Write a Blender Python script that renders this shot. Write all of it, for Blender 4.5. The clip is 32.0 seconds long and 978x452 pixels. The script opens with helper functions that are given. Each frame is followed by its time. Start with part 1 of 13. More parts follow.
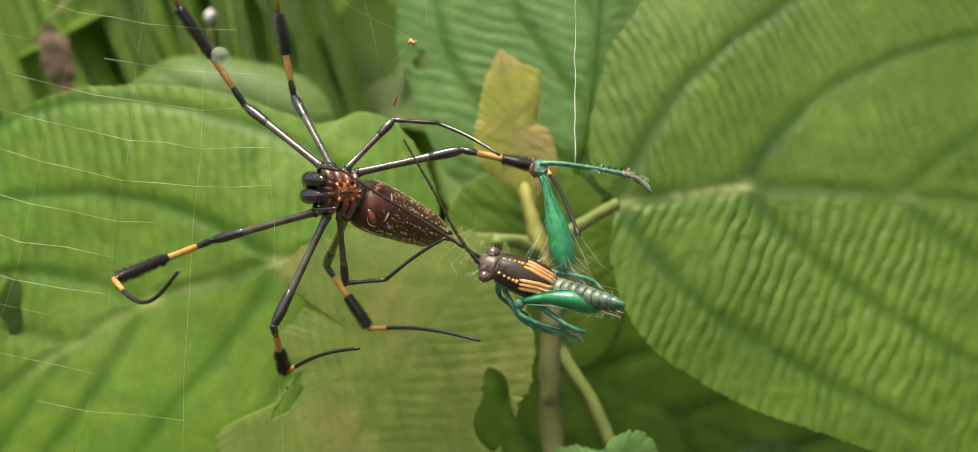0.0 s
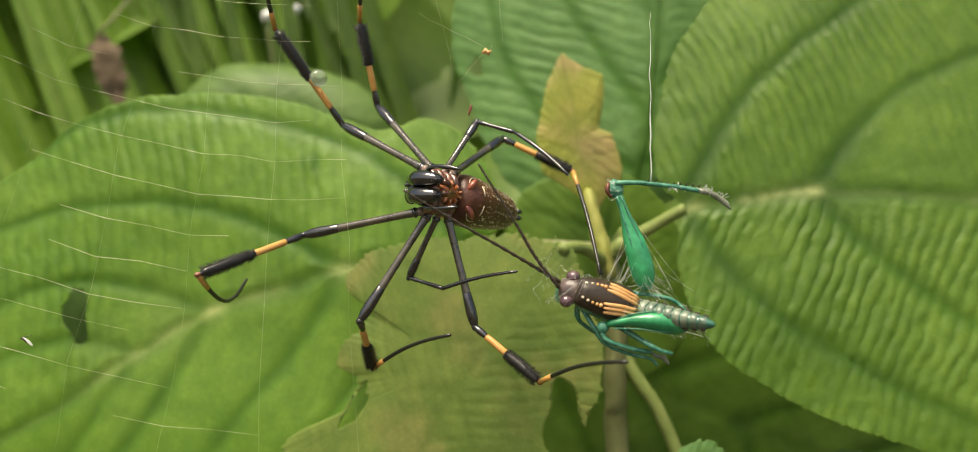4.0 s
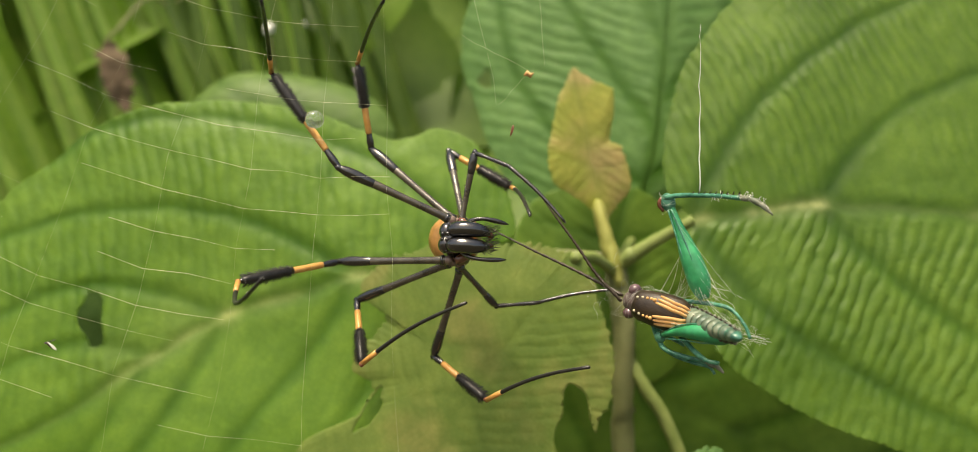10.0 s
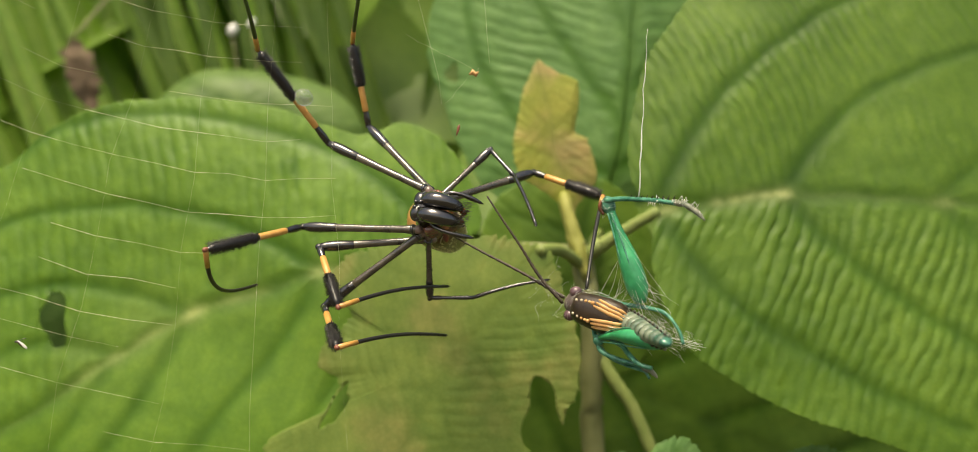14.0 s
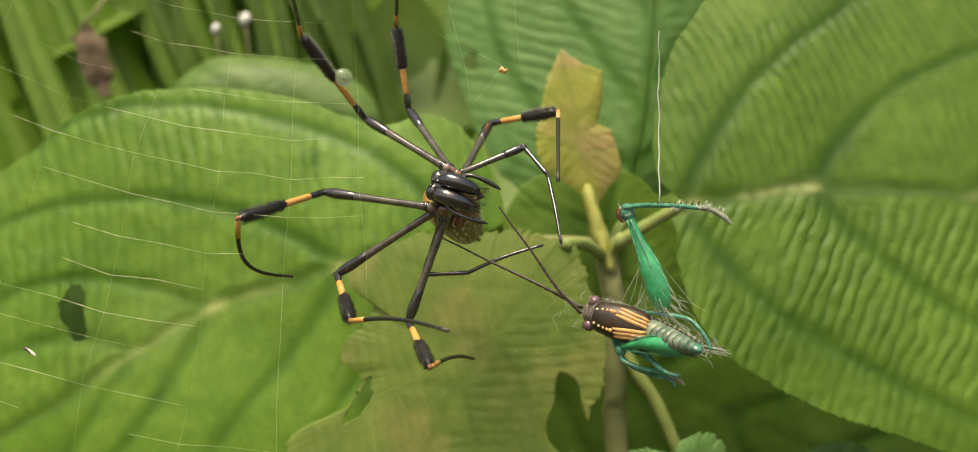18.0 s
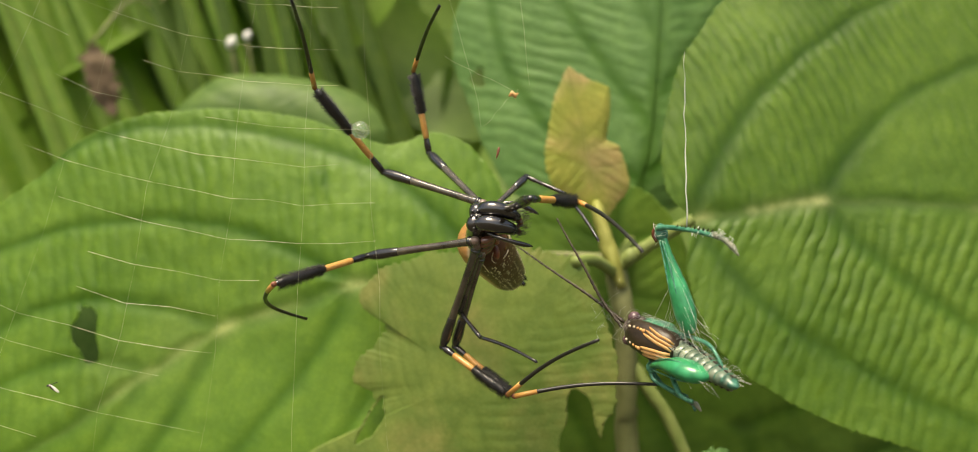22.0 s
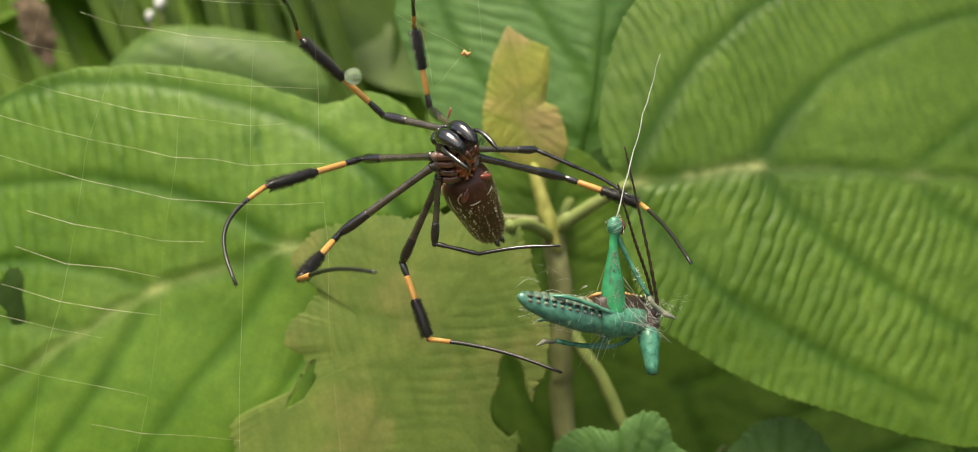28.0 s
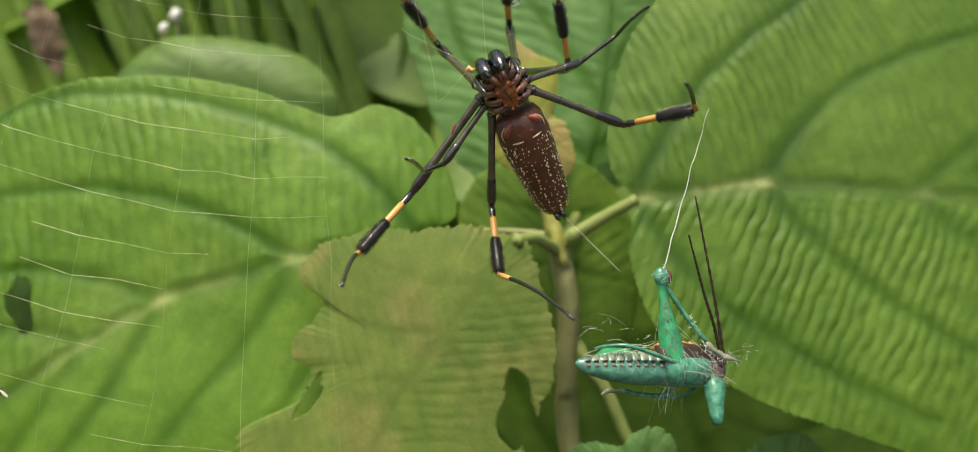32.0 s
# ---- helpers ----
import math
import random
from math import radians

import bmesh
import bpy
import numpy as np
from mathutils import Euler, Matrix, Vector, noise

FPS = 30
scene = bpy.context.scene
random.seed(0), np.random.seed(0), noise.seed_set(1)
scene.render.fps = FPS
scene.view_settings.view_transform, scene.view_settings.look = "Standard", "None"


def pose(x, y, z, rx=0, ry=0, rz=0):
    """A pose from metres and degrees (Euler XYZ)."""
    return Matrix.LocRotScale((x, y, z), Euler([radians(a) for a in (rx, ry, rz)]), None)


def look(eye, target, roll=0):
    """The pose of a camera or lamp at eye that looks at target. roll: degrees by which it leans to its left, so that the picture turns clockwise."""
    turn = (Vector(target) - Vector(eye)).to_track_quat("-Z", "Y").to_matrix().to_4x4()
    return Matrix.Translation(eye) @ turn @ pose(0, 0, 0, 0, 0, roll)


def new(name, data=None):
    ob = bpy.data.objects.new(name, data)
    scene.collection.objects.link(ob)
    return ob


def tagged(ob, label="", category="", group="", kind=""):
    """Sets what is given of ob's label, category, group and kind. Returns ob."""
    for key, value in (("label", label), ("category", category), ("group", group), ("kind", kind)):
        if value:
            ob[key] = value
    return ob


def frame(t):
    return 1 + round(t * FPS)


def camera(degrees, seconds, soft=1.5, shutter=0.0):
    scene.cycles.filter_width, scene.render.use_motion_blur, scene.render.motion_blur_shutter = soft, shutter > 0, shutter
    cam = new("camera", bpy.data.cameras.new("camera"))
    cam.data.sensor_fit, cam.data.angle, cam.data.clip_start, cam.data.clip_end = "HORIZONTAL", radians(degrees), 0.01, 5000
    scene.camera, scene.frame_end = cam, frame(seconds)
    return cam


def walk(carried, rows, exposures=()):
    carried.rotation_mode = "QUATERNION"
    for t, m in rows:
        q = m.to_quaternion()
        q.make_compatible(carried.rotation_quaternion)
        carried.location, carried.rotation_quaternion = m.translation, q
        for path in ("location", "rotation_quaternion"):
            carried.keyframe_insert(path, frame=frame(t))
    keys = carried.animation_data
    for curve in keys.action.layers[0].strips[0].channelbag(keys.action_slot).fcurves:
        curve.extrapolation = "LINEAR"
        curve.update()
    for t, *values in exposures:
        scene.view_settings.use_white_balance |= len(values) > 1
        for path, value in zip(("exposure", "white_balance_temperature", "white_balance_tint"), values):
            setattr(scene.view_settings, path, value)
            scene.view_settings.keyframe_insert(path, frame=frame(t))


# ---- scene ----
cam = camera(55, 32.0, 0.8, 0.0)
PATH = [
    (0.0, look((0.0124, -0.1505, -0.0027), (0.0126, 0.0495, -0.0014), 0.40)),
    (0.5, look((0.0088, -0.1499, -0.0017), (0.0089, 0.0501, -0.0008), 0.49)),
    (1.0, look((0.0091, -0.1501, -0.0002), (0.0086, 0.0499, -0.0000), 0.24)),
    (1.5, look((0.0035, -0.1482, -0.0009), (-0.0001, 0.0518, 0.0014), 0.42)),
    (2.0, look((0.0043, -0.1491, 0.0010), (-0.0022, 0.0508, 0.0038), 0.36)),
    (2.5, look((0.0038, -0.1482, -0.0008), (-0.0026, 0.0517, -0.0001), 0.07)),
    (3.0, look((0.0047, -0.1476, -0.0022), (-0.0025, 0.0523, -0.0021), 0.04)),
    (3.5, look((0.0043, -0.1477, -0.0023), (-0.0014, 0.0522, -0.0017), -0.09)),
    (4.0, look((0.0045, -0.1483, -0.0020), (-0.0013, 0.0516, -0.0000), 0.04)),
    (4.5, look((0.0045, -0.1493, -0.0000), (-0.0031, 0.0505, 0.0030), -0.19)),
    (6.5, look((0.0056, -0.1521, -0.0027), (-0.0014, 0.0478, 0.0016), 0.12)),
    (7.0, look((0.0082, -0.1515, -0.0036), (0.0027, 0.0484, -0.0024), 0.06)),
    (7.5, look((0.0046, -0.1519, -0.0048), (-0.0007, 0.0480, -0.0012), 0.32)),
    (8.0, look((0.0053, -0.1529, -0.0044), (-0.0007, 0.0470, 0.0004), 0.26)),
    (8.5, look((0.0021, -0.1529, -0.0054), (-0.0036, 0.0469, 0.0009), 0.20)),
    (9.0, look((0.0008, -0.1529, -0.0021), (-0.0034, 0.0470, 0.0026), 0.42)),
    (9.5, look((-0.0014, -0.1525, -0.0030), (-0.0039, 0.0475, 0.0011), 0.51)),
    (10.0, look((-0.0019, -0.1526, -0.0028), (-0.0042, 0.0473, 0.0018), 0.73)),
    (10.5, look((-0.0047, -0.1541, -0.0030), (-0.0069, 0.0459, 0.0028), 0.71)),
    (11.0, look((-0.0007, -0.1545, -0.0040), (-0.0005, 0.0454, 0.0022), 0.63)),
    (11.5, look((0.0016, -0.1555, -0.0057), (0.0043, 0.0444, 0.0004), 0.43)),
    (12.0, look((0.0023, -0.1547, -0.0054), (0.0035, 0.0453, -0.0015), 0.40)),
    (12.5, look((0.0017, -0.1538, -0.0045), (0.0029, 0.0462, -0.0012), 0.18)),
    (13.0, look((0.0014, -0.1519, -0.0042), (0.0024, 0.0480, -0.0003), -0.24)),
    (13.5, look((0.0019, -0.1522, -0.0043), (0.0035, 0.0478, 0.0004), -0.10)),
    (15.5, look((0.0013, -0.1500, 0.0002), (0.0016, 0.0500, 0.0006), -0.03)),
    (16.0, look((-0.0012, -0.1497, -0.0004), (0.0001, 0.0503, 0.0011), -0.10)),
    (16.5, look((-0.0027, -0.1493, -0.0003), (-0.0011, 0.0507, 0.0002), -0.21)),
    (17.0, look((-0.0035, -0.1495, 0.0022), (-0.0027, 0.0505, -0.0004), 0.20)),
    (17.5, look((-0.0026, -0.1486, -0.0011), (-0.0022, 0.0514, -0.0020), 0.25)),
    (18.0, look((-0.0024, -0.1495, -0.0000), (-0.0018, 0.0505, -0.0008), -0.04)),
    (18.5, look((-0.0009, -0.1498, -0.0001), (-0.0017, 0.0501, -0.0012), 0.31)),
    (19.0, look((-0.0011, -0.1497, 0.0016), (-0.0001, 0.0503, -0.0004), -0.21)),
    (19.5, look((-0.0055, -0.1480, -0.0013), (-0.0039, 0.0520, -0.0033), -0.37)),
    (20.0, look((-0.0044, -0.1499, 0.0032), (-0.0031, 0.0501, -0.0004), -0.08)),
    (20.5, look((-0.0067, -0.1488, -0.0009), (-0.0044, 0.0512, 0.0006), -0.80)),
    (21.0, look((-0.0047, -0.1494, 0.0039), (-0.0044, 0.0506, 0.0028), -0.42)),
    (21.5, look((0.0010, -0.1524, 0.0054), (-0.0018, 0.0476, 0.0039), -0.32)),
    (22.0, look((-0.0038, -0.1500, 0.0022), (-0.0039, 0.0500, 0.0030), -0.75)),
    (22.5, look((-0.0014, -0.1515, 0.0041), (-0.0029, 0.0485, 0.0030), -0.23)),
    (23.0, look((-0.0029, -0.1503, 0.0009), (-0.0019, 0.0497, 0.0022), -0.65)),
    (23.5, look((-0.0019, -0.1520, 0.0041), (-0.0024, 0.0480, 0.0028), -0.45)),
    (24.0, look((-0.0030, -0.1504, 0.0053), (-0.0028, 0.0496, 0.0021), -0.20)),
    (24.5, look((-0.0026, -0.1497, 0.0044), (-0.0046, 0.0502, -0.0002), -0.28)),
    (26.5, look((-0.0081, -0.1477, 0.0072), (-0.0037, 0.0519, -0.0032), 0.23)),
    (27.0, look((0.0001, -0.1476, 0.0065), (0.0041, 0.0519, -0.0058), 0.42)),
    (27.5, look((-0.0023, -0.1467, 0.0073), (0.0092, 0.0526, -0.0042), -0.52)),
    (28.0, look((0.0035, -0.1480, 0.0058), (0.0100, 0.0516, -0.0049), -0.24)),
    (28.5, look((0.0091, -0.1490, 0.0079), (0.0094, 0.0507, -0.0035), 0.27)),
    (29.0, look((0.0042, -0.1495, 0.0063), (0.0056, 0.0501, -0.0053), -0.01)),
    (29.5, look((0.0016, -0.1496, 0.0079), (0.0027, 0.0500, -0.0043), 0.37)),
    (30.0, look((0.0061, -0.1498, 0.0074), (0.0059, 0.0499, -0.0027), 0.11)),
    (30.5, look((0.0007, -0.1492, 0.0066), (0.0026, 0.0505, -0.0032), 0.14)),
    (31.0, look((0.0071, -0.1493, 0.0061), (0.0077, 0.0505, -0.0033), 0.40)),
    (31.5, look((0.0037, -0.1487, 0.0073), (0.0067, 0.0510, -0.0042), 0.59)),
    (32.0, look((0.0022, -0.1485, 0.0069), (0.0084, 0.0513, -0.0019), 0.33)),
]
EXPOSURES = [(0.0, 0.58, 7250.0, 8.0), (4.0, 0.58, 7500.0, 7.0), (8.0, 0.58, 7750.0, 7.0), (20.0, 0.57, 7850.0, 7.0), (23.0, 0.57, 7700.0, 7.0), (27.0, 0.59, 7400.0, 8.0), (32.0, 0.58, 7050.0, 8.0)]
walk(cam, PATH, EXPOSURES)
# ---------- world and light ----------
world = bpy.data.worlds.new("world")
scene.world = world
world.use_nodes = True
wn = world.node_tree.nodes
sky = wn.new("ShaderNodeTexSky")
sky.sky_type = "NISHITA"
sky.sun_disc = False
sky.sun_elevation, sky.sun_rotation = radians(62), radians(200)
sky.air_density, sky.dust_density = 1.0, 4.0
wn["Background"].inputs["Strength"].default_value = 0.12
world.node_tree.links.new(sky.outputs[0], wn["Background"].inputs["Color"])

sun_data = bpy.data.lights.new("sun", "SUN")
sun_data.energy, sun_data.angle, sun_data.color = 3.2, radians(24), (1.0, 0.94, 0.82)
sun = new("sun", sun_data)
sun.matrix_world = look((-0.35, -0.55, 1.6), (0, 0, 0))

cam.data.dof.use_dof = True
cam.data.dof.focus_distance = 0.155
cam.data.dof.aperture_fstop = 13.0


# ---------- materials ----------
def shader(name):
    m = bpy.data.materials.new(name)
    m.use_nodes = True
    return m, m.node_tree.nodes, m.node_tree.links, m.node_tree.nodes["Principled BSDF"]


def noise_node(n, l, scale, detail=4.0, coord="Object"):
    tc = n.new("ShaderNodeTexCoord")
    t = n.new("ShaderNodeTexNoise")
    t.inputs["Scale"].default_value, t.inputs["Detail"].default_value = scale, detail
    l.new(tc.outputs[coord], t.inputs["Vector"])
    return t


def ramp(n, l, source, stops):
    r = n.new("ShaderNodeValToRGB")
    while len(r.color_ramp.elements) < len(stops):
        r.color_ramp.elements.new(0.5)
    for e, (p, c) in zip(r.color_ramp.elements, stops):
        e.position, e.color = p, (*c, 1)
    l.new(source, r.inputs[0])
    return r


def bump(n, l, source, p, strength, distance):
    b = n.new("ShaderNodeBump")
    b.inputs["Strength"].default_value, b.inputs["Distance"].default_value = strength, distance
    l.new(source, b.inputs["Height"])
    l.new(b.outputs[0], p.inputs["Normal"])


def plain(name, a, b, rough=0.5, scale=900.0, relief=0.25, dist=0.0001, spec=0.5, sss=0.0, coat=0.0):
    m, n, l, p = shader(name)
    t = noise_node(n, l, scale)
    r = ramp(n, l, t.outputs[0], [(0.3, a), (0.7, b)])
    l.new(r.outputs[0], p.inputs["Base Color"])
    p.inputs["Roughness"].default_value = rough
    p.inputs["Specular IOR Level"].default_value = spec
    p.inputs["Coat Weight"].default_value = coat
    p.inputs["Coat Roughness"].default_value = 0.12
    if sss:
        p.inputs["Subsurface Weight"].default_value = sss
        p.inputs["Subsurface Radius"].default_value = (0.001, 0.001, 0.0006)
    t2 = noise_node(n, l, scale * 5)
    bump(n, l, t2.outputs[0], p, relief, dist)
    return m


def leaf_material(name, dark, light, pale, through_colour, gloss=0.5, blotch=None):
    m, n, l, p = shader(name)
    big = noise_node(n, l, 38.0, 5.0)
    r = ramp(n, l, big.outputs[0], [(0.32, dark), (0.68, light)])
    colour = r.outputs[0]
    if blotch:
        bn = noise_node(n, l, 60.0, 6.0)
        br = ramp(n, l, bn.outputs[0], [(0.48, (0, 0, 0)), (0.62, (1, 1, 1))])
        mb = n.new("ShaderNodeMix")
        mb.data_type = "RGBA"
        l.new(br.outputs[0], mb.inputs["Factor"])
        l.new(colour, mb.inputs[6])
        mb.inputs[7].default_value = (*blotch, 1)
        colour = mb.outputs[2]
    # Darkens the colour in vein and rib creases, painting their shade; stains too
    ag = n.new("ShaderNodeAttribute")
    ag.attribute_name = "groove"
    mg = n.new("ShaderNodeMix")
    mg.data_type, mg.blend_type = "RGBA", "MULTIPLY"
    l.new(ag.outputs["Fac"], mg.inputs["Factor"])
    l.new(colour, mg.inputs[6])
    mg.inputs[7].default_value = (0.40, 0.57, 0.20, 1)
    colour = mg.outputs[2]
    at = n.new("ShaderNodeAttribute")
    at.attribute_name = "vein"
    mv = n.new("ShaderNodeMix")
    mv.data_type = "RGBA"
    l.new(at.outputs["Fac"], mv.inputs["Factor"])
    l.new(colour, mv.inputs[6])
    mv.inputs[7].default_value = (*pale, 1)
    # fine net of veinlets and pale flecks
    tv = n.new("ShaderNodeTexCoord")
    net = n.new("ShaderNodeTexVoronoi")
    net.feature = "DISTANCE_TO_EDGE"
    net.inputs["Scale"].default_value = 850.0
    wv = n.new("ShaderNodeTexNoise")
    wv.inputs["Scale"].default_value = 900.0
    l.new(tv.outputs["Object"], wv.inputs["Vector"])
    vm = n.new("ShaderNodeMix")
    vm.data_type = "VECTOR"
    vm.inputs["Factor"].default_value = 0.0008
    l.new(tv.outputs["Object"], vm.inputs[4])
    l.new(wv.outputs["Color"], vm.inputs[5])
    l.new(vm.outputs[1], net.inputs["Vector"])
    nr = ramp(n, l, net.outputs["Distance"], [(0.0, (0.80, 0.86, 0.78)), (0.16, (1, 1, 1))])
    fl = noise_node(n, l, 240.0, 6.0)
    fr = ramp(n, l, fl.outputs[0], [(0.34, (0.84, 0.88, 0.80)), (0.5, (1.0, 1.0, 0.95)), (0.68, (1.2, 1.14, 1.1))])
    n1 = n.new("ShaderNodeMix")
    n1.data_type, n1.blend_type = "RGBA", "MULTIPLY"
    n1.inputs["Factor"].default_value = 1.0
    l.new(nr.outputs[0], n1.inputs[6])
    l.new(fr.outputs[0], n1.inputs[7])
    n2 = n.new("ShaderNodeMix")
    n2.data_type, n2.blend_type = "RGBA", "MULTIPLY"
    n2.inputs["Factor"].default_value = 1.0
    l.new(mv.outputs[2], n2.inputs[6])
    l.new(n1.outputs[2], n2.inputs[7])
    l.new(n2.outputs[2], p.inputs["Base Color"])
    rn = noise_node(n, l, 500.0, 3.0)
    rr = n.new("ShaderNodeMapRange")
    rr.inputs["To Min"].default_value, rr.inputs["To Max"].default_value = gloss - 0.12, gloss + 0.10
    l.new(rn.outputs[0], rr.inputs[0])
    l.new(rr.outputs[0], p.inputs["Roughness"])
    p.inputs["Specular IOR Level"].default_value = 0.40
    fine = noise_node(n, l, 1400.0, 5.0)
    bump(n, l, fine.outputs[0], p, 0.35, 0.0003)
    tr = n.new("ShaderNodeBsdfTranslucent")
    tr.inputs["Color"].default_value = (*through_colour, 1)
    mix = n.new("ShaderNodeMixShader")
    mix.inputs[0].default_value = 0.3
    l.new(p.outputs[0], mix.inputs[1])
    l.new(tr.outputs[0], mix.inputs[2])
    l.new(mix.outputs[0], n["Material Output"].inputs["Surface"])
    return m


LEAF_R = leaf_material("leaf_green", (0.084, 0.174, 0.014), (0.145, 0.256, 0.034), (0.42, 0.47, 0.20), (0.22, 0.42, 0.04))
LEAF_L = leaf_material("leaf_bright_green", (0.110, 0.230, 0.018), (0.170, 0.310, 0.038), (0.42, 0.50, 0.18), (0.18, 0.42, 0.03))
LEAF_Y = leaf_material("leaf_yellowing", (0.145, 0.222, 0.038), (0.212, 0.290, 0.064), (0.27, 0.33, 0.12), (0.22, 0.33, 0.06), 0.6, (0.225, 0.252, 0.068))
LEAF_O = leaf_material("leaf_young_ochre", (0.35, 0.39, 0.060), (0.44, 0.43, 0.11), (0.45, 0.42, 0.16), (0.42, 0.40, 0.09), 0.55, (0.45, 0.36, 0.15))
LEAF_B = leaf_material("leaf_bluish_green", (0.125, 0.265, 0.072), (0.185, 0.345, 0.115), (0.24, 0.36, 0.15), (0.15, 0.35, 0.08), 0.5)
LEAF_D = leaf_material("leaf_dark_green", (0.115, 0.225, 0.027), (0.185, 0.325, 0.050), (0.10, 0.18, 0.05), (0.08, 0.20, 0.02), 0.55)
# Darker green that paints shade on the near grass blades
GRASS_SHADE = leaf_material("grass_shade_green", (0.082, 0.158, 0.020), (0.135, 0.23, 0.034), (0.09, 0.16, 0.03), (0.06, 0.14, 0.02), 0.55)
# Dull green that paints the shade behind the leaf hole
LEAF_SHADE = leaf_material("leaf_gap_shade", (0.070, 0.150, 0.036), (0.115, 0.21, 0.058), (0.14, 0.22, 0.09), (0.08, 0.20, 0.05), 0.5)
LEAF_P = leaf_material("leaf_pale_green", (0.11, 0.20, 0.040), (0.15, 0.25, 0.065), (0.20, 0.30, 0.10), (0.16, 0.32, 0.06), 0.5)
GRASS = leaf_material("grass_green", (0.130, 0.270, 0.022), (0.205, 0.360, 0.048), (0.26, 0.38, 0.09), (0.30, 0.52, 0.06), 0.5)
STEM = plain("stem_olive", (0.15, 0.165, 0.060), (0.25, 0.262, 0.108), 0.6, 120.0, 0.4, 0.0005)
STALK = plain("stalk_yellow_green", (0.24, 0.26, 0.050), (0.40, 0.39, 0.105), 0.6, 110.0, 0.5, 0.0005)
STEM_PALE = plain("stem_pale", (0.17, 0.23, 0.055), (0.25, 0.30, 0.09), 0.6, 150.0, 0.4, 0.0005)
SOIL = plain("soil", (0.035, 0.03, 0.018), (0.08, 0.07, 0.04), 0.9, 30.0, 0.8, 0.01)
UNDER = leaf_material("undergrowth_green", (0.09, 0.17, 0.020), (0.15, 0.26, 0.036), (0.18, 0.28, 0.07), (0.18, 0.34, 0.05), 0.5)
DEAD = plain("dead_leaf_brown", (0.13, 0.085, 0.050), (0.20, 0.145, 0.085), 0.8, 60.0, 0.5, 0.002)

CHITIN = plain("chitin_black", (0.006, 0.005, 0.005), (0.018, 0.014, 0.011), 0.25, 320.0, 0.5, 0.0001, 0.9, 0.0, 0.9)
JAW = plain("chitin_polished_black", (0.005, 0.0045, 0.004), (0.012, 0.010, 0.009), 0.18, 160.0, 0.5, 0.0002, 1.0, 0.0, 1.0)
CHITIN_GREY = plain("chitin_brown_grey", (0.030, 0.024, 0.015), (0.105, 0.088, 0.058), 0.27, 260.0, 0.55, 0.00012, 0.8, 0.0, 0.9)
CHITIN_RED = plain("chitin_red_brown", (0.075, 0.022, 0.010), (0.22, 0.070, 0.030), 0.24, 900.0, 0.3, 0.0001, 0.5, 0.0, 0.6)
RUST = plain("rust_orange", (0.10, 0.026, 0.012), (0.56, 0.17, 0.040), 0.30, 900.0, 0.6, 0.0002, 0.6, 0.0, 0.6)
ORANGE = plain("band_orange", (0.58, 0.27, 0.055), (0.70, 0.39, 0.12), 0.40, 600.0, 0.3, 0.0001, 0.5, 0.0, 0.3)
KNUCKLE = plain("joint_red_brown", (0.16, 0.05, 0.025), (0.30, 0.10, 0.055), 0.35, 900.0, 0.3, 0.0001, 0.5, 0.0, 0.4)
JOINT = plain("joint_grey_pink", (0.10, 0.065, 0.05), (0.26, 0.18, 0.145), 0.28, 800.0, 0.3, 0.0001, 0.5, 0.0, 0.5)
COXA = plain("coxa_red_brown", (0.045, 0.018, 0.012), (0.26, 0.095, 0.055), 0.22, 480.0, 0.4, 0.0001, 0.7, 0.0, 0.9)
COLLAR = plain("collar_red", (0.12, 0.026, 0.014), (0.36, 0.09, 0.05), 0.3, 700.0, 0.3, 0.0001, 0.5, 0.1, 0.6)
BRISTLE = plain("bristle_black", (0.008, 0.007, 0.006), (0.02, 0.017, 0.014), 0.42, 900.0, 0.2, 0.00008, 0.7, 0.0, 0.2)
SPECK = plain("speckle_cream", (0.58, 0.48, 0.33), (0.76, 0.68, 0.50), 0.45)
GLINT_WHITE = plain("glint_white", (0.78, 0.80, 0.74), (0.86, 0.86, 0.82), 0.4, 300.0)
SILK = plain("silk", (0.62, 0.64, 0.56), (0.80, 0.82, 0.74), 0.35, 900.0, 0.1, 0.0001, 0.8)
SILK_GOLD = plain("silk_golden", (0.62, 0.64, 0.36), (0.82, 0.82, 0.58), 0.3, 900.0, 0.1, 0.0001, 0.8)

HOPPER_GREEN = plain("hopper_green", (0.010, 0.19, 0.070), (0.040, 0.37, 0.150), 0.30, 500.0, 0.3, 0.0001, 0.6, 0.15, 0.35)
HOPPER_TEAL = plain("hopper_teal", (0.012, 0.12, 0.072), (0.10, 0.33, 0.215), 0.32, 1100.0, 0.35, 0.0001, 0.5, 0.1, 0.15)
HOPPER_PALE = plain("hopper_pale_belly", (0.010, 0.090, 0.060), (0.085, 0.27, 0.185), 0.28, 700.0, 0.5, 0.0001, 0.6, 0.15, 0.5)
HOPPER_GREY = plain("hopper_grey_buff", (0.045, 0.085, 0.058), (0.33, 0.32, 0.24), 0.5, 420.0, 0.5, 0.0001)
HOPPER_BLACK = plain("hopper_dark_brown", (0.022, 0.014, 0.008), (0.05, 0.032, 0.018), 0.4, 700.0, 0.5, 0.0001)
HOPPER_BUFF = plain("hopper_orange_buff", (0.62, 0.31, 0.10), (0.76, 0.45, 0.19), 0.5, 900.0, 0.3, 0.0001)
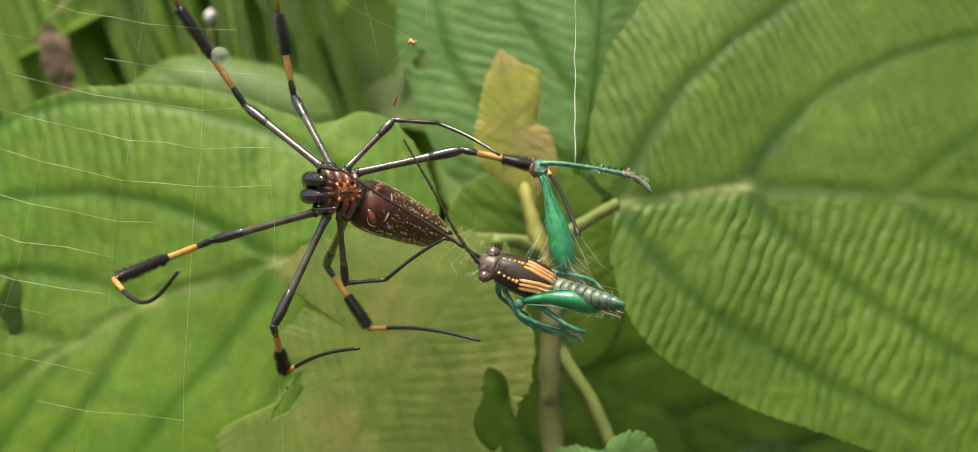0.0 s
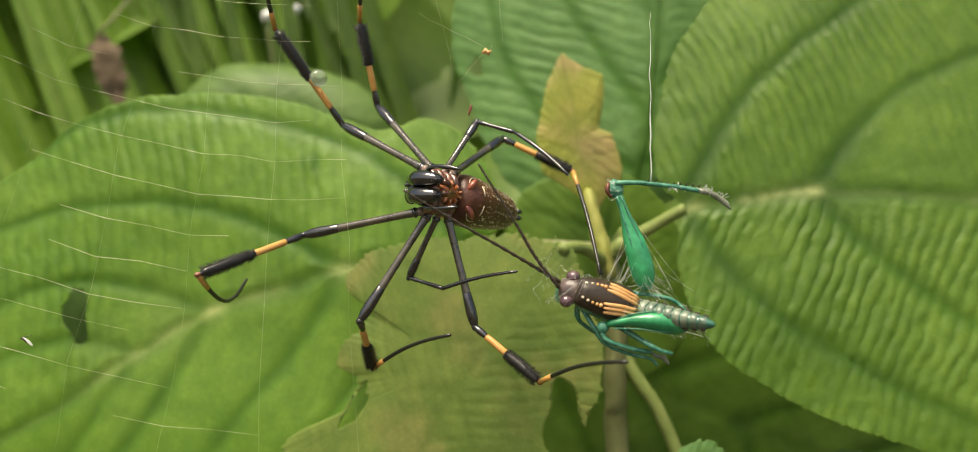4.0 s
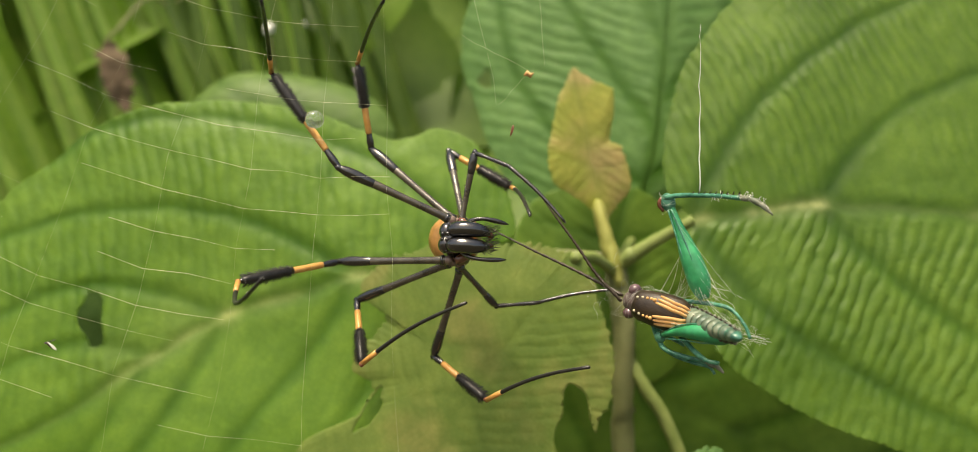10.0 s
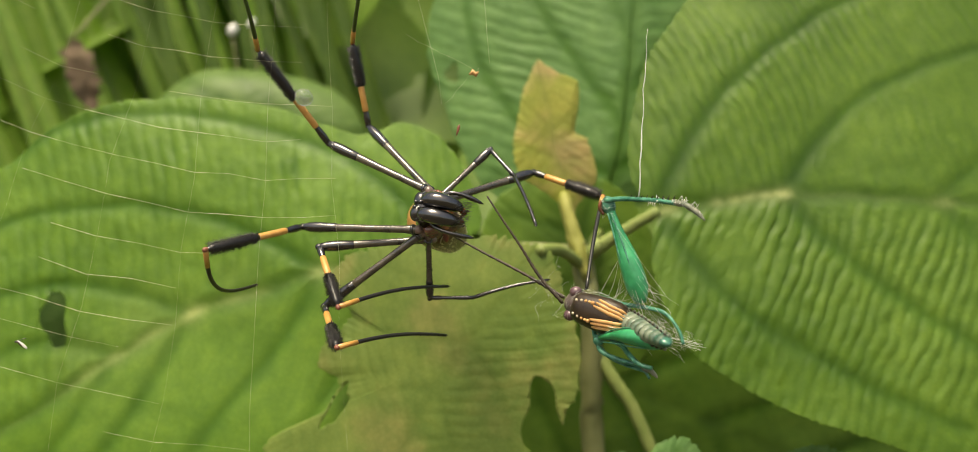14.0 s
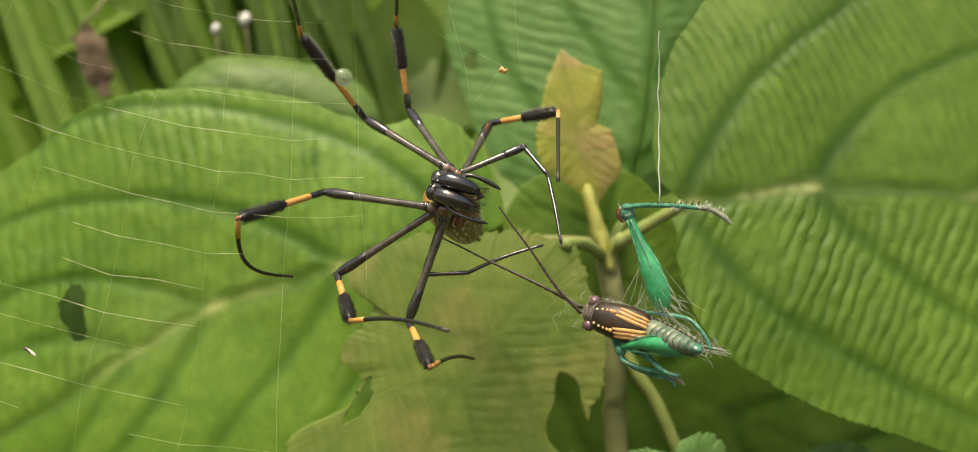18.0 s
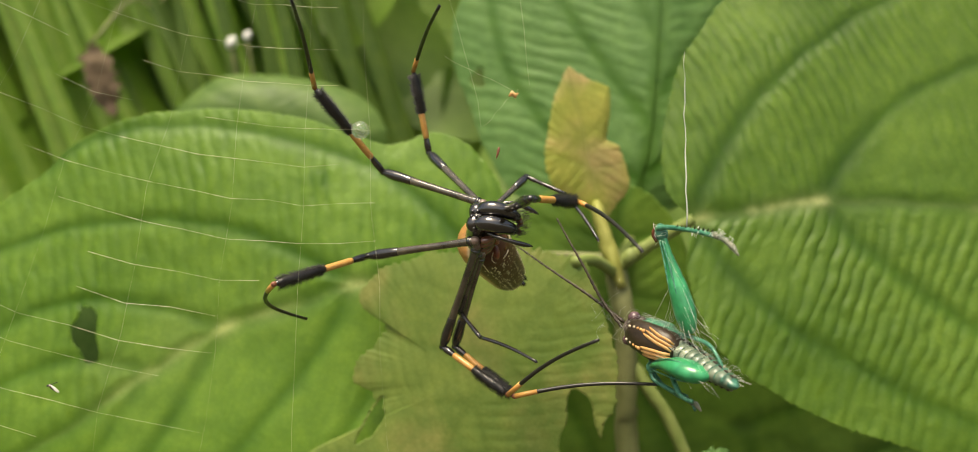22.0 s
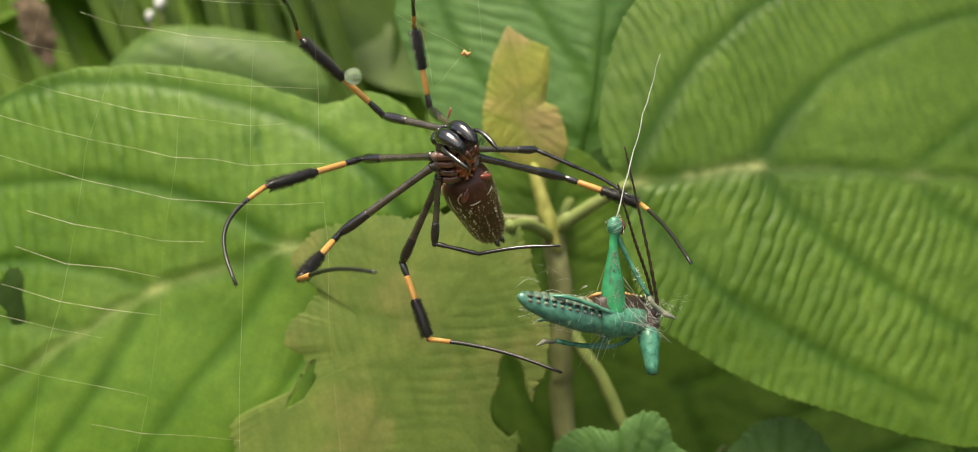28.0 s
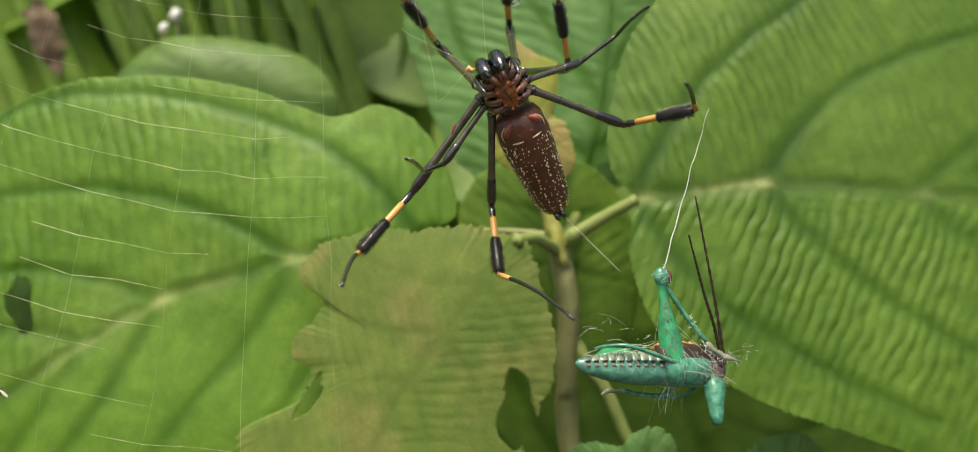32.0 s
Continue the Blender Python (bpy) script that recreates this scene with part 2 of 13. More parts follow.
HOPPER_BACK = plain("hopper_back_grey_green", (0.040, 0.100, 0.066), (0.25, 0.29, 0.205), 0.36, 420.0, 0.5, 0.0001, 0.6, 0.1, 0.3)
HOPPER_EYE = plain("hopper_eye_mauve", (0.070, 0.035, 0.040), (0.15, 0.085, 0.095), 0.18, 500.0, 0.1, 0.00005, 0.6, 0.0, 0.8)
HOPPER_MAUVE = plain("hopper_mauve_grey", (0.060, 0.045, 0.042), (0.17, 0.12, 0.11), 0.35, 700.0, 0.3, 0.0001)


def abdomen_material():
    # brown below, ochre with a cream edge on the back
    m, n, l, p = shader("abdomen_brown")
    tc = n.new("ShaderNodeTexCoord")
    sep = n.new("ShaderNodeSeparateXYZ")
    l.new(tc.outputs["Object"], sep.inputs[0])
    mr = n.new("ShaderNodeMapRange")
    mr.inputs["From Min"].default_value, mr.inputs["From Max"].default_value = -0.0049, 0.0041
    l.new(sep.outputs["Y"], mr.inputs[0])
    r = ramp(n, l, mr.outputs[0], [(0.0, (0.58, 0.30, 0.08)), (0.30, (0.56, 0.30, 0.10)), (0.36, (0.72, 0.62, 0.38)), (0.41, (0.30, 0.15, 0.05)), (0.47, (0.085, 0.034, 0.018)), (1.0, (0.122, 0.043, 0.024))])
    t = noise_node(n, l, 420.0, 5.0)
    mx = n.new("ShaderNodeMix")
    mx.data_type, mx.blend_type = "RGBA", "MULTIPLY"
    mx.inputs["Factor"].default_value = 0.7
    rr = ramp(n, l, t.outputs[0], [(0.3, (0.45, 0.42, 0.4)), (0.7, (1.25, 1.2, 1.2))])
    l.new(r.outputs[0], mx.inputs[6])
    l.new(rr.outputs[0], mx.inputs[7])
    l.new(mx.outputs[2], p.inputs["Base Color"])
    p.inputs["Roughness"].default_value = 0.36
    t2 = noise_node(n, l, 1500.0, 4.0)
    bump(n, l, t2.outputs[0], p, 0.5, 0.0002)
    return m


ABDOMEN = abdomen_material()


def water_material():
    m, n, l, p = shader("water")
    p.inputs["Base Color"].default_value = (0.95, 0.98, 0.97, 1)
    p.inputs["Roughness"].default_value = 0.06
    p.inputs["IOR"].default_value = 1.33
    p.inputs["Transmission Weight"].default_value = 0.88
    return m


WATER = water_material()


# ---------- mesh helpers ----------
def part(name, bm, material, parent=None, label=""):
    me = bpy.data.meshes.new(name)
    bm.normal_update()
    for f in bm.faces:
        f.smooth = True
    bm.to_mesh(me)
    bm.free()
    me.materials.append(material)
    ob = new(name, me)
    ob.parent = parent
    if label:
        ob["label"] = label
    return ob


def frame_along(d):
    d = Vector(d).normalized()
    side = d.cross(Vector((0, 0, 1)) if abs(d.z) < 0.9 else Vector((1, 0, 0))).normalized()
    return side, d.cross(side).normalized(), d


def tube(bm, points, radii, sides=10, flat=1.0, wob=0.0):
    """A closed tube through points."""
    pts = [Vector(p) for p in points]
    rings = []
    side = None
    for i, p in enumerate(pts):
        d = (pts[min(i + 1, len(pts) - 1)] - pts[max(i - 1, 0)]).normalized()
        if side is None:
            side, up, d = frame_along(d)
        else:
            side = (side - d * side.dot(d)).normalized()
            up = d.cross(side)
        r = radii[i] if not isinstance(radii, (int, float)) else radii
        ring = []
        for k in range(sides):
            a = 2 * math.pi * k / sides
            w = 1 + wob * noise.noise(p * 900 + Vector((k, 0, 0)))
            ring.append(bm.verts.new(p + side * math.cos(a) * r * w + up * math.sin(a) * r * flat * w))
        rings.append(ring)
    for a, b in zip(rings, rings[1:]):
        for k in range(sides):
            bm.faces.new((a[k], a[(k + 1) % sides], b[(k + 1) % sides], b[k]))
    bm.faces.new(rings[0][::-1])
    bm.faces.new(rings[-1])
    return bm


def lathe(bm, profile, sides=14, sx=1.0, sy=1.0, off=None):
    """A closed body along z: profile of (z, radius); off(z) gives a shift in y."""
    rings = []
    for z, r in profile:
        o = off(z) if off else 0.0
        rings.append([bm.verts.new((math.cos(2 * math.pi * k / sides) * r * sx, o + math.sin(2 * math.pi * k / sides) * r * sy, z)) for k in range(sides)])
    for a, b in zip(rings, rings[1:]):
        for k in range(sides):
            bm.faces.new((a[k], a[(k + 1) % sides], b[(k + 1) % sides], b[k]))
    bm.faces.new(rings[0][::-1])
    bm.faces.new(rings[-1])
    return bm


def blob(bm, centre, size, turn=(0, 0, 0), u=14, v=10):
    m = Matrix.LocRotScale(centre, Euler(turn), size)
    bmesh.ops.create_uvsphere(bm, u_segments=u, v_segments=v, radius=1.0, matrix=m)
    return bm


def spline(points, n=8):
    """Catmull-Rom through points."""
    p = [Vector(q) for q in points]
    p = [2 * p[0] - p[1]] + p + [2 * p[-1] - p[-2]]
    out = []
    for i in range(1, len(p) - 2):
        for k in range(n):
            t = k / n
            a, b, c, d = p[i - 1], p[i], p[i + 1], p[i + 2]
            out.append(0.5 * (2 * b + (c - a) * t + (2 * a - 5 * b + 4 * c - d) * t * t + (3 * b - a - 3 * c + d) * t * t * t))
    return out + [p[-2]]


# ---------- leaves ----------
def leaf_blade(name, parent, material, base, way, facing, length, width, lobe=0.0, shape=(0.6, 0.8), spacing=0.03,
               bend=(1.0, 0.0, 0.0), rib=0.004, relief=1.0, droop=0.0, cup=0.0, jag=0.01, holes=(), seed=0, res=(150, 110), label="", midpale=0.0295, vein_width=0.0022, ribbing=1.0, skew=(1.0, 1.0), first=0.0, depth=0.75):
    """A leaf blade with sunk veins and quilted ribs; holes are (s, w, radius along, radius across, turn)."""
    way = Vector(way).normalized()
    facing = Vector(facing)
    facing = (facing - way * facing.dot(way)).normalized()
    across = facing.cross(way)
    ns, nw = res
    p, q = shape
    top = (p / (p + q)) ** p * (q / (p + q)) ** q
    verts, veins, crease_shades, keep = [], [], [], {}
    rnd = Vector((seed * 7.3, seed * 3.1, 0))
    for i in range(ns + 1):
        u = i / ns
        s = -lobe + (length + lobe) * u
        uu = min(max(u, 0.0005), 0.9995)
        hw = width * (uu ** p) * ((1 - uu) ** q) / top
        for j in range(nw + 1):
            v = 2 * j / nw - 1
            edge = 1 + jag * (1.8 * noise.noise(Vector((u * 9, 5 * math.copysign(1, v), seed + 1))) + noise.noise(Vector((u * 26, 3 * math.copysign(1, v), seed))) * 2 + 0.6 * noise.noise(Vector((u * 90, 9 * math.copysign(1, v), seed))))
            w = v * hw * edge * (skew[0] if v < 0 else skew[1])
            aw = abs(w)
            wob = 0.0016 * noise.noise(Vector((s * 60, w * 60, seed)))
            ph = ((s - bend[0] * aw - bend[1] * aw * aw + wob) / (1 + bend[2] * aw * aw) - first) / spacing
            sweep = bend[1] + 0.03 * bend[2] + 0.5
            lean = max(0.35, bend[0] + 2 * sweep * aw)
            dp = abs(ph - round(ph)) * spacing * (1 + bend[2] * aw * aw) / math.sqrt(1 + lean * lean)
            m2 = math.exp(-(dp / vein_width) ** 2) if s > -0.004 or ph > -0.4 else 0.0
            m1 = math.exp(-(w / 0.00085) ** 2) if s > -0.003 else 0.0
            flow = math.log(lean) / (2 * sweep)
            stretch = math.sqrt(1 + 1 / (lean * lean))
            along = (s + flow) / stretch / rib + 0.37 * round(ph) * 2.3 + 0.42 * noise.noise(Vector((s * 75, w * 75, seed + 5))) + 0.16 * noise.noise(Vector((s * 260, w * 260, seed + 6)))
            ribs = (0.5 + 0.5 * math.cos(2 * math.pi * along)) ** 1.5 * (0.55 + 0.75 * noise.noise(Vector((s * 60, w * 60, seed + 2))) + 0.35 * noise.noise(Vector((s * 140, w * 140, seed + 9))))
            h = relief * (-0.0013 * depth * m2 - 0.0004 * m1 + 0.0008 * ribbing * ribs * (1 - m2) * min(1, aw / 0.006))
            h += relief * 0.0020 * noise.noise(Vector((s * 28, w * 28, seed)))
            h += relief * 0.0006 * noise.noise(Vector((s * 170, w * 170, seed)))
            h += -droop * max(s, 0) ** 2 - cup * w * w
            co = Vector(base) + way * s + across * w + facing * h
            verts.append(co)
            pale = m1 * (0.10 + 0.40 / (1 + math.exp((s - midpale) / 0.002)) + 0.5 * math.exp(-((s - midpale) / 0.004) ** 2)) + 0.02 * m2 + 0.30 * m2 * math.exp(-(w / 0.003) ** 2)
            veins.append(min(1.0, max(0.0, pale)))
            # crease shade for the colour, strongest along the veins
            crease_shades.append(min(1.0, depth * m2 + 0.34 * max(0.0, 0.5 - ribs)))
            out = False
            if s < 0 and aw < -s * 0.9 + 0.0006 * (s < -0.001):
                out = True
            for hs, hwd, ra, rb, rot in holes:
                ds, dw = s - hs, w - hwd
                c, si = math.cos(rot), math.sin(rot)
                a, b = (c * ds + si * dw) / ra, (-si * ds + c * dw) / rb
                if a * a + b * b < 1 + 0.25 * noise.noise(Vector((math.atan2(b, a) * 1.5, hs * 50, 3))):
                    out = True
            keep[i, j] = not out
    faces = []
    for i in range(ns):
        for j in range(nw):
            ring = ((i, j), (i + 1, j), (i + 1, j + 1), (i, j + 1))
            if sum(keep[r] for r in ring) >= 3:
                faces.append([r[0] * (nw + 1) + r[1] for r in ring])
    me = bpy.data.meshes.new(name)
    me.from_pydata(verts, [], faces)
    at = me.attributes.new("vein", "FLOAT", "POINT")
    at.data.foreach_set("value", veins)
    me.attributes.new("groove", "FLOAT", "POINT").data.foreach_set("value", crease_shades)
    me.materials.append(material)
    for f in me.polygons:
        f.use_smooth = True
    ob = new(name, me)
    ob.parent = parent
    sol = ob.modifiers.new("thickness", "SOLIDIFY")
    sol.thickness, sol.offset = 0.0004, 0.0
    if label:
        ob["label"] = label
    return ob


def closed_curve(points, n):
    """n places at even steps round a closed Catmull-Rom curve."""
    p = np.array(points, float)
    out = []
    for i in range(len(p)):
        a, b, c, d = p[i - 1], p[i], p[(i + 1) % len(p)], p[(i + 2) % len(p)]
        for t in np.linspace(0, 1, 24, endpoint=False):
            out.append(0.5 * (2 * b + (c - a) * t + (2 * a - 5 * b + 4 * c - d) * t * t + (3 * b - a - 3 * c + d) * t ** 3))
    out = np.array(out + [out[0]])
    run = np.concatenate(([0], np.cumsum(np.hypot(*np.diff(out, axis=0).T))))
    s = np.linspace(0, run[-1], n, endpoint=False)
    return np.stack((np.interp(s, run, out[:, 0]), np.interp(s, run, out[:, 1])), 1), s


def grain(u, v, scale, seed):
    """Smooth noise over the blade, in about -1 to 1."""
    return np.array([noise.noise(Vector((a * scale, b * scale, seed * 3.7))) for a, b in zip(u.tolist(), v.tolist())])


def veined_leaf(name, parent, material, base, way, facing, edge, centre, veins, ribs, label="", holes=(), pale=(), rib=3.3, relief=1.0, groove=0.8,
                width=1.5, jag=0.5, teeth=0.35, fold=(0.0, 0.0), cup=0.0, wave=1.2, seed=1, size=(560, 110), midpale=0.12, crease_shading=1.0, stains=()):
    """A leaf blade in mm: an outline, sunk veins that branch off the first one, and convex panels between cross ribs.
    ribs: for the two sides of the midrib, the way across the ribs, their bow and strength. holes: (u, v, radius, radius, turn);
    pale and stains: (u, v, radius, strength)."""
    way = Vector(way).normalized()
    facing = Vector(facing)
    facing = (facing - way * facing.dot(way)).normalized()
    across = facing.cross(way)
    na, nr = size
    rim, run = closed_curve(edge, na)
    centre = np.array(centre, float)
    out = rim - centre
    far = np.hypot(*out.T)
    wob = np.array([jag * (1.4 * noise.noise(Vector((s * 0.09, seed, 1))) + 0.8 * noise.noise(Vector((s * 0.3, seed, 2)))) + teeth * (noise.noise(Vector((s * 0.9, seed, 3))) + abs((s / 1.7) % 1 - 0.5)) for s in run])
    rim = centre + out * ((far + wob) / far)[:, None]
    k = (np.arange(1, nr + 1) / nr) ** 0.8
    uv = np.concatenate((centre[None], (centre + (rim - centre)[None] * k[:, None, None]).reshape(-1, 2)))
    r = np.concatenate(([0.0], np.repeat(k, na)))
    u, v = uv.T
    wu = u + 0.55 * grain(u, v, 0.16, seed) + 0.2 * grain(u, v, 0.6, seed + 4)
    wv = v + 0.55 * grain(u, v, 0.16, seed + 2)
    sunk = np.zeros(len(u))
    for n, (w, pts) in enumerate(veins):
        line = np.array([tuple(p)[:2] for p in spline([(*p, 0) for p in pts], 12)])
        d2 = np.full(len(u), 1e9)
        which = np.zeros(len(u), int)
        for i, (a, b) in enumerate(zip(line, line[1:])):
            ab = b - a
            t = np.clip(((wu - a[0]) * ab[0] + (wv - a[1]) * ab[1]) / (ab @ ab), 0, 1)
            d = (wu - a[0] - t * ab[0]) ** 2 + (wv - a[1] - t * ab[1]) ** 2
            less = d < d2
            d2[less], which[less] = d[less], i
        d = np.sqrt(d2)
        thin = 1 - 0.6 * which / len(line)
        sunk = np.maximum(sunk, w * np.exp(-(d / (width * (0.55 + 0.45 * thin))) ** 2) * (0.45 + 0.55 * thin))
        if n == 0:
            ab = (line[1:] - line[:-1])[which]
            half = np.sign(ab[:, 0] * (wv - line[which][:, 1]) - ab[:, 1] * (wu - line[which][:, 0]))
            mid, core = d, np.exp(-(d / 0.9) ** 2)
    over, along, strong = np.zeros(len(u)), np.zeros(len(u)), np.ones(len(u))
    for s, (cu, cv, bow, much) in zip((1, -1), ribs):
        over = np.where(half == s, wu * cu + wv * cv + bow * mid * mid, over)
        along = np.where(half == s, wv * cu - wu * cv, along)
        strong = np.where(half == s, much, strong)
    phase = over / rib + 0.50 * grain(u, v, 0.06, seed + 6) + 0.16 * grain(u, v, 0.3, seed + 7)
    streak = grain(over * 2.6 / rib, along * 0.42, 0.5, seed + 11) + 0.5 * grain(over * 5.5 / rib, along * 0.9, 0.5, seed + 12)
    line = np.exp(-((np.abs(phase - np.round(phase)) / 0.17) ** 2))
    much = np.clip(0.62 + 0.8 * grain(u, v, 0.06, seed + 8) + 0.4 * grain(u, v, 0.22, seed + 9), 0.05, 1.4)
    flat = np.clip(mid / 3.0, 0, 1) * (1 - 0.8 * np.clip(sunk, 0, 1)) * strong
    panel = np.sin(np.pi * np.abs(phase - np.round(phase)))
    line = np.clip(1.1 * line * much - 0.25 * streak, 0, 1) * flat
    h = relief * (-groove * sunk + (0.46 * panel * much + 0.20 * streak) * flat)
    h += relief * (wave * grain(u, v, 0.030, seed) + 0.10 * grain(u, v, 0.22, seed + 3) + 0.05 * grain(u, v, 0.7, seed + 5))
    h += np.where(half > 0, fold[0], fold[1]) * np.sqrt(mid * mid + 4) - cup * r ** 4
    gone = np.zeros(len(u), bool)
    for hu, hv, ra, rb, rot in holes:
        c, si = math.cos(rot), math.sin(rot)
        a, b = (c * (u - hu) + si * (v - hv)) / ra, (-si * (u - hu) + c * (v - hv)) / rb
        shape = 1 + 0.16 * np.sin(3 * np.arctan2(b, a) + hu) + 0.09 * np.sin(5 * np.arctan2(b, a) + hv)
        f = np.sqrt(a * a + b * b) / shape
        push = (f < 1) & (f > 1 - 0.8 / min(ra, rb))
        gone |= (f < 1) & ~push
        u, v = np.where(push, hu + (u - hu) / np.maximum(f, 0.1), u), np.where(push, hv + (v - hv) / np.maximum(f, 0.1), v)
    light = core * midpale
    for pu, pv, pr, pk in pale:
        q = np.exp(-((u - pu) ** 2 + (v - pv) ** 2) / pr ** 2)
        light = np.maximum(light, pk * q * (0.25 + 0.75 * np.exp(-(mid / 1.2) ** 2)))
    # Shade of sunk veins and rib lines, put into the colour
    dark = crease_shading * (1.05 * sunk + 0.50 * line)
    for pu, pv, pr, pk in stains:
        dark = dark + pk * np.exp(-(((u - pu) ** 2 + (v - pv) ** 2) / pr ** 2) ** 2)
    co = (np.array(base)[None] + 0.001 * (u[:, None] * np.array(way) + v[:, None] * np.array(across) + h[:, None] * np.array(facing)))
    faces = [(0, 1 + j, 1 + (j + 1) % na) for j in range(na)]
    for i in range(nr - 1):
        a, b = 1 + i * na, 1 + (i + 1) * na
        faces += [(a + j, b + j, b + (j + 1) % na, a + (j + 1) % na) for j in range(na)]
    faces = [f[::-1] for f in faces if not any(gone[q] for q in f)] if gone.any() else [f[::-1] for f in faces]
    me = bpy.data.meshes.new(name)
    me.from_pydata(co.tolist(), [], faces)
    me.attributes.new("vein", "FLOAT", "POINT").data.foreach_set("value", np.clip(light, 0, 1))
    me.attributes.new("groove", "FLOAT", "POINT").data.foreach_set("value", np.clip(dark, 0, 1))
    me.materials.append(material)
    me.polygons.foreach_set("use_smooth", np.ones(len(me.polygons), bool))
    ob = new(name, me)
    ob.parent = parent
    sol = ob.modifiers.new("thickness", "SOLIDIFY")
    sol.thickness, sol.offset = 0.00035, 0.0
    if label:
        ob["label"] = label
    return ob


shrub = tagged(new("shrub"), "broad-leaved green shrub with quilted leaves and olive stem", "shrub")
RIGHT_EDGE = ((0.4, 1.6), (-4.6, 7.4), (-5, 16.7), (-3.1, 26.8), (0.8, 36.9), (6.6, 45.6), (14.9, 55), (28.6, 64.1), (48.3, 68.9), (70.3, 64.9), (89.2, 52.8), (102.1, 33.3), (108.7, 11.4), (112.8, -17.3), (101.2, -38.7), (87.1, -51.9), (70.1, -58), (54.2, -55.1), (41.4, -50.3), (28.1, -45.3), (19.6, -40.9), (13.3, -36.7), (7.5, -32.5), (1.6, -25.1), (-0.9, -17), (-1.8, -8.8), (-1, -2.6))
RIGHT_VEINS = (
    (1, ((0.4, 1.5), (13.5, 2.6), (28.6, 3.6), (46.8, 1.6), (62.1, -0.3), (85.1, -4.5), (110.9, -17.2))),
    (1, ((0.7, 1.8), (3.9, 9), (9.5, 18.5), (17.6, 28.4), (29.4, 38.4), (42.8, 46.5), (57.5, 53.1), (74.9, 58.4))),
    (1, ((28.6, 3.6), (32.4, 10), (39.4, 18.1), (49.9, 26.1), (66.8, 32.9), (85.2, 36.6))),
    (0.8, ((61, -0.3), (67.1, 5.5), (78.8, 13.2), (93.1, 19.4))),
    (0.9, ((0.6, 1.2), (3.9, -6.3), (10.5, -14.6), (17, -22.5), (24.8, -28.3), (33.2, -34.4), (43.9, -40.7), (59.2, -48.3))),
    (0.9, ((28.6, 3.3), (32.2, -4), (41, -13.1), (50.3, -21.5), (58.2, -27.8), (71.1, -36.1))),
    (0.8, ((61, -0.4), (67.7, -8.3), (79.2, -16.9), (88.5, -22.7))),
)
RIGHT_CENTRE = (30.9, 2.6)
LEFT_EDGE = ((1.5, 5.2), (-5.2, 3.8), (-7.1, -3.7), (-6.3, -13.5), (-2.5, -22.2), (3.5, -26.5), (8.4, -26.7), (14.6, -28.6), (24, -36.8), (35.2, -44.8), (48.6, -51.5), (65.9, -56.7), (80.1, -56.6), (92.3, -52.9), (104.7, -48.5), (121.4, -39.4), (135.1, -23.1), (145.6, -0.4), (128.6, 16), (106.7, 33.1), (86.4, 43.2), (65.9, 46.6), (48.5, 42), (36.7, 33.2), (24.3, 20.9), (10.8, 10.1))
LEFT_VEINS = (
    (1, ((0.7, 4.9), (16.8, 2.6), (30.9, 0.2), (47, -0.8), (61.9, -1.8), (80.7, 1.4), (93.7, 4.5), (108.1, 7.1), (126.3, 7.5), (143, 1.3))),
    (1, ((30.9, 0.2), (39.3, -10.1), (48.4, -19), (61, -27.4), (74.5, -33.6), (91.9, -37.9), (111.9, -39.6))),
    (1, ((4.6, 3.4), (7.8, -5.9), (12.1, -14.5), (18, -23.4), (32, -35.8), (47.3, -45.8), (63.9, -52.9), (78.9, -55.5), (93.9, -53))),
    (0.9, ((61.9, -1.8), (72.4, -10.7), (86.8, -18.7), (99.9, -21.4), (116.9, -21.4))),
    (0.8, ((80.7, 1.4), (88.1, -4.2), (99, -8.4), (112.5, -9.2), (125.3, -7.4))),
    (0.9, ((30.9, 0.2), (35.3, 4.2), (45.4, 12.1), (56.5, 18.7), (66.6, 24.8), (77.1, 32.2))),
    (0.9, ((61.9, -1.8), (65.7, 1.3), (74.6, 9.6), (84.9, 17.3), (95.2, 24.1))),
    (0.8, ((80.7, 1.4), (85.5, 4.7), (94.4, 11.6), (103.1, 18.3))),
    (0.9, ((11.2, 3.3), (18.1, 10.2), (28.3, 17.9), (38.3, 25.5), (50, 33.9), (62.3, 40.4))),
)
LEFT_HOLES = ((91.5, -12.1, 6.6, 3.0, -1.74),)
LEFT_CENTRE = (63.7, -4.6)
LEFT_PALE = ((30.6, 0.3, 3.2, 1.0), (61.4, -1.7, 3.6, 0.9), (69.7, -0.2, 5, 0.35), (80.7, 1.2, 3.5, 0.6))
YELLOW_EDGE = ((4.3, -3.4), (6.3, -9.2), (11.1, -17.1), (16.9, -22.7), (20.4, -28.4), (25.8, -32.6), (29.9, -35.2), (36.6, -36.9), (38.7, -33.8), (38.2, -29.9), (39.4, -27), (43.4, -26.9), (48.3, -28.5), (52.1, -26.6), (51.5, -22), (53.6, -20.1), (59.9, -19.9), (67.2, -24.2), (72.6, -25.1), (77.5, -17.9), (79.9, -4.5), (75.3, 11.6), (63, 21.5), (49.9, 24.4), (39, 24.3), (29.3, 22.7), (22.5, 19.2), (15.4, 13.8), (9.4, 6.7), (5.7, 0.8))
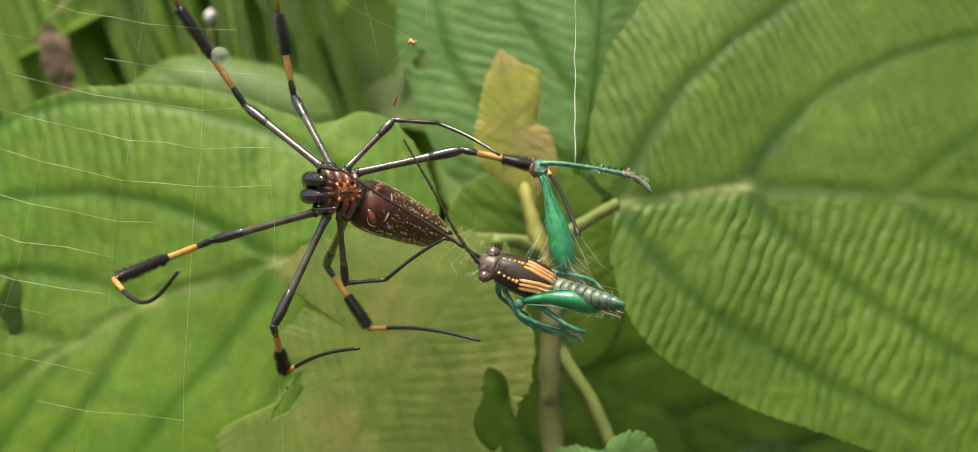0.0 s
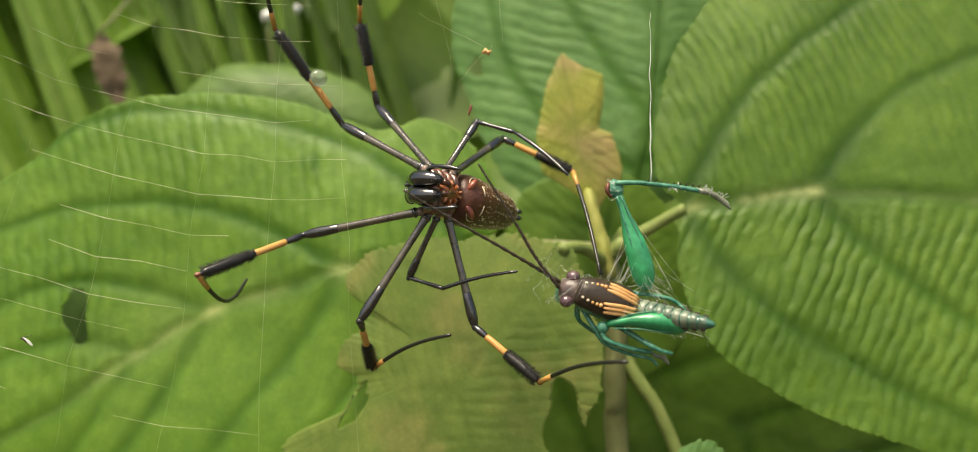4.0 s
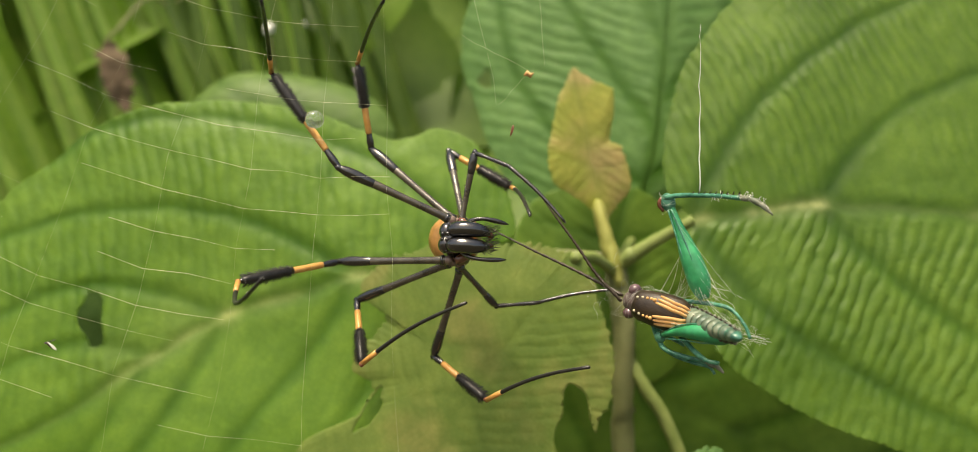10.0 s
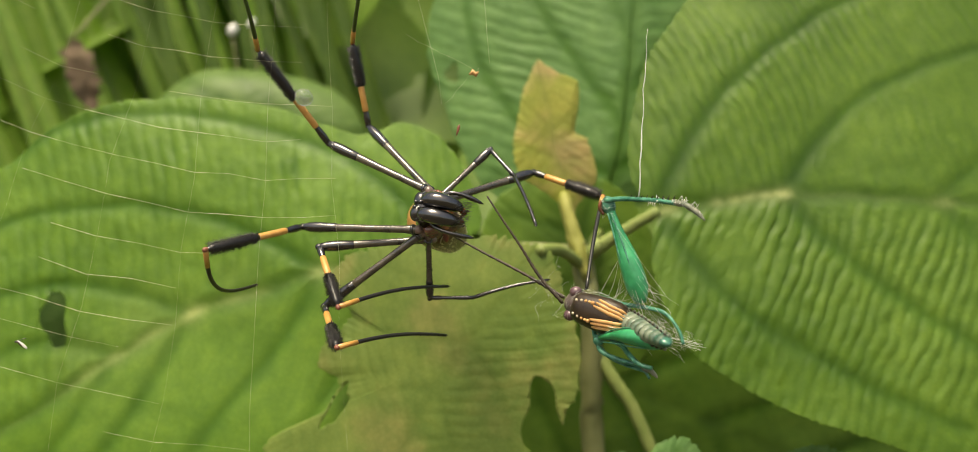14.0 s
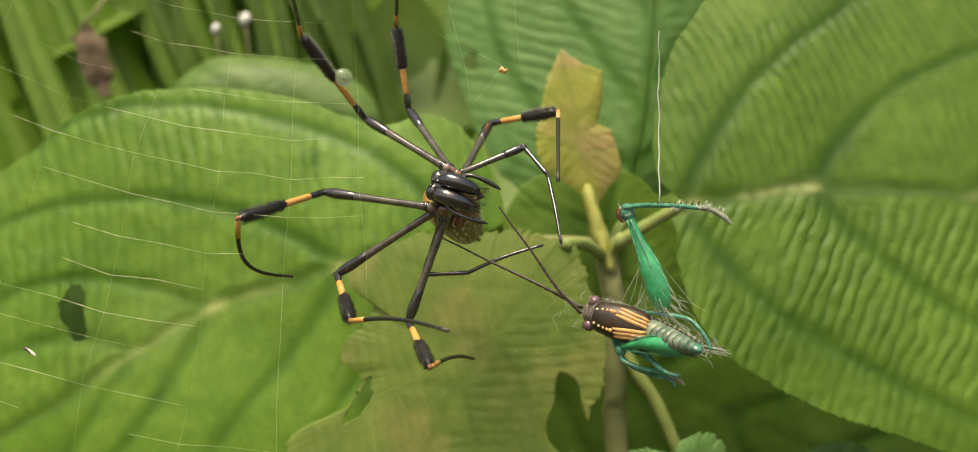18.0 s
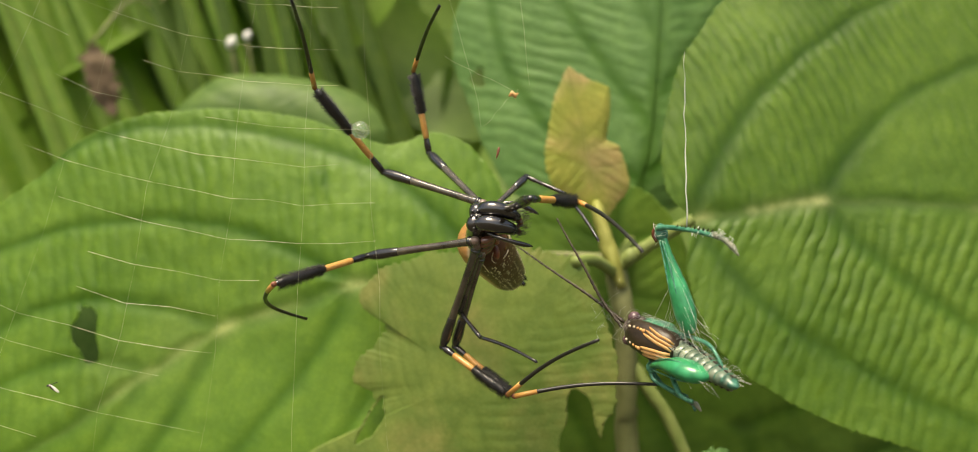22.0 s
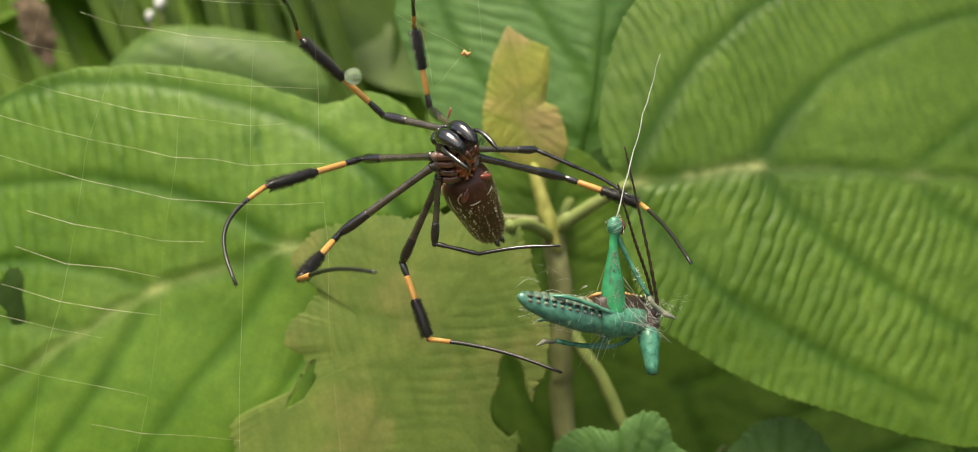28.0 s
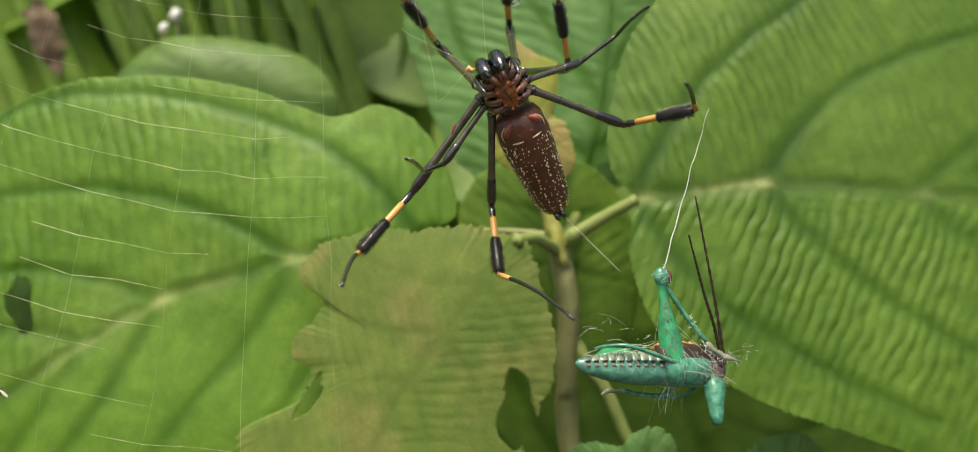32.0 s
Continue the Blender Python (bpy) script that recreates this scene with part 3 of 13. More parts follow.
YELLOW_VEINS = (
    (0.8, ((4.3, -3.4), (15.7, -3.9), (28.7, -4), (41.2, -3.6), (54.3, -1.9), (67.8, 1))),
    (0.6, ((15.7, -3.9), (21.7, -10.9), (25.4, -21.3), (28, -29.3))),
    (0.6, ((28.7, -4), (34.2, -11.4), (38.1, -19.9), (41.3, -27.5))),
    (0.6, ((41.2, -3.6), (46.3, -10.4), (53.4, -16.6), (60.9, -19.1))),
    (0.6, ((15.7, -3.9), (18.9, 4.8), (20.6, 13.2), (21.8, 18))),
    (0.6, ((28.7, -4), (33.2, 4.9), (38.4, 12.8), (45.7, 19.7))),
    (0.6, ((41.2, -3.6), (47.4, 5), (54.6, 12.1))),
)
YELLOW_HOLES = ((56.4, -18.2, 5.1, 1.7, -3.02), (32.9, 17.9, 8.3, 4.0, -2.48), (33.6, 26.3, 7.8, 4.8, -2.51))
YELLOW_CENTRE = (37.5, -7.2)
YOUNG_EDGE = ((-0.4, 1.9), (2.2, 3.8), (6.7, 7.4), (11.1, 11.2), (17.4, 11.9), (22.3, 10.4), (27.6, 7.9), (31.8, 5.5), (34.5, 3.2), (36.8, 1.5), (36.6, 1.1), (34.6, -0.6), (31.9, -3.5), (30.3, -5.9), (29.3, -6.2), (25.6, -5.7), (20.2, -3.7), (17.9, -3.1), (16.7, -4.8), (12.2, -5.6), (7, -5.7), (4.1, -2.9), (1.6, 0.2))
YOUNG_VEINS = (
    (0.7, ((0.5, 2), (13.2, 2.3), (24.9, 2), (36, 1.8))),
    (0.4, ((12.9, 2.4), (15.8, 7.4), (18.8, 11.8))),
    (0.4, ((19.8, 2), (24.1, 5.2), (28.3, 7.8))),
    (0.4, ((12.9, 2.4), (12.1, -1.5), (12.3, -5.3))),
    (0.4, ((19.8, 2), (21.9, -1.5), (24.2, -4.7))),
)
YOUNG_CENTRE = (16.4, 3.5)
BLUE_EDGE = ((11.7, 0.1), (9.6, 11.2), (12.4, 24.2), (18.6, 33.4), (29.9, 40), (43.8, 46.3), (55.5, 49.9), (67.3, 49.5), (79.2, 43.7), (91.2, 30.9), (99.8, 13.1), (104, -6.3), (96.5, -24.1), (81.7, -34), (63.7, -36), (45.7, -31.8), (29.4, -24.5), (16.2, -13.9))
BLUE_VEINS = (
    (1, ((11.7, 0.1), (28.8, -3.3), (46.7, -4.7), (66.5, -5.3), (83.1, -5.7), (102.3, -6))),
    (1, ((20.6, -2), (25.9, 10.2), (34.5, 23.5), (47.5, 33.1), (60.7, 38.7), (72.5, 40.9))),
    (1, ((33.7, -3.9), (47.3, 6.2), (58.7, 14.8), (69.4, 21.7), (81.1, 27.2))),
    (0.8, ((56.6, -5.3), (69.7, 0.6), (81.3, 7.5), (91.3, 12.8))),
    (0.9, ((22.3, -2.7), (30.6, -11.9), (42.2, -21), (55.4, -26.9))),
    (0.8, ((41.8, -4.4), (53.4, -12.7), (66.7, -20.3), (79.9, -24.6))),
)
BLUE_HOLES = ((48.3, 42.7, 2.1, 2.7, -1.57),)
BLUE_CENTRE = (49.7, 9.5)
BACK_EDGE = ((-2.8, 3), (-2.4, -9.2), (2.4, -19.5), (12.1, -23.9), (24.1, -20.5), (35.6, -11.7), (43.7, -0.1), (45.5, 12.4), (37, 20.8), (23, 21.7), (9.5, 18), (0.3, 11))
BACK_VEINS = (
    (0.8, ((-2.8, 3), (11.2, 0.6), (26.6, 0.6), (44.7, 5.4))),
    (0.6, ((11.2, 0.6), (9.2, -9.6), (7.7, -19))),
    (0.6, ((22, 0.4), (24.6, -9.6), (23.9, -18.9))),
    (0.6, ((11.2, 0.6), (8.9, 8.8), (11.2, 16.7))),
    (0.6, ((22, 0.4), (24.1, 10.3), (24.8, 19.5))),
)
BACK_CENTRE = (19.2, -2.5)
PALE_EDGE = ((-0.8, -19.7), (6.8, -30.2), (19.9, -33.5), (39.1, -31.2), (56.6, -24.2), (63.7, -13.4), (64.8, -3), (53, 7.1), (27.5, 6.5), (4, -5.2))
PALE_VEINS = (
    (0.8, ((-0.8, -19.7), (20.6, -18.6), (43.6, -16), (64.8, -11))),
    (0.7, ((20.6, -18.6), (32.4, -23.7), (43.3, -26.2))),
    (0.7, ((39.7, -16.3), (50.9, -19.6), (57.6, -21.5))),
    (0.7, ((20.6, -18.6), (32.9, -8.5), (47.3, 1.2))),
)
PALE_CENTRE = (32.7, -13.6)
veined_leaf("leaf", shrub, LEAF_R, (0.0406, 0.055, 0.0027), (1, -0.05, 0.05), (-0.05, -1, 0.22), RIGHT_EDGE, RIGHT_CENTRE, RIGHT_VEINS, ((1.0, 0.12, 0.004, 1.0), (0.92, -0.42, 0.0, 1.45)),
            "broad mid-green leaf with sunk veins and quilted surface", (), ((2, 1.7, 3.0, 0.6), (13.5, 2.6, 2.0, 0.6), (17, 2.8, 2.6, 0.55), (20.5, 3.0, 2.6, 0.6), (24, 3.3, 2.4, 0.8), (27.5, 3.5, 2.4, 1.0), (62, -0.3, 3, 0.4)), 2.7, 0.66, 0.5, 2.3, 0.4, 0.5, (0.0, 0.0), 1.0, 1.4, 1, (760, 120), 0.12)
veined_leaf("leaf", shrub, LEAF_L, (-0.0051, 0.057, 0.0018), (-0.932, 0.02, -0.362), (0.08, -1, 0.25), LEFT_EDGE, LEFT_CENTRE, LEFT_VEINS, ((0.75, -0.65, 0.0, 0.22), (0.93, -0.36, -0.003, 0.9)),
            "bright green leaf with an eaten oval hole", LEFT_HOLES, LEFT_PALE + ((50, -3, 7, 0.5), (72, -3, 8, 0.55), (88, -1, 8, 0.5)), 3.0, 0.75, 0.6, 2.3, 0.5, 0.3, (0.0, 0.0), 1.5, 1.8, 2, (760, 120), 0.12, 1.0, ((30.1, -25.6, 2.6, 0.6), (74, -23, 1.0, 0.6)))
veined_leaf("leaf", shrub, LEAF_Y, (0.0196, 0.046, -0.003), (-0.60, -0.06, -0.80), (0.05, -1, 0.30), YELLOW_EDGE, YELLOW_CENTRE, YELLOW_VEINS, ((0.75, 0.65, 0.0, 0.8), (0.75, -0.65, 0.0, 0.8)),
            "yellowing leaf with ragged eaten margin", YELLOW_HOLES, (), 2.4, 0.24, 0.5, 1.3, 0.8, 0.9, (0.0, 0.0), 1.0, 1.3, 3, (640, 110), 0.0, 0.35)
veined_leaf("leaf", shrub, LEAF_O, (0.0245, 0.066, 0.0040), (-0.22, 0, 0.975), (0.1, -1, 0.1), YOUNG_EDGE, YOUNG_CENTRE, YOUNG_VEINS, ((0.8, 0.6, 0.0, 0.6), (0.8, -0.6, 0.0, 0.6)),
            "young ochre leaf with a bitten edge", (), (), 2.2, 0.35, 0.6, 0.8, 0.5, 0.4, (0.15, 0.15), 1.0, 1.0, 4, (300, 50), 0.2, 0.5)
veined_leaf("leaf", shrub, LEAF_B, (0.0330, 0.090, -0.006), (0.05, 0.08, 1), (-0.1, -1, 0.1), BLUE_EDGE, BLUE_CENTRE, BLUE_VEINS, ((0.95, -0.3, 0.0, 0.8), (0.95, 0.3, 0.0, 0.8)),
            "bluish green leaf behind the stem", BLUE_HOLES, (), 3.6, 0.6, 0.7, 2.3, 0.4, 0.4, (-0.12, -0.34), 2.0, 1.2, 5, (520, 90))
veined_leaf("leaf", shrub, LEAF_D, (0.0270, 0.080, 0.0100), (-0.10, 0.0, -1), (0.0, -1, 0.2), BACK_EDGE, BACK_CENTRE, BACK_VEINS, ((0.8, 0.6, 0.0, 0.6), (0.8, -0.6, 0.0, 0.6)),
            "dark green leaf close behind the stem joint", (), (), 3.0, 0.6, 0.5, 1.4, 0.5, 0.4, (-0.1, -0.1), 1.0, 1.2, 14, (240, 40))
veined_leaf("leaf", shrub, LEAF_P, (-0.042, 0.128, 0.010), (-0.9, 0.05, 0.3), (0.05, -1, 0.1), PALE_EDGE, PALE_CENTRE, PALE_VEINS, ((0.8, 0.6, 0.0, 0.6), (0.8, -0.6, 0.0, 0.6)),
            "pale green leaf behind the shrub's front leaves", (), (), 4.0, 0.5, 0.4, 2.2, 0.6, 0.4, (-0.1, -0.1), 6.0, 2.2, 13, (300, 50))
LOW_EDGE = ((-6.5, -10.9), (-2.0, -4.7), (3.9, 1.5), (9.0, 2.7), (13.9, 0.3), (16.2, -5.0), (15.7, -10.7), (18.5, -13.3), (19.3, -18.5), (16.7, -22.1), (12.5, -23.3), (7.8, -27.3), (0.6, -26.3), (-4.4, -19.7))
LOW_VEINS = ((1.0, ((-6.0, -11.0), (2.0, -11.5), (9.0, -12.0), (15.5, -11.5))), (0.7, ((0.0, -11.3), (5.0, -6.0), (10.0, -1.5))), (0.7, ((0.0, -11.3), (6.0, -17.0), (13.0, -21.0))), (0.6, ((5.0, -11.7), (10.0, -8.0), (14.5, -5.0))), (0.6, ((5.0, -11.7), (11.0, -15.0), (17.5, -17.5))))
LOWER_EDGE = ((-10.3, -14.1), (-5.6, -6.7), (1.3, -1.8), (6.3, -2.1), (11.3, -5.5), (14.8, -10.0), (15.0, -16.4), (12.0, -21.4), (6.0, -25.8), (-1.3, -27.1), (-7.7, -21.8))
LOWER_VEINS = ((1.0, ((-10.0, -14.1), (-2.0, -14.0), (6.0, -13.6), (14.5, -13.0))), (0.7, ((-5.0, -14.0), (1.0, -8.0), (6.0, -3.5))), (0.7, ((-5.0, -14.0), (0.5, -20.0), (5.0, -24.5))), (0.6, ((1.0, -13.8), (7.0, -9.5), (12.0, -7.5))), (0.6, ((1.0, -13.8), (7.0, -18.0), (11.5, -20.5))))
for base, edge, centre, veins, seed in (((0.026, 0.050, -0.0645), LOW_EDGE, (8.0, -12.0), LOW_VEINS, 6), ((0.062, 0.058, -0.0640), LOWER_EDGE, (3.0, -14.0), LOWER_VEINS, 7)):
    veined_leaf("leaf", shrub, LEAF_B, base, (0, -0.15, 1), (0, -1, 0.45), edge, centre, veins, ((0.8, 0.6, 0.0, 0.6), (0.8, -0.6, 0.0, 0.6)),
                "small lobed green leaf low on the shrub", (), (), 2.4, 0.5, 0.5, 1.0, 0.5, 0.7, (-0.15, -0.15), 1.0, 1.0, seed, (260, 45))
    foot = Vector(base) + Vector((0, 0.001, -0.009))
    part("petiole", tube(bmesh.new(), spline([foot + Vector((0.011, 0, 0.002)), foot + Vector((0.010, 0.006, -0.02)), (0.034, 0.069, -0.115)], 5), 0.0009, 8, 1, 0.2), STEM_PALE, shrub)
part("stem", tube(bmesh.new(), spline([(0.0234, 0.0640, -0.0029), (0.0251, 0.0640, -0.0093), (0.0268, 0.0640, -0.0208), (0.0271, 0.0660, -0.0383), (0.0278, 0.0680, -0.0510), (0.034, 0.07, -0.12), (0.04, 0.09, -0.4), (0.05, 0.10, -0.76)], 6), [0.0019, 0.0021, 0.0023] + [0.0026] * 40, 12, 1, 0.25), STEM, shrub)
part("side_stem", tube(bmesh.new(), spline([(0.0271, 0.0660, -0.0268), (0.0324, 0.0650, -0.0353), (0.0405, 0.0660, -0.0506), (0.066, 0.07, -0.12), (0.052, 0.10, -0.45)]), 0.0016, 10, 1, 0.15), STEM_PALE, shrub)
part("petiole", tube(bmesh.new(), spline([(0.0244, 0.0640, -0.0072), (0.0325, 0.0610, -0.0014), (0.0410, 0.0562, 0.0040)]), [0.0018 - 0.0006 * k / 16 for k in range(17)], 10, 1, 0.15), STEM_PALE, shrub)
part("petiole", tube(bmesh.new(), spline([(0.0229, 0.0635, -0.0043), (0.0110, 0.0660, -0.0037), (-0.0045, 0.0585, -0.0036)]), 0.0008, 10, 1, 0.1), STEM, shrub)
part("petiole", tube(bmesh.new(), spline([(0.0257, 0.0630, -0.0114), (0.0233, 0.0635, -0.0029), (0.0216, 0.0640, 0.0035), (0.0207, 0.0655, 0.0084)], 5), [0.0024, 0.0025, 0.0028, 0.0030, 0.0031, 0.0031, 0.0030, 0.0029, 0.0028, 0.0027, 0.0026, 0.0026, 0.0026, 0.0025, 0.0022, 0.0012], 14, 0.6, 0.3), STALK, shrub, "broad yellow-green leaf stalk")
part("petiole", tube(bmesh.new(), spline([(0.0241, 0.0620, -0.0078), (0.0190, 0.0540, -0.0048), (0.0139, 0.0465, -0.0047)]), 0.0013, 10, 1, 0.1), STEM_PALE, shrub)
part("petiole", tube(bmesh.new(), spline([(0.0254, 0.0660, -0.0066), (0.0303, 0.0800, -0.0013), (0.0334, 0.0902, 0.0052)]), 0.0013, 10, 1, 0.1), STEM_PALE, shrub)
for bud in ((0.0143, 0.0625, -0.0058), (0.0106, 0.0605, -0.0077), (0.0274, 0.0600, -0.0042)):
    part("axil_bud", blob(bmesh.new(), bud, (0.0016, 0.0014, 0.0021), (0.2, 0.5, 0.0), 10, 8), STEM_PALE, shrub, "pale leaf bud at the stem joint")
part("petiole", tube(bmesh.new(), spline([(0.044, 0.064, -0.062), (0.040, 0.063, -0.061), (0.036, 0.062, -0.058)]), 0.0008, 8, 1, 0.1), STEM_PALE, shrub)
part("petiole", tube(bmesh.new(), spline([(0.050, 0.066, -0.078), (0.060, 0.072, -0.068), (0.068, 0.075, -0.060)]), 0.0008, 8, 1, 0.1), STEM_PALE, shrub)

# Two added backing leaves; the first one's darker green paints the hole's shade
leaf_blade("leaf", shrub, LEAF_SHADE, (-0.020, 0.076, -0.012), (-0.95, 0.1, -0.25), (0.05, -1, 0.1), 0.150, 0.050, 0.008, (0.55, 0.6), 0.03,
           (1.0, 8.0, 0.0), 0.004, 0.5, 0.2, 1.0, 0.012, (), 8, (70, 50), "added leaf that stands in for shade in a gap", 0.0)
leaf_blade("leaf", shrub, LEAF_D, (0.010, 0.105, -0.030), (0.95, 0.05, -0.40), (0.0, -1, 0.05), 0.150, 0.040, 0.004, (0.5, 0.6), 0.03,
           (1.0, 8.0, 0.0), 0.004, 0.5, 0.2, 1.0, 0.012, (), 9, (70, 50), "added leaf that stands in for shade in a gap", 0.0)

# ---------- far ground ----------
bm = bmesh.new()
bmesh.ops.create_grid(bm, x_segments=60, y_segments=60, size=60.0)
for v in bm.verts:
    v.co.z = -0.75 + 0.03 * noise.noise(v.co * 0.4)
tagged(part("ground", bm, SOIL), "dark soil under the undergrowth", "ground", kind="structure")


def strips(name, rows, material, label, category):
    """Long blades: rows of (foot, top, bend, width)."""
    verts, faces, vein = [], [], []
    for foot, top, bend, width in rows:
        foot, top, bend = Vector(foot), Vector(top), Vector(bend)
        b0 = len(verts)
        for k in range(13):
            t = k / 12
            c = foot.lerp(top, t) + bend * (t * t)
            w = width * (1 - 0.85 * t ** 2.5) * 0.5
            verts += [c + Vector((-w, 0, 0)), c + Vector((0, w * 0.5, 0)), c + Vector((w, 0, 0))]
            vein += [0.0, 0.7, 0.0]
        for k in range(12):
            a = b0 + 3 * k
            faces += [(a, a + 1, a + 4, a + 3), (a + 1, a + 2, a + 5, a + 4)]
    me = bpy.data.meshes.new(name)
    me.from_pydata(verts, [], faces)
    me.attributes.new("vein", "FLOAT", "POINT").data.foreach_set("value", vein)
    me.materials.append(material)
    for f in me.polygons:
        f.use_smooth = True
    return tagged(new(name, me), label, category, kind="stuff")


rng = random.Random(4)


def leaning_blades(count, x, y, lean, width, top):
    """Rows of grass blades whose tips arch over to one side."""
    rows = []
    for k in range(count):
        d = rng.uniform(*y)
        px, ln = rng.uniform(*x) * (d + 0.15), rng.gauss(*lean)
        z = rng.uniform(*top)
        rows.append(((px + 0.55 * ln, d + 0.03, -0.75), (px - z * ln, d, z), (-0.05 * ln, 0, 0), rng.uniform(*width)))
    return rows


strips("grass", leaning_blades(640, (-0.70, -0.10), (0.19, 0.34), (0.46, 0.12), (0.010, 0.028), (0.16, 0.34)), GRASS, "tall green grass blades behind the shrub", "grass")
strips("far_grass", leaning_blades(700, (-0.75, 0.10), (0.36, 0.60), (0.40, 0.16), (0.016, 0.040), (0.25, 0.50)), GRASS, "tall green grass standing further back", "grass")
# Blades whose shade is put into their darker colour
SHADE_BLADES = [((0.10 + x, y + 0.03, -0.75), (x - 0.030, y, 0.13), (-0.02, 0, 0), w) for x, y, w in ((-0.052, 0.160, 0.016), (-0.030, 0.148, 0.015), (-0.012, 0.150, 0.014), (-0.041, 0.170, 0.018), (-0.070, 0.175, 0.014))]
strips("shade_grass", SHADE_BLADES + leaning_blades(8, (-0.16, 0.03), (0.17, 0.22), (0.40, 0.10), (0.012, 0.022), (0.10, 0.22)), GRASS_SHADE, "broad grass blades coloured dark for shade, close behind the shrub", "grass")


def foliage(name, count, box, size, material, label, seed, up=0.3):
    """Many small folded leaves in a box."""
    rg = random.Random(seed)
    verts, faces, vein = [], [], []
    for k in range(count):
        c = Vector((rg.uniform(box[0], box[1]), rg.uniform(box[2], box[3]), rg.uniform(box[4], box[5])))
        ln = rg.uniform(*size)
        way = Vector((rg.gauss(0, 1), rg.gauss(0, 0.4), rg.gauss(-0.3, 0.7))).normalized()
        face = Vector((rg.gauss(0, 0.4), -1, abs(rg.gauss(up, 0.5))))
        face = (face - way * face.dot(way)).normalized()
        side = face.cross(way)
        b0 = len(verts)
        for i in range(8):
            t = i / 7
            w = ln * 0.32 * math.sin(math.pi * min(0.98, t * 0.97 + 0.02)) ** 0.8
            mid = c + way * ln * (t - 0.5) - face * ln * 0.25 * t * t
            verts += [mid - side * w + face * w * 0.2, mid, mid + side * w + face * w * 0.2]
            vein += [0.0, 0.6, 0.0]
        for i in range(7):
            a = b0 + 3 * i
            faces += [(a, a + 3, a + 4, a + 1), (a + 1, a + 4, a + 5, a + 2)]
    me = bpy.data.meshes.new(name)
    me.from_pydata(verts, [], faces)
    me.attributes.new("vein", "FLOAT", "POINT").data.foreach_set("value", vein)
    me.materials.append(material)
    for f in me.polygons:
        f.use_smooth = True
    return tagged(new(name, me), label, "foliage", kind="stuff")


foliage("undergrowth", 1500, (-0.45, 0.45, 0.20, 0.55, -0.45, 0.30), (0.05, 0.10), UNDER, "dark green undergrowth behind the shrub", 7)
foliage("hedge", 6000, (-2.5, 2.5, 0.9, 1.7, -0.75, 1.6), (0.10, 0.2), UNDER, "dense dark green hedge in the distance", 8)


# white balls on added stalks paint wet glints; a withered leaf among the grass
GLINTS = []
for r in (0.0019, 0.0015):
    bud = tagged(part("glint_ball", blob(bmesh.new(), (0, 0, 0), (r * 0.9, r * 0.9, r * 1.2), (0, 0.4, 0), 12, 9), GLINT_WHITE), "small white ball standing in for a wet glint in the grass", "bud", "white buds in the grass")
    part("stalk", tube(bmesh.new(), spline([(0, 0, -r), (0.003, 0.004, -0.03), (0.01, 0.02, -0.12), (0.03, 0.04, -0.82)], 5), 0.0005, 6), STEM, bud)
    GLINTS.append(bud)
withered = tagged(new("withered_leaf"), "withered brown leaf hanging among the grass", "leaf")
leaf_blade("blade", withered, DEAD, (-0.1400, 0.1720, 0.0680), (0.25, 0.1, -0.95), (0.2, -1, 0.2), 0.026, 0.0052, 0.0, (0.6, 0.8), 0.02,
           (1.0, 0.0, 0.0), 0.006, 0.9, 3.0, 6.0, 0.35, (), 12, (40, 24), "", 0.0)
part("stalk", tube(bmesh.new(), spline([(-0.1400, 0.1720, 0.0680), (-0.126, 0.19, 0.085), (-0.11, 0.22, 0.02), (-0.10, 0.24, -0.75)], 5), 0.0006, 6), STEM, withered)


# ---------- spider ----------
def mm(*v):
    return Vector(v) * 0.001


spider = tagged(new("spider"), "large dark silk spider with orange leg bands and black leg tufts", "spider")


def bristles(bm, z0, z1, count, core, reach, seed, lean=0.55, w=0.00008, shift=None):
    rg = random.Random(seed)
    for k in range(count):
        z, a = rg.uniform(z0, z1), rg.uniform(0, 2 * math.pi)
        t = (z - z0) / (z1 - z0)
        out = Vector((math.cos(a), math.sin(a), 0))
        ln = reach * rg.uniform(0.6, 1.15) * (0.55 + 0.9 * t * (1.25 - t))
        way = (out + Vector((rg.gauss(0, 0.2), rg.gauss(0, 0.2), lean))).normalized()
        p = out * core * 0.8 + Vector((shift(z) if shift else 0, 0, z))
        s, u, d = frame_along(way)
        v = [bm.verts.new(p + s * w), bm.verts.new(p - s * w * 0.5 + u * w * 0.87), bm.verts.new(p - s * w * 0.5 - u * w * 0.87), bm.verts.new(p + way * ln)]
        bm.faces.new((v[0], v[1], v[3])), bm.faces.new((v[1], v[2], v[3])), bm.faces.new((v[2], v[0], v[3]))
    return bm


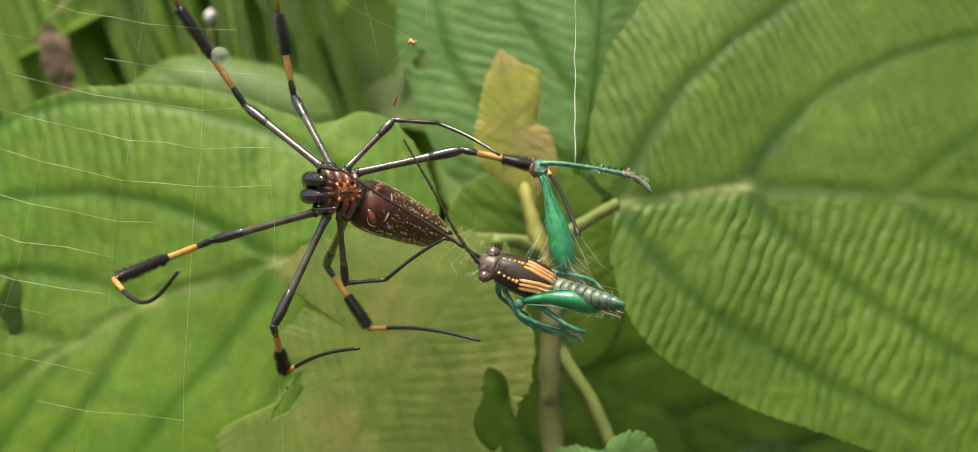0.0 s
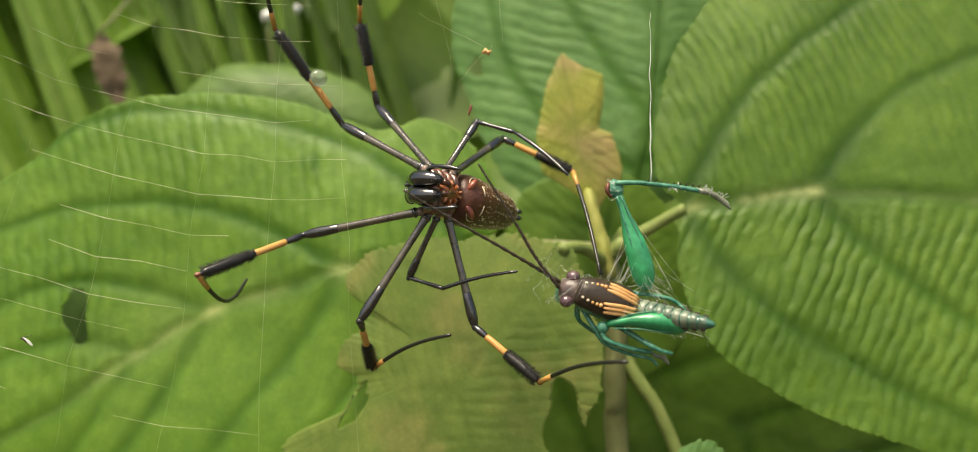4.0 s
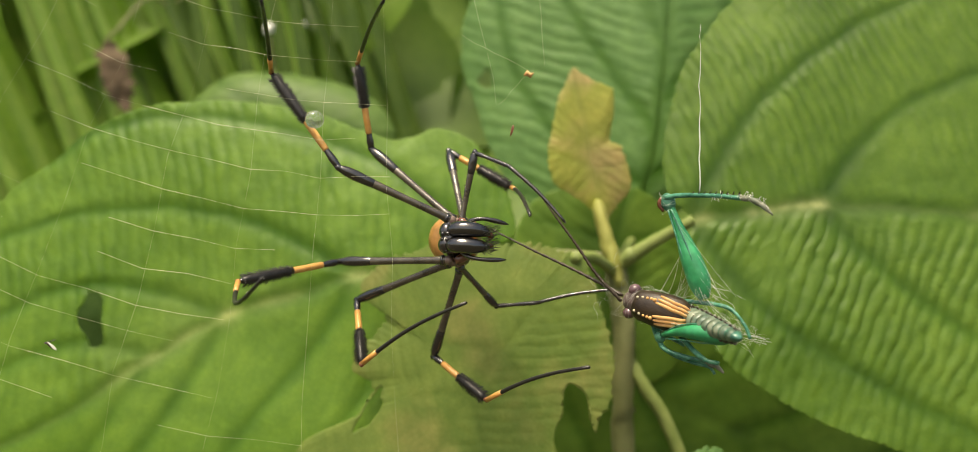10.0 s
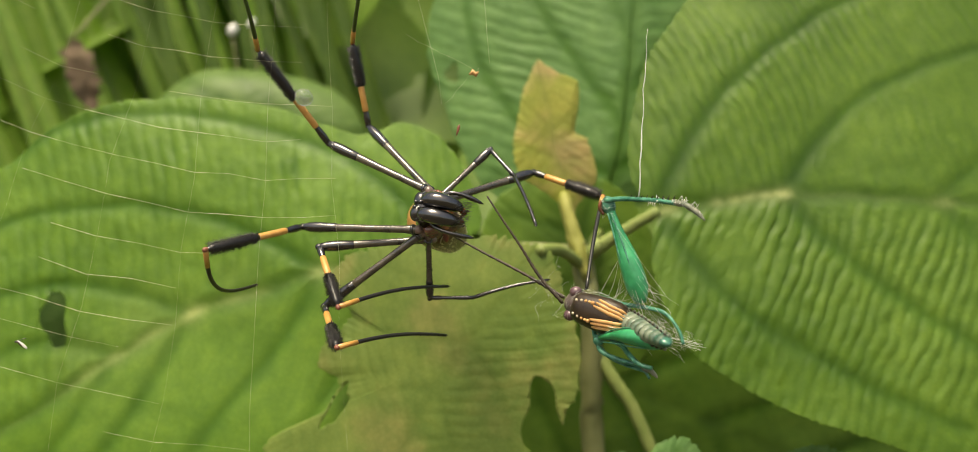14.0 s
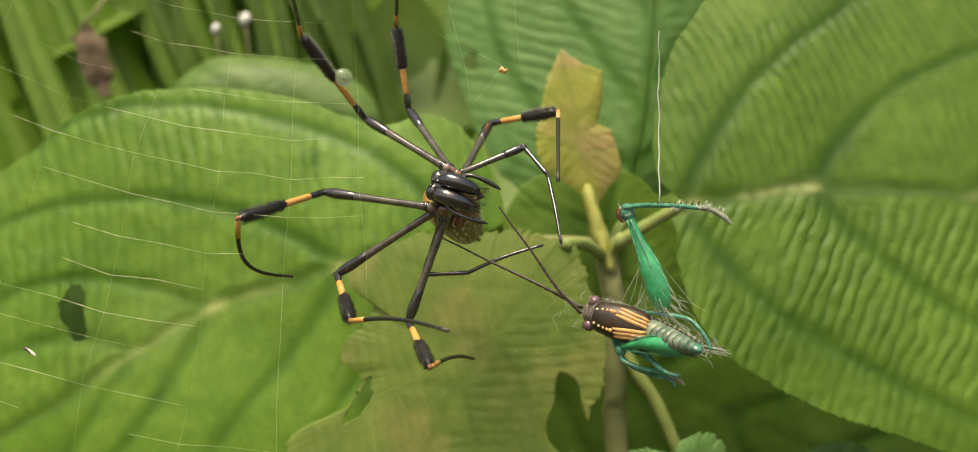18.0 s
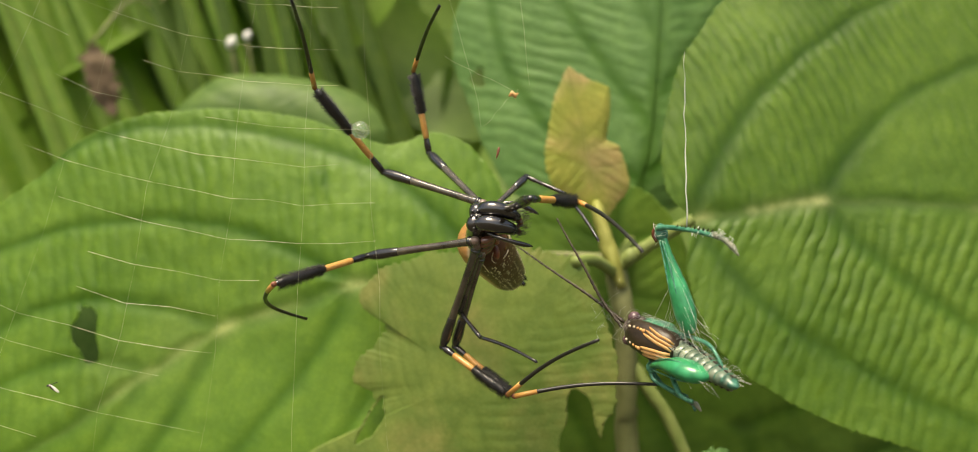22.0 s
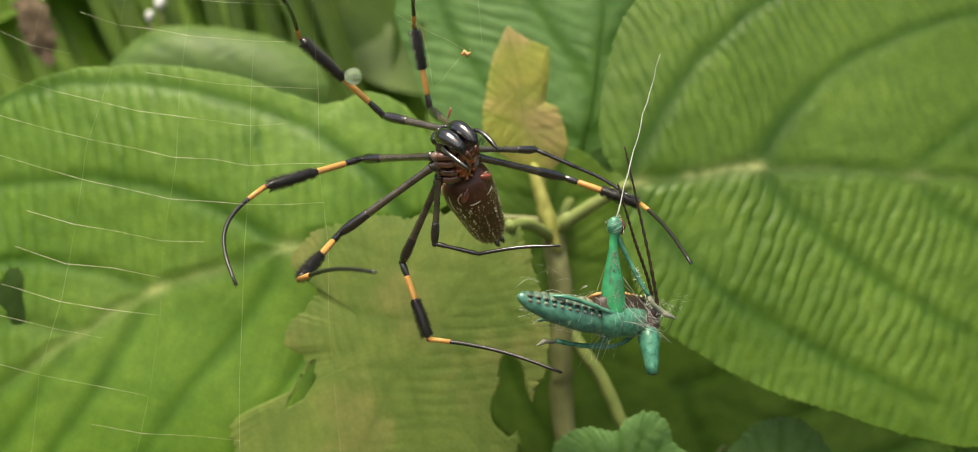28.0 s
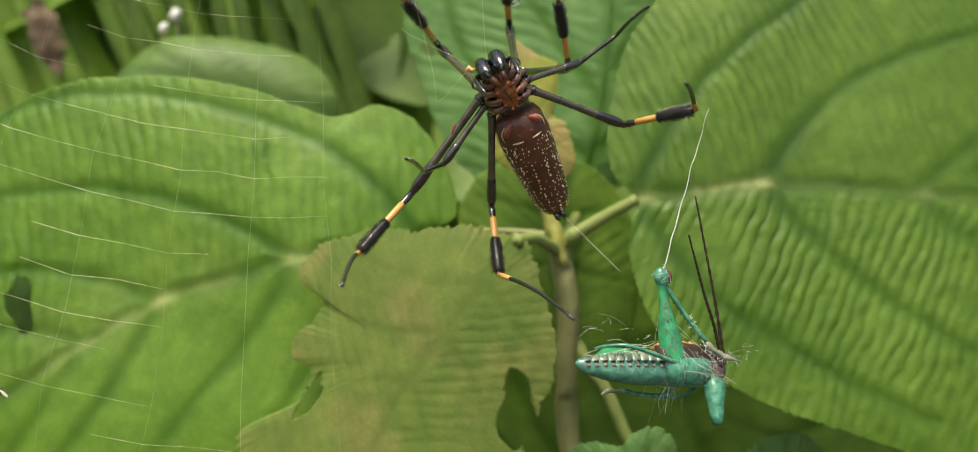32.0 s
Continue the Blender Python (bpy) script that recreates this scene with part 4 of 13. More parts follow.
def leg(lengths, tufted, seed, hook=0.0018):
    """femur, tibia and metatarsus, each along its own z."""
    a, b, c = lengths
    k = 1.25 if tufted else 1.0
    femur = part("femur", bristles(lathe(bmesh.new(), [(-0.0004, 0.0002), (0, 0.00054 * k), (0.0012, 0.00064 * k), (a * 0.12, 0.00054 * k), (a * 0.4, 0.00050 * k), (a * 0.62, 0.00056 * k), (a * 0.72, 0.00060 * k), (a * 0.76, 0.0005 * k)], 16),
                           a * 0.1, a * 0.7, 40, 0.0005 * k, 0.0005, seed), CHITIN_GREY, spider)
    part("femur_tip", bristles(lathe(bmesh.new(), [(a * 0.68, 0.0004 * k), (a * 0.70, 0.00061 * k), (a * 0.76, 0.00067 * k), (a * 0.86, 0.00076 * k), (a * 0.93, 0.00070 * k), (a * 0.98, 0.00052 * k), (a, 0.00040 * k)], 16), a * 0.7, a * 0.97, 60, 0.0006 * k, 0.0006, seed + 9), CHITIN, femur, "swollen black end of the thigh")
    part("trochanter", blob(bmesh.new(), (0, 0, 0.0001), (0.00064 * k, 0.0006 * k, 0.0007 * k)), JOINT, femur, "greyish pink leg joint")
    part("joint_ring", lathe(bmesh.new(), [(0.0007, 0.0003 * k), (0.00075, 0.00070 * k), (0.0010, 0.00074 * k), (0.0013, 0.00068 * k), (0.00135, 0.0003 * k)], 14), CHITIN, femur, "black ring at the base of the thigh")
    part("knee", blob(bmesh.new(), (0, 0, a), (0.00050 * k, 0.00050 * k, 0.0006 * k)), CHITIN, femur)
    if tufted:
        tibia = part("tibia", lathe(bmesh.new(), [(-0.0003, 0.0003), (0, 0.00056), (b * 0.08, 0.00068), (b * 0.15, 0.00056), (b * 0.17, 0.00050), (b * 0.5, 0.00050), (b * 0.75, 0.00058), (b * 0.93, 0.0005), (b, 0.0003)], 12), CHITIN, spider)
        part("orange_band", lathe(bmesh.new(), [(b * 0.18, 0.00050), (b * 0.20, 0.00058), (b * 0.34, 0.00059), (b * 0.47, 0.00059), (b * 0.49, 0.00052)], 12), ORANGE, tibia, "bright orange leg band")
        part("bristle_tuft", bristles(lathe(bmesh.new(), [(b * 0.47, 0.00050), (b * 0.52, 0.00070), (b * 0.75, 0.00086), (b * 0.92, 0.00072), (b * 0.97, 0.0005)], 12), b * 0.48, b * 0.95, 1000, 0.00080, 0.0012, seed + 40, 0.62, 0.000045), BRISTLE, tibia, "black bottle-brush hair tuft")
        part("ankle", blob(bmesh.new(), (0, 0, b), (0.00046, 0.00046, 0.00055)), KNUCKLE, tibia)
        curve = lambda t: hook * math.sin(math.pi * t)
    else:
        tibia = part("tibia", bristles(lathe(bmesh.new(), [(-0.0003, 0.0002), (0, 0.00038), (b * 0.22, 0.00044), (b * 0.30, 0.00032), (b * 0.6, 0.00036), (b * 0.9, 0.0004), (b, 0.0003)], 10), 0, b, 50, 0.0003, 0.0005, seed), CHITIN, spider)
        part("ankle", blob(bmesh.new(), (0, 0, b), (0.00034, 0.00034, 0.0004)), CHITIN, tibia)
        curve = lambda t: 0.0004 * math.sin(math.pi * t)
    pts = [(curve(t / 12), 0, c * t / 12) for t in range(13)]
    rad = [(0.00040 - 0.00014 * t / 12) * (1 if tufted else 0.9) for t in range(13)]
    meta = part("metatarsus", bristles(tube(bmesh.new(), pts, rad, 9), c * 0.05, c, 130, 0.0002, 0.0005, seed + 80, 0.6, 0.00006, lambda z: curve(z / c)), BRISTLE if tufted else CHITIN, spider)
    if tufted:
        part("orange_band", tube(bmesh.new(), pts[:3], [0.00045, 0.00044, 0.00043], 10), ORANGE, meta, "orange ring at the leg joint")
    part("claw", tube(bmesh.new(), [pts[12], (pts[12][0], 0.0001, c + 0.00025), (pts[12][0], 0.0003, c + 0.0004)], [0.00017, 0.00012, 0.00004], 6), CHITIN, meta)
    return femur, tibia, meta


LEGS = {}
for n, (lengths, tufted) in enumerate((((0.0210, 0.0202, 0.0220), True), ((0.0213, 0.0153, 0.0250), True), ((0.0210, 0.0202, 0.0220), True), ((0.0213, 0.0153, 0.0250), True), ((0.0194, 0.0145, 0.0245), True), ((0.0127, 0.0077, 0.0138), False), ((0.0127, 0.0077, 0.0138), False), ((0.0194, 0.0145, 0.0245), True))):
    LEGS["ABCDEFGH"[n]] = leg(lengths, tufted, n, 0.0040 if n == 2 else 0.0010)

def hd(*v):
    return Vector(v) * 0.00104


# cephalothorax: z forward, +y the back
bm = bmesh.new()
lathe(bm, [(-0.0054, 0.0004), (-0.0050, 0.0016), (-0.0038, 0.0032), (-0.0015, 0.0040), (0.0008, 0.0038), (0.0028, 0.0032), (0.0042, 0.0029), (0.0050, 0.0025), (0.0056, 0.0017), (0.0058, 0.0005)], 24, 0.84, 0.55, lambda z: 0.0004 + 0.10 * max(z, 0))
ceph = part("cephalothorax", bm, CHITIN_GREY, spider, "dark grey-brown head and carapace")
for sx in (-1, 1):
    bm = bmesh.new()
    tube(bm, spline([hd(1.05 * sx, 1.0, 4.2), hd(1.25 * sx, 0.2, 5.4), hd(1.32 * sx, -1.2, 6.1), hd(1.32 * sx, -2.9, 6.0), hd(1.22 * sx, -4.5, 5.5), hd(1.02 * sx, -5.6, 5.0)], 3), [r * 1.04 for r in (0.0008, 0.00104, 0.00119, 0.00128, 0.00131, 0.00132, 0.00132, 0.00131, 0.00129, 0.00124, 0.00117, 0.00108, 0.00096, 0.00080, 0.00058, 0.0002)], 20)
    chel = part("chelicera", bm, JAW, ceph, "glossy black jaw")
    part("fang", tube(bmesh.new(), [hd(1.0 * sx, -5.3, 5.0), hd(0.8 * sx, -5.8, 4.2), hd(0.4 * sx, -5.5, 3.4), hd(0.1 * sx, -4.9, 2.8)], [0.0006, 0.0005, 0.0003, 0.00006], 8), CHITIN_RED, chel)
    palp = part("pedipalp", bristles(tube(bmesh.new(), spline([hd(1.9 * sx, -0.9, 4.0), hd(2.9 * sx, -2.2, 5.2), hd(3.3 * sx, -4.0, 5.6), hd(3.2 * sx, -6.3, 5.1), hd(2.9 * sx, -8.4, 4.4)], 3), [0.0005, 0.00046, 0.00042, 0.0004, 0.00038, 0.00036, 0.00034, 0.00036, 0.0004, 0.00044, 0.0004, 0.0003, 0.0001], 9), 0.0038, 0.0046, 30, 0.0003, 0.0005, 3), CHITIN, ceph, "black feeler beside the jaws")
    part("maxilla", blob(bmesh.new(), hd(0.95 * sx, -1.9, 3.6), hd(0.75, 0.7, 1.3), (0.2, 0.15 * sx, 0)), CHITIN_RED, ceph)
    part("brow", blob(bmesh.new(), hd(1.0 * sx, 1.5, 4.4), hd(1.55, 1.25, 1.35), (0.3, 0, 0.2 * sx), 18, 12), CHITIN, ceph, "domed black head above the jaws")
    for k, (ex, ey, ez) in enumerate(((0.45, 2.1, 5.4), (0.50, 1.3, 5.75), (2.0, 1.9, 4.8), (2.2, 1.3, 4.9))):
        part("eye", blob(bmesh.new(), hd(ex * sx, ey, ez), hd(0.34, 0.34, 0.34), (0, 0, 0), 10, 8), JAW, ceph)
    for k, z in enumerate((3.2, 1.6, -0.2, -1.8)):
        part("coxa", tube(bmesh.new(), [mm(1.0 * sx, -1.9, z * 0.8 - 0.2), mm(1.9 * sx, -2.1 + 0.2 * (k % 2), z * 0.95), mm(2.6 * sx, -1.7, z), mm(3.2 * sx, -0.8, z + 0.1), mm(3.6 * sx, -0.2, z)], [0.0005, 0.00080, 0.00066, 0.00074, 0.0005], 10, 1, 0.25), COXA, ceph, "greyish brown leg base")
bm = bmesh.new()
lathe(bm, [(-0.0026, 0.0003), (-0.0018, 0.0010), (-0.0003, 0.0016), (0.0012, 0.0018), (0.0022, 0.0014), (0.0028, 0.0004)], 14, 1.0, 0.36, lambda z: -0.0024)
sternum = part("sternum", bm, RUST, ceph, "rust-orange breast plate with a black middle")
part("sternum_spot", tube(bmesh.new(), [mm(0, -2.86, -1.5), mm(0.1, -2.98, -0.8), mm(0, -3.04, 0.1), mm(-0.1, -3.02, 0.9), mm(0, -2.92, 1.5)], [0.0001, 0.0003, 0.0006, 0.0009, 0.0003], 12, 0.22, 0.8), CHITIN, sternum, "black triangular middle")
rg = random.Random(77)
for sx in (-1, 1):
    for z, x, r in ((2.5, 0.55, 0.62), (1.5, 1.35, 0.60), (0.2, 1.45, 0.55), (-1.1, 1.05, 0.55), (-2.2, 0.40, 0.50)):
        bm = bmesh.new()
        tube(bm, [mm(x * sx * 0.66, -2.92, z * 0.84), mm(x * sx, -3.0, z), mm(x * sx * 1.45, -2.75, z * 1.1 + 0.1)], [0.0002, r * rg.uniform(0.0008, 0.0011), 0.0003], 10, 0.6, 0.9)
        part("sternum_lobe", bm, RUST, sternum, "rust-orange lobe of the breast plate")
part("lip", blob(bmesh.new(), mm(0, -2.6, 3.6), mm(0.6, 0.6, 1.0)), CHITIN_RED, ceph)

# stiff hairs on the jaws and mouth parts
bm = bmesh.new()
rg = random.Random(14)
for k in range(160):
    p = hd(rg.uniform(-2.4, 2.4), rg.uniform(-6.6, -4.2), rg.uniform(5.0, 6.4))
    tip = p + Vector((rg.gauss(0, 0.0003), -0.0002, 0.0005)) + hd(0, -0.7, 0.6)
    tube(bm, [p, tip], [0.00005, 0.00001], 4)
tagged(part("jaw_hair", bm, BRISTLE, ceph, "short black jaw hairs"), kind="stuff")

# abdomen: z towards the tail, +y the belly
AB = 1.16


def ab(*v):
    return Vector(v) * 0.001 * AB


prof = [(z * AB, r * AB) for z, r in ((0.0032, 0.0006), (0.0034, 0.0021), (0.0040, 0.0032), (0.0052, 0.0038), (0.0072, 0.0040), (0.0100, 0.0039), (0.0130, 0.0036), (0.0162, 0.0033), (0.0188, 0.0030), (0.0205, 0.0025), (0.0216, 0.0019), (0.0222, 0.0011), (0.0224, 0.0003))]
abdomen = part("abdomen", lathe(bmesh.new(), prof, 36, 1.0, 1.02, lambda z: -0.0005), ABDOMEN, spider, "long brown abdomen with cream specks and ochre back")


def abdomen_radius(z):
    for (z0, r0), (z1, r1) in zip(prof, prof[1:]):
        if z0 <= z <= z1:
            return r0 + (r1 - r0) * (z - z0) / (z1 - z0)
    return 0.0005


def on_abdomen(z, a, lift=0.0):
    r = abdomen_radius(z) + lift
    return Vector((math.cos(a) * r, -0.0005 + math.sin(a) * r * 1.02, z))


bm = bmesh.new()
rg = random.Random(11)
taken = []
for k in range(560):
    u = rg.random()
    z = (0.0076 + 0.0136 * u) * AB
    lane = rg.choice((-1.3, -1.05, -0.75, -0.32, 0.32, 0.75, 1.05, 1.3, None, None, None, None))
    spread = rg.uniform(-1.5, 1.5) if lane is None else lane * (1 - 0.25 * (u - 0.3) * (abs(lane) < 0.5)) + rg.gauss(0, 0.035)
    s = rg.uniform(0.00011, 0.00024) * (0.7 if lane is None else 1.0)
    long = rg.uniform(1.3, 2.2) if lane and (abs(lane) > 0.9 and rg.random() < 0.25 or u < 0.12) else rg.uniform(0.9, 1.5)
    a = math.pi / 2 + spread
    p = on_abdomen(z, a)
    if any((p - q).length < 0.00046 for q in taken):
        continue
    taken.append(p)
    bmesh.ops.create_icosphere(bm, subdivisions=1, radius=1.0, matrix=Matrix.LocRotScale(p, Euler((0, 0, a)), (s * 0.5, s, s * long)))
tagged(part("speckling", bm, SPECK, abdomen, "cream specks and dashes"), kind="stuff")
for sx in (-1, 1):
    part("collar_lobe", blob(bmesh.new(), on_abdomen(0.0049 * AB, math.pi / 2 + 0.60 * sx, -0.00055), ab(1.45, 0.62, 1.05), (0.45, 0.35 * sx, -0.45 * sx)), COLLAR, abdomen, "glossy red lobe behind the legs")
    part("book_lung", blob(bmesh.new(), on_abdomen(0.0062 * AB, math.pi / 2 + 0.24 * sx, -0.0003), ab(0.5, 0.35, 0.6)), CHITIN_RED, abdomen)
    part("collar_line", tube(bmesh.new(), spline([on_abdomen(z * AB, math.pi / 2 + sx * q, 0.00016) for z, q in ((0.0042, 0.62), (0.0047, 0.86), (0.0056, 0.96), (0.0066, 0.90))], 3), [0.00004, 0.0001, 0.00012, 0.00008, 0.0001, 0.00013, 0.0001, 0.0001, 0.00007, 0.00003], 6), SPECK, abdomen, "cream line round the red lobe")
    part("cream_mark", tube(bmesh.new(), [on_abdomen(0.0070 * AB, math.pi / 2 + sx * q, 0.00002) for q in (0.18, 0.32, 0.46, 0.6)], [0.00008, 0.00015, 0.00017, 0.00008], 7), SPECK, abdomen, "cream crescent mark")
    part("flank_line", tube(bmesh.new(), [on_abdomen(z * AB, math.pi / 2 + sx * 1.36, 0.00001) for z in (0.0052, 0.0062, 0.0075, 0.009)], [0.00006, 0.00012, 0.00012, 0.00005], 6), SPECK, abdomen)
    part("spinneret", tube(bmesh.new(), [ab(0.45 * sx, 1.2, 21.6), ab(0.55 * sx, 1.6, 22.4), ab(0.4 * sx, 1.8, 22.9)], [0.0006, 0.00045, 0.0001], 9), CHITIN, abdomen)
part("genital_plate", blob(bmesh.new(), ab(0, 3.0, 6.3), ab(0.7, 0.4, 0.6)), CHITIN, abdomen)
part("tail_cap", lathe(bmesh.new(), [(z * AB, r * AB + 0.00003) for z, r in ((0.0198, 0.0026), (0.0205, 0.0025), (0.0216, 0.0019), (0.0222, 0.0011), (0.0225, 0.0003))], 28, 1.0, 1.02, lambda z: -0.0005), CHITIN_RED, abdomen, "dark tip of the abdomen")
part("anal_tubercle", tube(bmesh.new(), [ab(0, 0.2, 21.9), ab(0, 0.5, 22.7), ab(0, 0.6, 22.9)], [0.0007, 0.0004, 0.0001], 9), CHITIN_RED, abdomen)
part("pedicel", tube(bmesh.new(), [mm(0, 0.2, 1.5), mm(0, 0.2, 5.0)], 0.0008, 10), CHITIN_RED, abdomen)


# ---------- captured grasshopper ----------
hopper = tagged(new("grasshopper"), "captured green and brown grasshopper wrapped in silk", "grasshopper")
FWD = (mm(-12.8, -3, 5) - mm(12.7, 3, -5)).normalized()
BACK = Vector((0.1, -0.95, 0.16))
BACK = (BACK - FWD * BACK.dot(FWD)).normalized()
LEFT = BACK.cross(FWD)
TO_HOPPER = Matrix((FWD, LEFT, BACK)).transposed().to_4x4()


def hop(*v):
    """A place in the grasshopper's own axes (forward, left, up), in mm."""
    return TO_HOPPER @ mm(*v)


def body_tube(name, rows, material, parent, label="", sides=18, flat=1.0, low=1.0):
    """Rows of (forward, radius, height); low narrows the flanks and the underside."""
    bm = bmesh.new()
    rings = []
    for x, r, z in rows:
        ring = []
        for k in range(sides):
            c, s = math.cos(2 * math.pi * k / sides), math.sin(2 * math.pi * k / sides)
            q = r * (low if s < 0.3 else 1.0)
            ring.append(bm.verts.new(hop(x, c * q, z + s * q * flat)))
        rings.append(ring)
    for a, b in zip(rings, rings[1:]):
        for k in range(sides):
            bm.faces.new((a[k], b[k], b[(k + 1) % sides], a[(k + 1) % sides]))
    bm.faces.new(rings[0])
    bm.faces.new(rings[-1][::-1])
    return part(name, bm, material, parent, label)


abd = body_tube("abdomen", [(2.0, 1.32, -0.7), (1.5, 1.76, -0.8), (-1, 1.80, -1.05), (-4, 1.72, -1.1), (-7, 1.54, -1.1), (-9.5, 1.32, -1.0), (-12, 0.97, -0.8), (-13.2, 0.62, -0.5), (-13.8, 0.18, -0.5)], HOPPER_PALE, hopper, "pale green ringed abdomen", 18, 1.45)
for k in range(10):
    x = 0.6 - 1.35 * k
    bm = bmesh.new()
    rings = []
    for dx, dr in ((0, 0.98), (0.15, 1.05), (0.8, 1.06), (1.1, 0.97)):
        r = (2.06 - 0.0112 * (k + dx / 1.35) ** 2) * dr
        rings.append([bm.verts.new(hop(x - dx, math.cos(a) * r * 0.88, -0.5 + math.sin(a) * r * 1.1)) for a in [radians(8 + 16.4 * q) for q in range(11)]])
    for a, b in zip(rings, rings[1:]):
        for q in range(10):
            bm.faces.new((a[q], b[q], b[q + 1], a[q + 1]))
    part("back_plate", bm, HOPPER_BACK, abd, "grey-buff ring plate")
    for sy in (-1, 1):
        part("side_dash", tube(bmesh.new(), [hop(x - 0.1, sy * 0.88 * (2.15 - 0.0115 * k * k), -0.35), hop(x - 0.55, sy * 0.88 * (2.22 - 0.0115 * k * k), -0.45), hop(x - 1.0, sy * 0.88 * (2.13 - 0.0115 * k * k), -0.4)], [0.00008, 0.00022, 0.00008], 6), HOPPER_BLACK, abd)
        part("side_bead", blob(bmesh.new(), hop(x - 0.5, sy * 0.88 * (2.0 - 0.0107 * k * k), -1.1), mm(0.42, 0.3, 0.36), (0, 0, 0), 8, 6), HOPPER_GREY, abd)
body_tube("thorax", [(9.2, 1.6, -0.4), (8.5, 2.3, -0.6), (6, 2.7, -0.9), (3, 2.8, -0.9), (1, 2.3, -0.6), (0.4, 1.2, -0.4)], HOPPER_TEAL, hopper, "teal underside of the thorax", 18, 1.05)
pro = body_tube("pronotum", [(9.9, 1.43, 0.1), (9.6, 2.37, 0.2), (8.5, 2.86, 0.2), (6, 3.25, 0.1), (3.5, 3.47, 0.05), (1.5, 3.25, 0.1), (0.2, 2.31, 0.3), (-0.2, 1.10, 0.6)], HOPPER_BLACK, hopper, "dark brown pronotum with orange-buff stripes", 24, 1.0, 0.76)


def back_point(x, y, lift=0.12):
    r = 2.80 + 0.64 * min(1, max(0, (9.5 - x) / 5))
    if x < 3:
        r -= 0.12 * (3 - x) ** 1.6
    return hop(x, y, 0.1 + math.sqrt(max(0.05, r * r - y * y)) + lift - 0.1)


for sy in (-1, 1):
    for k, (y0, y1) in enumerate(((1.12, 0.26), (1.72, 0.82), (2.30, 1.38))):
        part("stripe", tube(bmesh.new(), [back_point(5.6 - 0.2 * k, sy * y0), back_point(4.4, sy * (y0 * 0.85 + y1 * 0.15)), back_point(2.6, sy * (y0 + y1) / 2), back_point(0.9, sy * (0.3 * y0 + 0.7 * y1)), back_point(0.0, sy * y1)], [0.00008, 0.00014, 0.00015, 0.00014, 0.00008], 8, 2.15), HOPPER_BUFF, pro, "orange-buff stripe")
    for k, (x, y, s) in enumerate(((5.9, 1.5, 0.36), (6.5, 1.5, 0.28), (7.2, 1.45, 0.26), (8.0, 1.35, 0.24), (8.9, 1.15, 0.24))):
        part("pale_dot", blob(bmesh.new(), back_point(x, sy * y, 0.08), mm(s, s, s), (0, 0, 0), 8, 6), HOPPER_BUFF if k < 3 else SPECK, pro)
head = body_tube("head", [(12.1, 0.5, -0.5), (11.8, 1.3, -0.8), (11.2, 1.9, -1.0), (10.3, 2.3, -1.0), (9.5, 2.4, -0.8), (9.0, 1.8, -0.6)], HOPPER_MAUVE, hopper, "mauve-brown head")
part("face", tube(bmesh.new(), [hop(9.8, 0, -1.8), hop(9.8, 0, -4.2), hop(9.6, 0, -6.4), hop(9.4, 0, -8.6), hop(9.3, 0, -9.9)], [0.0015, 0.0018, 0.0014, 0.0011, 0.0008], 14), HOPPER_TEAL, head, "tapering teal face")
for sy in (-1, 1):
    part("eye", blob(bmesh.new(), hop(10.5, 2.0 * sy, -0.1), mm(1.15, 1.15, 1.0)), HOPPER_EYE, head, "glossy mauve eye")
FEELERS = []
for pts in ([mm(0, 0, 0), mm(-3.4, -1.2, 4.8), mm(-6.4, -2, 10.5), mm(-9.2, -2.7, 15.4), mm(-11.6, -3.2, 19.6)], [mm(0, 0, 0), mm(-7, -1.6, 4.6), mm(-15, -4, 9.6), mm(-23, -6.4, 14.8)]):
    bm = bmesh.new()
    line = spline(pts, 11)
    tube(bm, line, [0.00032 * (1 - 0.55 * k / len(line)) * (1.25 if k % 2 else 0.75) for k in range(len(line))], 7)
    feeler = part("antenna", bm, HOPPER_BLACK, hopper, "dark ringed antenna")
    bm = bmesh.new()
    for k in range(3, len(line) - 2, 2):
        way = (line[k + 1] - line[k]) * 0.16
        tube(bm, [line[k] - way, line[k] + way], 0.00034 * (1 - 0.5 * k / len(line)), 8)
    tagged(part("pale_rings", bm, HOPPER_GREY, feeler, "pale rings along the antenna"), kind="stuff")
    FEELERS.append(feeler)

# hind legs
KNEE = mm(-1.6, 0, 20)
bm = tube(bmesh.new(), spline([mm(2.6, 0.2, 3.0), mm(2.0, 0.1, 6.5), mm(0.9, 0, 11), mm(-0.3, 0, 15.5), mm(-1.2, 0, 18.4), KNEE], 4), [r * 0.63 for r in (0.0010, 0.0017, 0.0021, 0.0024, 0.0025, 0.0025, 0.0024, 0.0023, 0.0021, 0.0018, 0.0015, 0.0012, 0.0010, 0.0009, 0.0009, 0.0009, 0.0010, 0.0011, 0.0011, 0.0009, 0.0004)], 14, 1.25)
fem = part("hind_femur", bm, HOPPER_GREEN, hopper, "raised bright green hind thigh")
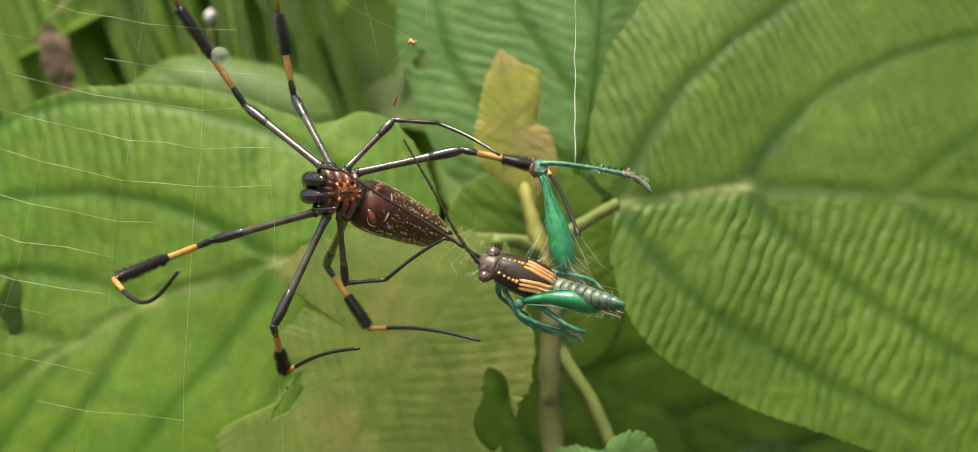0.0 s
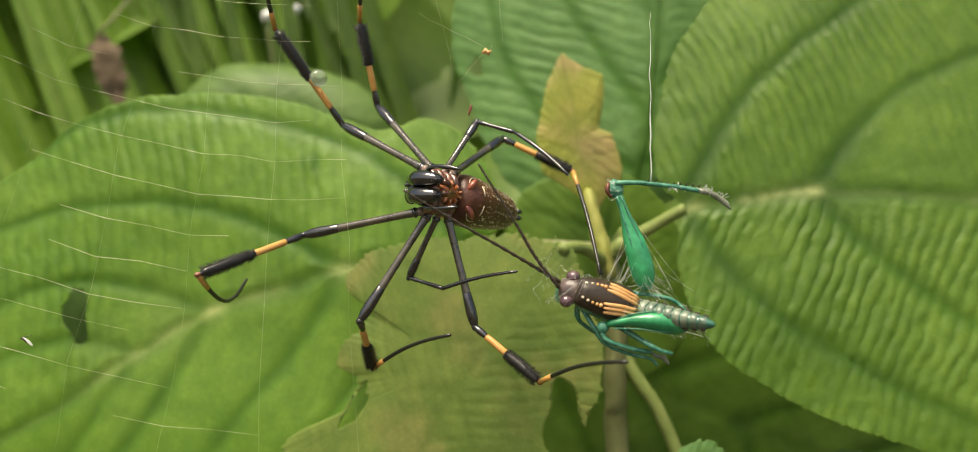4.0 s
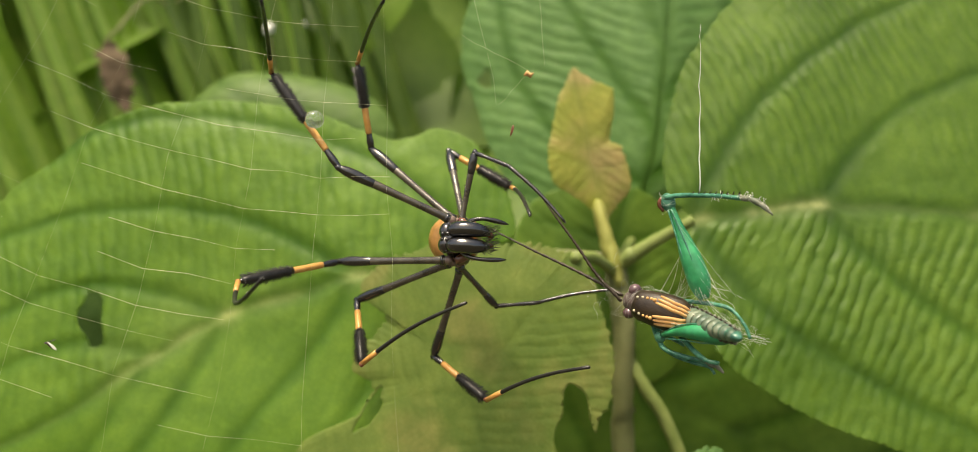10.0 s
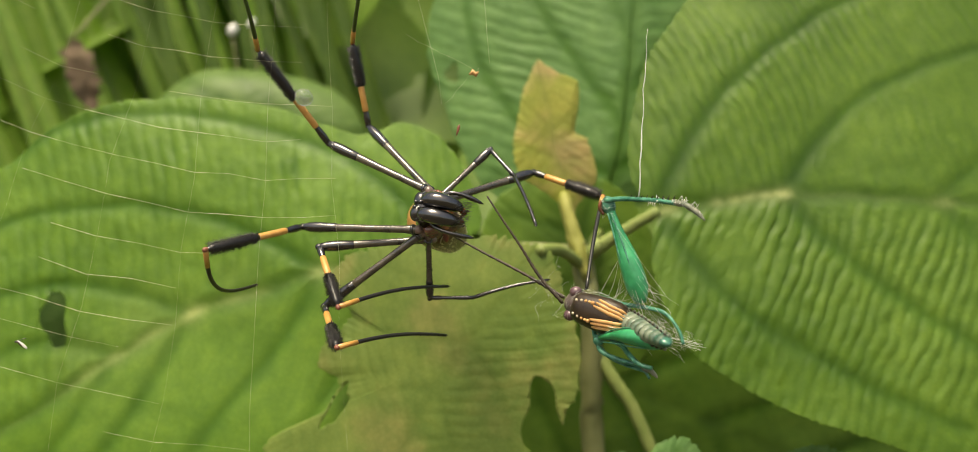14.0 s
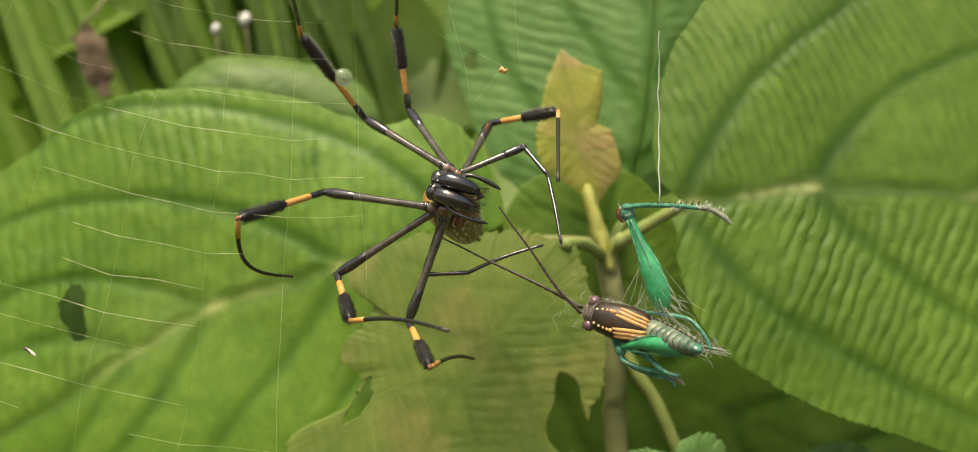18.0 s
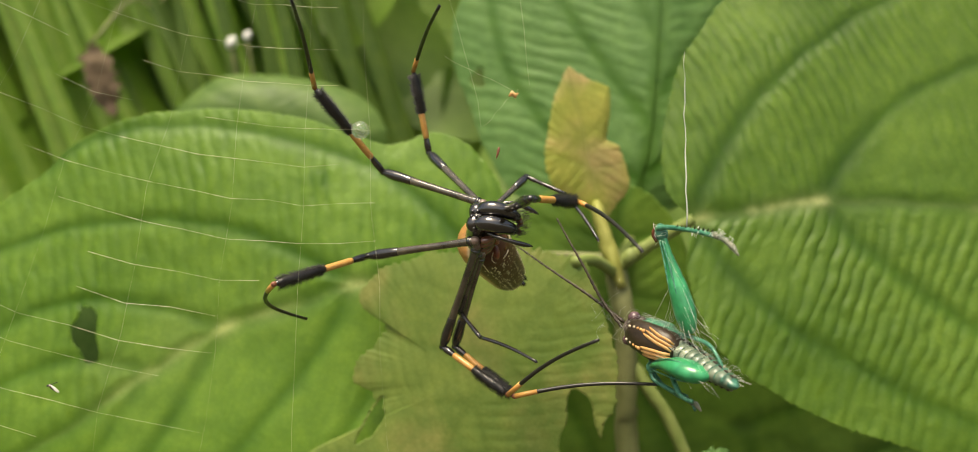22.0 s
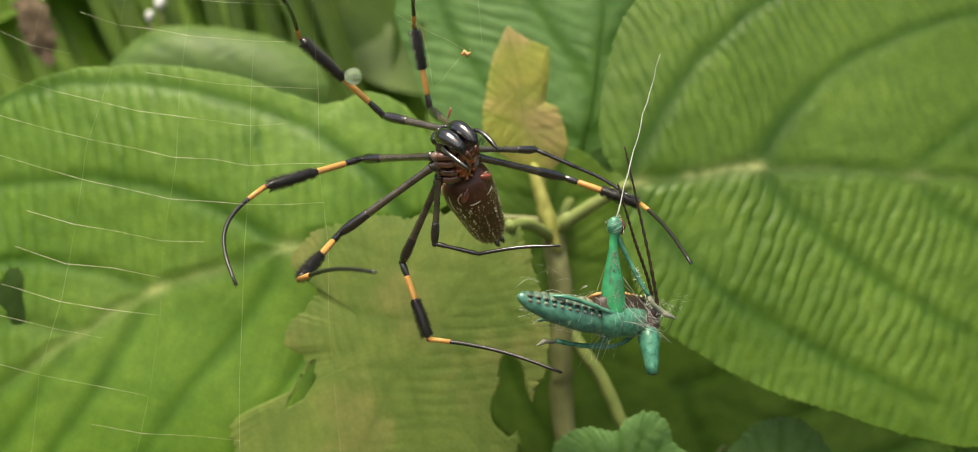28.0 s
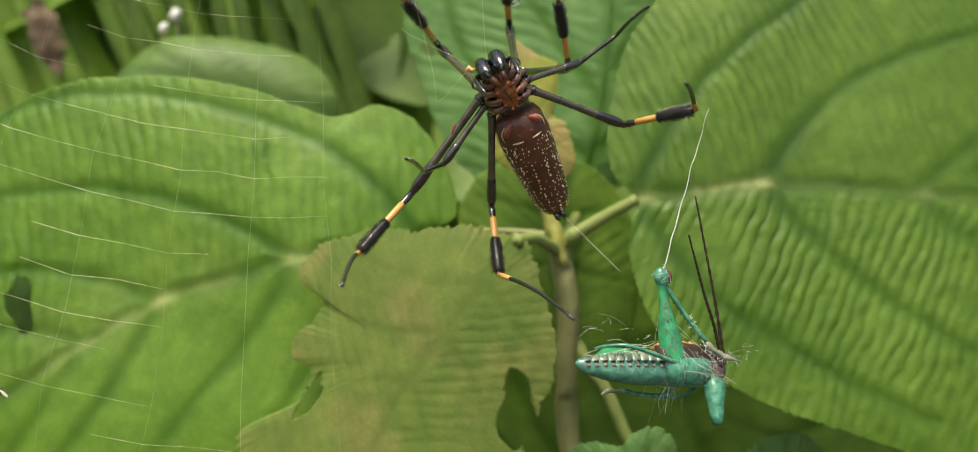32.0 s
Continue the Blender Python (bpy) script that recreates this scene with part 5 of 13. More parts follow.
for sy in (-1, 1):
    part("keel", tube(bmesh.new(), spline([mm(2.2 + 0.65 * sy, -1.02, 5.5), mm(1.1 + 0.75 * sy, -1.15, 10.5), mm(-0.2 + 0.5 * sy, -0.75, 15), mm(-1.1 + 0.3 * sy, -0.6, 18)], 4), 0.00016, 6), HOPPER_TEAL, fem)
rg = random.Random(52)
bm = bmesh.new()
for k in range(90):
    z = rg.uniform(6.2, 15.5)
    w = 1.45 * min(1.0, (19.5 - z) / 9)
    a = rg.choice((-0.45, 0.0, 0.4)) + rg.gauss(0, 0.12)
    bmesh.ops.create_icosphere(bm, subdivisions=1, radius=1.0, matrix=Matrix.LocRotScale(mm(3.65 - 0.255 * z + w * 1.36 * math.sin(a), w * 1.09 * math.cos(a), z), Euler((0, 0.5 if a > 0 else -0.5, 0)), mm(0.09, 0.08, 0.18)))
tagged(part("fleck_dotting", bm, HOPPER_GREY, fem, "rows of pale flecks on the thigh"), kind="stuff")
part("knee", blob(bmesh.new(), mm(-1.5, 0, 19.2), mm(1.25, 0.9, 1.6), (0, -0.2, 0)), HOPPER_TEAL, fem, "teal knee with a dark crescent")
part("crescent", tube(bmesh.new(), spline([mm(-2.5, -0.4, 20.2), mm(-2.9, -0.5, 19.0), mm(-2.3, -0.5, 17.8)], 4), [0.0002, 0.0003, 0.0004, 0.0004, 0.0004, 0.0004, 0.0003, 0.0003, 0.0002], 6), CHITIN_RED, fem)
bm = tube(bmesh.new(), spline([(0, 0, 0), mm(3, 0, 0.4), mm(9, 0, 0.3), mm(13.5, 0, -0.1)], 4), [0.00045, 0.00046, 0.00044, 0.00042, 0.0004, 0.0004, 0.00038, 0.00038, 0.00038, 0.00038, 0.00038, 0.00038, 0.00038], 9)
shin = part("hind_tibia", bm, HOPPER_TEAL, hopper, "teal spined shin")
for k in range(9):
    x = 5 + 1.0 * k
    part("spine", tube(bmesh.new(), [mm(x, -0.1, 0.5), mm(x + 0.45, -0.3, 1.1)], [0.00015, 0.00003], 5), HOPPER_BLACK, shin)
part("foot", tube(bmesh.new(), spline([mm(13.2, 0, 0), mm(15.2, 0, -0.3), mm(17.0, 0, -1.4), mm(18.4, 0, -2.6)], 4), [0.0004, 0.00045, 0.0005, 0.00042, 0.00042, 0.0005, 0.00042, 0.0004, 0.00045, 0.00036, 0.0003, 0.0002, 0.0001], 8, 1, 0.45), HOPPER_GREY, shin, "whitish silk-covered foot")
fem2 = part("hind_femur", tube(bmesh.new(), spline([mm(8.4, -1.8, -3.0), mm(6.2, -2.6, -2.5), mm(3.2, -3.2, -1.7), mm(-0.6, -3.2, -1.5), mm(-4.2, -2.7, -2.0)], 4), [r * 0.00112 for r in (0.6, 1.1, 1.5, 1.8, 2.0, 2.1, 2.15, 2.1, 2.0, 1.85, 1.65, 1.4, 1.15, 0.95, 0.85, 0.8, 0.6)], 14, 0.7), HOPPER_GREEN, hopper, "folded bright green hind thigh")
for sy in (-1, 1):
    part("keel", tube(bmesh.new(), spline([mm(7.2, -3.3, -2.7 + 1.0 * sy), mm(4.1, -4.4, -1.9 + 1.5 * sy), mm(0.4, -4.3, -1.6 + 1.2 * sy), mm(-3.3, -3.4, -2.0 + 0.6 * sy)], 4), 0.00012, 6), HOPPER_TEAL, fem2)
part("knee", blob(bmesh.new(), mm(-4.8, -2.6, -2.4), mm(1.0, 0.8, 0.95)), HOPPER_TEAL, fem2)
part("hind_tibia", tube(bmesh.new(), spline([mm(-5.0, -2.6, -2.8), mm(-4.4, -2.6, -4.3), mm(-1.2, -2.2, -5.7), mm(2.6, -2.0, -6.6)], 4), 0.00040, 8), HOPPER_TEAL, fem2)
part("foreleg", tube(bmesh.new(), spline([hop(7.5, 1.6, -2.2), mm(-6.0, -1.6, -2.6), mm(-4.2, -1.4, -5.2), mm(-0.6, -1.2, -6.8), mm(2.4, -1.2, -7.6), mm(3.4, -1.2, -8.8)], 4), [0.00040] * 8 + [0.00030] * 8 + [0.00024] * 5, 8, 1, 0.2), HOPPER_TEAL, hopper, "thin teal foreleg")
part("foreleg", tube(bmesh.new(), spline([hop(8.2, -1.6, -2.0), mm(-8.5, 1.2, -0.5), mm(-6.8, 2.2, -2.6), mm(-3.6, 2.6, -4.6)], 4), [0.00045] * 5 + [0.00035] * 8, 8, 1, 0.2), HOPPER_TEAL, hopper, "thin teal foreleg")
part("midleg", tube(bmesh.new(), spline([hop(4.5, -2.0, -1.2), mm(4.4, 0.6, 2.0), mm(7.2, 0.4, 0.8), mm(9.0, 0.2, -1.6), mm(9.6, 0.0, -3.6)], 4), [0.00034] * 9 + [0.00027] * 8, 8, 1, 0.2), HOPPER_TEAL, hopper, "thin teal middle leg")
part("midleg", tube(bmesh.new(), spline([hop(4.0, 2.0, -1.8), mm(2.5, -3.4, -5.6), mm(5.5, -3.2, -6.8)], 4), [0.00045] * 5 + [0.00034] * 4, 8, 1, 0.2), HOPPER_TEAL, hopper, "thin teal middle leg")

part("foot", tube(bmesh.new(), spline([mm(2.4, -2.0, -6.5), mm(3.4, -2.0, -7.2), mm(4.3, -1.8, -7.4), mm(5.2, -1.6, -8.6)], 4), [0.00022, 0.0003, 0.00022, 0.00036, 0.0003, 0.00036, 0.0004, 0.0003, 0.0004, 0.00036, 0.0003, 0.0002, 0.0001], 7, 1, 0.6), HOPPER_GREY, fem2, "ragged silk-covered foot")

# silk swathing
rg = random.Random(21)
bm = bmesh.new()
for k in range(80):
    x0 = rg.uniform(-11, 11)
    tilt, r = rg.gauss(0, 1.6), 3.1
    a0, span = rg.uniform(0, 6.28), rg.uniform(1.2, 3.6)
    pts = []
    for j in range(9):
        a = a0 + span * j / 8
        x = x0 + tilt * math.cos(a) + rg.gauss(0, 0.1)
        rr = (r if x > 0 else 2.45 - 0.0105 * x * x) + rg.gauss(0, 0.12)
        pts.append(hop(x, math.cos(a) * rr, -0.5 + math.sin(a) * rr * 1.05))
    tube(bm, pts, 0.000011, 4)
for k in range(18):
    a, b = rg.choice(((hop(12, 0, 0), hop(rg.uniform(-4, 6), 2.9, -1)), (hop(-12.5, 0, 0.5), hop(rg.uniform(-2, 5), rg.uniform(-2, 2), 3.4)), (hop(11, -1, -4), hop(rg.uniform(2, 6), -2.4, -2))))
    a = a + Vector((rg.gauss(0, 0.0005), rg.gauss(0, 0.0005), rg.gauss(0, 0.0006)))
    c = (a + b) / 2 + Vector((rg.gauss(0, 0.0006), rg.gauss(0, 0.0006), rg.gauss(0, 0.0006)))
    tube(bm, spline([a, c, b], 4), rg.choice((0.000014, 0.00002, 0.00003)), 4)
for k in range(10):
    a = mm(rg.uniform(1, 9), rg.uniform(-4.2, -3.0), rg.uniform(-4.5, 1.0))
    b = a + mm(rg.gauss(1.5, 1.4), rg.gauss(0, 0.5), rg.gauss(-0.8, 1.2))
    c = (a + b) / 2 + mm(rg.gauss(0, 0.5), -0.4, rg.gauss(0, 0.7))
    tube(bm, spline([a, c, b], 4), rg.choice((0.000010, 0.000014, 0.000022)), 4)
tagged(part("silk_swathing", bm, SILK, hopper, "fine white silk threads"), kind="stuff")
bm = bmesh.new()
for k in range(9):
    p = [mm(-13.4 + rg.gauss(0, 0.8), -4.2 + rg.gauss(0, 0.5), 7.0 + rg.gauss(0, 1.1))]
    for j in range(5):
        p.append(p[-1] + Vector((rg.gauss(0, 0.0008), rg.gauss(0, 0.0005), rg.gauss(0, 0.0009))))
    tube(bm, spline(p, 3), rg.choice((0.000009, 0.000013)), 4)
tagged(part("silk_fluff", bm, SILK, hopper, "tangled tuft of white silk"), kind="stuff")

hang = tagged(part("silk_line", tube(bmesh.new(), [(rg.gauss(0, 0.00008), rg.gauss(0, 0.00006), 0.0275 * k / 14) for k in range(15)], [0.00011] * 6 + [0.00007] * 6 + [0.00003] * 3, 6, 1, 0.4), SILK), "pale silk line holding up the grasshopper", "silk line")


bm = bmesh.new()
for k in range(40):
    z = rg.uniform(4, 12) if k % 3 else rg.uniform(6, 17)
    a = mm(3.65 - 0.255 * z, rg.uniform(-1, 0.5), z)
    b = mm(rg.choice((rg.uniform(3, 7), rg.uniform(4, 10), rg.uniform(3, 8), rg.uniform(-6, -3))), rg.uniform(-2.5, 1.5), rg.uniform(-2.5, 4.5))
    c = (a + b) / 2 + Vector((rg.gauss(0, 0.0007), rg.gauss(0, 0.0006), rg.gauss(-0.0006, 0.0006)))
    tube(bm, spline([a, c, b], 4), rg.choice((0.000010, 0.000014, 0.000022)), 4)
tagged(part("silk_tent", bm, SILK, fem, "fine silk threads slung from the thigh"), kind="stuff")
# silk wound round the raised knee
bm = bmesh.new()
for k in range(11):
    z0, a0 = rg.uniform(17.0, 20.6), rg.uniform(0, 6.28)
    tube(bm, [mm(-1.5 + 1.35 * math.cos(a0 + 0.6 * j), 1.0 * math.sin(a0 + 0.6 * j), z0 + rg.gauss(0, 0.35)) for j in range(6)], 0.000018, 4)
tagged(part("silk_winding", bm, SILK, fem, "white silk wound round the knee"), kind="stuff")
dragline = tagged(part("dragline", tube(bmesh.new(), [(0, 0, 0.0195 * k / 10) for k in range(11)], 0.000022, 5), SILK), "single silk thread drawn out of the spinnerets", "silk thread")
bm = bmesh.new()
for k in range(70):
    x = rg.uniform(8, 17.5)
    p = mm(x, 0, 0.2 - 0.03 * max(0, x - 13) ** 2.6)
    a = rg.uniform(0, 6.28)
    q = p + Vector((rg.uniform(-0.0002, 0.0008), math.cos(a) * 0.0008, math.sin(a) * 0.0008)) * rg.uniform(0.5, 1.2)
    tube(bm, [p, (p + q) / 2 + Vector((0.0001, 0, 0.0001)), q], 0.00004, 4)
tagged(part("silk_fuzz", bm, SILK, shin, "white silk fuzz on the foot"), kind="stuff")


# ---------- web ----------
web = tagged(new("spider_web"), "fine pale orb web strands behind the drifting spider", "web")
HUB = Vector((-0.026, 0.0, 0.140))
rg = random.Random(31)
ANGLES = [radians(a) for a in (-33, -26, -19.5, -13.5, -8.0, -3.0, 2.0)]


def web_point(angle, radius):
    return HUB + Vector((math.sin(angle) * radius, 0.0006 * math.sin(radius * 300 + angle * 9), -math.cos(angle) * radius))


for n, a in enumerate(ANGLES):
    pts = [web_point(a + 0.0035 * rg.gauss(0, 1), 0.085 + 0.012 * k) for k in range(10 if a > radians(-12) else 13)]
    part("radial_strand", tube(bmesh.new(), pts, [rg.choice((0.000004, 0.000007, 0.000010)) for p in pts], 4), SILK_GOLD, web)
for k in range(17):
    r = 0.095 + 0.0062 * k + rg.gauss(0, 0.0004)
    last = len(ANGLES) - 1 if k < 9 else rg.choice((3, 4, 5))
    i = 0 if k % 3 else -1
    start = rg.choice((0, 0, 0, 1))
    pts = [web_point(radians(-43), r * 1.02)] if start == 0 else []
    for j in range(start, last + 1):
        pts.append(web_point(ANGLES[j], r * (1 + 0.0025 * math.sin(j * 1.7 + k))))
        if j < last:
            pts.append(web_point((ANGLES[j] + ANGLES[j + 1]) / 2, r * (0.9985 + 0.0015 * math.sin(k * 2.3 + j))))
    while len(pts) > 2:
        n = rg.choice((3, 4, 5, 7))
        run, pts = pts[:n], pts[n - 1:] if rg.random() < 0.6 else pts[n + 1:]
        if len(run) > 1:
            part("spiral_strand", tube(bmesh.new(), run, [rg.choice((0.000009, 0.000013, 0.000018, 0.000030)) for p in run], 4), SILK_GOLD, web)
for (x0, z0), (x1, z1) in (((-0.010, 0.045), (-0.004, 0.020)), ((-0.004, 0.020), (0.002, 0.026)), ((0.001, 0.052), (0.0035, 0.0265)), ((-0.010, 0.031), (0.001, 0.0255))):
    p = [Vector((x0, 0, z0)).lerp(Vector((x1, 0, z1)), k / 6) + Vector((rg.gauss(0, 0.0002), 0, rg.gauss(0, 0.0002))) for k in range(7)]
    part("loose_strand", tube(bmesh.new(), p, 0.000010, 4), SILK_GOLD, web)

crumb = tagged(part("debris_crumb", tube(bmesh.new(), [mm(-0.7, 0, -0.2), mm(-0.2, 0.1, 0.3), mm(0.3, 0, -0.2), mm(0.8, 0, 0.3)], [0.0002, 0.0005, 0.0004, 0.0001], 7, 1, 0.6), HOPPER_BUFF), "tan plant crumb caught in the web", "debris")
husk = tagged(part("seed_husk", tube(bmesh.new(), [mm(-0.25, 0, -0.8), mm(-0.05, 0, -0.1), mm(0.1, 0, 0.5), mm(0.2, 0, 1.0)], [0.00008, 0.0002, 0.00024, 0.00008], 7, 1, 0.3), KNUCKLE), "reddish seed husk hanging in the web", "debris")
midge = tagged(new("midge"), "tiny dead grey midge stuck in the web", "midge")
part("body", tube(bmesh.new(), [mm(-0.6, 0, 0.1), mm(-0.1, 0, 0.2), mm(0.6, 0, -0.5), mm(1.0, 0, -0.9)], [0.00015, 0.0003, 0.00025, 0.00008], 7), CHITIN_GREY, midge)
part("wing", blob(bmesh.new(), mm(0.8, -0.2, -0.4), mm(0.9, 0.04, 0.25), (0, 0.7, 0)), SILK, midge)
part("leg", tube(bmesh.new(), [mm(-0.4, 0, 0.1), mm(0.6, 0, 0.5), mm(1.2, 0, 0.7)], 0.00006, 5), CHITIN, midge)

drop = tagged(part("water_drop", blob(bmesh.new(), (0, 0, 0), (0.0016, 0.0016, 0.0015), (0, 0, 0), 24, 18), WATER), "clear water drop clinging to a leg hair tuft", "water drop")


# ---------- movement ----------
def bone(*v):
    """A part that runs from one place to another, in tenths of a millimetre."""
    a, b = Vector(v[:3]) * 0.0001, Vector(v[3:]) * 0.0001
    return Matrix.Translation(a) @ (b - a).to_track_quat("Z", "X").to_matrix().to_4x4()


def turn(*v):
    """A turn from the ways of z and x, in hundredths."""
    z = Vector(v[:3]).normalized()
    x = Vector(v[3:])
    x = (x - z * x.dot(z)).normalized()
    return Matrix((x, z.cross(x), z)).transposed().to_4x4()


def nod(degrees, *v):
    """A turn of the head, bent down towards the belly about the leg bases."""
    p = Vector((0, -0.0003, 0.0008))
    return turn(*v) @ Matrix.Translation(p) @ Matrix.Rotation(radians(degrees), 4, "X") @ Matrix.Translation(-p)


def at(x, y, z):
    return Matrix.Translation((x, y, z))


def spun(x, z, yaw, tilt, roll):
    return Matrix.Translation((x, 0, z)) @ Matrix.Rotation(radians(roll), 4, "X") @ Matrix.Rotation(radians(tilt), 4, "Y") @ Matrix.Rotation(radians(yaw), 4, "Z")


def motions():
    walk(spider, [(0.0, at(-0.0129, 0.0100, 0.0039)), (0.5, at(-0.0107, 0.0100, 0.0054)), (1.0, at(-0.0109, 0.0100, 0.0059)), (1.5, at(-0.0103, 0.0100, 0.0037)), (2.0, at(-0.0092, 0.0100, 0.0039)),
        (2.5, at(-0.0128, 0.0100, 0.0050)), (3.0, at(-0.0135, 0.0100, 0.0044)), (3.5, at(-0.0105, 0.0100, 0.0047)), (4.0, at(-0.0084, 0.0100, 0.0051)), (4.5, at(-0.0083, 0.0100, 0.0031)),
        (5.0, at(-0.0085, 0.0100, 0.0031)), (5.5, at(-0.0090, 0.0100, 0.0031)), (6.0, at(-0.0095, 0.0100, 0.0032)), (6.5, at(-0.0097, 0.0100, 0.0032)), (7.0, at(-0.0112, 0.0100, 0.0045)),
        (7.5, at(-0.0098, 0.0100, 0.0026)), (8.0, at(-0.0082, 0.0100, 0.0024)), (8.5, at(-0.0095, 0.0100, -0.0003)), (9.0, at(-0.0079, 0.0100, -0.0008)), (9.5, at(-0.0081, 0.0100, -0.0005)),
        (10.0, at(-0.0090, 0.0100, -0.0022)), (10.5, at(-0.0085, 0.0100, -0.0008)), (11.0, at(-0.0064, 0.0100, -0.0004)), (11.5, at(-0.0126, 0.0100, 0.0011)), (12.0, at(-0.0098, 0.0100, 0.0045)),
        (12.5, at(-0.0075, 0.0100, 0.0060)), (13.0, at(-0.0074, 0.0100, 0.0046)), (13.5, at(-0.0064, 0.0100, 0.0014)), (14.0, at(-0.0066, 0.0100, 0.0013)), (14.5, at(-0.0071, 0.0100, 0.0011)),
        (15.0, at(-0.0077, 0.0100, 0.0008)), (15.5, at(-0.0079, 0.0100, 0.0007)), (16.0, at(-0.0128, 0.0100, -0.0011)), (16.5, at(-0.0055, 0.0100, 0.0019)), (17.0, at(-0.0081, 0.0100, 0.0025)),
        (17.5, at(-0.0107, 0.0100, 0.0031)), (18.0, at(-0.0087, 0.0100, 0.0049)), (18.5, at(-0.0089, 0.0100, 0.0050)), (19.0, at(-0.0108, 0.0100, 0.0040)), (19.5, at(-0.0099, 0.0100, 0.0042)),
        (20.0, at(-0.0043, 0.0100, 0.0058)), (20.5, at(-0.0084, 0.0100, 0.0042)), (21.0, at(-0.0044, 0.0100, 0.0006)), (21.5, at(-0.0033, 0.0100, 0.0017)), (22.0, at(-0.0049, 0.0100, 0.0020)),
        (22.5, at(-0.0014, 0.0100, 0.0018)), (23.0, at(-0.0025, 0.0100, 0.0027)), (23.5, at(0.0053, 0.0100, 0.0043)), (24.0, at(0.0053, 0.0100, 0.0051)), (24.5, at(0.0034, 0.0100, 0.0036)),
        (25.0, at(0.0036, 0.0100, 0.0040)), (25.5, at(0.0041, 0.0100, 0.0051)), (26.0, at(0.0047, 0.0100, 0.0061)), (26.5, at(0.0049, 0.0100, 0.0066)), (27.0, at(0.0075, 0.0100, 0.0070)),
        (27.5, at(0.0038, 0.0100, 0.0084)), (28.0, at(0.0030, 0.0100, 0.0086)), (28.5, at(0.0047, 0.0100, 0.0127)), (29.0, at(-0.0004, 0.0100, 0.0110)), (29.5, at(0.0014, 0.0100, 0.0126)),
        (30.0, at(0.0034, 0.0100, 0.0133)), (30.5, at(-0.0024, 0.0100, 0.0137)), (31.0, at(0.0002, 0.0100, 0.0188)), (31.5, at(0.0064, 0.0100, 0.0225)), (32.0, at(0.0097, 0.0100, 0.0227))])
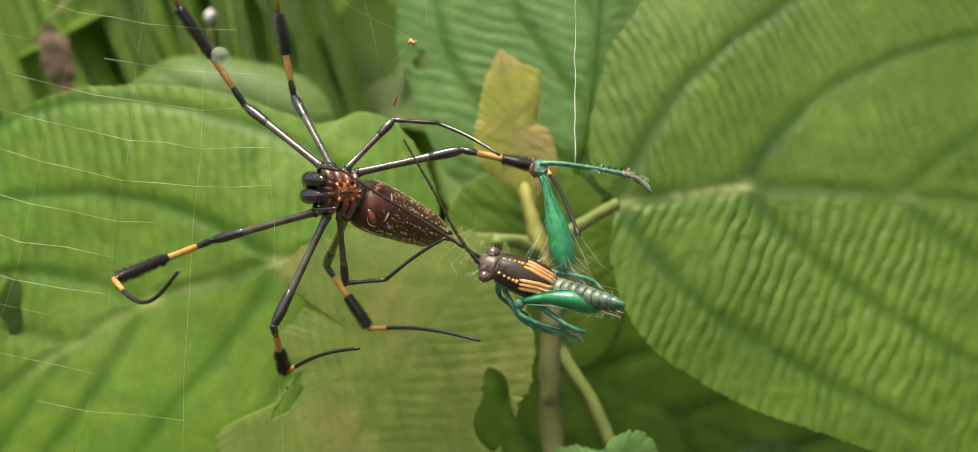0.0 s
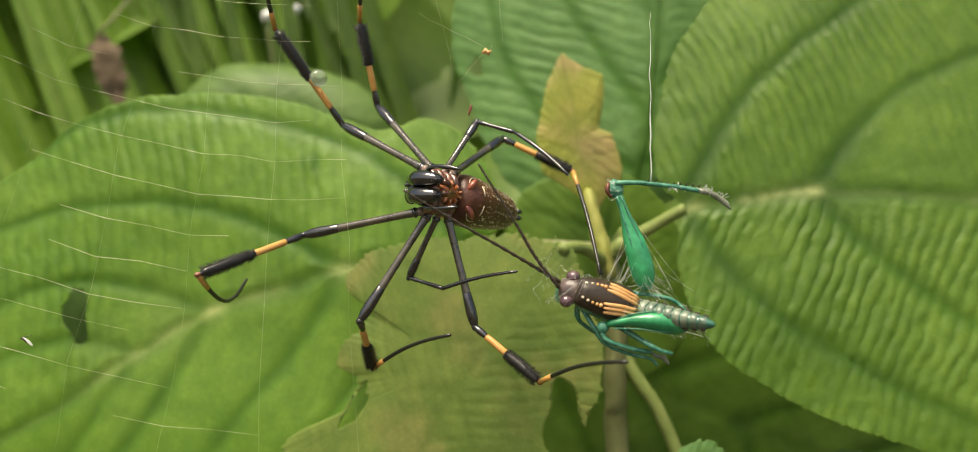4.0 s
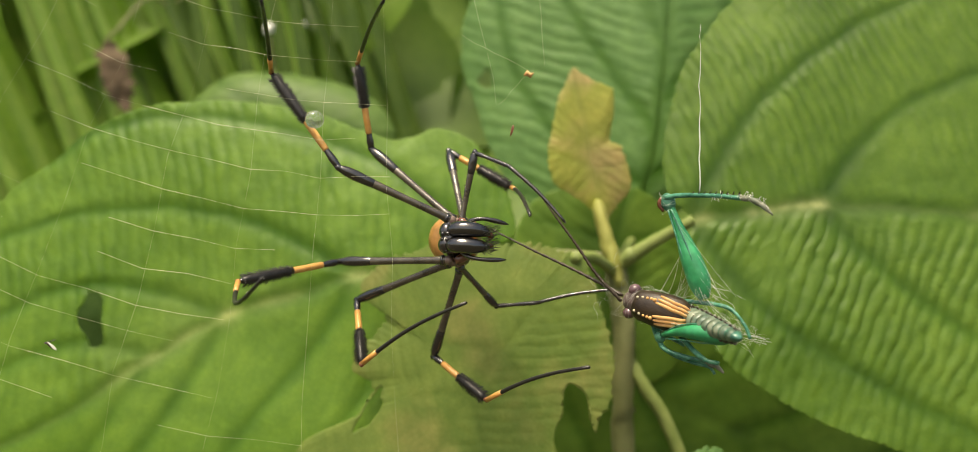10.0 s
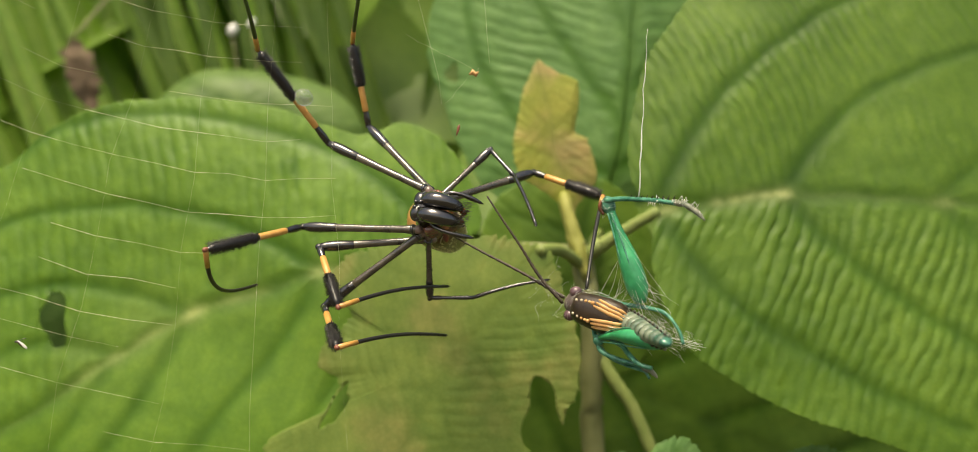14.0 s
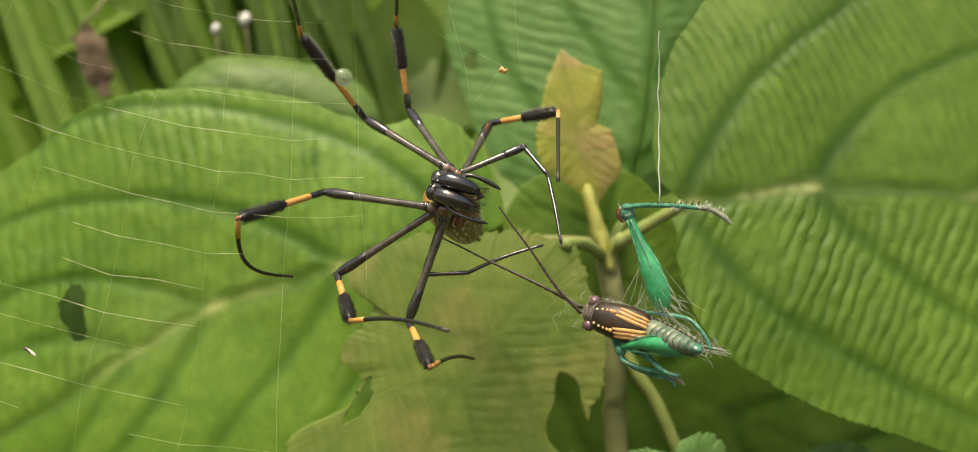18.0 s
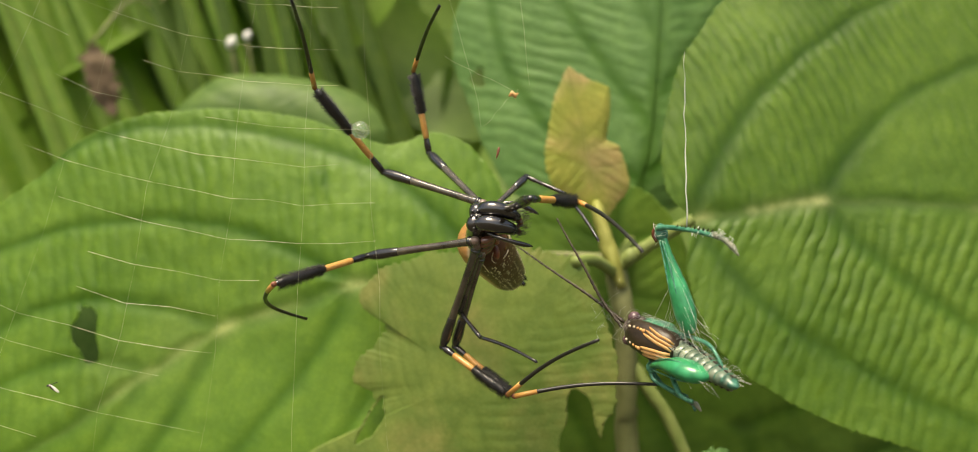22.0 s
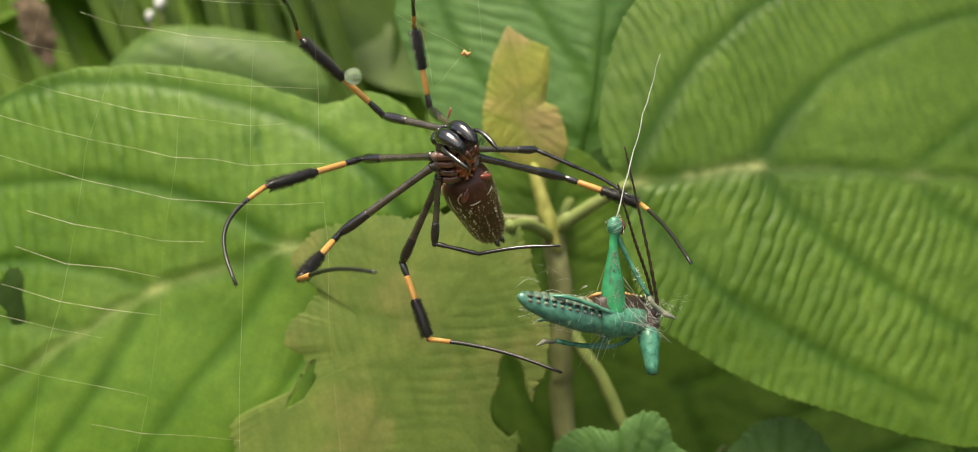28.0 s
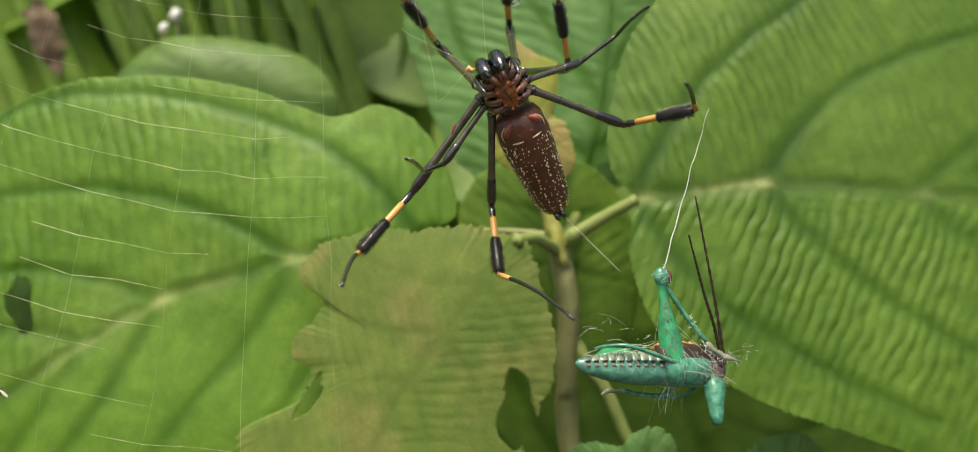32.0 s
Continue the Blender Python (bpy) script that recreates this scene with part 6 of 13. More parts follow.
    walk(ceph, [(0.0, nod(4, -85, -52, 10, 10, 2, 99)), (0.5, nod(6, -98, -20, -1, -3, 11, 99)), (1.0, nod(14, -84, -53, -7, -6, -3, 100)), (1.5, nod(18, -98, -20, -1, -3, 12, 99)), (2.0, nod(24, -91, -42, -7, -9, 2, 100)),
        (2.5, nod(26, -90, -40, 15, 11, 14, 98)), (3.0, nod(28, -64, -69, 32, 24, 21, 95)), (3.5, nod(24, -95, -20, 25, 23, 15, 96)), (4.0, nod(20, -84, -53, 13, 10, 9, 99)), (4.5, nod(24, -91, -41, 7, 4, 7, 100)),
        (5.0, nod(25, -89, -44, 8, 5, 7, 100)), (5.5, nod(26, -86, -51, 10, 8, 6, 99)), (6.0, nod(28, -81, -57, 12, 11, 5, 99)), (6.5, nod(29, -79, -59, 13, 13, 5, 99)), (7.0, nod(28, -72, -64, 26, 21, 16, 96)),
        (7.5, nod(28, -53, -81, 26, 22, 17, 96)), (8.0, nod(27, -73, -65, 20, 16, 11, 98)), (8.5, nod(26, -53, -80, 29, 23, 19, 95)), (9.0, nod(25, -60, -76, 26, 15, 21, 97)), (9.5, nod(25, -59, -79, 13, 6, 11, 99)),
        (10.0, nod(24, -40, -90, 19, 6, 19, 98)), (10.5, nod(24, -53, -82, 19, 10, 16, 98)), (11.0, nod(25, -40, -88, 26, 13, 23, 96)), (11.5, nod(25, -67, -66, 33, 29, 18, 94)), (12.0, nod(25, -47, -82, 33, 31, 20, 93)),
        (12.5, nod(26, -60, -76, 26, 25, 14, 96)), (13.0, nod(26, -39, -86, 33, 30, 22, 93)), (13.5, nod(26, -46, -82, 33, 26, 23, 94)), (14.0, nod(26, -46, -83, 31, 25, 21, 94)), (14.5, nod(27, -46, -85, 26, 23, 17, 96)),
        (15.0, nod(27, -45, -86, 22, 21, 13, 97)), (15.5, nod(27, -45, -87, 19, 20, 11, 97)), (16.0, nod(28, -52, -82, 26, 22, 16, 96)), (16.5, nod(28, -58, -77, 26, 23, 15, 96)), (17.0, nod(28, -52, -79, 32, 26, 21, 94)),
        (17.5, nod(28, -58, -77, 25, 25, 13, 96)), (18.0, nod(27, -45, -85, 26, 35, 10, 93)), (18.5, nod(27, -52, -79, 32, 34, 16, 93)), (19.0, nod(27, -71, -68, 20, 22, 5, 97)), (19.5, nod(26, -64, -70, 32, 29, 17, 94)),
        (20.0, nod(26, -58, -80, 13, 17, 3, 98)), (20.5, nod(21, -70, -68, 20, 20, 8, 98)), (21.0, nod(16, -77, -62, 13, 10, 10, 99)), (21.5, nod(17, -72, -57, 40, 41, 11, 90)), (22.0, nod(18, -19, -87, 46, 19, 42, 89)),
        (22.5, nod(18, -13, -84, 52, 28, 48, 83)), (23.0, nod(17, 7, -81, 58, 29, 58, 76)), (23.5, nod(16, -6, -75, 66, 33, 60, 72)), (24.0, nod(16, 0, -70, 71, 27, 69, 67)), (24.5, nod(15, 0, -70, 71, 30, 68, 67)),
        (25.0, nod(14, 2, -70, 71, 31, 68, 66)), (25.5, nod(14, 6, -70, 71, 34, 68, 65)), (26.0, nod(13, 10, -70, 70, 37, 68, 63)), (26.5, nod(12, 12, -70, 70, 38, 69, 62)), (27.0, nod(8, -1, -65, 76, 34, 72, 61)),
        (27.5, nod(1, 1, -72, 69, 57, 57, 59)), (28.0, nod(-6, -12, -70, 70, 77, 38, 52)), (28.5, nod(-8, -39, -67, 64, 84, 3, 54)), (29.0, nod(-10, -51, -49, 70, 81, 0, 59)), (29.5, nod(-10, -52, -57, 64, 78, -2, 62)),
        (30.0, nod(-10, -58, -41, 70, 78, -2, 63)), (30.5, nod(-10, -71, -49, 51, 65, -17, 74)), (31.0, nod(-10, -64, -51, 57, 72, -16, 67)), (31.5, nod(-10, -71, -50, 50, 66, -21, 72)), (32.0, nod(-10, -45, -56, 69, 86, -7, 50))])
    walk(abdomen, [(0.0, turn(64, 71, -28, 23, 17, 96)), (0.5, turn(53, 82, -21, 4, 22, 97)), (1.0, turn(44, 90, -1, -3, 3, 100)), (1.5, turn(44, 89, -9, -3, 11, 99)), (2.0, turn(42, 91, 2, -9, 2, 100)),
        (2.5, turn(31, 93, -18, 11, 16, 98)), (3.0, turn(29, 91, -30, 25, 23, 94)), (3.5, turn(42, 88, -21, 22, 13, 97)), (4.0, turn(46, 88, -12, 10, 9, 99)), (4.5, turn(34, 94, -8, 4, 7, 100)),
        (5.0, at(-0.0003, 0, 0.0002) @ turn(33, 94, -9, 6, 8, 100)), (5.5, at(-0.0006, 0, 0.0003) @ turn(29, 95, -12, 9, 10, 99)), (6.0, at(-0.0009, 0, 0.0005) @ turn(25, 96, -14, 13, 12, 98)), (6.5, at(-0.0012, 0, 0.0006) @ turn(23, 96, -16, 15, 12, 98)), (7.0, at(-0.0012, 0, 0.0006) @ turn(23, 95, -21, 21, 16, 97)),
        (7.5, at(-0.0012, 0, 0.0006) @ turn(19, 97, -14, 20, 10, 97)), (8.0, at(-0.0012, 0, 0.0006) @ turn(19, 98, -4, 14, 1, 99)), (8.5, at(-0.0012, 0, 0.0006) @ turn(19, 98, -7, 20, 4, 98)), (9.0, at(-0.0012, 0, 0.0006) @ turn(21, 98, 2, 10, -4, 99)), (9.5, at(-0.0012, 0, 0.0006) @ turn(8, 99, -6, 6, 6, 100)),
        (10.0, at(-0.0012, 0, 0.0006) @ turn(8, 100, 1, 4, -1, 100)), (10.5, at(-0.0012, 0, 0.0006) @ turn(8, 100, -4, 9, 3, 100)), (11.0, at(-0.0012, 0, 0.0006) @ turn(17, 98, -8, 10, 6, 99)), (11.5, at(-0.0012, 0, 0.0006) @ turn(11, 95, -29, 29, 25, 92)), (12.0, at(-0.0012, 0, 0.0006) @ turn(23, 93, -29, 31, 21, 93)),
        (12.5, at(-0.0012, 0, 0.0006) @ turn(29, 92, -25, 26, 17, 95)), (13.0, at(-0.0012, 0, 0.0006) @ turn(10, 94, -33, 31, 28, 91)), (13.5, at(-0.0012, 0, 0.0006) @ turn(18, 97, -19, 24, 14, 96)), (14.0, at(-0.0012, 0, 0.0006) @ turn(17, 97, -17, 24, 12, 96)), (14.5, at(-0.0012, 0, 0.0006) @ turn(16, 98, -12, 22, 9, 97)),
        (15.0, at(-0.0012, 0, 0.0006) @ turn(15, 99, -8, 20, 5, 98)), (15.5, at(-0.0012, 0, 0.0006) @ turn(14, 99, -6, 19, 3, 98)), (16.0, at(-0.0012, 0, 0.0006) @ turn(20, 97, -12, 21, 8, 97)), (16.5, at(-0.0012, 0, 0.0006) @ turn(30, 95, 0, 17, -5, 98)), (17.0, at(-0.0012, 0, 0.0006) @ turn(19, 96, -18, 24, 13, 96)),
        (17.5, at(-0.0012, 0, 0.0006) @ turn(22, 96, -18, 25, 12, 96)), (18.0, at(-0.0012, 0, 0.0006) @ turn(18, 94, -30, 38, 22, 90)), (18.5, at(-0.0012, 0, 0.0006) @ turn(26, 93, -26, 34, 16, 93)), (19.0, at(-0.0012, 0, 0.0006) @ turn(30, 93, -22, 25, 15, 96)), (19.5, at(-0.0012, 0, 0.0006) @ turn(36, 93, -12, 24, 3, 97)),
        (20.0, at(-0.0012, 0, 0.0006) @ turn(26, 94, -22, 21, 17, 96)), (20.5, at(-0.0012, 0, 0.0006) @ turn(49, 86, -15, 19, 6, 98)), (21.0, turn(44, 89, -12, 9, 9, 99)), (21.5, at(-0.0009, 0, 0.0005) @ turn(41, 87, -27, 41, 9, 91)), (22.0, at(-0.0018, 0, 0.0009) @ turn(30, 86, -41, 17, 37, 91)),
        (22.5, at(-0.0018, 0, 0.0009) @ turn(18, 93, -33, 24, 28, 93)), (23.0, at(-0.0018, 0, 0.0009) @ turn(12, 93, -35, 26, 31, 91)), (23.5, at(-0.0018, 0, 0.0009) @ turn(-13, 89, -43, 36, 45, 82)), (24.0, at(-0.0018, 0, 0.0009) @ turn(-16, 86, -48, 32, 51, 80)), (24.5, at(-0.0018, 0, 0.0009) @ turn(-20, 89, -42, 37, 46, 81)),
        (25.0, at(-0.0018, 0, 0.0009) @ turn(-20, 88, -44, 37, 48, 79)), (25.5, at(-0.0018, 0, 0.0009) @ turn(-20, 85, -48, 39, 52, 76)), (26.0, at(-0.0018, 0, 0.0009) @ turn(-20, 83, -52, 41, 56, 73)), (26.5, at(-0.0018, 0, 0.0009) @ turn(-20, 82, -54, 41, 57, 71)), (27.0, at(-0.0018, 0, 0.0009) @ turn(-3, 81, -58, 35, 55, 75)),
        (27.5, at(-0.0009, 0, 0.0005) @ turn(-3, 80, -60, 57, 50, 65)), (28.0, turn(28, 78, -56, 72, 21, 66)), (28.5, turn(31, 66, -68, 87, 10, 48)), (29.0, turn(53, 36, -77, 82, 1, 57)), (29.5, turn(57, 20, -80, 82, -1, 58)),
        (30.0, turn(53, 50, -69, 80, -1, 61)), (30.5, turn(53, 53, -66, 80, -4, 60)), (31.0, turn(51, 50, -70, 83, -7, 56)), (31.5, turn(49, 58, -65, 82, -5, 57)), (32.0, turn(40, 45, -80, 90, -3, 43))])
    walk(LEGS["C"][2], [(0.0, at(-0.0335, -0.0127, -0.0144) @ turn(69, -71, 9, 5, -7, -100)), (0.5, at(-0.0391, 0.0001, -0.0192) @ turn(45, -88, 12, 8, -10, -99)),
        (1.0, at(-0.0381, -0.0018, -0.0215) @ turn(46, -86, 20, 11, -17, -98)), (1.5, at(-0.0390, 0.0007, -0.0199) @ turn(49, -85, 19, 11, -16, -98)),
        (2.0, at(-0.0398, -0.0034, -0.0164) @ turn(47, -88, 12, 7, -10, -99)), (2.5, at(-0.0417, 0.0043, -0.0152) @ turn(69, -72, 5, 4, -3, -100)), (3.0, at(-0.0349, -0.0112, -0.0108) @ turn(73, -67, -12, -8, 9, -99)),
        (3.5, at(-0.0372, -0.0107, -0.0129) @ turn(69, -72, -2, -1, 2, -100)), (4.0, at(-0.0370, -0.0123, -0.0133) @ turn(6, 99, -8, 10, -9, -99)), (4.5, at(-0.0410, 0.0001, -0.0137) @ turn(51, -85, 10, 10, -5, -99)),
        (5.0, at(-0.0422, -0.0018, -0.0138) @ turn(63, -77, 9, 10, -4, -99)), (5.5, at(-0.0418, -0.0082, -0.0129) @ turn(98, 19, 0, -2, 9, -100)), (6.0, at(-0.0369, -0.0132, -0.0105) @ turn(30, 95, -9, -36, 2, -93)),
        (6.5, at(-0.0342, -0.0140, -0.0093) @ turn(16, 98, -10, -38, -3, -93)), (7.0, at(-0.0346, -0.0124, -0.0086) @ turn(65, -76, -9, -40, -24, -88)),
        (7.5, at(-0.0352, -0.0054, -0.0083) @ turn(65, -75, -7, -39, -26, -89)), (8.0, at(-0.0365, -0.0071, -0.0080) @ turn(65, -76, -4, -38, -27, -89)),
        (8.5, at(-0.0343, -0.0099, -0.0081) @ turn(44, -90, 5, -40, -24, -88)), (9.0, at(-0.0350, -0.0105, -0.0075) @ turn(40, -91, 6, -40, -23, -88)),
        (9.5, at(-0.0345, -0.0080, -0.0092) @ turn(39, -92, 8, -40, -25, -88)), (10.0, at(-0.0353, -0.0103, -0.0066) @ turn(41, -91, 6, -40, -24, -88)),
        (10.5, at(-0.0341, -0.0039, -0.0092) @ turn(62, -76, 19, -29, -45, -84)), (11.0, at(-0.0338, -0.0104, -0.0078) @ turn(38, -92, 5, -45, -23, -86)),
        (11.5, at(-0.0345, -0.0082, -0.0074) @ turn(67, -74, 1, -39, -36, -85)), (12.0, at(-0.0344, -0.0113, -0.0086) @ turn(62, -77, -11, -48, -26, -84)),
        (12.5, at(-0.0343, -0.0091, -0.0077) @ turn(59, -77, -22, -54, -18, -83)), (13.0, at(-0.0331, -0.0158, -0.0073) @ turn(20, 93, -32, -54, -17, -82)),
        (13.5, at(-0.0352, -0.0142, -0.0051) @ turn(14, 94, -31, -55, -19, -82)), (14.0, at(-0.0350, -0.0141, -0.0056) @ turn(14, 95, -29, -54, -17, -82)),
        (14.5, at(-0.0345, -0.0138, -0.0065) @ turn(15, 96, -24, -54, -13, -83)), (15.0, at(-0.0340, -0.0135, -0.0074) @ turn(15, 97, -20, -53, -9, -84)),
        (15.5, at(-0.0338, -0.0134, -0.0078) @ turn(16, 97, -18, -53, -7, -85)), (16.0, at(-0.0328, -0.0111, -0.0073) @ turn(57, -82, -7, -55, -32, -77)),
        (16.5, at(-0.0349, -0.0022, -0.0077) @ turn(47, -88, -7, -60, -26, -76)), (17.0, at(-0.0333, -0.0113, -0.0070) @ turn(59, -80, -12, -57, -30, -76)),
        (17.5, at(-0.0321, -0.0140, -0.0066) @ turn(24, 93, -29, -73, -2, -68)), (18.0, at(-0.0327, -0.0118, -0.0043) @ turn(21, 86, -46, -76, -15, -63)),
        (18.5, at(-0.0326, -0.0099, -0.0030) @ turn(57, -71, -43, -78, -30, -54)), (19.0, at(-0.0326, -0.0085, -0.0068) @ turn(57, -78, -24, -73, -36, -58)),
        (19.5, at(-0.0322, -0.0069, -0.0083) @ turn(55, -82, -17, -73, -37, -58)), (20.0, at(-0.0332, -0.0158, -0.0105) @ turn(19, 94, -27, -90, 5, -44)),
        (20.5, at(-0.0337, -0.0071, -0.0128) @ turn(60, -80, -1, -79, -59, -14)), (21.0, at(-0.0355, -0.0116, -0.0125) @ turn(-6, 100, -2, -99, -6, -11)),
        (21.5, at(-0.0366, -0.0091, -0.0078) @ turn(46, -88, -10, -89, -45, -10)), (22.0, at(-0.0333, -0.0107, -0.0080) @ turn(5, 94, -34, -100, 4, -4)),
        (22.5, at(-0.0338, -0.0061, -0.0086) @ turn(31, -94, -15, -94, -33, 10)), (23.0, at(-0.0336, -0.0073, -0.0093) @ turn(21, -96, -18, -97, -24, 11)),
        (23.5, at(-0.0370, -0.0042, -0.0089) @ turn(13, -96, -26, -98, -17, 13)), (24.0, at(-0.0358, -0.0136, -0.0065) @ turn(-21, 79, -58, -98, -17, 12)),
        (24.5, at(-0.0400, 0.0006, -0.0059) @ turn(15, -85, -51, -97, -23, 9)), (25.0, at(-0.0401, 0.0005, -0.0058) @ turn(16, -83, -53, -97, -24, 8)),
        (25.5, at(-0.0402, 0.0003, -0.0055) @ turn(17, -79, -59, -96, -26, 7)), (26.0, at(-0.0404, 0.0001, -0.0053) @ turn(19, -74, -65, -96, -28, 5)),
        (26.5, at(-0.0404, 0.0001, -0.0052) @ turn(19, -72, -67, -96, -29, 4)), (27.0, at(-0.0401, 0.0022, -0.0087) @ turn(2, -85, -52, -98, -12, 15)),
        (27.5, at(-0.0360, -0.0137, -0.0068) @ turn(-25, 67, -70, -97, -16, 20)), (28.0, at(-0.0316, -0.0007, -0.0045) @ turn(-5, -75, -65, -97, -13, 23)),
        (28.5, at(-0.0376, 0.0040, 0.0131) @ turn(-28, -89, 35, -94, 32, 7)), (29.0, at(-0.0338, 0.0092, 0.0143) @ turn(-45, -81, 37, -88, 48, 0)), (29.5, at(-0.0332, 0.0100, 0.0138) @ turn(-46, -81, 36, -87, 49, 0)),
        (30.0, at(-0.0337, 0.0106, 0.0133) @ turn(-46, -78, 43, -86, 50, -1)), (30.5, at(-0.0341, 0.0111, 0.0091) @ turn(-57, -55, 61, -76, 63, -14)),
        (31.0, at(-0.0357, 0.0091, 0.0053) @ turn(-45, -75, 48, -87, 49, -4)), (31.5, at(-0.0339, 0.0082, 0.0031) @ turn(-29, -89, 35, -95, 32, 3)), (32.0, at(-0.0166, -0.0028, 0.0143) @ turn(-6, -99, 12, -100, 7, 6))])
    walk(LEGS["A"][0], [(0.0, bone(-23, -16, 38, -180, 59, 156)), (0.5, bone(-32, -3, 35, -196, 84, 134)), (1.0, bone(-29, -18, 33, -213, 33, 120)), (1.5, bone(-32, -2, 35, -212, 48, 131)),
        (2.0, bone(-32, -13, 33, -209, 51, 126)), (2.5, bone(-25, -8, 39, -207, 46, 129)), (3.0, bone(-12, -15, 43, -184, 65, 135)), (3.5, bone(-22, -1, 42, -195, 77, 131)), (4.0, bone(-23, -14, 39, -182, 92, 127)),
        (4.5, bone(-28, -11, 37, -208, 24, 139)), (5.0, bone(-27, -12, 37, -207, 28, 137)), (5.5, bone(-25, -14, 38, -205, 35, 133)), (6.0, bone(-22, -16, 39, -202, 43, 129)), (6.5, bone(-21, -17, 39, -201, 46, 127)),
        (7.0, bone(-16, -15, 42, -189, 68, 127)), (7.5, bone(-9, -20, 42, -196, 28, 125)), (8.0, bone(-18, -17, 41, -201, 32, 132)), (8.5, bone(-9, -19, 43, -199, -5, 132)), (9.0, bone(-14, -17, 42, -206, -12, 128)),
        (9.5, bone(-17, -22, 39, -212, -4, 115)), (10.0, bone(-11, -22, 40, -199, -63, 124)), (10.5, bone(-14, -21, 41, -202, 23, 123)), (11.0, bone(-8, -20, 42, -199, -49, 124)),
        (11.5, bone(-12, -15, 44, -196, 38, 129)), (12.0, bone(-4, -19, 43, -186, 53, 121)), (12.5, bone(-10, -19, 42, -172, 90, 120)), (13.0, bone(-2, -20, 43, -177, 69, 117)), (13.5, bone(-6, -18, 43, -181, 57, 131)),
        (14.0, bone(-6, -19, 43, -187, 42, 131)), (14.5, bone(-7, -21, 42, -195, 8, 130)), (15.0, bone(-7, -23, 41, -199, -26, 126)), (15.5, bone(-8, -24, 40, -199, -41, 124)), (16.0, bone(-9, -20, 42, -186, 33, 141)),
        (16.5, bone(-10, -19, 42, -175, 78, 129)), (17.0, bone(-8, -18, 43, -187, 48, 130)), (17.5, bone(-10, -20, 42, -180, 72, 122)), (18.0, bone(-2, -24, 41, -154, 85, 137)), (18.5, bone(-5, -20, 43, -152, 97, 137)),
        (19.0, bone(-15, -20, 40, -158, 107, 126)), (19.5, bone(-10, -16, 43, -160, 104, 127)), (20.0, bone(-13, -24, 39, -197, 52, 105)), (20.5, bone(-16, -19, 41, -147, 118, 130)),
        (21.0, bone(-21, -16, 39, -202, 63, 110)), (21.5, bone(-9, -14, 44, -186, 65, 123)), (22.0, bone(1, -13, 46, -178, 79, 108)), (22.5, bone(6, -10, 46, -199, 5, 92)), (23.0, bone(12, -6, 45, -196, 0, 71)),
        (23.5, bone(10, -3, 46, -199, -21, 65)), (24.0, bone(10, 2, 46, -199, -15, 66)), (24.5, bone(11, 1, 46, -197, -19, 68)), (25.0, bone(12, 1, 46, -196, -17, 68)), (25.5, bone(14, 1, 45, -195, -14, 66)),
        (26.0, bone(16, 1, 45, -193, -10, 64)), (26.5, bone(17, 2, 44, -192, -8, 63)), (27.0, bone(12, 4, 46, -197, -13, 57)), (27.5, bone(20, -3, 43, -175, 74, 56)), (28.0, bone(23, -9, 40, -129, 129, 81)),
        (28.5, bone(17, -20, 39, -97, 155, 62)), (29.0, bone(12, -16, 43, -63, 171, 104)), (29.5, bone(11, -19, 42, -47, 175, 98)), (30.0, bone(9, -14, 45, -73, 172, 99)), (30.5, bone(0, -22, 42, -79, 169, 83)),
        (31.0, bone(5, -22, 42, -83, 166, 76)), (31.5, bone(0, -23, 41, -50, 161, 129)), (32.0, bone(16, -21, 40, 15, 166, 137))])
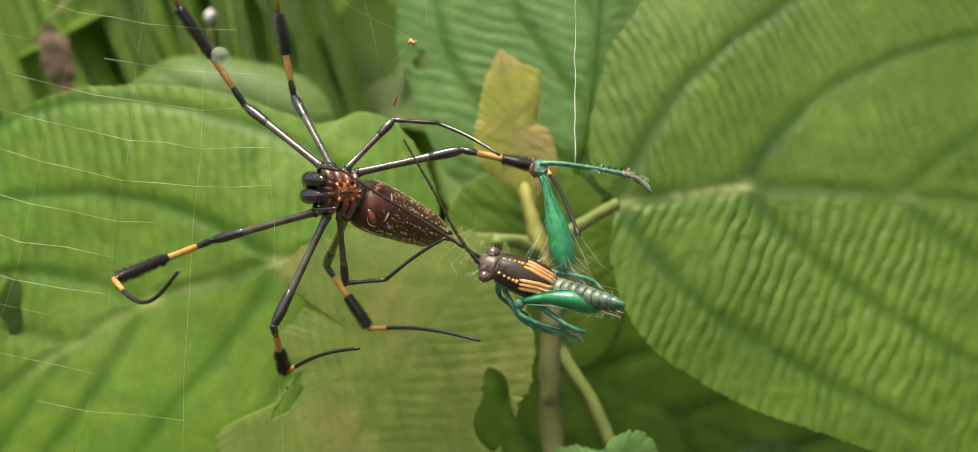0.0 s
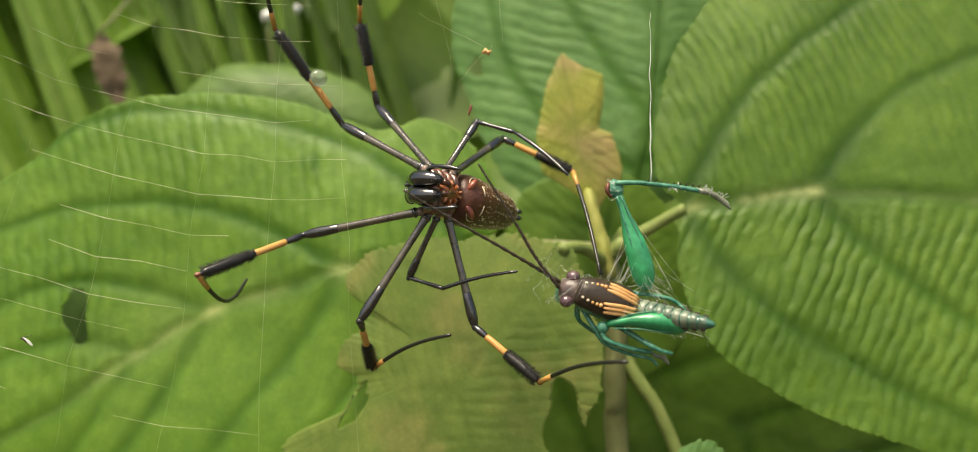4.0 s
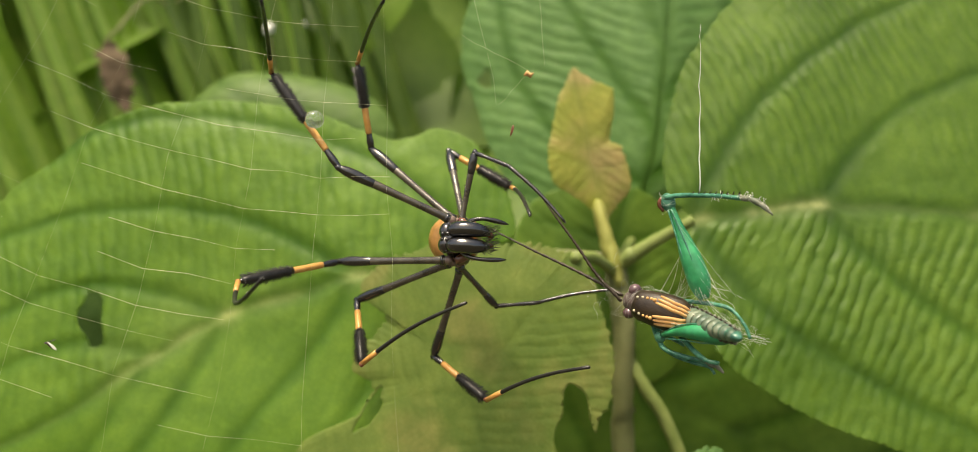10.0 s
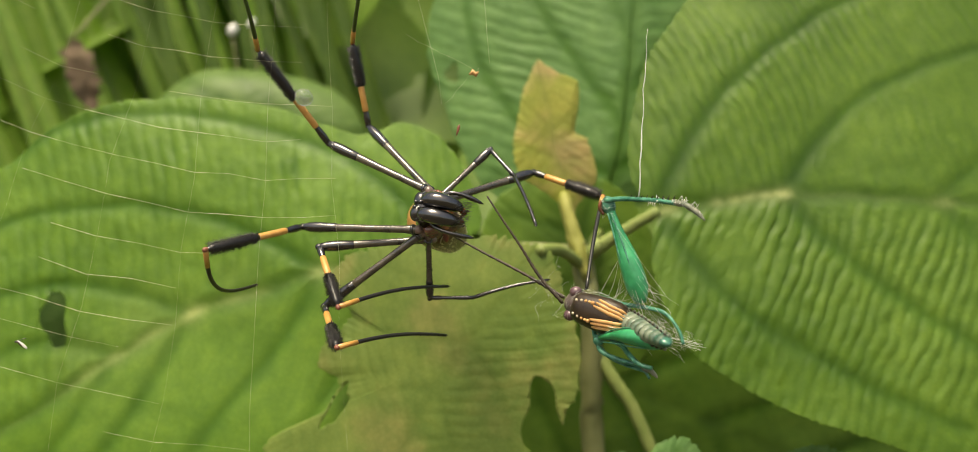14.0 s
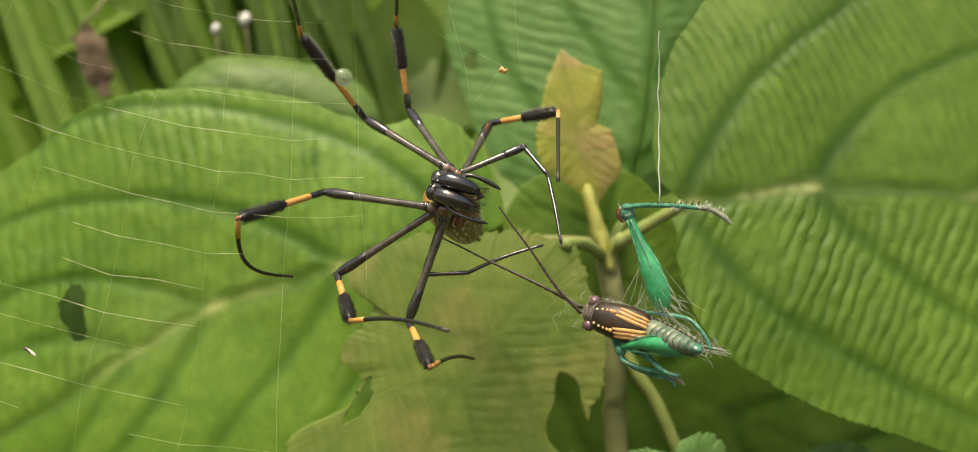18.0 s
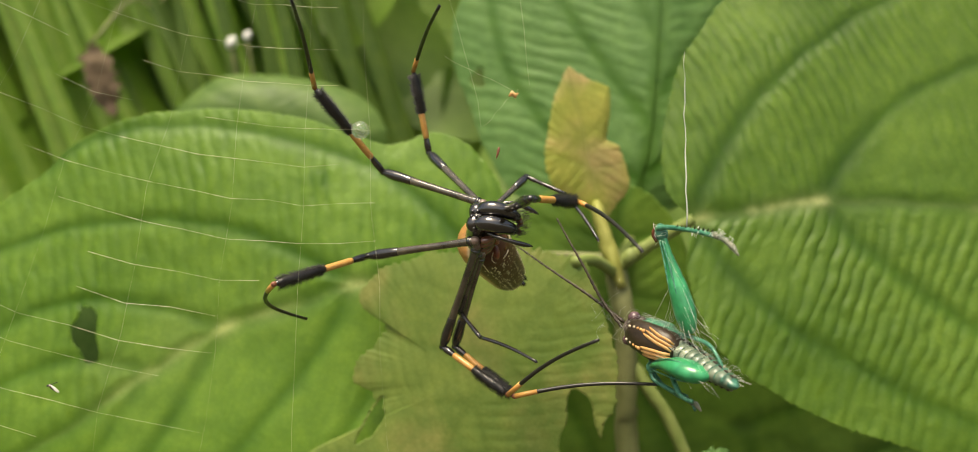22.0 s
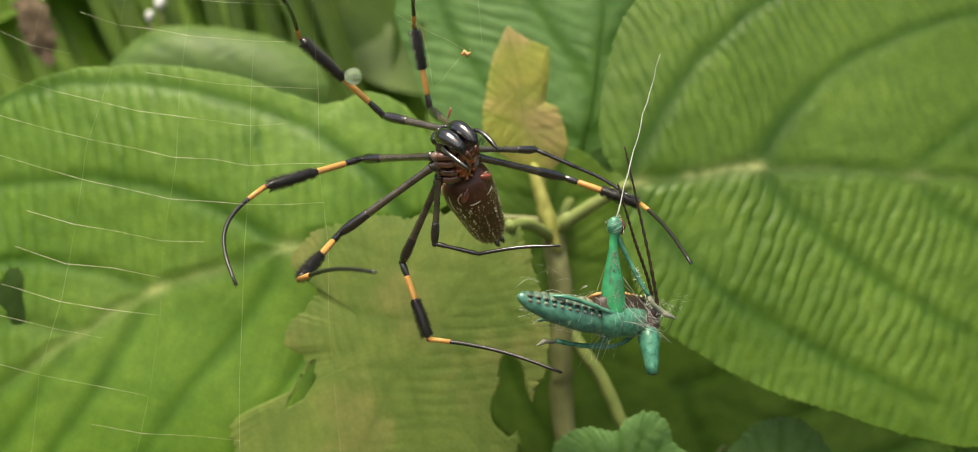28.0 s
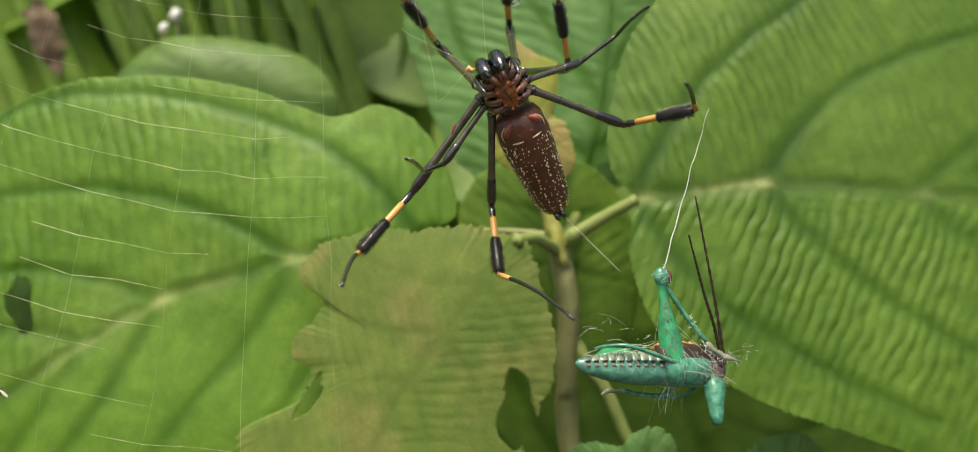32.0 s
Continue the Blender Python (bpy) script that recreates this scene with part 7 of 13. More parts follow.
    walk(LEGS["A"][1], [(0.0, bone(-180, 59, 156, -278, -12, 317)), (0.5, bone(-196, 84, 134, -301, 15, 293)), (1.0, bone(-213, 33, 120, -319, -37, 277)), (1.5, bone(-212, 48, 131, -293, -76, 268)),
        (2.0, bone(-209, 51, 126, -317, -13, 284)), (2.5, bone(-207, 46, 129, -299, -67, 269)), (3.0, bone(-184, 65, 135, -290, -4, 292)), (3.5, bone(-195, 77, 131, -309, 10, 284)),
        (4.0, bone(-182, 92, 127, -288, 25, 286)), (4.5, bone(-208, 24, 139, -292, -98, 276)), (5.0, bone(-207, 28, 137, -293, -91, 276)), (5.5, bone(-205, 35, 133, -297, -76, 275)),
        (6.0, bone(-202, 43, 129, -299, -60, 273)), (6.5, bone(-201, 46, 127, -300, -52, 272)), (7.0, bone(-189, 68, 127, -298, -2, 282)), (7.5, bone(-196, 28, 125, -275, -108, 253)),
        (8.0, bone(-201, 32, 132, -289, -94, 264)), (8.5, bone(-199, -5, 132, -316, -6, 296)), (9.0, bone(-206, -12, 128, -320, -19, 294)), (9.5, bone(-212, -4, 115, -329, 0, 280)),
        (10.0, bone(-199, -63, 124, -319, -47, 286)), (10.5, bone(-202, 23, 123, -295, -86, 265)), (11.0, bone(-199, -49, 124, -309, -7, 288)), (11.5, bone(-196, 38, 129, -276, -80, 273)),
        (12.0, bone(-186, 53, 121, -277, -64, 258)), (12.5, bone(-172, 90, 120, -279, 0, 266)), (13.0, bone(-177, 69, 117, -281, -40, 252)), (13.5, bone(-181, 57, 131, -280, -50, 271)),
        (14.0, bone(-187, 42, 131, -292, -45, 279)), (14.5, bone(-195, 8, 130, -313, -29, 289)), (15.0, bone(-199, -26, 126, -321, -10, 286)), (15.5, bone(-199, -41, 124, -321, -4, 281)),
        (16.0, bone(-186, 33, 141, -265, -96, 275)), (16.5, bone(-175, 78, 129, -274, -35, 264)), (17.0, bone(-187, 48, 130, -272, -75, 265)), (17.5, bone(-180, 72, 122, -269, -55, 251)),
        (18.0, bone(-154, 85, 137, -242, -47, 260)), (18.5, bone(-152, 97, 137, -243, -39, 256)), (19.0, bone(-158, 107, 126, -255, -4, 264)), (19.5, bone(-160, 104, 127, -263, -6, 262)),
        (20.0, bone(-197, 52, 105, -291, -81, 225)), (20.5, bone(-147, 118, 130, -252, 18, 271)), (21.0, bone(-202, 63, 110, -310, -9, 265)), (21.5, bone(-186, 65, 123, -289, -42, 260)),
        (22.0, bone(-178, 79, 108, -278, -33, 243)), (22.5, bone(-199, 5, 92, -298, -113, 222)), (23.0, bone(-196, 0, 71, -314, -90, 208)), (23.5, bone(-199, -21, 65, -344, -20, 204)),
        (24.0, bone(-199, -15, 66, -348, 1, 201)), (24.5, bone(-197, -19, 68, -349, -14, 201)), (25.0, bone(-196, -17, 68, -350, -25, 198)), (25.5, bone(-195, -14, 66, -351, -49, 189)),
        (26.0, bone(-193, -10, 64, -348, -73, 177)), (26.5, bone(-192, -8, 63, -345, -83, 171)), (27.0, bone(-197, -13, 57, -353, 28, 179)), (27.5, bone(-175, 74, 56, -330, 33, 178)),
        (28.0, bone(-129, 129, 81, -266, 54, 210)), (28.5, bone(-97, 155, 62, -234, 111, 203)), (29.0, bone(-63, 171, 104, -180, 100, 252)), (29.5, bone(-47, 175, 98, -163, 99, 245)),
        (30.0, bone(-73, 172, 99, -193, 110, 250)), (30.5, bone(-79, 169, 83, -193, 77, 221)), (31.0, bone(-83, 166, 76, -188, 25, 175)), (31.5, bone(-50, 161, 129, -58, -37, 167)),
        (32.0, bone(15, 166, 137, -3, -30, 185))])
    walk(LEGS["A"][2], [(0.0, bone(-278, -12, 317, -268, -219, 393)), (0.5, bone(-301, 15, 293, -288, -193, 363)), (1.0, bone(-319, -37, 277, -295, -248, 336)), (1.5, bone(-293, -76, 268, -359, 54, 432)),
        (2.0, bone(-317, -13, 284, -297, -210, 380)), (2.5, bone(-299, -67, 269, -367, 61, 435)), (3.0, bone(-290, -4, 292, -268, -205, 378)), (3.5, bone(-309, 10, 284, -283, -194, 363)),
        (4.0, bone(-288, 25, 286, -282, -167, 392)), (4.5, bone(-292, -98, 276, -354, 17, 452)), (5.0, bone(-293, -91, 276, -351, -10, 472)), (5.5, bone(-297, -76, 275, -315, -156, 479)),
        (6.0, bone(-299, -60, 273, -268, -256, 368)), (6.5, bone(-300, -52, 272, -259, -261, 330)), (7.0, bone(-298, -2, 282, -269, -208, 353)), (7.5, bone(-275, -108, 253, -341, 48, 393)),
        (8.0, bone(-289, -94, 264, -353, 43, 424)), (8.5, bone(-316, -6, 296, -280, -219, 337)), (9.0, bone(-320, -19, 294, -288, -227, 358)), (9.5, bone(-329, 0, 280, -300, -208, 345)),
        (10.0, bone(-319, -47, 286, -285, -254, 354)), (10.5, bone(-295, -86, 265, -348, 47, 432)), (11.0, bone(-309, -7, 288, -283, -217, 350)), (11.5, bone(-276, -80, 273, -342, 86, 401)),
        (12.0, bone(-277, -64, 258, -247, -278, 301)), (12.5, bone(-279, 0, 266, -250, -215, 298)), (13.0, bone(-281, -40, 252, -249, -253, 297)), (13.5, bone(-280, -50, 271, -258, -263, 322)),
        (14.0, bone(-292, -45, 279, -269, -258, 330)), (14.5, bone(-313, -29, 289, -287, -241, 340)), (15.0, bone(-321, -10, 286, -293, -223, 336)), (15.5, bone(-321, -4, 281, -291, -216, 330)),
        (16.0, bone(-265, -96, 275, -335, 56, 417)), (16.5, bone(-274, -35, 264, -261, -251, 304)), (17.0, bone(-272, -75, 265, -341, 78, 408)), (17.5, bone(-269, -55, 251, -236, -272, 266)),
        (18.0, bone(-242, -47, 260, -219, -264, 292)), (18.5, bone(-243, -39, 256, -218, -256, 280)), (19.0, bone(-255, -4, 264, -225, -220, 294)), (19.5, bone(-263, -6, 262, -236, -224, 276)),
        (20.0, bone(-291, -81, 225, -346, 93, 348)), (20.5, bone(-252, 18, 271, -233, -199, 296)), (21.0, bone(-310, -9, 265, -297, -206, 361)), (21.5, bone(-289, -42, 260, -280, -237, 362)),
        (22.0, bone(-278, -33, 243, -274, -230, 341)), (22.5, bone(-298, -113, 222, -349, 0, 404)), (23.0, bone(-314, -90, 208, -366, 26, 388)), (23.5, bone(-344, -20, 204, -346, -199, 332)),
        (24.0, bone(-348, 1, 201, -347, -184, 321)), (24.5, bone(-349, -14, 201, -341, -204, 312)), (25.0, bone(-350, -25, 198, -351, -192, 341)), (25.5, bone(-351, -49, 189, -384, -73, 405)),
        (26.0, bone(-348, -73, 177, -395, 60, 346)), (26.5, bone(-345, -83, 171, -392, 79, 312)), (27.0, bone(-353, 28, 179, -341, -184, 237)), (27.5, bone(-330, 33, 178, -322, -179, 239)),
        (28.0, bone(-266, 54, 210, -252, -164, 233)), (28.5, bone(-234, 111, 203, -231, -109, 218)), (29.0, bone(-180, 100, 252, -209, -114, 296)), (29.5, bone(-163, 99, 245, -190, -117, 279)),
        (30.0, bone(-193, 110, 250, -204, -106, 288)), (30.5, bone(-193, 77, 221, -197, -142, 249)), (31.0, bone(-188, 25, 175, -190, -195, 193)), (31.5, bone(-58, -37, 167, -67, -257, 173)),
        (32.0, bone(-3, -30, 185, -22, -249, 189))])
    walk(LEGS["B"][0], [(0.0, bone(-10, -8, 36, -105, 115, 182)), (0.5, bone(-17, 1, 35, -129, 115, 175)), (1.0, bone(-16, -10, 34, -162, 72, 166)), (1.5, bone(-17, 1, 35, -151, 103, 165)),
        (2.0, bone(-18, -6, 34, -157, 83, 167)), (2.5, bone(-11, -2, 37, -146, 98, 168)), (3.0, bone(-2, -4, 38, -110, 119, 175)), (3.5, bone(-7, 2, 38, -134, 109, 172)), (4.0, bone(-10, -5, 37, -124, 121, 165)),
        (4.5, bone(-13, -4, 36, -144, 99, 169)), (5.0, bone(-12, -5, 36, -144, 99, 168)), (5.5, bone(-11, -6, 36, -144, 97, 167)), (6.0, bone(-9, -7, 37, -144, 96, 165)), (6.5, bone(-8, -8, 37, -144, 95, 164)),
        (7.0, bone(-4, -5, 38, -138, 95, 171)), (7.5, bone(-1, -7, 38, -141, 92, 164)), (8.0, bone(-6, -6, 37, -151, 79, 169)), (8.5, bone(-1, -6, 38, -148, 66, 174)), (9.0, bone(-4, -5, 38, -153, 72, 170)),
        (9.5, bone(-7, -9, 37, -160, 74, 160)), (10.0, bone(-4, -8, 37, -161, 53, 168)), (10.5, bone(-5, -7, 37, -153, 77, 165)), (11.0, bone(-2, -6, 38, -153, 70, 168)), (11.5, bone(-1, -4, 38, -134, 95, 172)),
        (12.0, bone(3, -6, 38, -117, 126, 154)), (12.5, bone(-1, -7, 38, -103, 137, 156)), (13.0, bone(4, -6, 38, -117, 126, 153)), (13.5, bone(2, -5, 38, -118, 110, 171)), (14.0, bone(1, -6, 38, -124, 105, 169)),
        (14.5, bone(1, -8, 38, -137, 94, 164)), (15.0, bone(0, -9, 37, -149, 82, 159)), (15.5, bone(0, -10, 37, -155, 76, 156)), (16.0, bone(0, -7, 38, -124, 106, 169)), (16.5, bone(-1, -7, 38, -121, 123, 156)),
        (17.0, bone(1, -5, 38, -115, 126, 160)), (17.5, bone(0, -8, 38, -111, 138, 146)), (18.0, bone(5, -10, 37, -80, 141, 160)), (18.5, bone(3, -7, 38, -76, 152, 155)), (19.0, bone(-4, -9, 37, -102, 141, 152)),
        (19.5, bone(0, -5, 38, -100, 139, 159)), (20.0, bone(-3, -12, 37, -131, 124, 139)), (20.5, bone(-4, -8, 37, -86, 145, 161)), (21.0, bone(-9, -7, 37, -136, 125, 147)), (21.5, bone(3, -5, 38, -108, 138, 150)),
        (22.0, bone(4, 1, 38, -100, 152, 147)), (22.5, bone(8, 3, 38, -143, 116, 137)), (23.0, bone(11, 7, 36, -152, 109, 128)), (23.5, bone(11, 9, 36, -166, 102, 110)), (24.0, bone(10, 13, 35, -156, 127, 104)),
        (24.5, bone(11, 12, 35, -160, 120, 103)), (25.0, bone(11, 12, 35, -158, 124, 102)), (25.5, bone(13, 13, 34, -152, 131, 99)), (26.0, bone(15, 13, 33, -146, 138, 97)), (26.5, bone(15, 13, 33, -143, 141, 95)),
        (27.0, bone(12, 15, 34, -128, 165, 91)), (27.5, bone(20, 9, 32, -118, 161, 87)), (28.0, bone(25, 2, 29, -47, 191, 97)), (28.5, bone(23, -10, 29, -6, 195, 82)), (29.0, bone(20, -8, 32, 48, 197, 82)),
        (29.5, bone(19, -10, 32, 65, 197, 59)), (30.0, bone(18, -7, 33, 44, 201, 67)), (30.5, bone(11, -14, 34, 26, 195, 74)), (31.0, bone(15, -14, 33, -3, 192, 86)), (31.5, bone(12, -15, 33, 47, 190, 77)),
        (32.0, bone(23, -12, 29, 127, 172, 59))])
    walk(LEGS["B"][1], [(0.0, bone(-105, 115, 182, -127, 74, 328)), (0.5, bone(-129, 115, 175, -151, 76, 321)), (1.0, bone(-162, 72, 166, -180, 33, 312)), (1.5, bone(-151, 103, 165, -168, 65, 312)),
        (2.0, bone(-157, 83, 167, -172, 48, 315)), (2.5, bone(-146, 98, 168, -165, 60, 315)), (3.0, bone(-110, 119, 175, -129, 39, 304)), (3.5, bone(-134, 109, 172, -156, 70, 318)),
        (4.0, bone(-124, 121, 165, -150, 81, 310)), (4.5, bone(-144, 99, 169, -169, 62, 315)), (5.0, bone(-144, 99, 168, -169, 62, 315)), (5.5, bone(-144, 97, 167, -168, 60, 313)),
        (6.0, bone(-144, 96, 165, -166, 59, 312)), (6.5, bone(-144, 95, 164, -166, 58, 311)), (7.0, bone(-138, 95, 171, -157, 56, 317)), (7.5, bone(-141, 92, 164, -163, 54, 310)),
        (8.0, bone(-151, 79, 169, -173, 41, 315)), (8.5, bone(-148, 66, 174, -166, 29, 321)), (9.0, bone(-153, 72, 170, -173, 38, 318)), (9.5, bone(-160, 74, 160, -182, 41, 308)),
        (10.0, bone(-161, 53, 168, -183, 19, 316)), (10.5, bone(-153, 77, 165, -169, 45, 314)), (11.0, bone(-153, 70, 168, -165, 36, 317)), (11.5, bone(-134, 95, 172, -152, 57, 319)),
        (12.0, bone(-117, 126, 154, -141, 87, 300)), (12.5, bone(-103, 137, 156, -126, 99, 302)), (13.0, bone(-117, 126, 153, -138, 89, 299)), (13.5, bone(-118, 110, 171, -143, 74, 318)),
        (14.0, bone(-124, 105, 169, -149, 69, 316)), (14.5, bone(-137, 94, 164, -160, 60, 312)), (15.0, bone(-149, 82, 159, -171, 49, 307)), (15.5, bone(-155, 76, 156, -176, 44, 304)),
        (16.0, bone(-124, 106, 169, -147, 74, 317)), (16.5, bone(-121, 123, 156, -147, 92, 303)), (17.0, bone(-115, 126, 160, -143, 95, 307)), (17.5, bone(-111, 138, 146, -136, 105, 293)),
        (18.0, bone(-80, 141, 160, -100, 108, 308)), (18.5, bone(-76, 152, 155, -100, 118, 303)), (19.0, bone(-102, 141, 152, -123, 109, 301)), (19.5, bone(-100, 139, 159, -126, 104, 306)),
        (20.0, bone(-131, 124, 139, -153, 57, 275)), (20.5, bone(-86, 145, 161, -103, 111, 310)), (21.0, bone(-136, 125, 147, -161, 99, 295)), (21.5, bone(-108, 138, 150, -134, 112, 298)),
        (22.0, bone(-100, 152, 147, -125, 124, 295)), (22.5, bone(-143, 116, 137, -169, 90, 285)), (23.0, bone(-152, 109, 128, -184, 80, 275)), (23.5, bone(-166, 102, 110, -200, 76, 257)),
        (24.0, bone(-156, 127, 104, -193, 102, 250)), (24.5, bone(-160, 120, 103, -193, 95, 250)), (25.0, bone(-158, 124, 102, -190, 99, 249)), (25.5, bone(-152, 131, 99, -183, 107, 247)),
        (26.0, bone(-146, 138, 97, -177, 115, 245)), (26.5, bone(-143, 141, 95, -174, 119, 243)), (27.0, bone(-128, 165, 91, -162, 141, 239)), (27.5, bone(-118, 161, 87, -146, 136, 236)),
        (28.0, bone(-47, 191, 97, -74, 164, 245)), (28.5, bone(-6, 195, 82, -37, 169, 230)), (29.0, bone(48, 197, 82, 26, 171, 232)), (29.5, bone(65, 197, 59, 44, 172, 209)), (30.0, bone(44, 201, 67, 21, 174, 216)),
        (30.5, bone(26, 195, 74, 4, 168, 222)), (31.0, bone(-3, 192, 86, -9, 72, 180)), (31.5, bone(47, 190, 77, 26, 55, 145)), (32.0, bone(127, 172, 59, 95, 66, 164))])
    walk(LEGS["B"][2], [(0.0, bone(-127, 74, 328, -75, -138, 451)), (0.5, bone(-151, 76, 321, -101, -150, 416)), (1.0, bone(-180, 33, 312, -123, -190, 409)), (1.5, bone(-168, 65, 312, -116, -168, 387)),
        (2.0, bone(-172, 48, 315, -88, -176, 390)), (2.5, bone(-165, 60, 315, -110, -172, 392)), (3.0, bone(-129, 39, 304, -94, -194, 389)), (3.5, bone(-156, 70, 318, -111, -166, 389)),
        (4.0, bone(-150, 81, 310, -110, -141, 419)), (4.5, bone(-169, 62, 315, -110, -168, 394)), (5.0, bone(-169, 62, 315, -109, -169, 391)), (5.5, bone(-168, 60, 313, -106, -172, 383)),
        (6.0, bone(-166, 59, 312, -103, -175, 376)), (6.5, bone(-166, 58, 311, -102, -176, 372)), (7.0, bone(-157, 56, 317, -110, -175, 401)), (7.5, bone(-163, 54, 310, -111, -186, 356)),
        (8.0, bone(-173, 41, 315, -111, -199, 352)), (8.5, bone(-166, 29, 321, -104, -213, 338)), (9.0, bone(-173, 38, 318, -105, -197, 367)), (9.5, bone(-182, 41, 308, -122, -200, 339)),
        (10.0, bone(-183, 19, 316, -109, -214, 366)), (10.5, bone(-169, 45, 314, -88, -185, 372)), (11.0, bone(-165, 36, 317, -103, -204, 351)), (11.5, bone(-152, 57, 319, -98, -186, 330)),
        (12.0, bone(-141, 87, 300, -105, -150, 370)), (12.5, bone(-126, 99, 302, -93, -144, 349)), (13.0, bone(-138, 89, 299, -98, -151, 355)), (13.5, bone(-143, 74, 318, -98, -167, 369)),
        (14.0, bone(-149, 69, 316, -100, -171, 364)), (14.5, bone(-160, 60, 312, -103, -180, 353)), (15.0, bone(-171, 49, 307, -106, -190, 341)), (15.5, bone(-176, 44, 304, -107, -194, 336)),
        (16.0, bone(-147, 74, 317, -76, -161, 363)), (16.5, bone(-147, 92, 303, -101, -153, 328)), (17.0, bone(-143, 95, 307, -112, -144, 374)), (17.5, bone(-136, 105, 293, -100, -139, 337)),
        (18.0, bone(-100, 108, 308, -72, -138, 344)), (18.5, bone(-100, 118, 303, -69, -126, 342)), (19.0, bone(-123, 109, 301, -79, -136, 322)), (19.5, bone(-126, 104, 306, -97, -142, 333)),
        (20.0, bone(-153, 57, 275, -116, -190, 285)), (20.5, bone(-103, 111, 310, -69, -136, 310)), (21.0, bone(-161, 99, 295, -90, -126, 378)), (21.5, bone(-134, 112, 298, -65, -111, 389)),
        (22.0, bone(-125, 124, 295, -64, -110, 358)), (22.5, bone(-169, 90, 285, -92, -136, 360)), (23.0, bone(-184, 80, 275, -95, -143, 344)), (23.5, bone(-200, 76, 257, -118, -143, 343)),
        (24.0, bone(-193, 102, 250, -128, -124, 333)), (24.5, bone(-193, 95, 250, -139, -141, 312)), (25.0, bone(-190, 99, 249, -140, -140, 307)), (25.5, bone(-183, 107, 247, -142, -135, 294)),
        (26.0, bone(-177, 115, 245, -145, -130, 282)), (26.5, bone(-174, 119, 243, -146, -128, 276)), (27.0, bone(-162, 141, 239, -147, -103, 292)), (27.5, bone(-146, 136, 236, -135, -108, 290)),
        (28.0, bone(-74, 164, 245, -67, -78, 308)), (28.5, bone(-37, 169, 230, -28, -77, 274)), (29.0, bone(26, 171, 232, 23, -68, 307)), (29.5, bone(44, 172, 209, 31, -67, 282)),
        (30.0, bone(21, 174, 216, 11, -65, 288)), (30.5, bone(4, 168, 222, 1, -77, 274)), (31.0, bone(-9, 72, 180, 2, -177, 198)), (31.5, bone(26, 55, 145, 13, -194, 163)), (32.0, bone(95, 66, 164, 64, -181, 189))])
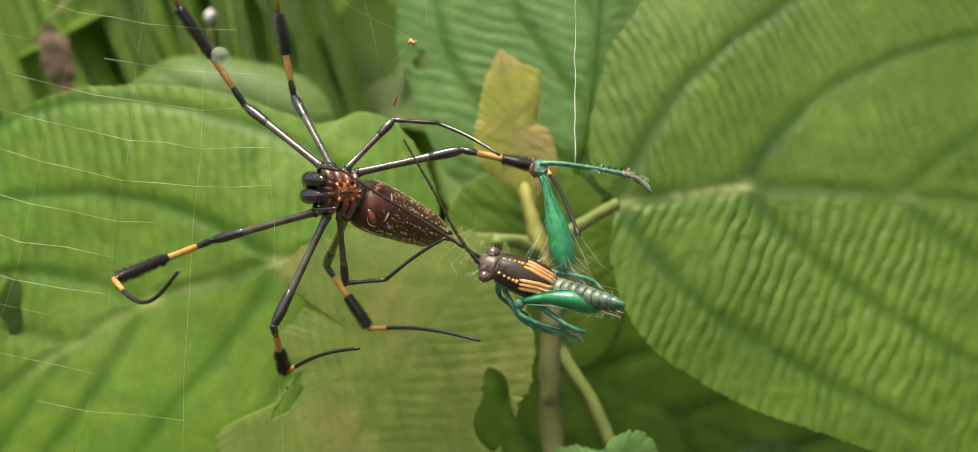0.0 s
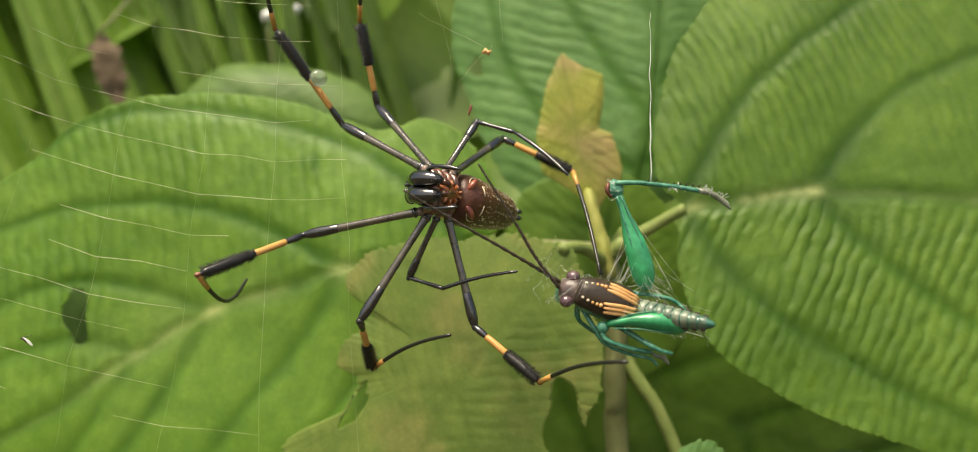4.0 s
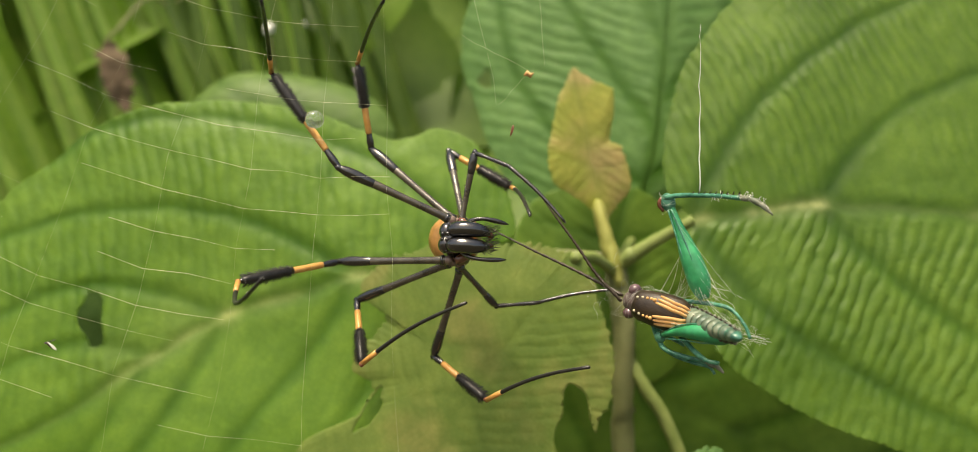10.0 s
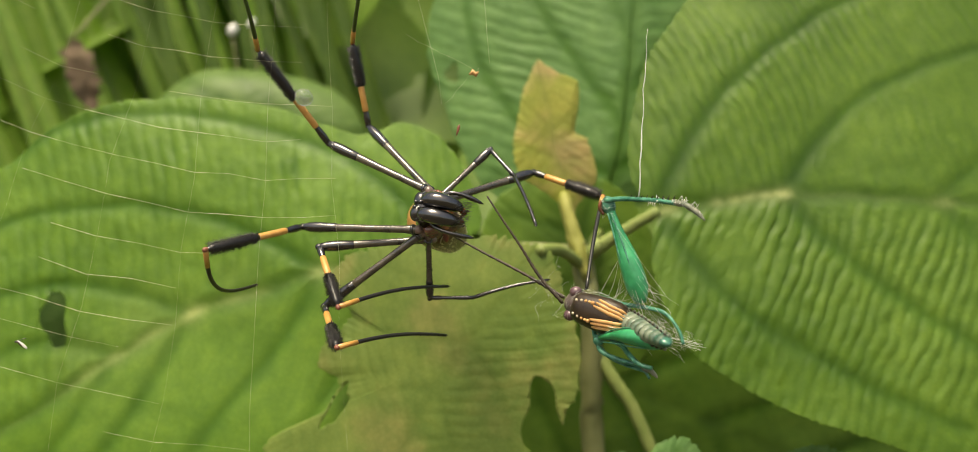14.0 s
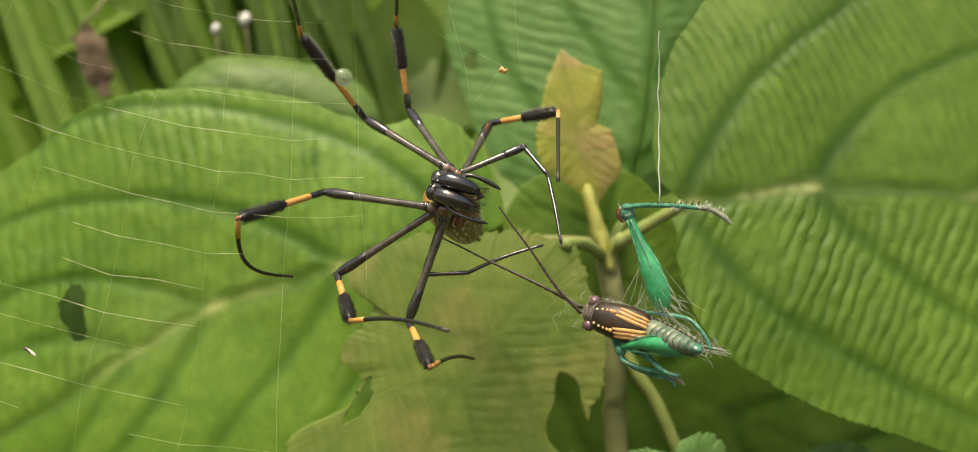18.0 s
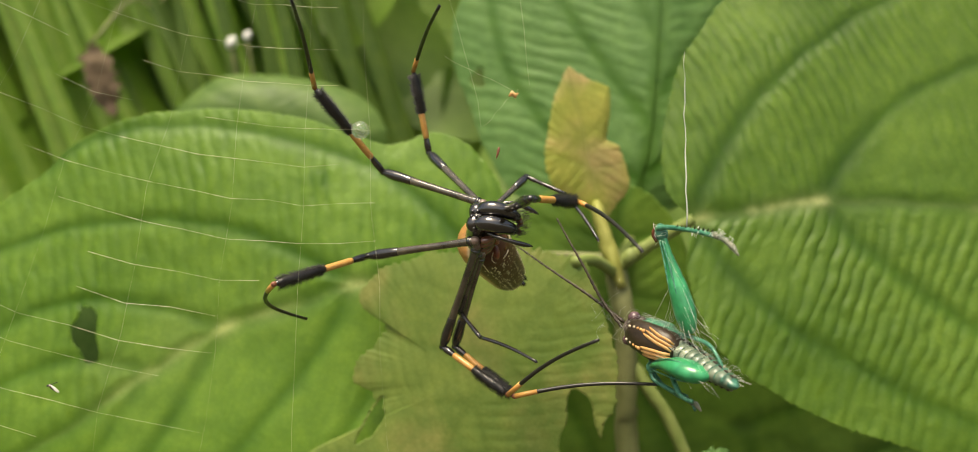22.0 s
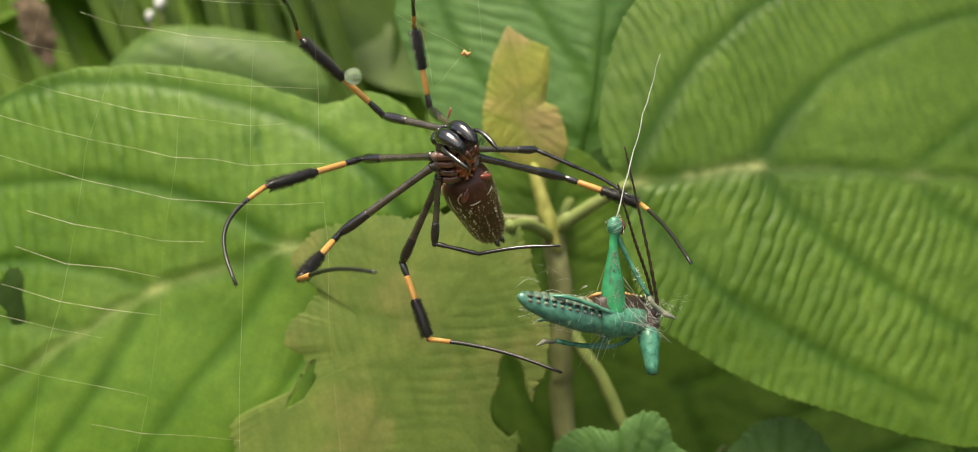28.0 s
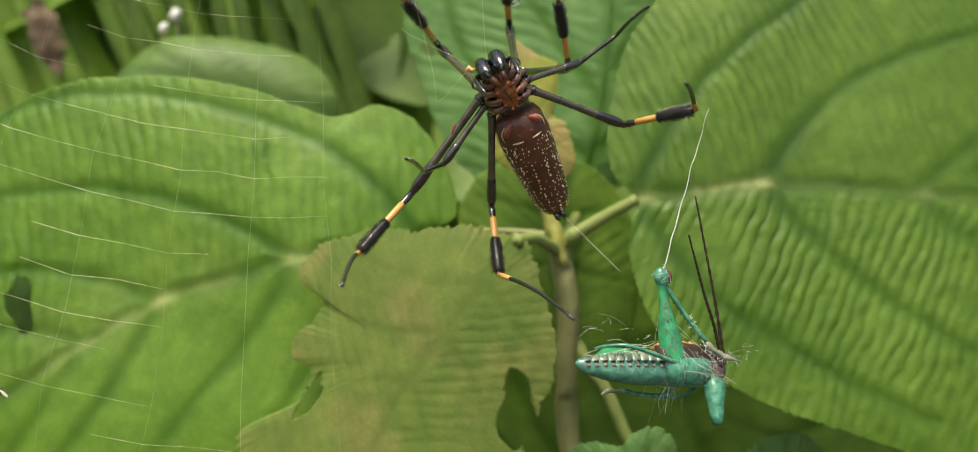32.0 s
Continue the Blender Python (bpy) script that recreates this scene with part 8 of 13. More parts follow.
    walk(LEGS["C"][0], [(0.0, bone(-31, -18, -32, -228, 34, -84)), (0.5, bone(-30, -10, -35, -216, -64, -116)), (1.0, bone(-25, -16, -37, -206, -70, -129)), (1.5, bone(-30, -10, -35, -213, -59, -126)),
        (2.0, bone(-26, -14, -37, -225, 33, -84)), (2.5, bone(-33, -18, -30, -235, -16, -88)), (3.0, bone(-29, -30, -23, -226, 37, -49)), (3.5, bone(-38, -11, -26, -240, 32, -65)),
        (4.0, bone(-30, -20, -31, -234, 12, -71)), (4.5, bone(-31, -16, -33, -230, -65, -75)), (5.0, bone(-30, -17, -32, -234, -52, -71)), (5.5, bone(-30, -18, -32, -238, -20, -63)),
        (6.0, bone(-30, -20, -31, -236, 11, -54)), (6.5, bone(-30, -21, -30, -234, 25, -50)), (7.0, bone(-30, -26, -25, -231, 35, -39)), (7.5, bone(-24, -32, -25, -205, 76, -31)),
        (8.0, bone(-29, -25, -28, -220, 62, -35)), (8.5, bone(-25, -32, -24, -217, 52, -36)), (9.0, bone(-24, -32, -25, -220, 45, -36)), (9.5, bone(-21, -29, -31, -210, 62, -46)),
        (10.0, bone(-15, -35, -28, -212, 38, -34)), (10.5, bone(-21, -32, -28, -191, 89, -47)), (11.0, bone(-17, -36, -25, -209, 48, -45)), (11.5, bone(-31, -27, -22, -217, 70, -41)),
        (12.0, bone(-26, -33, -22, -221, 42, -42)), (12.5, bone(-28, -29, -25, -217, 61, -33)), (13.0, bone(-23, -35, -22, -228, 11, -32)), (13.5, bone(-24, -34, -22, -228, 13, -13)),
        (14.0, bone(-23, -34, -23, -228, 15, -17)), (14.5, bone(-23, -33, -25, -226, 20, -24)), (15.0, bone(-22, -32, -27, -224, 25, -32)), (15.5, bone(-21, -32, -28, -223, 27, -35)),
        (16.0, bone(-24, -32, -25, -217, 52, -32)), (16.5, bone(-27, -30, -25, -193, 99, -33)), (17.0, bone(-25, -33, -23, -219, 48, -26)), (17.5, bone(-27, -29, -25, -228, 34, -25)),
        (18.0, bone(-27, -31, -24, -220, 47, 4)), (18.5, bone(-28, -31, -22, -213, 62, 15)), (19.0, bone(-30, -24, -28, -215, 75, -16)), (19.5, bone(-31, -28, -23, -207, 86, -23)),
        (20.0, bone(-25, -27, -30, -230, 10, -58)), (20.5, bone(-29, -25, -28, -211, 74, -66)), (21.0, bone(-28, -23, -30, -222, 33, -89)), (21.5, bone(-38, -22, -19, -231, 56, -45)),
        (22.0, bone(-13, -43, -16, -203, 43, -41)), (22.5, bone(-14, -44, -12, -190, 68, -37)), (23.0, bone(-8, -46, -8, -187, 56, -47)), (23.5, bone(-14, -45, -4, -198, 50, -37)),
        (24.0, bone(-10, -46, -1, -213, -1, -26)), (24.5, bone(-10, -46, -1, -219, -68, -9)), (25.0, bone(-10, -46, -1, -219, -67, -7)), (25.5, bone(-10, -46, 0, -219, -64, -4)), (26.0, bone(-10, -46, 0, -219, -61, 0)),
        (26.5, bone(-9, -46, 1, -219, -60, 1)), (27.0, bone(-12, -46, 3, -220, -44, -25)), (27.5, bone(-20, -43, 2, -223, 5, -24)), (28.0, bone(-31, -36, 4, -169, 122, 3)), (28.5, bone(-42, -23, 1, -214, 95, 24)),
        (29.0, bone(-45, -16, 2, -176, 145, 33)), (29.5, bone(-44, -18, -1, -167, 149, 32)), (30.0, bone(-46, -12, 1, -171, 154, 29)), (30.5, bone(-45, -10, -10, -171, 158, -7)),
        (31.0, bone(-46, -11, -5, -184, 144, -36)), (31.5, bone(-46, -9, -9, -169, 156, -50)), (32.0, bone(-45, -15, 5, -114, 161, 95))])
    walk(LEGS["C"][1], [(0.0, bone(-228, 34, -84, -335, -127, -144)), (0.5, bone(-216, -64, -116, -391, 1, -192)), (1.0, bone(-206, -70, -129, -381, -18, -215)), (1.5, bone(-213, -59, -126, -390, 7, -199)),
        (2.0, bone(-225, 33, -84, -398, -34, -164)), (2.5, bone(-235, -16, -88, -417, 43, -152)), (3.0, bone(-226, 37, -49, -349, -112, -108)), (3.5, bone(-240, 32, -65, -372, -107, -129)),
        (4.0, bone(-234, 12, -71, -370, -123, -133)), (4.5, bone(-230, -65, -75, -410, 1, -137)), (5.0, bone(-234, -52, -71, -422, -18, -138)), (5.5, bone(-238, -20, -63, -418, -82, -129)),
        (6.0, bone(-236, 11, -54, -369, -132, -105)), (6.5, bone(-234, 25, -50, -342, -140, -93)), (7.0, bone(-231, 35, -39, -346, -124, -86)), (7.5, bone(-205, 76, -31, -352, -54, -83)),
        (8.0, bone(-220, 62, -35, -365, -71, -80)), (8.5, bone(-217, 52, -36, -343, -99, -81)), (9.0, bone(-220, 45, -36, -350, -105, -75)), (9.5, bone(-210, 62, -46, -345, -80, -92)),
        (10.0, bone(-212, 38, -34, -353, -103, -66)), (10.5, bone(-191, 89, -47, -341, -39, -92)), (11.0, bone(-209, 48, -45, -338, -104, -78)), (11.5, bone(-217, 70, -41, -345, -82, -74)),
        (12.0, bone(-221, 42, -42, -344, -113, -86)), (12.5, bone(-217, 61, -33, -343, -91, -77)), (13.0, bone(-228, 11, -32, -331, -158, -73)), (13.5, bone(-228, 13, -13, -352, -142, -51)),
        (14.0, bone(-228, 15, -17, -350, -141, -56)), (14.5, bone(-226, 20, -24, -345, -138, -65)), (15.0, bone(-224, 25, -32, -340, -135, -74)), (15.5, bone(-223, 27, -35, -338, -134, -78)),
        (16.0, bone(-217, 52, -32, -328, -111, -73)), (16.5, bone(-193, 99, -33, -349, -22, -77)), (17.0, bone(-219, 48, -26, -333, -113, -70)), (17.5, bone(-228, 34, -25, -321, -140, -66)),
        (18.0, bone(-220, 47, 4, -327, -118, -43)), (18.5, bone(-213, 62, 15, -326, -99, -30)), (19.0, bone(-215, 75, -16, -326, -85, -68)), (19.5, bone(-207, 86, -23, -322, -69, -83)),
        (20.0, bone(-230, 10, -58, -332, -158, -105)), (20.5, bone(-211, 74, -66, -337, -71, -128)), (21.0, bone(-222, 33, -89, -355, -116, -125)), (21.5, bone(-231, 56, -45, -366, -91, -78)),
        (22.0, bone(-203, 43, -41, -333, -107, -80)), (22.5, bone(-190, 68, -37, -338, -61, -86)), (23.0, bone(-187, 56, -47, -336, -73, -93)), (23.5, bone(-198, 50, -37, -370, -42, -89)),
        (24.0, bone(-213, -1, -26, -358, -136, -65)), (24.5, bone(-219, -68, -9, -400, 6, -59)), (25.0, bone(-219, -67, -7, -401, 5, -58)), (25.5, bone(-219, -64, -4, -402, 3, -55)),
        (26.0, bone(-219, -61, 0, -404, 1, -53)), (26.5, bone(-219, -60, 1, -404, 1, -52)), (27.0, bone(-220, -44, -25, -401, 22, -87)), (27.5, bone(-223, 5, -24, -360, -137, -68)),
        (28.0, bone(-169, 122, 3, -316, -7, -45)), (28.5, bone(-214, 95, 24, -376, 40, 131)), (29.0, bone(-176, 145, 33, -338, 92, 143)), (29.5, bone(-167, 149, 32, -332, 100, 138)),
        (30.0, bone(-171, 154, 29, -337, 106, 133)), (30.5, bone(-171, 158, -7, -341, 111, 91)), (31.0, bone(-184, 144, -36, -357, 91, 53)), (31.5, bone(-169, 156, -50, -339, 82, 31)),
        (32.0, bone(-114, 161, 95, -166, -28, 143))])
    walk(LEGS["D"][0], [(0.0, bone(-17, -9, -33, -101, -48, -225)), (0.5, bone(-15, -7, -35, -88, -42, -232)), (1.0, bone(-11, -7, -36, -75, -43, -236)), (1.5, bone(-15, -7, -35, -87, -43, -232)),
        (2.0, bone(-11, -7, -36, -111, -48, -220)), (2.5, bone(-18, -11, -32, -116, -50, -217)), (3.0, bone(-19, -19, -28, -140, -37, -202)), (3.5, bone(-23, -8, -30, -126, -46, -212)),
        (4.0, bone(-17, -12, -33, -127, -47, -211)), (4.5, bone(-16, -9, -34, -125, -49, -212)), (5.0, bone(-16, -9, -34, -129, -44, -211)), (5.5, bone(-17, -10, -33, -138, -32, -207)),
        (6.0, bone(-17, -11, -33, -147, -20, -201)), (6.5, bone(-17, -11, -33, -150, -15, -199)), (7.0, bone(-19, -16, -30, -172, -5, -178)), (7.5, bone(-16, -19, -29, -164, 61, -160)),
        (8.0, bone(-17, -14, -31, -187, 53, -141)), (8.5, bone(-17, -20, -29, -176, 82, -127)), (9.0, bone(-15, -20, -30, -183, 69, -125)), (9.5, bone(-12, -17, -33, -174, 91, -120)),
        (10.0, bone(-8, -21, -31, -186, 72, -104)), (10.5, bone(-12, -19, -31, -160, 105, -122)), (11.0, bone(-11, -22, -30, -180, 72, -120)), (11.5, bone(-21, -17, -28, -193, 84, -102)),
        (12.0, bone(-18, -20, -27, -182, 38, -150)), (12.5, bone(-18, -17, -29, -158, 34, -181)), (13.0, bone(-17, -21, -27, -172, 0, -171)), (13.5, bone(-16, -21, -28, -187, -8, -155)),
        (14.0, bone(-16, -21, -28, -187, -1, -154)), (14.5, bone(-15, -20, -29, -187, 13, -151)), (15.0, bone(-15, -18, -30, -187, 26, -148)), (15.5, bone(-14, -18, -31, -186, 33, -146)),
        (16.0, bone(-16, -19, -29, -180, 58, -142)), (16.5, bone(-17, -18, -29, -163, 83, -148)), (17.0, bone(-17, -20, -28, -173, 33, -163)), (17.5, bone(-18, -17, -30, -178, 32, -161)),
        (18.0, bone(-19, -17, -28, -195, 30, -139)), (18.5, bone(-20, -18, -27, -194, 37, -138)), (19.0, bone(-19, -13, -31, -192, 54, -135)), (19.5, bone(-20, -17, -28, -156, 70, -166)),
        (20.0, bone(-15, -14, -32, -145, -6, -201)), (20.5, bone(-18, -14, -31, -113, 28, -217)), (21.0, bone(-16, -13, -33, -137, 37, -200)), (21.5, bone(-26, -13, -25, -164, 97, -145)),
        (22.0, bone(-10, -29, -24, -75, 65, -204)), (22.5, bone(-12, -30, -21, -110, 113, -145)), (23.0, bone(-9, -33, -17, -91, 88, -172)), (23.5, bone(-13, -33, -15, -127, 77, -157)),
        (24.0, bone(-10, -35, -12, -152, 61, -138)), (24.5, bone(-10, -35, -12, -174, 49, -120)), (25.0, bone(-11, -35, -12, -176, 50, -116)), (25.5, bone(-11, -35, -11, -180, 53, -107)),
        (26.0, bone(-11, -35, -11, -183, 55, -97)), (26.5, bone(-11, -35, -10, -185, 56, -93)), (27.0, bone(-12, -35, -9, -119, 48, -174)), (27.5, bone(-20, -32, -9, -181, 38, -131)),
        (28.0, bone(-29, -25, -7, -198, 27, -126)), (28.5, bone(-36, -12, -9, -193, -46, -148)), (29.0, bone(-37, -8, -9, -192, -42, -151)), (29.5, bone(-36, -9, -12, -187, -38, -159)),
        (30.0, bone(-37, -6, -11, -158, -36, -183)), (30.5, bone(-34, -2, -18, -147, -29, -197)), (31.0, bone(-36, -3, -15, -132, -25, -203)), (31.5, bone(-34, -1, -17, -110, 41, -212)),
        (32.0, bone(-37, -6, -6, -159, 44, -174))])
    walk(LEGS["D"][1], [(0.0, bone(-101, -48, -225, -107, 72, -320)), (0.5, bone(-88, -42, -232, -51, -181, -283)), (1.0, bone(-75, -43, -236, -24, -178, -288)), (1.5, bone(-87, -43, -232, -87, 79, -324)),
        (2.0, bone(-111, -48, -220, -112, 68, -319)), (2.5, bone(-116, -50, -217, -114, 72, -310)), (3.0, bone(-140, -37, -202, -72, -159, -264)), (3.5, bone(-126, -46, -212, -115, 79, -300)),
        (4.0, bone(-127, -47, -211, -124, 73, -306)), (4.5, bone(-125, -49, -212, -116, 79, -295)), (5.0, bone(-129, -44, -211, -108, 69, -311)), (5.5, bone(-138, -32, -207, -68, -36, -343)),
        (6.0, bone(-147, -20, -201, -80, -138, -273)), (6.5, bone(-150, -15, -199, -91, -147, -249)), (7.0, bone(-172, -5, -178, -121, -130, -249)), (7.5, bone(-164, 61, -160, -124, -65, -236)),
        (8.0, bone(-187, 53, -141, -152, -66, -230)), (8.5, bone(-176, 82, -127, -145, -36, -219)), (9.0, bone(-183, 69, -125, -148, -48, -216)), (9.5, bone(-174, 91, -120, -156, -29, -214)),
        (10.0, bone(-186, 72, -104, -159, -39, -205)), (10.5, bone(-160, 105, -122, -132, -8, -221)), (11.0, bone(-180, 72, -120, -154, -48, -212)), (11.5, bone(-193, 84, -102, -164, -17, -213)),
        (12.0, bone(-182, 38, -150, -141, -77, -242)), (12.5, bone(-158, 34, -181, -115, -104, -231)), (13.0, bone(-172, 0, -171, -122, -131, -232)), (13.5, bone(-187, -8, -155, -142, -144, -208)),
        (14.0, bone(-187, -1, -154, -144, -137, -210)), (14.5, bone(-187, 13, -151, -149, -122, -212)), (15.0, bone(-187, 26, -148, -152, -107, -214)), (15.5, bone(-186, 33, -146, -154, -100, -214)),
        (16.0, bone(-180, 58, -142, -151, -76, -211)), (16.5, bone(-163, 83, -148, -148, -56, -212)), (17.0, bone(-173, 33, -163, -133, -107, -211)), (17.5, bone(-178, 32, -161, -132, -105, -210)),
        (18.0, bone(-195, 30, -139, -153, -101, -206)), (18.5, bone(-194, 37, -138, -150, -93, -206)), (19.0, bone(-192, 54, -135, -169, -69, -224)), (19.5, bone(-156, 70, -166, -131, -65, -233)),
        (20.0, bone(-145, -6, -201, -135, -151, -251)), (20.5, bone(-113, 28, -217, -100, -118, -261)), (21.0, bone(-137, 37, -200, -172, -94, -271)), (21.5, bone(-164, 97, -145, -131, -46, -187)),
        (22.0, bone(-75, 65, -204, 39, -6, -278)), (22.5, bone(-110, 113, -145, -34, 27, -246)), (23.0, bone(-91, 88, -172, 19, -2, -229)), (23.5, bone(-127, 77, -157, -18, -21, -202)),
        (24.0, bone(-152, 61, -138, -49, -45, -178)), (24.5, bone(-174, 49, -120, -82, -64, -165)), (25.0, bone(-176, 50, -116, -81, -60, -163)), (25.5, bone(-180, 53, -107, -80, -51, -158)),
        (26.0, bone(-183, 55, -97, -80, -42, -153)), (26.5, bone(-185, 56, -93, -79, -38, -151)), (27.0, bone(-119, 48, -174, -26, -58, -234)), (27.5, bone(-181, 38, -131, -87, 20, -251)),
        (28.0, bone(-198, 27, -126, -245, -104, -189)), (28.5, bone(-193, -46, -148, -274, 49, -237)), (29.0, bone(-192, -42, -151, -258, 58, -246)), (29.5, bone(-187, -38, -159, -250, 77, -238)),
        (30.0, bone(-158, -36, -183, -183, -178, -232)), (30.5, bone(-147, -29, -197, -167, -172, -249)), (31.0, bone(-132, -25, -203, -170, -151, -281)), (31.5, bone(-110, 41, -212, -164, -82, -286)),
        (32.0, bone(-159, 44, -174, -241, -41, -271))])
    walk(LEGS["D"][2], [(0.0, bone(-107, 72, -320, 49, -112, -252)), (0.5, bone(-51, -181, -283, -5, 65, -286)), (1.0, bone(-24, -178, -288, 57, 58, -265)), (1.5, bone(-87, 79, -324, 32, -120, -229)),
        (2.0, bone(-112, 68, -319, 14, -128, -229)), (2.5, bone(-114, 72, -310, 52, -96, -229)), (3.0, bone(-72, -159, -264, 95, 27, -255)), (3.5, bone(-115, 79, -300, 72, -73, -233)),
        (4.0, bone(-124, 73, -306, 26, -111, -227)), (4.5, bone(-116, 79, -295, 37, -100, -213)), (5.0, bone(-108, 69, -311, 73, -75, -216)), (5.5, bone(-68, -36, -343, 154, -14, -231)),
        (6.0, bone(-80, -138, -273, 80, 39, -197)), (6.5, bone(-91, -147, -249, 38, 60, -190)), (7.0, bone(-121, -130, -249, -1, 84, -202)), (7.5, bone(-124, -65, -236, 49, -229, -160)),
        (8.0, bone(-152, -66, -230, 18, -228, -145)), (8.5, bone(-145, -36, -219, 33, -186, -126)), (9.0, bone(-148, -48, -216, 33, -185, -111)), (9.5, bone(-156, -29, -214, 18, -171, -104)),
        (10.0, bone(-159, -39, -205, 20, -171, -92)), (10.5, bone(-132, -8, -221, 39, -147, -103)), (11.0, bone(-154, -48, -212, 24, -190, -110)), (11.5, bone(-164, -17, -213, 55, -115, -142)),
        (12.0, bone(-141, -77, -242, 72, -198, -189)), (12.5, bone(-115, -104, -231, 40, -298, -201)), (13.0, bone(-122, -131, -232, 12, 80, -249)), (13.5, bone(-142, -144, -208, -15, 71, -218)),
        (14.0, bone(-144, -137, -210, 19, 52, -209)), (14.5, bone(-149, -122, -212, 97, -103, -170)), (15.0, bone(-152, -107, -214, 30, -269, -155)), (15.5, bone(-154, -100, -214, -5, -293, -157)),
        (16.0, bone(-151, -76, -211, 9, -265, -173)), (16.5, bone(-148, -56, -212, -15, -260, -157)), (17.0, bone(-133, -107, -211, 3, 103, -223)), (17.5, bone(-132, -105, -210, 20, -301, -179)),
        (18.0, bone(-153, -101, -206, 11, -290, -200)), (18.5, bone(-150, -93, -206, 28, -269, -196)), (19.0, bone(-169, -69, -224, 7, -245, -204)), (19.5, bone(-131, -65, -233, 8, -270, -195)),
        (20.0, bone(-135, -151, -251, -30, 76, -258)), (20.5, bone(-100, -118, -261, -24, 120, -247)), (21.0, bone(-172, -94, -271, -237, 132, -357)), (21.5, bone(-131, -46, -187, -100, -292, -157)),
        (22.0, bone(39, -6, -278, 173, -185, -166)), (22.5, bone(-34, 27, -246, 147, -136, -185)), (23.0, bone(19, -2, -229, 115, -194, -102)), (23.5, bone(-18, -21, -202, 192, -55, -71)),
        (24.0, bone(-49, -45, -178, 172, -81, -67)), (24.5, bone(-82, -64, -165, 143, -93, -59)), (25.0, bone(-81, -60, -163, 146, -91, -63)), (25.5, bone(-80, -51, -158, 151, -87, -70)),
        (26.0, bone(-80, -42, -153, 155, -82, -77)), (26.5, bone(-79, -38, -151, 157, -80, -80)), (27.0, bone(-26, -58, -234, 218, -113, -226)), (27.5, bone(-87, 20, -251, 81, -158, -300)),
        (28.0, bone(-245, -104, -189, -108, -310, -158)), (28.5, bone(-274, 49, -237, -158, -170, -204)), (29.0, bone(-258, 58, -246, -110, -142, -228)), (29.5, bone(-250, 77, -238, -117, -135, -238)),
        (30.0, bone(-183, -178, -232, -160, 70, -225)), (30.5, bone(-167, -172, -249, -154, 78, -248)), (31.0, bone(-170, -151, -281, -221, 91, -316)), (31.5, bone(-164, -82, -286, -154, -329, -249)),
        (32.0, bone(-241, -41, -271, -237, -290, -298))])
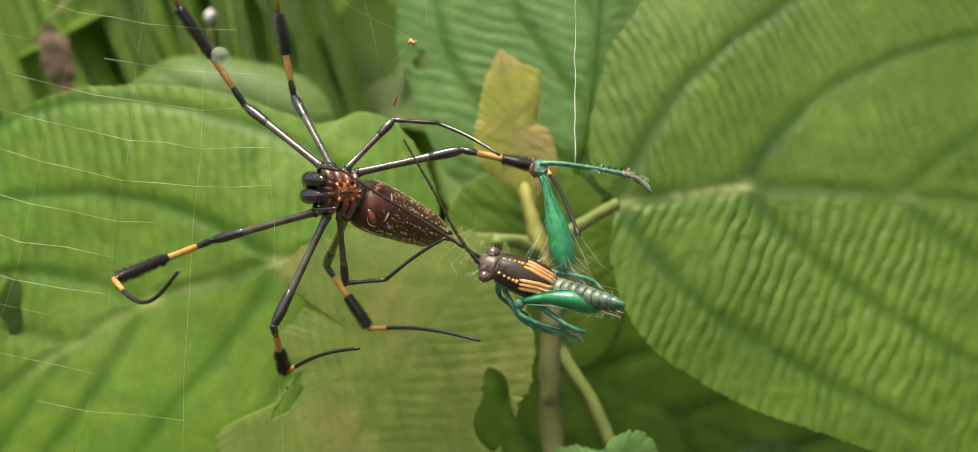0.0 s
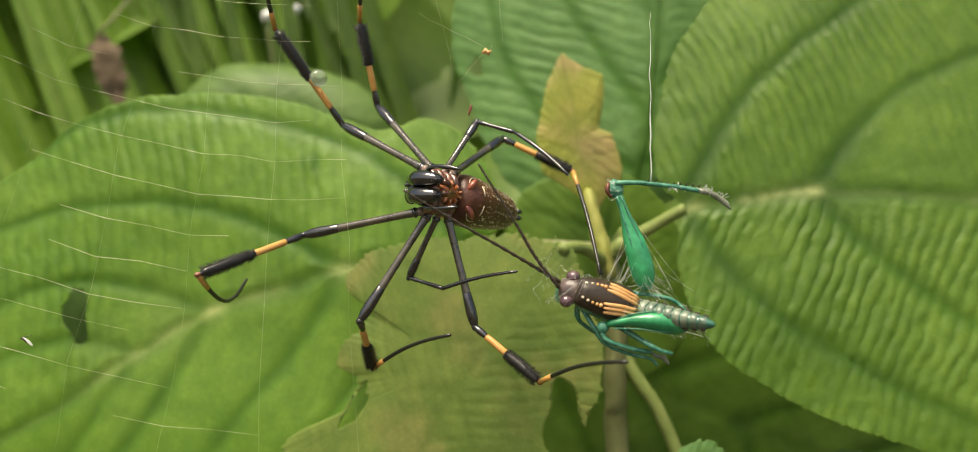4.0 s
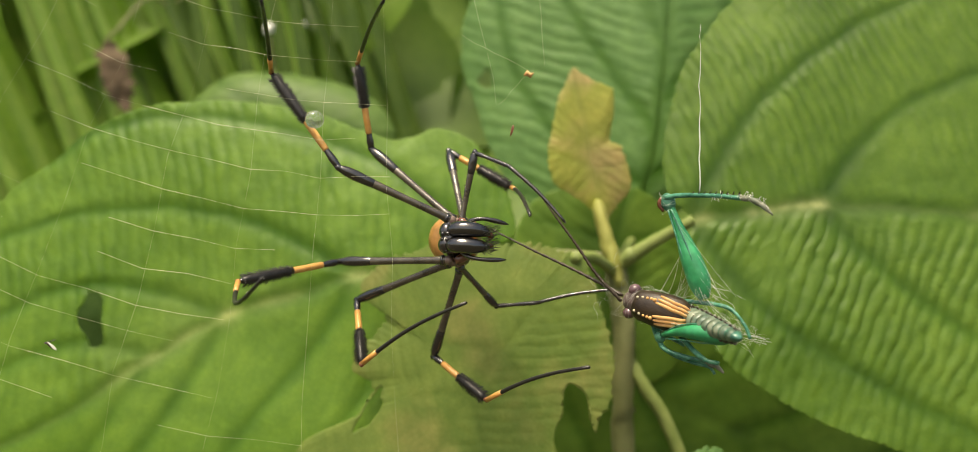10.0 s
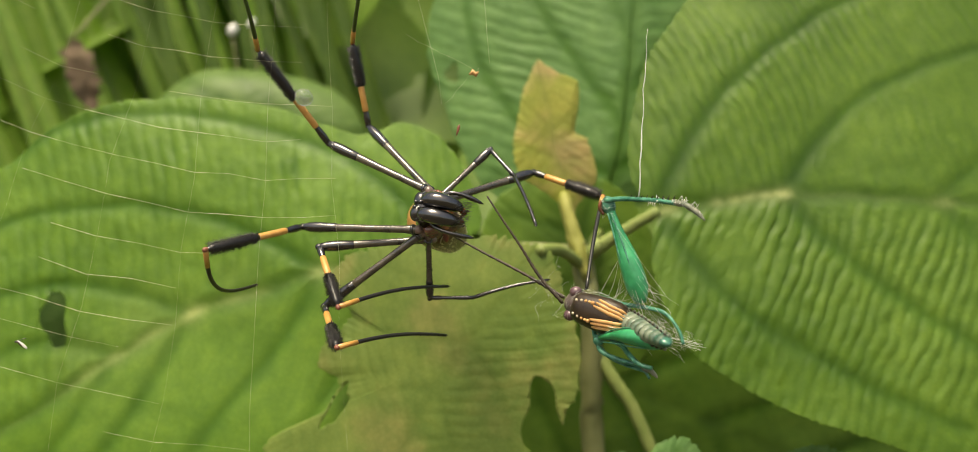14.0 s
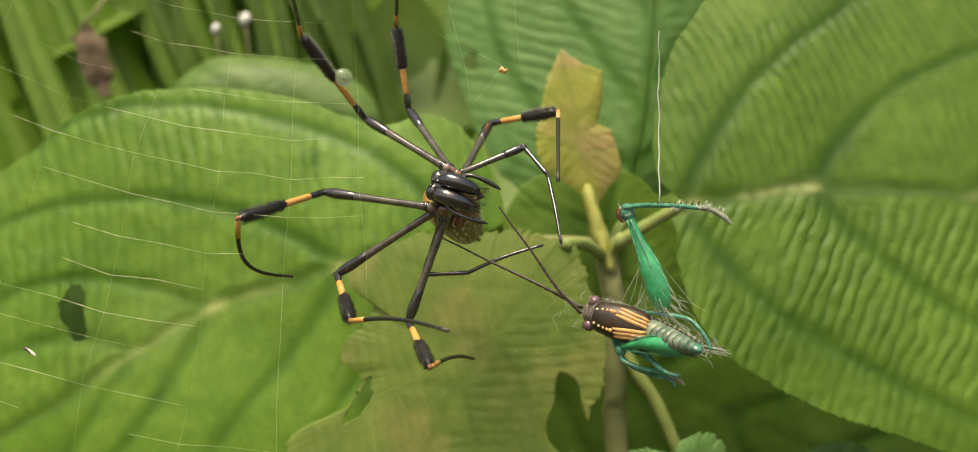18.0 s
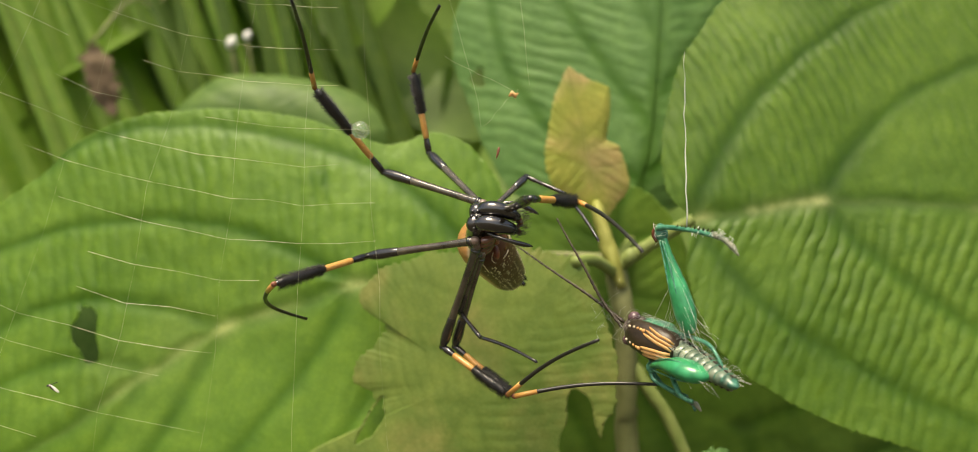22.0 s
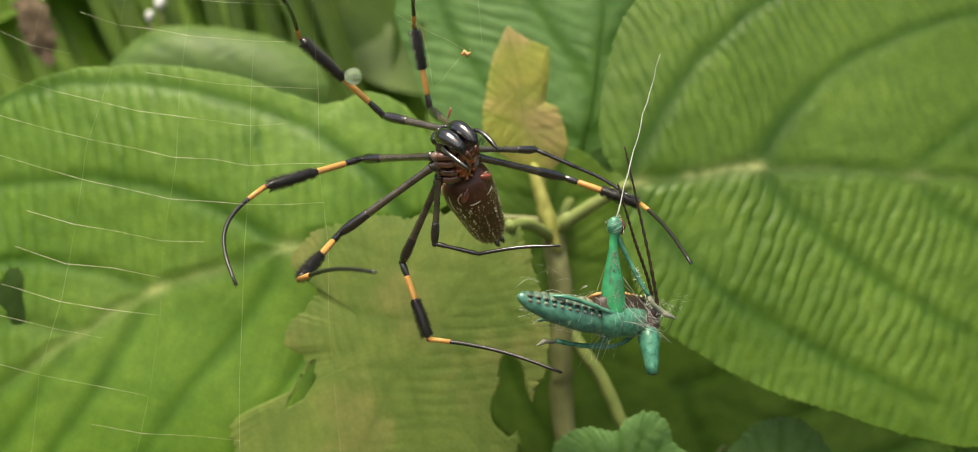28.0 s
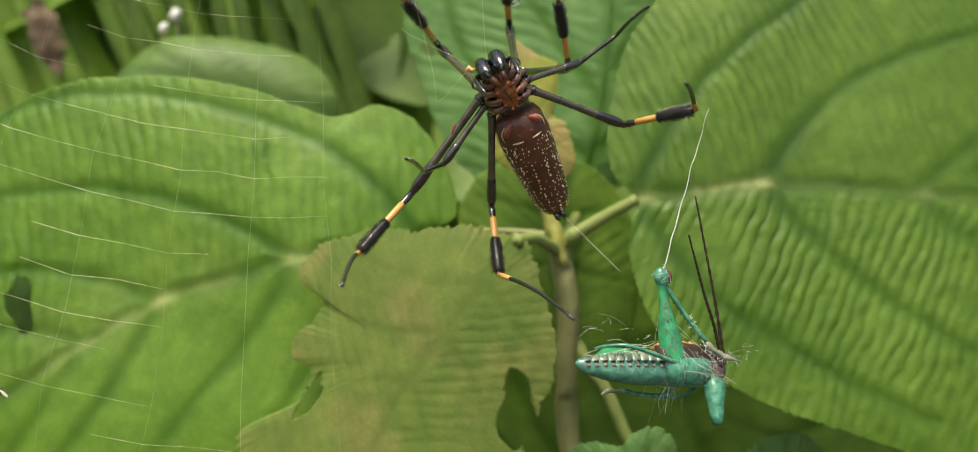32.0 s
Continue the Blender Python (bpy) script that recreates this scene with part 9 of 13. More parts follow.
    walk(LEGS["E"][0], [(0.0, bone(12, 9, -37, -52, 166, -131)), (0.5, bone(19, 0, -35, 106, -12, -207)), (1.0, bone(17, 11, -34, -90, 146, -122)), (1.5, bone(19, 0, -35, 74, 31, -218)),
        (2.0, bone(19, 7, -34, -136, 40, -145)), (2.5, bone(12, 2, -37, -147, 49, -138)), (3.0, bone(3, 5, -39, 12, -18, -231)), (3.5, bone(9, -2, -38, -154, 74, -112)), (4.0, bone(12, 6, -37, 60, -12, -224)),
        (4.5, bone(15, 5, -36, -153, 50, -122)), (5.0, bone(14, 6, -36, -153, 47, -125)), (5.5, bone(13, 7, -37, -155, 38, -130)), (6.0, bone(11, 8, -37, -156, 29, -135)), (6.5, bone(10, 9, -37, -156, 25, -137)),
        (7.0, bone(6, 6, -38, 45, -11, -228)), (7.5, bone(2, 9, -38, -92, 129, -157)), (8.0, bone(8, 8, -38, 14, 52, -227)), (8.5, bone(2, 8, -39, -96, 148, -129)), (9.0, bone(6, 6, -38, -87, 123, -162)),
        (9.5, bone(8, 10, -37, -51, 140, -168)), (10.0, bone(5, 10, -38, -47, 93, -205)), (10.5, bone(6, 9, -38, -37, 150, -164)), (11.0, bone(3, 8, -38, -123, 119, -136)), (11.5, bone(2, 6, -39, -31, 116, -195)),
        (12.0, bone(-2, 8, -39, -22, 89, -214)), (12.5, bone(2, 9, -38, -64, 118, -185)), (13.0, bone(-3, 8, -38, 20, -9, -230)), (13.5, bone(-1, 7, -39, -192, -26, -46)), (14.0, bone(-1, 8, -39, -193, -14, -52)),
        (14.5, bone(0, 9, -38, -192, 12, -65)), (15.0, bone(1, 11, -38, -187, 39, -77)), (15.5, bone(1, 12, -38, -184, 50, -82)), (16.0, bone(1, 9, -38, 18, 43, -229)), (16.5, bone(2, 9, -38, -60, 131, -175)),
        (17.0, bone(0, 7, -39, -54, 125, -183)), (17.5, bone(2, 10, -38, -139, 99, -138)), (18.0, bone(-4, 12, -37, -71, 21, -219)), (18.5, bone(-2, 9, -38, -184, 71, -65)), (19.0, bone(5, 10, -38, 16, -14, -230)),
        (19.5, bone(1, 7, -39, 7, 91, -213)), (20.0, bone(4, 13, -37, -20, 70, -221)), (20.5, bone(6, 9, -38, 46, 80, -214)), (21.0, bone(11, 8, -37, -1, 131, -186)), (21.5, bone(-2, 6, -39, -22, 121, -194)),
        (22.0, bone(-3, 1, -39, -54, 85, -206)), (22.5, bone(-7, -2, -39, -94, 79, -192)), (23.0, bone(-11, -6, -37, -21, 111, -192)), (23.5, bone(-11, -8, -37, -122, 74, -173)),
        (24.0, bone(-10, -11, -36, -31, -2, -229)), (24.5, bone(-11, -11, -36, -65, -4, -222)), (25.0, bone(-11, -11, -36, -82, -8, -217)), (25.5, bone(-13, -11, -35, -121, -17, -197)),
        (26.0, bone(-15, -11, -35, -154, -25, -169)), (26.5, bone(-16, -11, -34, -167, -29, -155)), (27.0, bone(-12, -13, -35, -88, -39, -212)), (27.5, bone(-20, -7, -33, -128, -31, -192)),
        (28.0, bone(-25, -1, -31, -96, 98, -182)), (28.5, bone(-22, 11, -30, -126, 123, -150)), (29.0, bone(-19, 9, -33, -82, 149, -152)), (29.5, bone(-18, 11, -33, -40, 153, -164)),
        (30.0, bone(-17, 8, -35, -26, 158, -157)), (30.5, bone(-10, 15, -35, -34, 155, -167)), (31.0, bone(-14, 15, -34, -46, 152, -167)), (31.5, bone(-10, 16, -34, -13, 144, -180)),
        (32.0, bone(-22, 13, -30, -18, 112, -196))])
    walk(LEGS["E"][1], [(0.0, bone(-52, 166, -131, 32, 162, -249)), (0.5, bone(106, -12, -207, 227, -26, -287)), (1.0, bone(-90, 146, -122, 11, 146, -227)), (1.5, bone(74, 31, -218, 202, 15, -285)),
        (2.0, bone(-136, 40, -145, 1, 4, -175)), (2.5, bone(-147, 49, -138, -25, -10, -189)), (3.0, bone(12, -18, -231, 67, -111, -328)), (3.5, bone(-154, 74, -112, -48, 78, -211)),
        (4.0, bone(60, -12, -224, 167, -61, -308)), (4.5, bone(-153, 50, -122, -13, 21, -147)), (5.0, bone(-153, 47, -125, -16, 9, -152)), (5.5, bone(-155, 38, -130, -25, -17, -163)),
        (6.0, bone(-156, 29, -135, -36, -43, -173)), (6.5, bone(-156, 25, -137, -41, -54, -177)), (7.0, bone(45, -11, -228, 125, -91, -318)), (7.5, bone(-92, 129, -157, 30, 54, -181)),
        (8.0, bone(14, 52, -227, 100, -59, -262)), (8.5, bone(-96, 148, -129, 37, 102, -161)), (9.0, bone(-87, 123, -162, 9, 111, -270)), (9.5, bone(-51, 140, -168, 66, 56, -182)),
        (10.0, bone(-47, 93, -205, 52, 8, -270)), (10.5, bone(-37, 150, -164, 99, 112, -200)), (11.0, bone(-123, 119, -136, -38, 109, -252)), (11.5, bone(-31, 116, -195, 88, 109, -277)),
        (12.0, bone(-22, 89, -214, 42, -40, -231)), (12.5, bone(-64, 118, -185, 74, 115, -228)), (13.0, bone(20, -9, -230, 110, -89, -312)), (13.5, bone(-192, -26, -46, -152, -123, -146)),
        (14.0, bone(-193, -14, -52, -146, -112, -148)), (14.5, bone(-192, 12, -65, -130, -85, -153)), (15.0, bone(-187, 39, -77, -110, -57, -155)), (15.5, bone(-184, 50, -82, -101, -44, -155)),
        (16.0, bone(18, 43, -229, 106, -52, -295)), (16.5, bone(-60, 131, -175, -17, 4, -230)), (17.0, bone(-54, 125, -183, 71, 111, -254)), (17.5, bone(-139, 99, -138, -65, 29, -241)),
        (18.0, bone(-71, 21, -219, -26, -104, -279)), (18.5, bone(-184, 71, -65, -111, 4, -171)), (19.0, bone(16, -14, -230, 104, -121, -272)), (19.5, bone(7, 91, -213, 82, -19, -271)),
        (20.0, bone(-20, 70, -221, 57, -43, -270)), (20.5, bone(46, 80, -214, 132, -19, -276)), (21.0, bone(-1, 131, -186, 110, 85, -267)), (21.5, bone(-22, 121, -194, 58, 14, -251)),
        (22.0, bone(-54, 85, -206, 50, 22, -286)), (22.5, bone(-94, 79, -192, 19, 61, -281)), (23.0, bone(-21, 111, -192, 122, 98, -211)), (23.5, bone(-122, 74, -173, -50, 24, -289)),
        (24.0, bone(-31, -2, -229, 92, -30, -302)), (24.5, bone(-65, -4, -222, 48, -55, -298)), (25.0, bone(-82, -8, -217, 24, -65, -296)), (25.5, bone(-121, -17, -197, -29, -88, -283)),
        (26.0, bone(-154, -25, -169, -80, -109, -261)), (26.5, bone(-167, -29, -155, -101, -117, -249)), (27.0, bone(-88, -39, -212, 8, -11, -317)), (27.5, bone(-128, -31, -192, -35, -21, -303)),
        (28.0, bone(-96, 98, -182, -49, 75, -317)), (28.5, bone(-126, 123, -150, -93, 105, -290)), (29.0, bone(-82, 149, -152, -69, 70, -273)), (29.5, bone(-40, 153, -164, -16, 132, -305)),
        (30.0, bone(-26, 158, -157, 17, 139, -294)), (30.5, bone(-34, 155, -167, 24, 138, -298)), (31.0, bone(-46, 152, -167, 15, 141, -298)), (31.5, bone(-13, 144, -180, 44, 88, -302)),
        (32.0, bone(-18, 112, -196, -7, 26, -313))])
    walk(LEGS["E"][2], [(0.0, bone(32, 162, -249, 239, 32, -255)), (0.5, bone(227, -26, -287, 278, -262, -246)), (1.0, bone(11, 146, -227, 72, -90, -211)), (1.5, bone(202, 15, -285, 308, -196, -219)),
        (2.0, bone(1, 4, -175, 118, -124, -2)), (2.5, bone(-25, -10, -189, 77, -207, -83)), (3.0, bone(67, -111, -328, 150, 120, -333)), (3.5, bone(-48, 78, -211, 84, -120, -151)),
        (4.0, bone(167, -61, -308, 283, -268, -247)), (4.5, bone(-13, 21, -147, 113, -133, -3)), (5.0, bone(-16, 9, -152, 111, -141, -6)), (5.5, bone(-25, -17, -163, 105, -159, -11)),
        (6.0, bone(-36, -43, -173, 97, -177, -16)), (6.5, bone(-41, -54, -177, 92, -184, -18)), (7.0, bone(125, -91, -318, 273, -282, -282)), (7.5, bone(30, 54, -181, 75, -185, -156)),
        (8.0, bone(100, -59, -262, 181, -281, -198)), (8.5, bone(37, 102, -161, 70, -139, -131)), (9.0, bone(9, 111, -270, 212, 6, -182)), (9.5, bone(66, 56, -182, 85, -186, -150)),
        (10.0, bone(52, 8, -270, 213, -158, -190)), (10.5, bone(99, 112, -200, 120, -129, -165)), (11.0, bone(-38, 109, -252, 162, -18, -189)), (11.5, bone(88, 109, -277, 285, -26, -220)),
        (12.0, bone(42, -40, -231, 121, -229, -98)), (12.5, bone(74, 115, -228, 139, -114, -169)), (13.0, bone(110, -89, -312, 297, 68, -286)), (13.5, bone(-152, -123, -146, -15, 79, -138)),
        (14.0, bone(-146, -112, -148, 23, 64, -123)), (14.5, bone(-130, -85, -153, 101, -62, -73)), (15.0, bone(-110, -57, -155, 66, -198, -60)), (15.5, bone(-101, -44, -155, 45, -219, -65)),
        (16.0, bone(106, -52, -295, 248, -229, -204)), (16.5, bone(-17, 4, -230, 85, -179, -101)), (17.0, bone(71, 111, -254, 198, -90, -195)), (17.5, bone(-65, 29, -241, 61, -174, -187)),
        (18.0, bone(-26, -104, -279, 40, 131, -300)), (18.5, bone(-111, 4, -171, 6, -208, -131)), (19.0, bone(104, -121, -272, 248, 52, -176)), (19.5, bone(82, -19, -271, 188, -196, -139)),
        (20.0, bone(57, -43, -270, 155, -223, -137)), (20.5, bone(132, -19, -276, 223, -201, -140)), (21.0, bone(110, 85, -267, 204, -90, -123)), (21.5, bone(58, 14, -251, 135, -162, -99)),
        (22.0, bone(50, 22, -286, 290, -18, -262)), (22.5, bone(19, 61, -281, 260, 22, -257)), (23.0, bone(122, 98, -211, 325, 56, -82)), (23.5, bone(-50, 24, -289, 149, -111, -242)),
        (24.0, bone(92, -30, -302, 131, -262, -232)), (24.5, bone(48, -55, -298, 98, -286, -230)), (25.0, bone(24, -65, -296, 100, -284, -216)), (25.5, bone(-29, -88, -283, 185, -88, -166)),
        (26.0, bone(-80, -109, -261, 28, 110, -240)), (26.5, bone(-101, -117, -249, -17, 113, -243)), (27.0, bone(8, -11, -317, 151, -198, -247)), (27.5, bone(-35, -21, -303, 69, -234, -239)),
        (28.0, bone(-49, 75, -317, 178, -6, -362)), (28.5, bone(-93, 105, -290, 115, -14, -340)), (29.0, bone(-69, 70, -273, 52, -142, -290)), (29.5, bone(-16, 132, -305, 109, -78, -331)),
        (30.0, bone(17, 139, -294, 169, -48, -341)), (30.5, bone(24, 138, -298, 174, -56, -307)), (31.0, bone(15, 141, -298, 191, -28, -326)), (31.5, bone(44, 88, -302, 194, -105, -301)),
        (32.0, bone(-7, 26, -313, 96, -191, -359))])
    walk(LEGS["F"][0], [(0.0, bone(-2, 0, -35, 5, 34, -157)), (0.5, bone(3, -3, -35, -7, -1, -161)), (1.0, bone(4, 2, -35, 20, -4, -161)), (1.5, bone(3, -4, -35, 33, -11, -158)), (2.0, bone(5, 0, -35, 10, 19, -160)),
        (2.5, bone(-2, -4, -35, 12, -11, -161)), (3.0, bone(-7, -6, -34, 19, 19, -155)), (3.5, bone(-6, -5, -34, -31, -15, -158)), (4.0, bone(-2, -2, -35, -56, 34, -144)), (4.5, bone(0, -2, -35, -24, 29, -156)),
        (5.0, bone(0, -2, -35, -18, 31, -156)), (5.5, bone(-1, -1, -35, -4, 36, -156)), (6.0, bone(-2, -1, -35, 9, 40, -155)), (6.5, bone(-3, 0, -35, 15, 42, -153)), (7.0, bone(-6, -4, -34, 21, 43, -149)),
        (7.5, bone(-6, -4, -34, 39, 52, -139)), (8.0, bone(-4, -3, -35, 21, 63, -140)), (8.5, bone(-7, -5, -34, 47, 61, -128)), (9.0, bone(-4, -6, -34, 48, 69, -123)), (9.5, bone(-1, -2, -35, 60, 60, -127)),
        (10.0, bone(-1, -5, -35, 66, 71, -111)), (10.5, bone(-2, -4, -35, 73, 57, -116)), (11.0, bone(-4, -6, -34, 62, 65, -117)), (11.5, bone(-9, -5, -34, 18, 68, -134)), (12.0, bone(-10, -5, -33, -28, 44, -149)),
        (12.5, bone(-8, -3, -34, -35, 45, -148)), (13.0, bone(-10, -6, -33, -13, 30, -155)), (13.5, bone(-8, -6, -33, -9, 58, -143)), (14.0, bone(-8, -6, -34, -9, 58, -143)), (14.5, bone(-7, -4, -34, -9, 58, -145)),
        (15.0, bone(-6, -3, -34, -9, 58, -146)), (15.5, bone(-6, -2, -34, -9, 58, -146)), (16.0, bone(-7, -4, -34, 23, 63, -138)), (16.5, bone(-7, -4, -34, -74, 79, -104)), (17.0, bone(-8, -6, -34, -56, 56, -134)),
        (17.5, bone(-8, -3, -34, -45, 46, -145)), (18.0, bone(-11, -2, -33, -44, 57, -141)), (18.5, bone(-11, -4, -33, -102, 62, -92)), (19.0, bone(-6, -1, -34, -48, 62, -137)), (19.5, bone(-9, -5, -34, -71, 81, -104)),
        (20.0, bone(-5, 0, -35, -83, 72, -104)), (20.5, bone(-6, -2, -35, -63, 80, -113)), (21.0, bone(-2, -2, -35, -45, 88, -113)), (21.5, bone(-13, -3, -32, -35, 86, -121)), (22.0, bone(-6, -13, -32, -42, 41, -141)),
        (22.5, bone(-9, -15, -30, -15, 65, -129)), (23.0, bone(-10, -19, -28, 80, 21, -108)), (23.5, bone(-12, -20, -27, -4, 49, -133)), (24.0, bone(-10, -23, -25, -31, 43, -131)),
        (24.5, bone(-11, -22, -25, -9, 54, -126)), (25.0, bone(-11, -22, -25, -13, 55, -126)), (25.5, bone(-12, -22, -24, -21, 56, -124)), (26.0, bone(-13, -23, -23, -29, 57, -121)),
        (26.5, bone(-14, -23, -23, -33, 57, -120)), (27.0, bone(-12, -24, -23, -62, 36, -124)), (27.5, bone(-20, -19, -22, -53, 24, -137)), (28.0, bone(-27, -12, -20, -36, 18, -143)),
        (28.5, bone(-29, 0, -20, -66, -10, -141)), (29.0, bone(-27, 1, -22, -85, 39, -129)), (29.5, bone(-26, 2, -23, -57, -7, -146)), (30.0, bone(-26, 2, -23, -58, 53, -135)), (30.5, bone(-21, 7, -27, -46, -1, -151)),
        (31.0, bone(-24, 7, -25, -52, 44, -143)), (31.5, bone(-22, 8, -26, -31, 121, -84)), (32.0, bone(-29, 4, -19, -102, 4, -123))])
    walk(LEGS["F"][1], [(0.0, bone(5, 34, -157, 78, 11, -149)), (0.5, bone(-7, -1, -161, 58, -42, -162)), (1.0, bone(20, -4, -161, 89, -39, -157)), (1.5, bone(33, -11, -158, 102, -42, -144)),
        (2.0, bone(10, 19, -160, 85, 8, -148)), (2.5, bone(12, -11, -161, 82, -42, -150)), (3.0, bone(19, 19, -155, 95, 24, -145)), (3.5, bone(-31, -15, -158, 40, -43, -167)), (4.0, bone(-56, 34, -144, 6, -8, -160)),
        (4.5, bone(-24, 29, -156, 45, -1, -169)), (5.0, bone(-18, 31, -156, 53, 3, -168)), (5.5, bone(-4, 36, -156, 69, 14, -163)), (6.0, bone(9, 40, -155, 85, 24, -156)), (6.5, bone(15, 42, -153, 91, 28, -152)),
        (7.0, bone(21, 43, -149, 96, 26, -146)), (7.5, bone(39, 52, -139, 110, 24, -138)), (8.0, bone(21, 63, -140, 97, 49, -142)), (8.5, bone(47, 61, -128, 114, 26, -115)), (9.0, bone(48, 69, -123, 121, 44, -117)),
        (9.5, bone(60, 60, -127, 137, 57, -123)), (10.0, bone(66, 71, -111, 138, 45, -103)), (10.5, bone(73, 57, -116, 144, 29, -108)), (11.0, bone(62, 65, -117, 134, 40, -109)),
        (11.5, bone(18, 68, -134, 95, 70, -130)), (12.0, bone(-28, 44, -149, 44, 18, -159)), (12.5, bone(-35, 45, -148, 38, 23, -155)), (13.0, bone(-13, 30, -155, 64, 31, -157)),
        (13.5, bone(-9, 58, -143, 68, 59, -143)), (14.0, bone(-9, 58, -143, 68, 59, -143)), (14.5, bone(-9, 58, -145, 68, 59, -143)), (15.0, bone(-9, 58, -146, 68, 59, -143)), (15.5, bone(-9, 58, -146, 68, 59, -143)),
        (16.0, bone(23, 63, -138, 100, 64, -136)), (16.5, bone(-74, 79, -104, -28, 32, -145)), (17.0, bone(-56, 56, -134, 16, 28, -133)), (17.5, bone(-45, 46, -145, 26, 17, -143)),
        (18.0, bone(-44, 57, -141, 31, 40, -137)), (18.5, bone(-102, 62, -92, -70, 22, -150)), (19.0, bone(-48, 62, -137, -26, -11, -148)), (19.5, bone(-71, 81, -104, -39, 32, -154)),
        (20.0, bone(-83, 72, -104, -30, 34, -144)), (20.5, bone(-63, 80, -113, -23, 15, -114)), (21.0, bone(-45, 88, -113, 5, 30, -125)), (21.5, bone(-35, 86, -121, 10, 23, -121)),
        (22.0, bone(-42, 41, -141, -7, -17, -179)), (22.5, bone(-15, 65, -129, 54, 32, -137)), (23.0, bone(80, 21, -108, 102, -53, -112)), (23.5, bone(-4, 49, -133, 66, 27, -156)),
        (24.0, bone(-31, 43, -131, 38, 12, -145)), (24.5, bone(-9, 54, -126, 49, 44, -176)), (25.0, bone(-13, 55, -126, 44, 35, -174)), (25.5, bone(-21, 56, -124, 29, 15, -165)),
        (26.0, bone(-29, 57, -121, 10, -2, -153)), (26.5, bone(-33, 57, -120, 0, -7, -147)), (27.0, bone(-62, 36, -124, 9, 29, -153)), (27.5, bone(-53, 24, -137, 22, 19, -150)),
        (28.0, bone(-36, 18, -143, 39, 15, -161)), (28.5, bone(-66, -10, -141, -3, -42, -174)), (29.0, bone(-85, 39, -129, -33, 10, -178)), (29.5, bone(-57, -7, -146, -4, -48, -184)),
        (30.0, bone(-58, 53, -135, -27, 22, -198)), (30.5, bone(-46, -1, -151, -25, -42, -213)), (31.0, bone(-52, 44, -143, -45, -17, -189)), (31.5, bone(-31, 121, -84, -8, 63, -130)),
        (32.0, bone(-102, 4, -123, -133, -64, -138))])
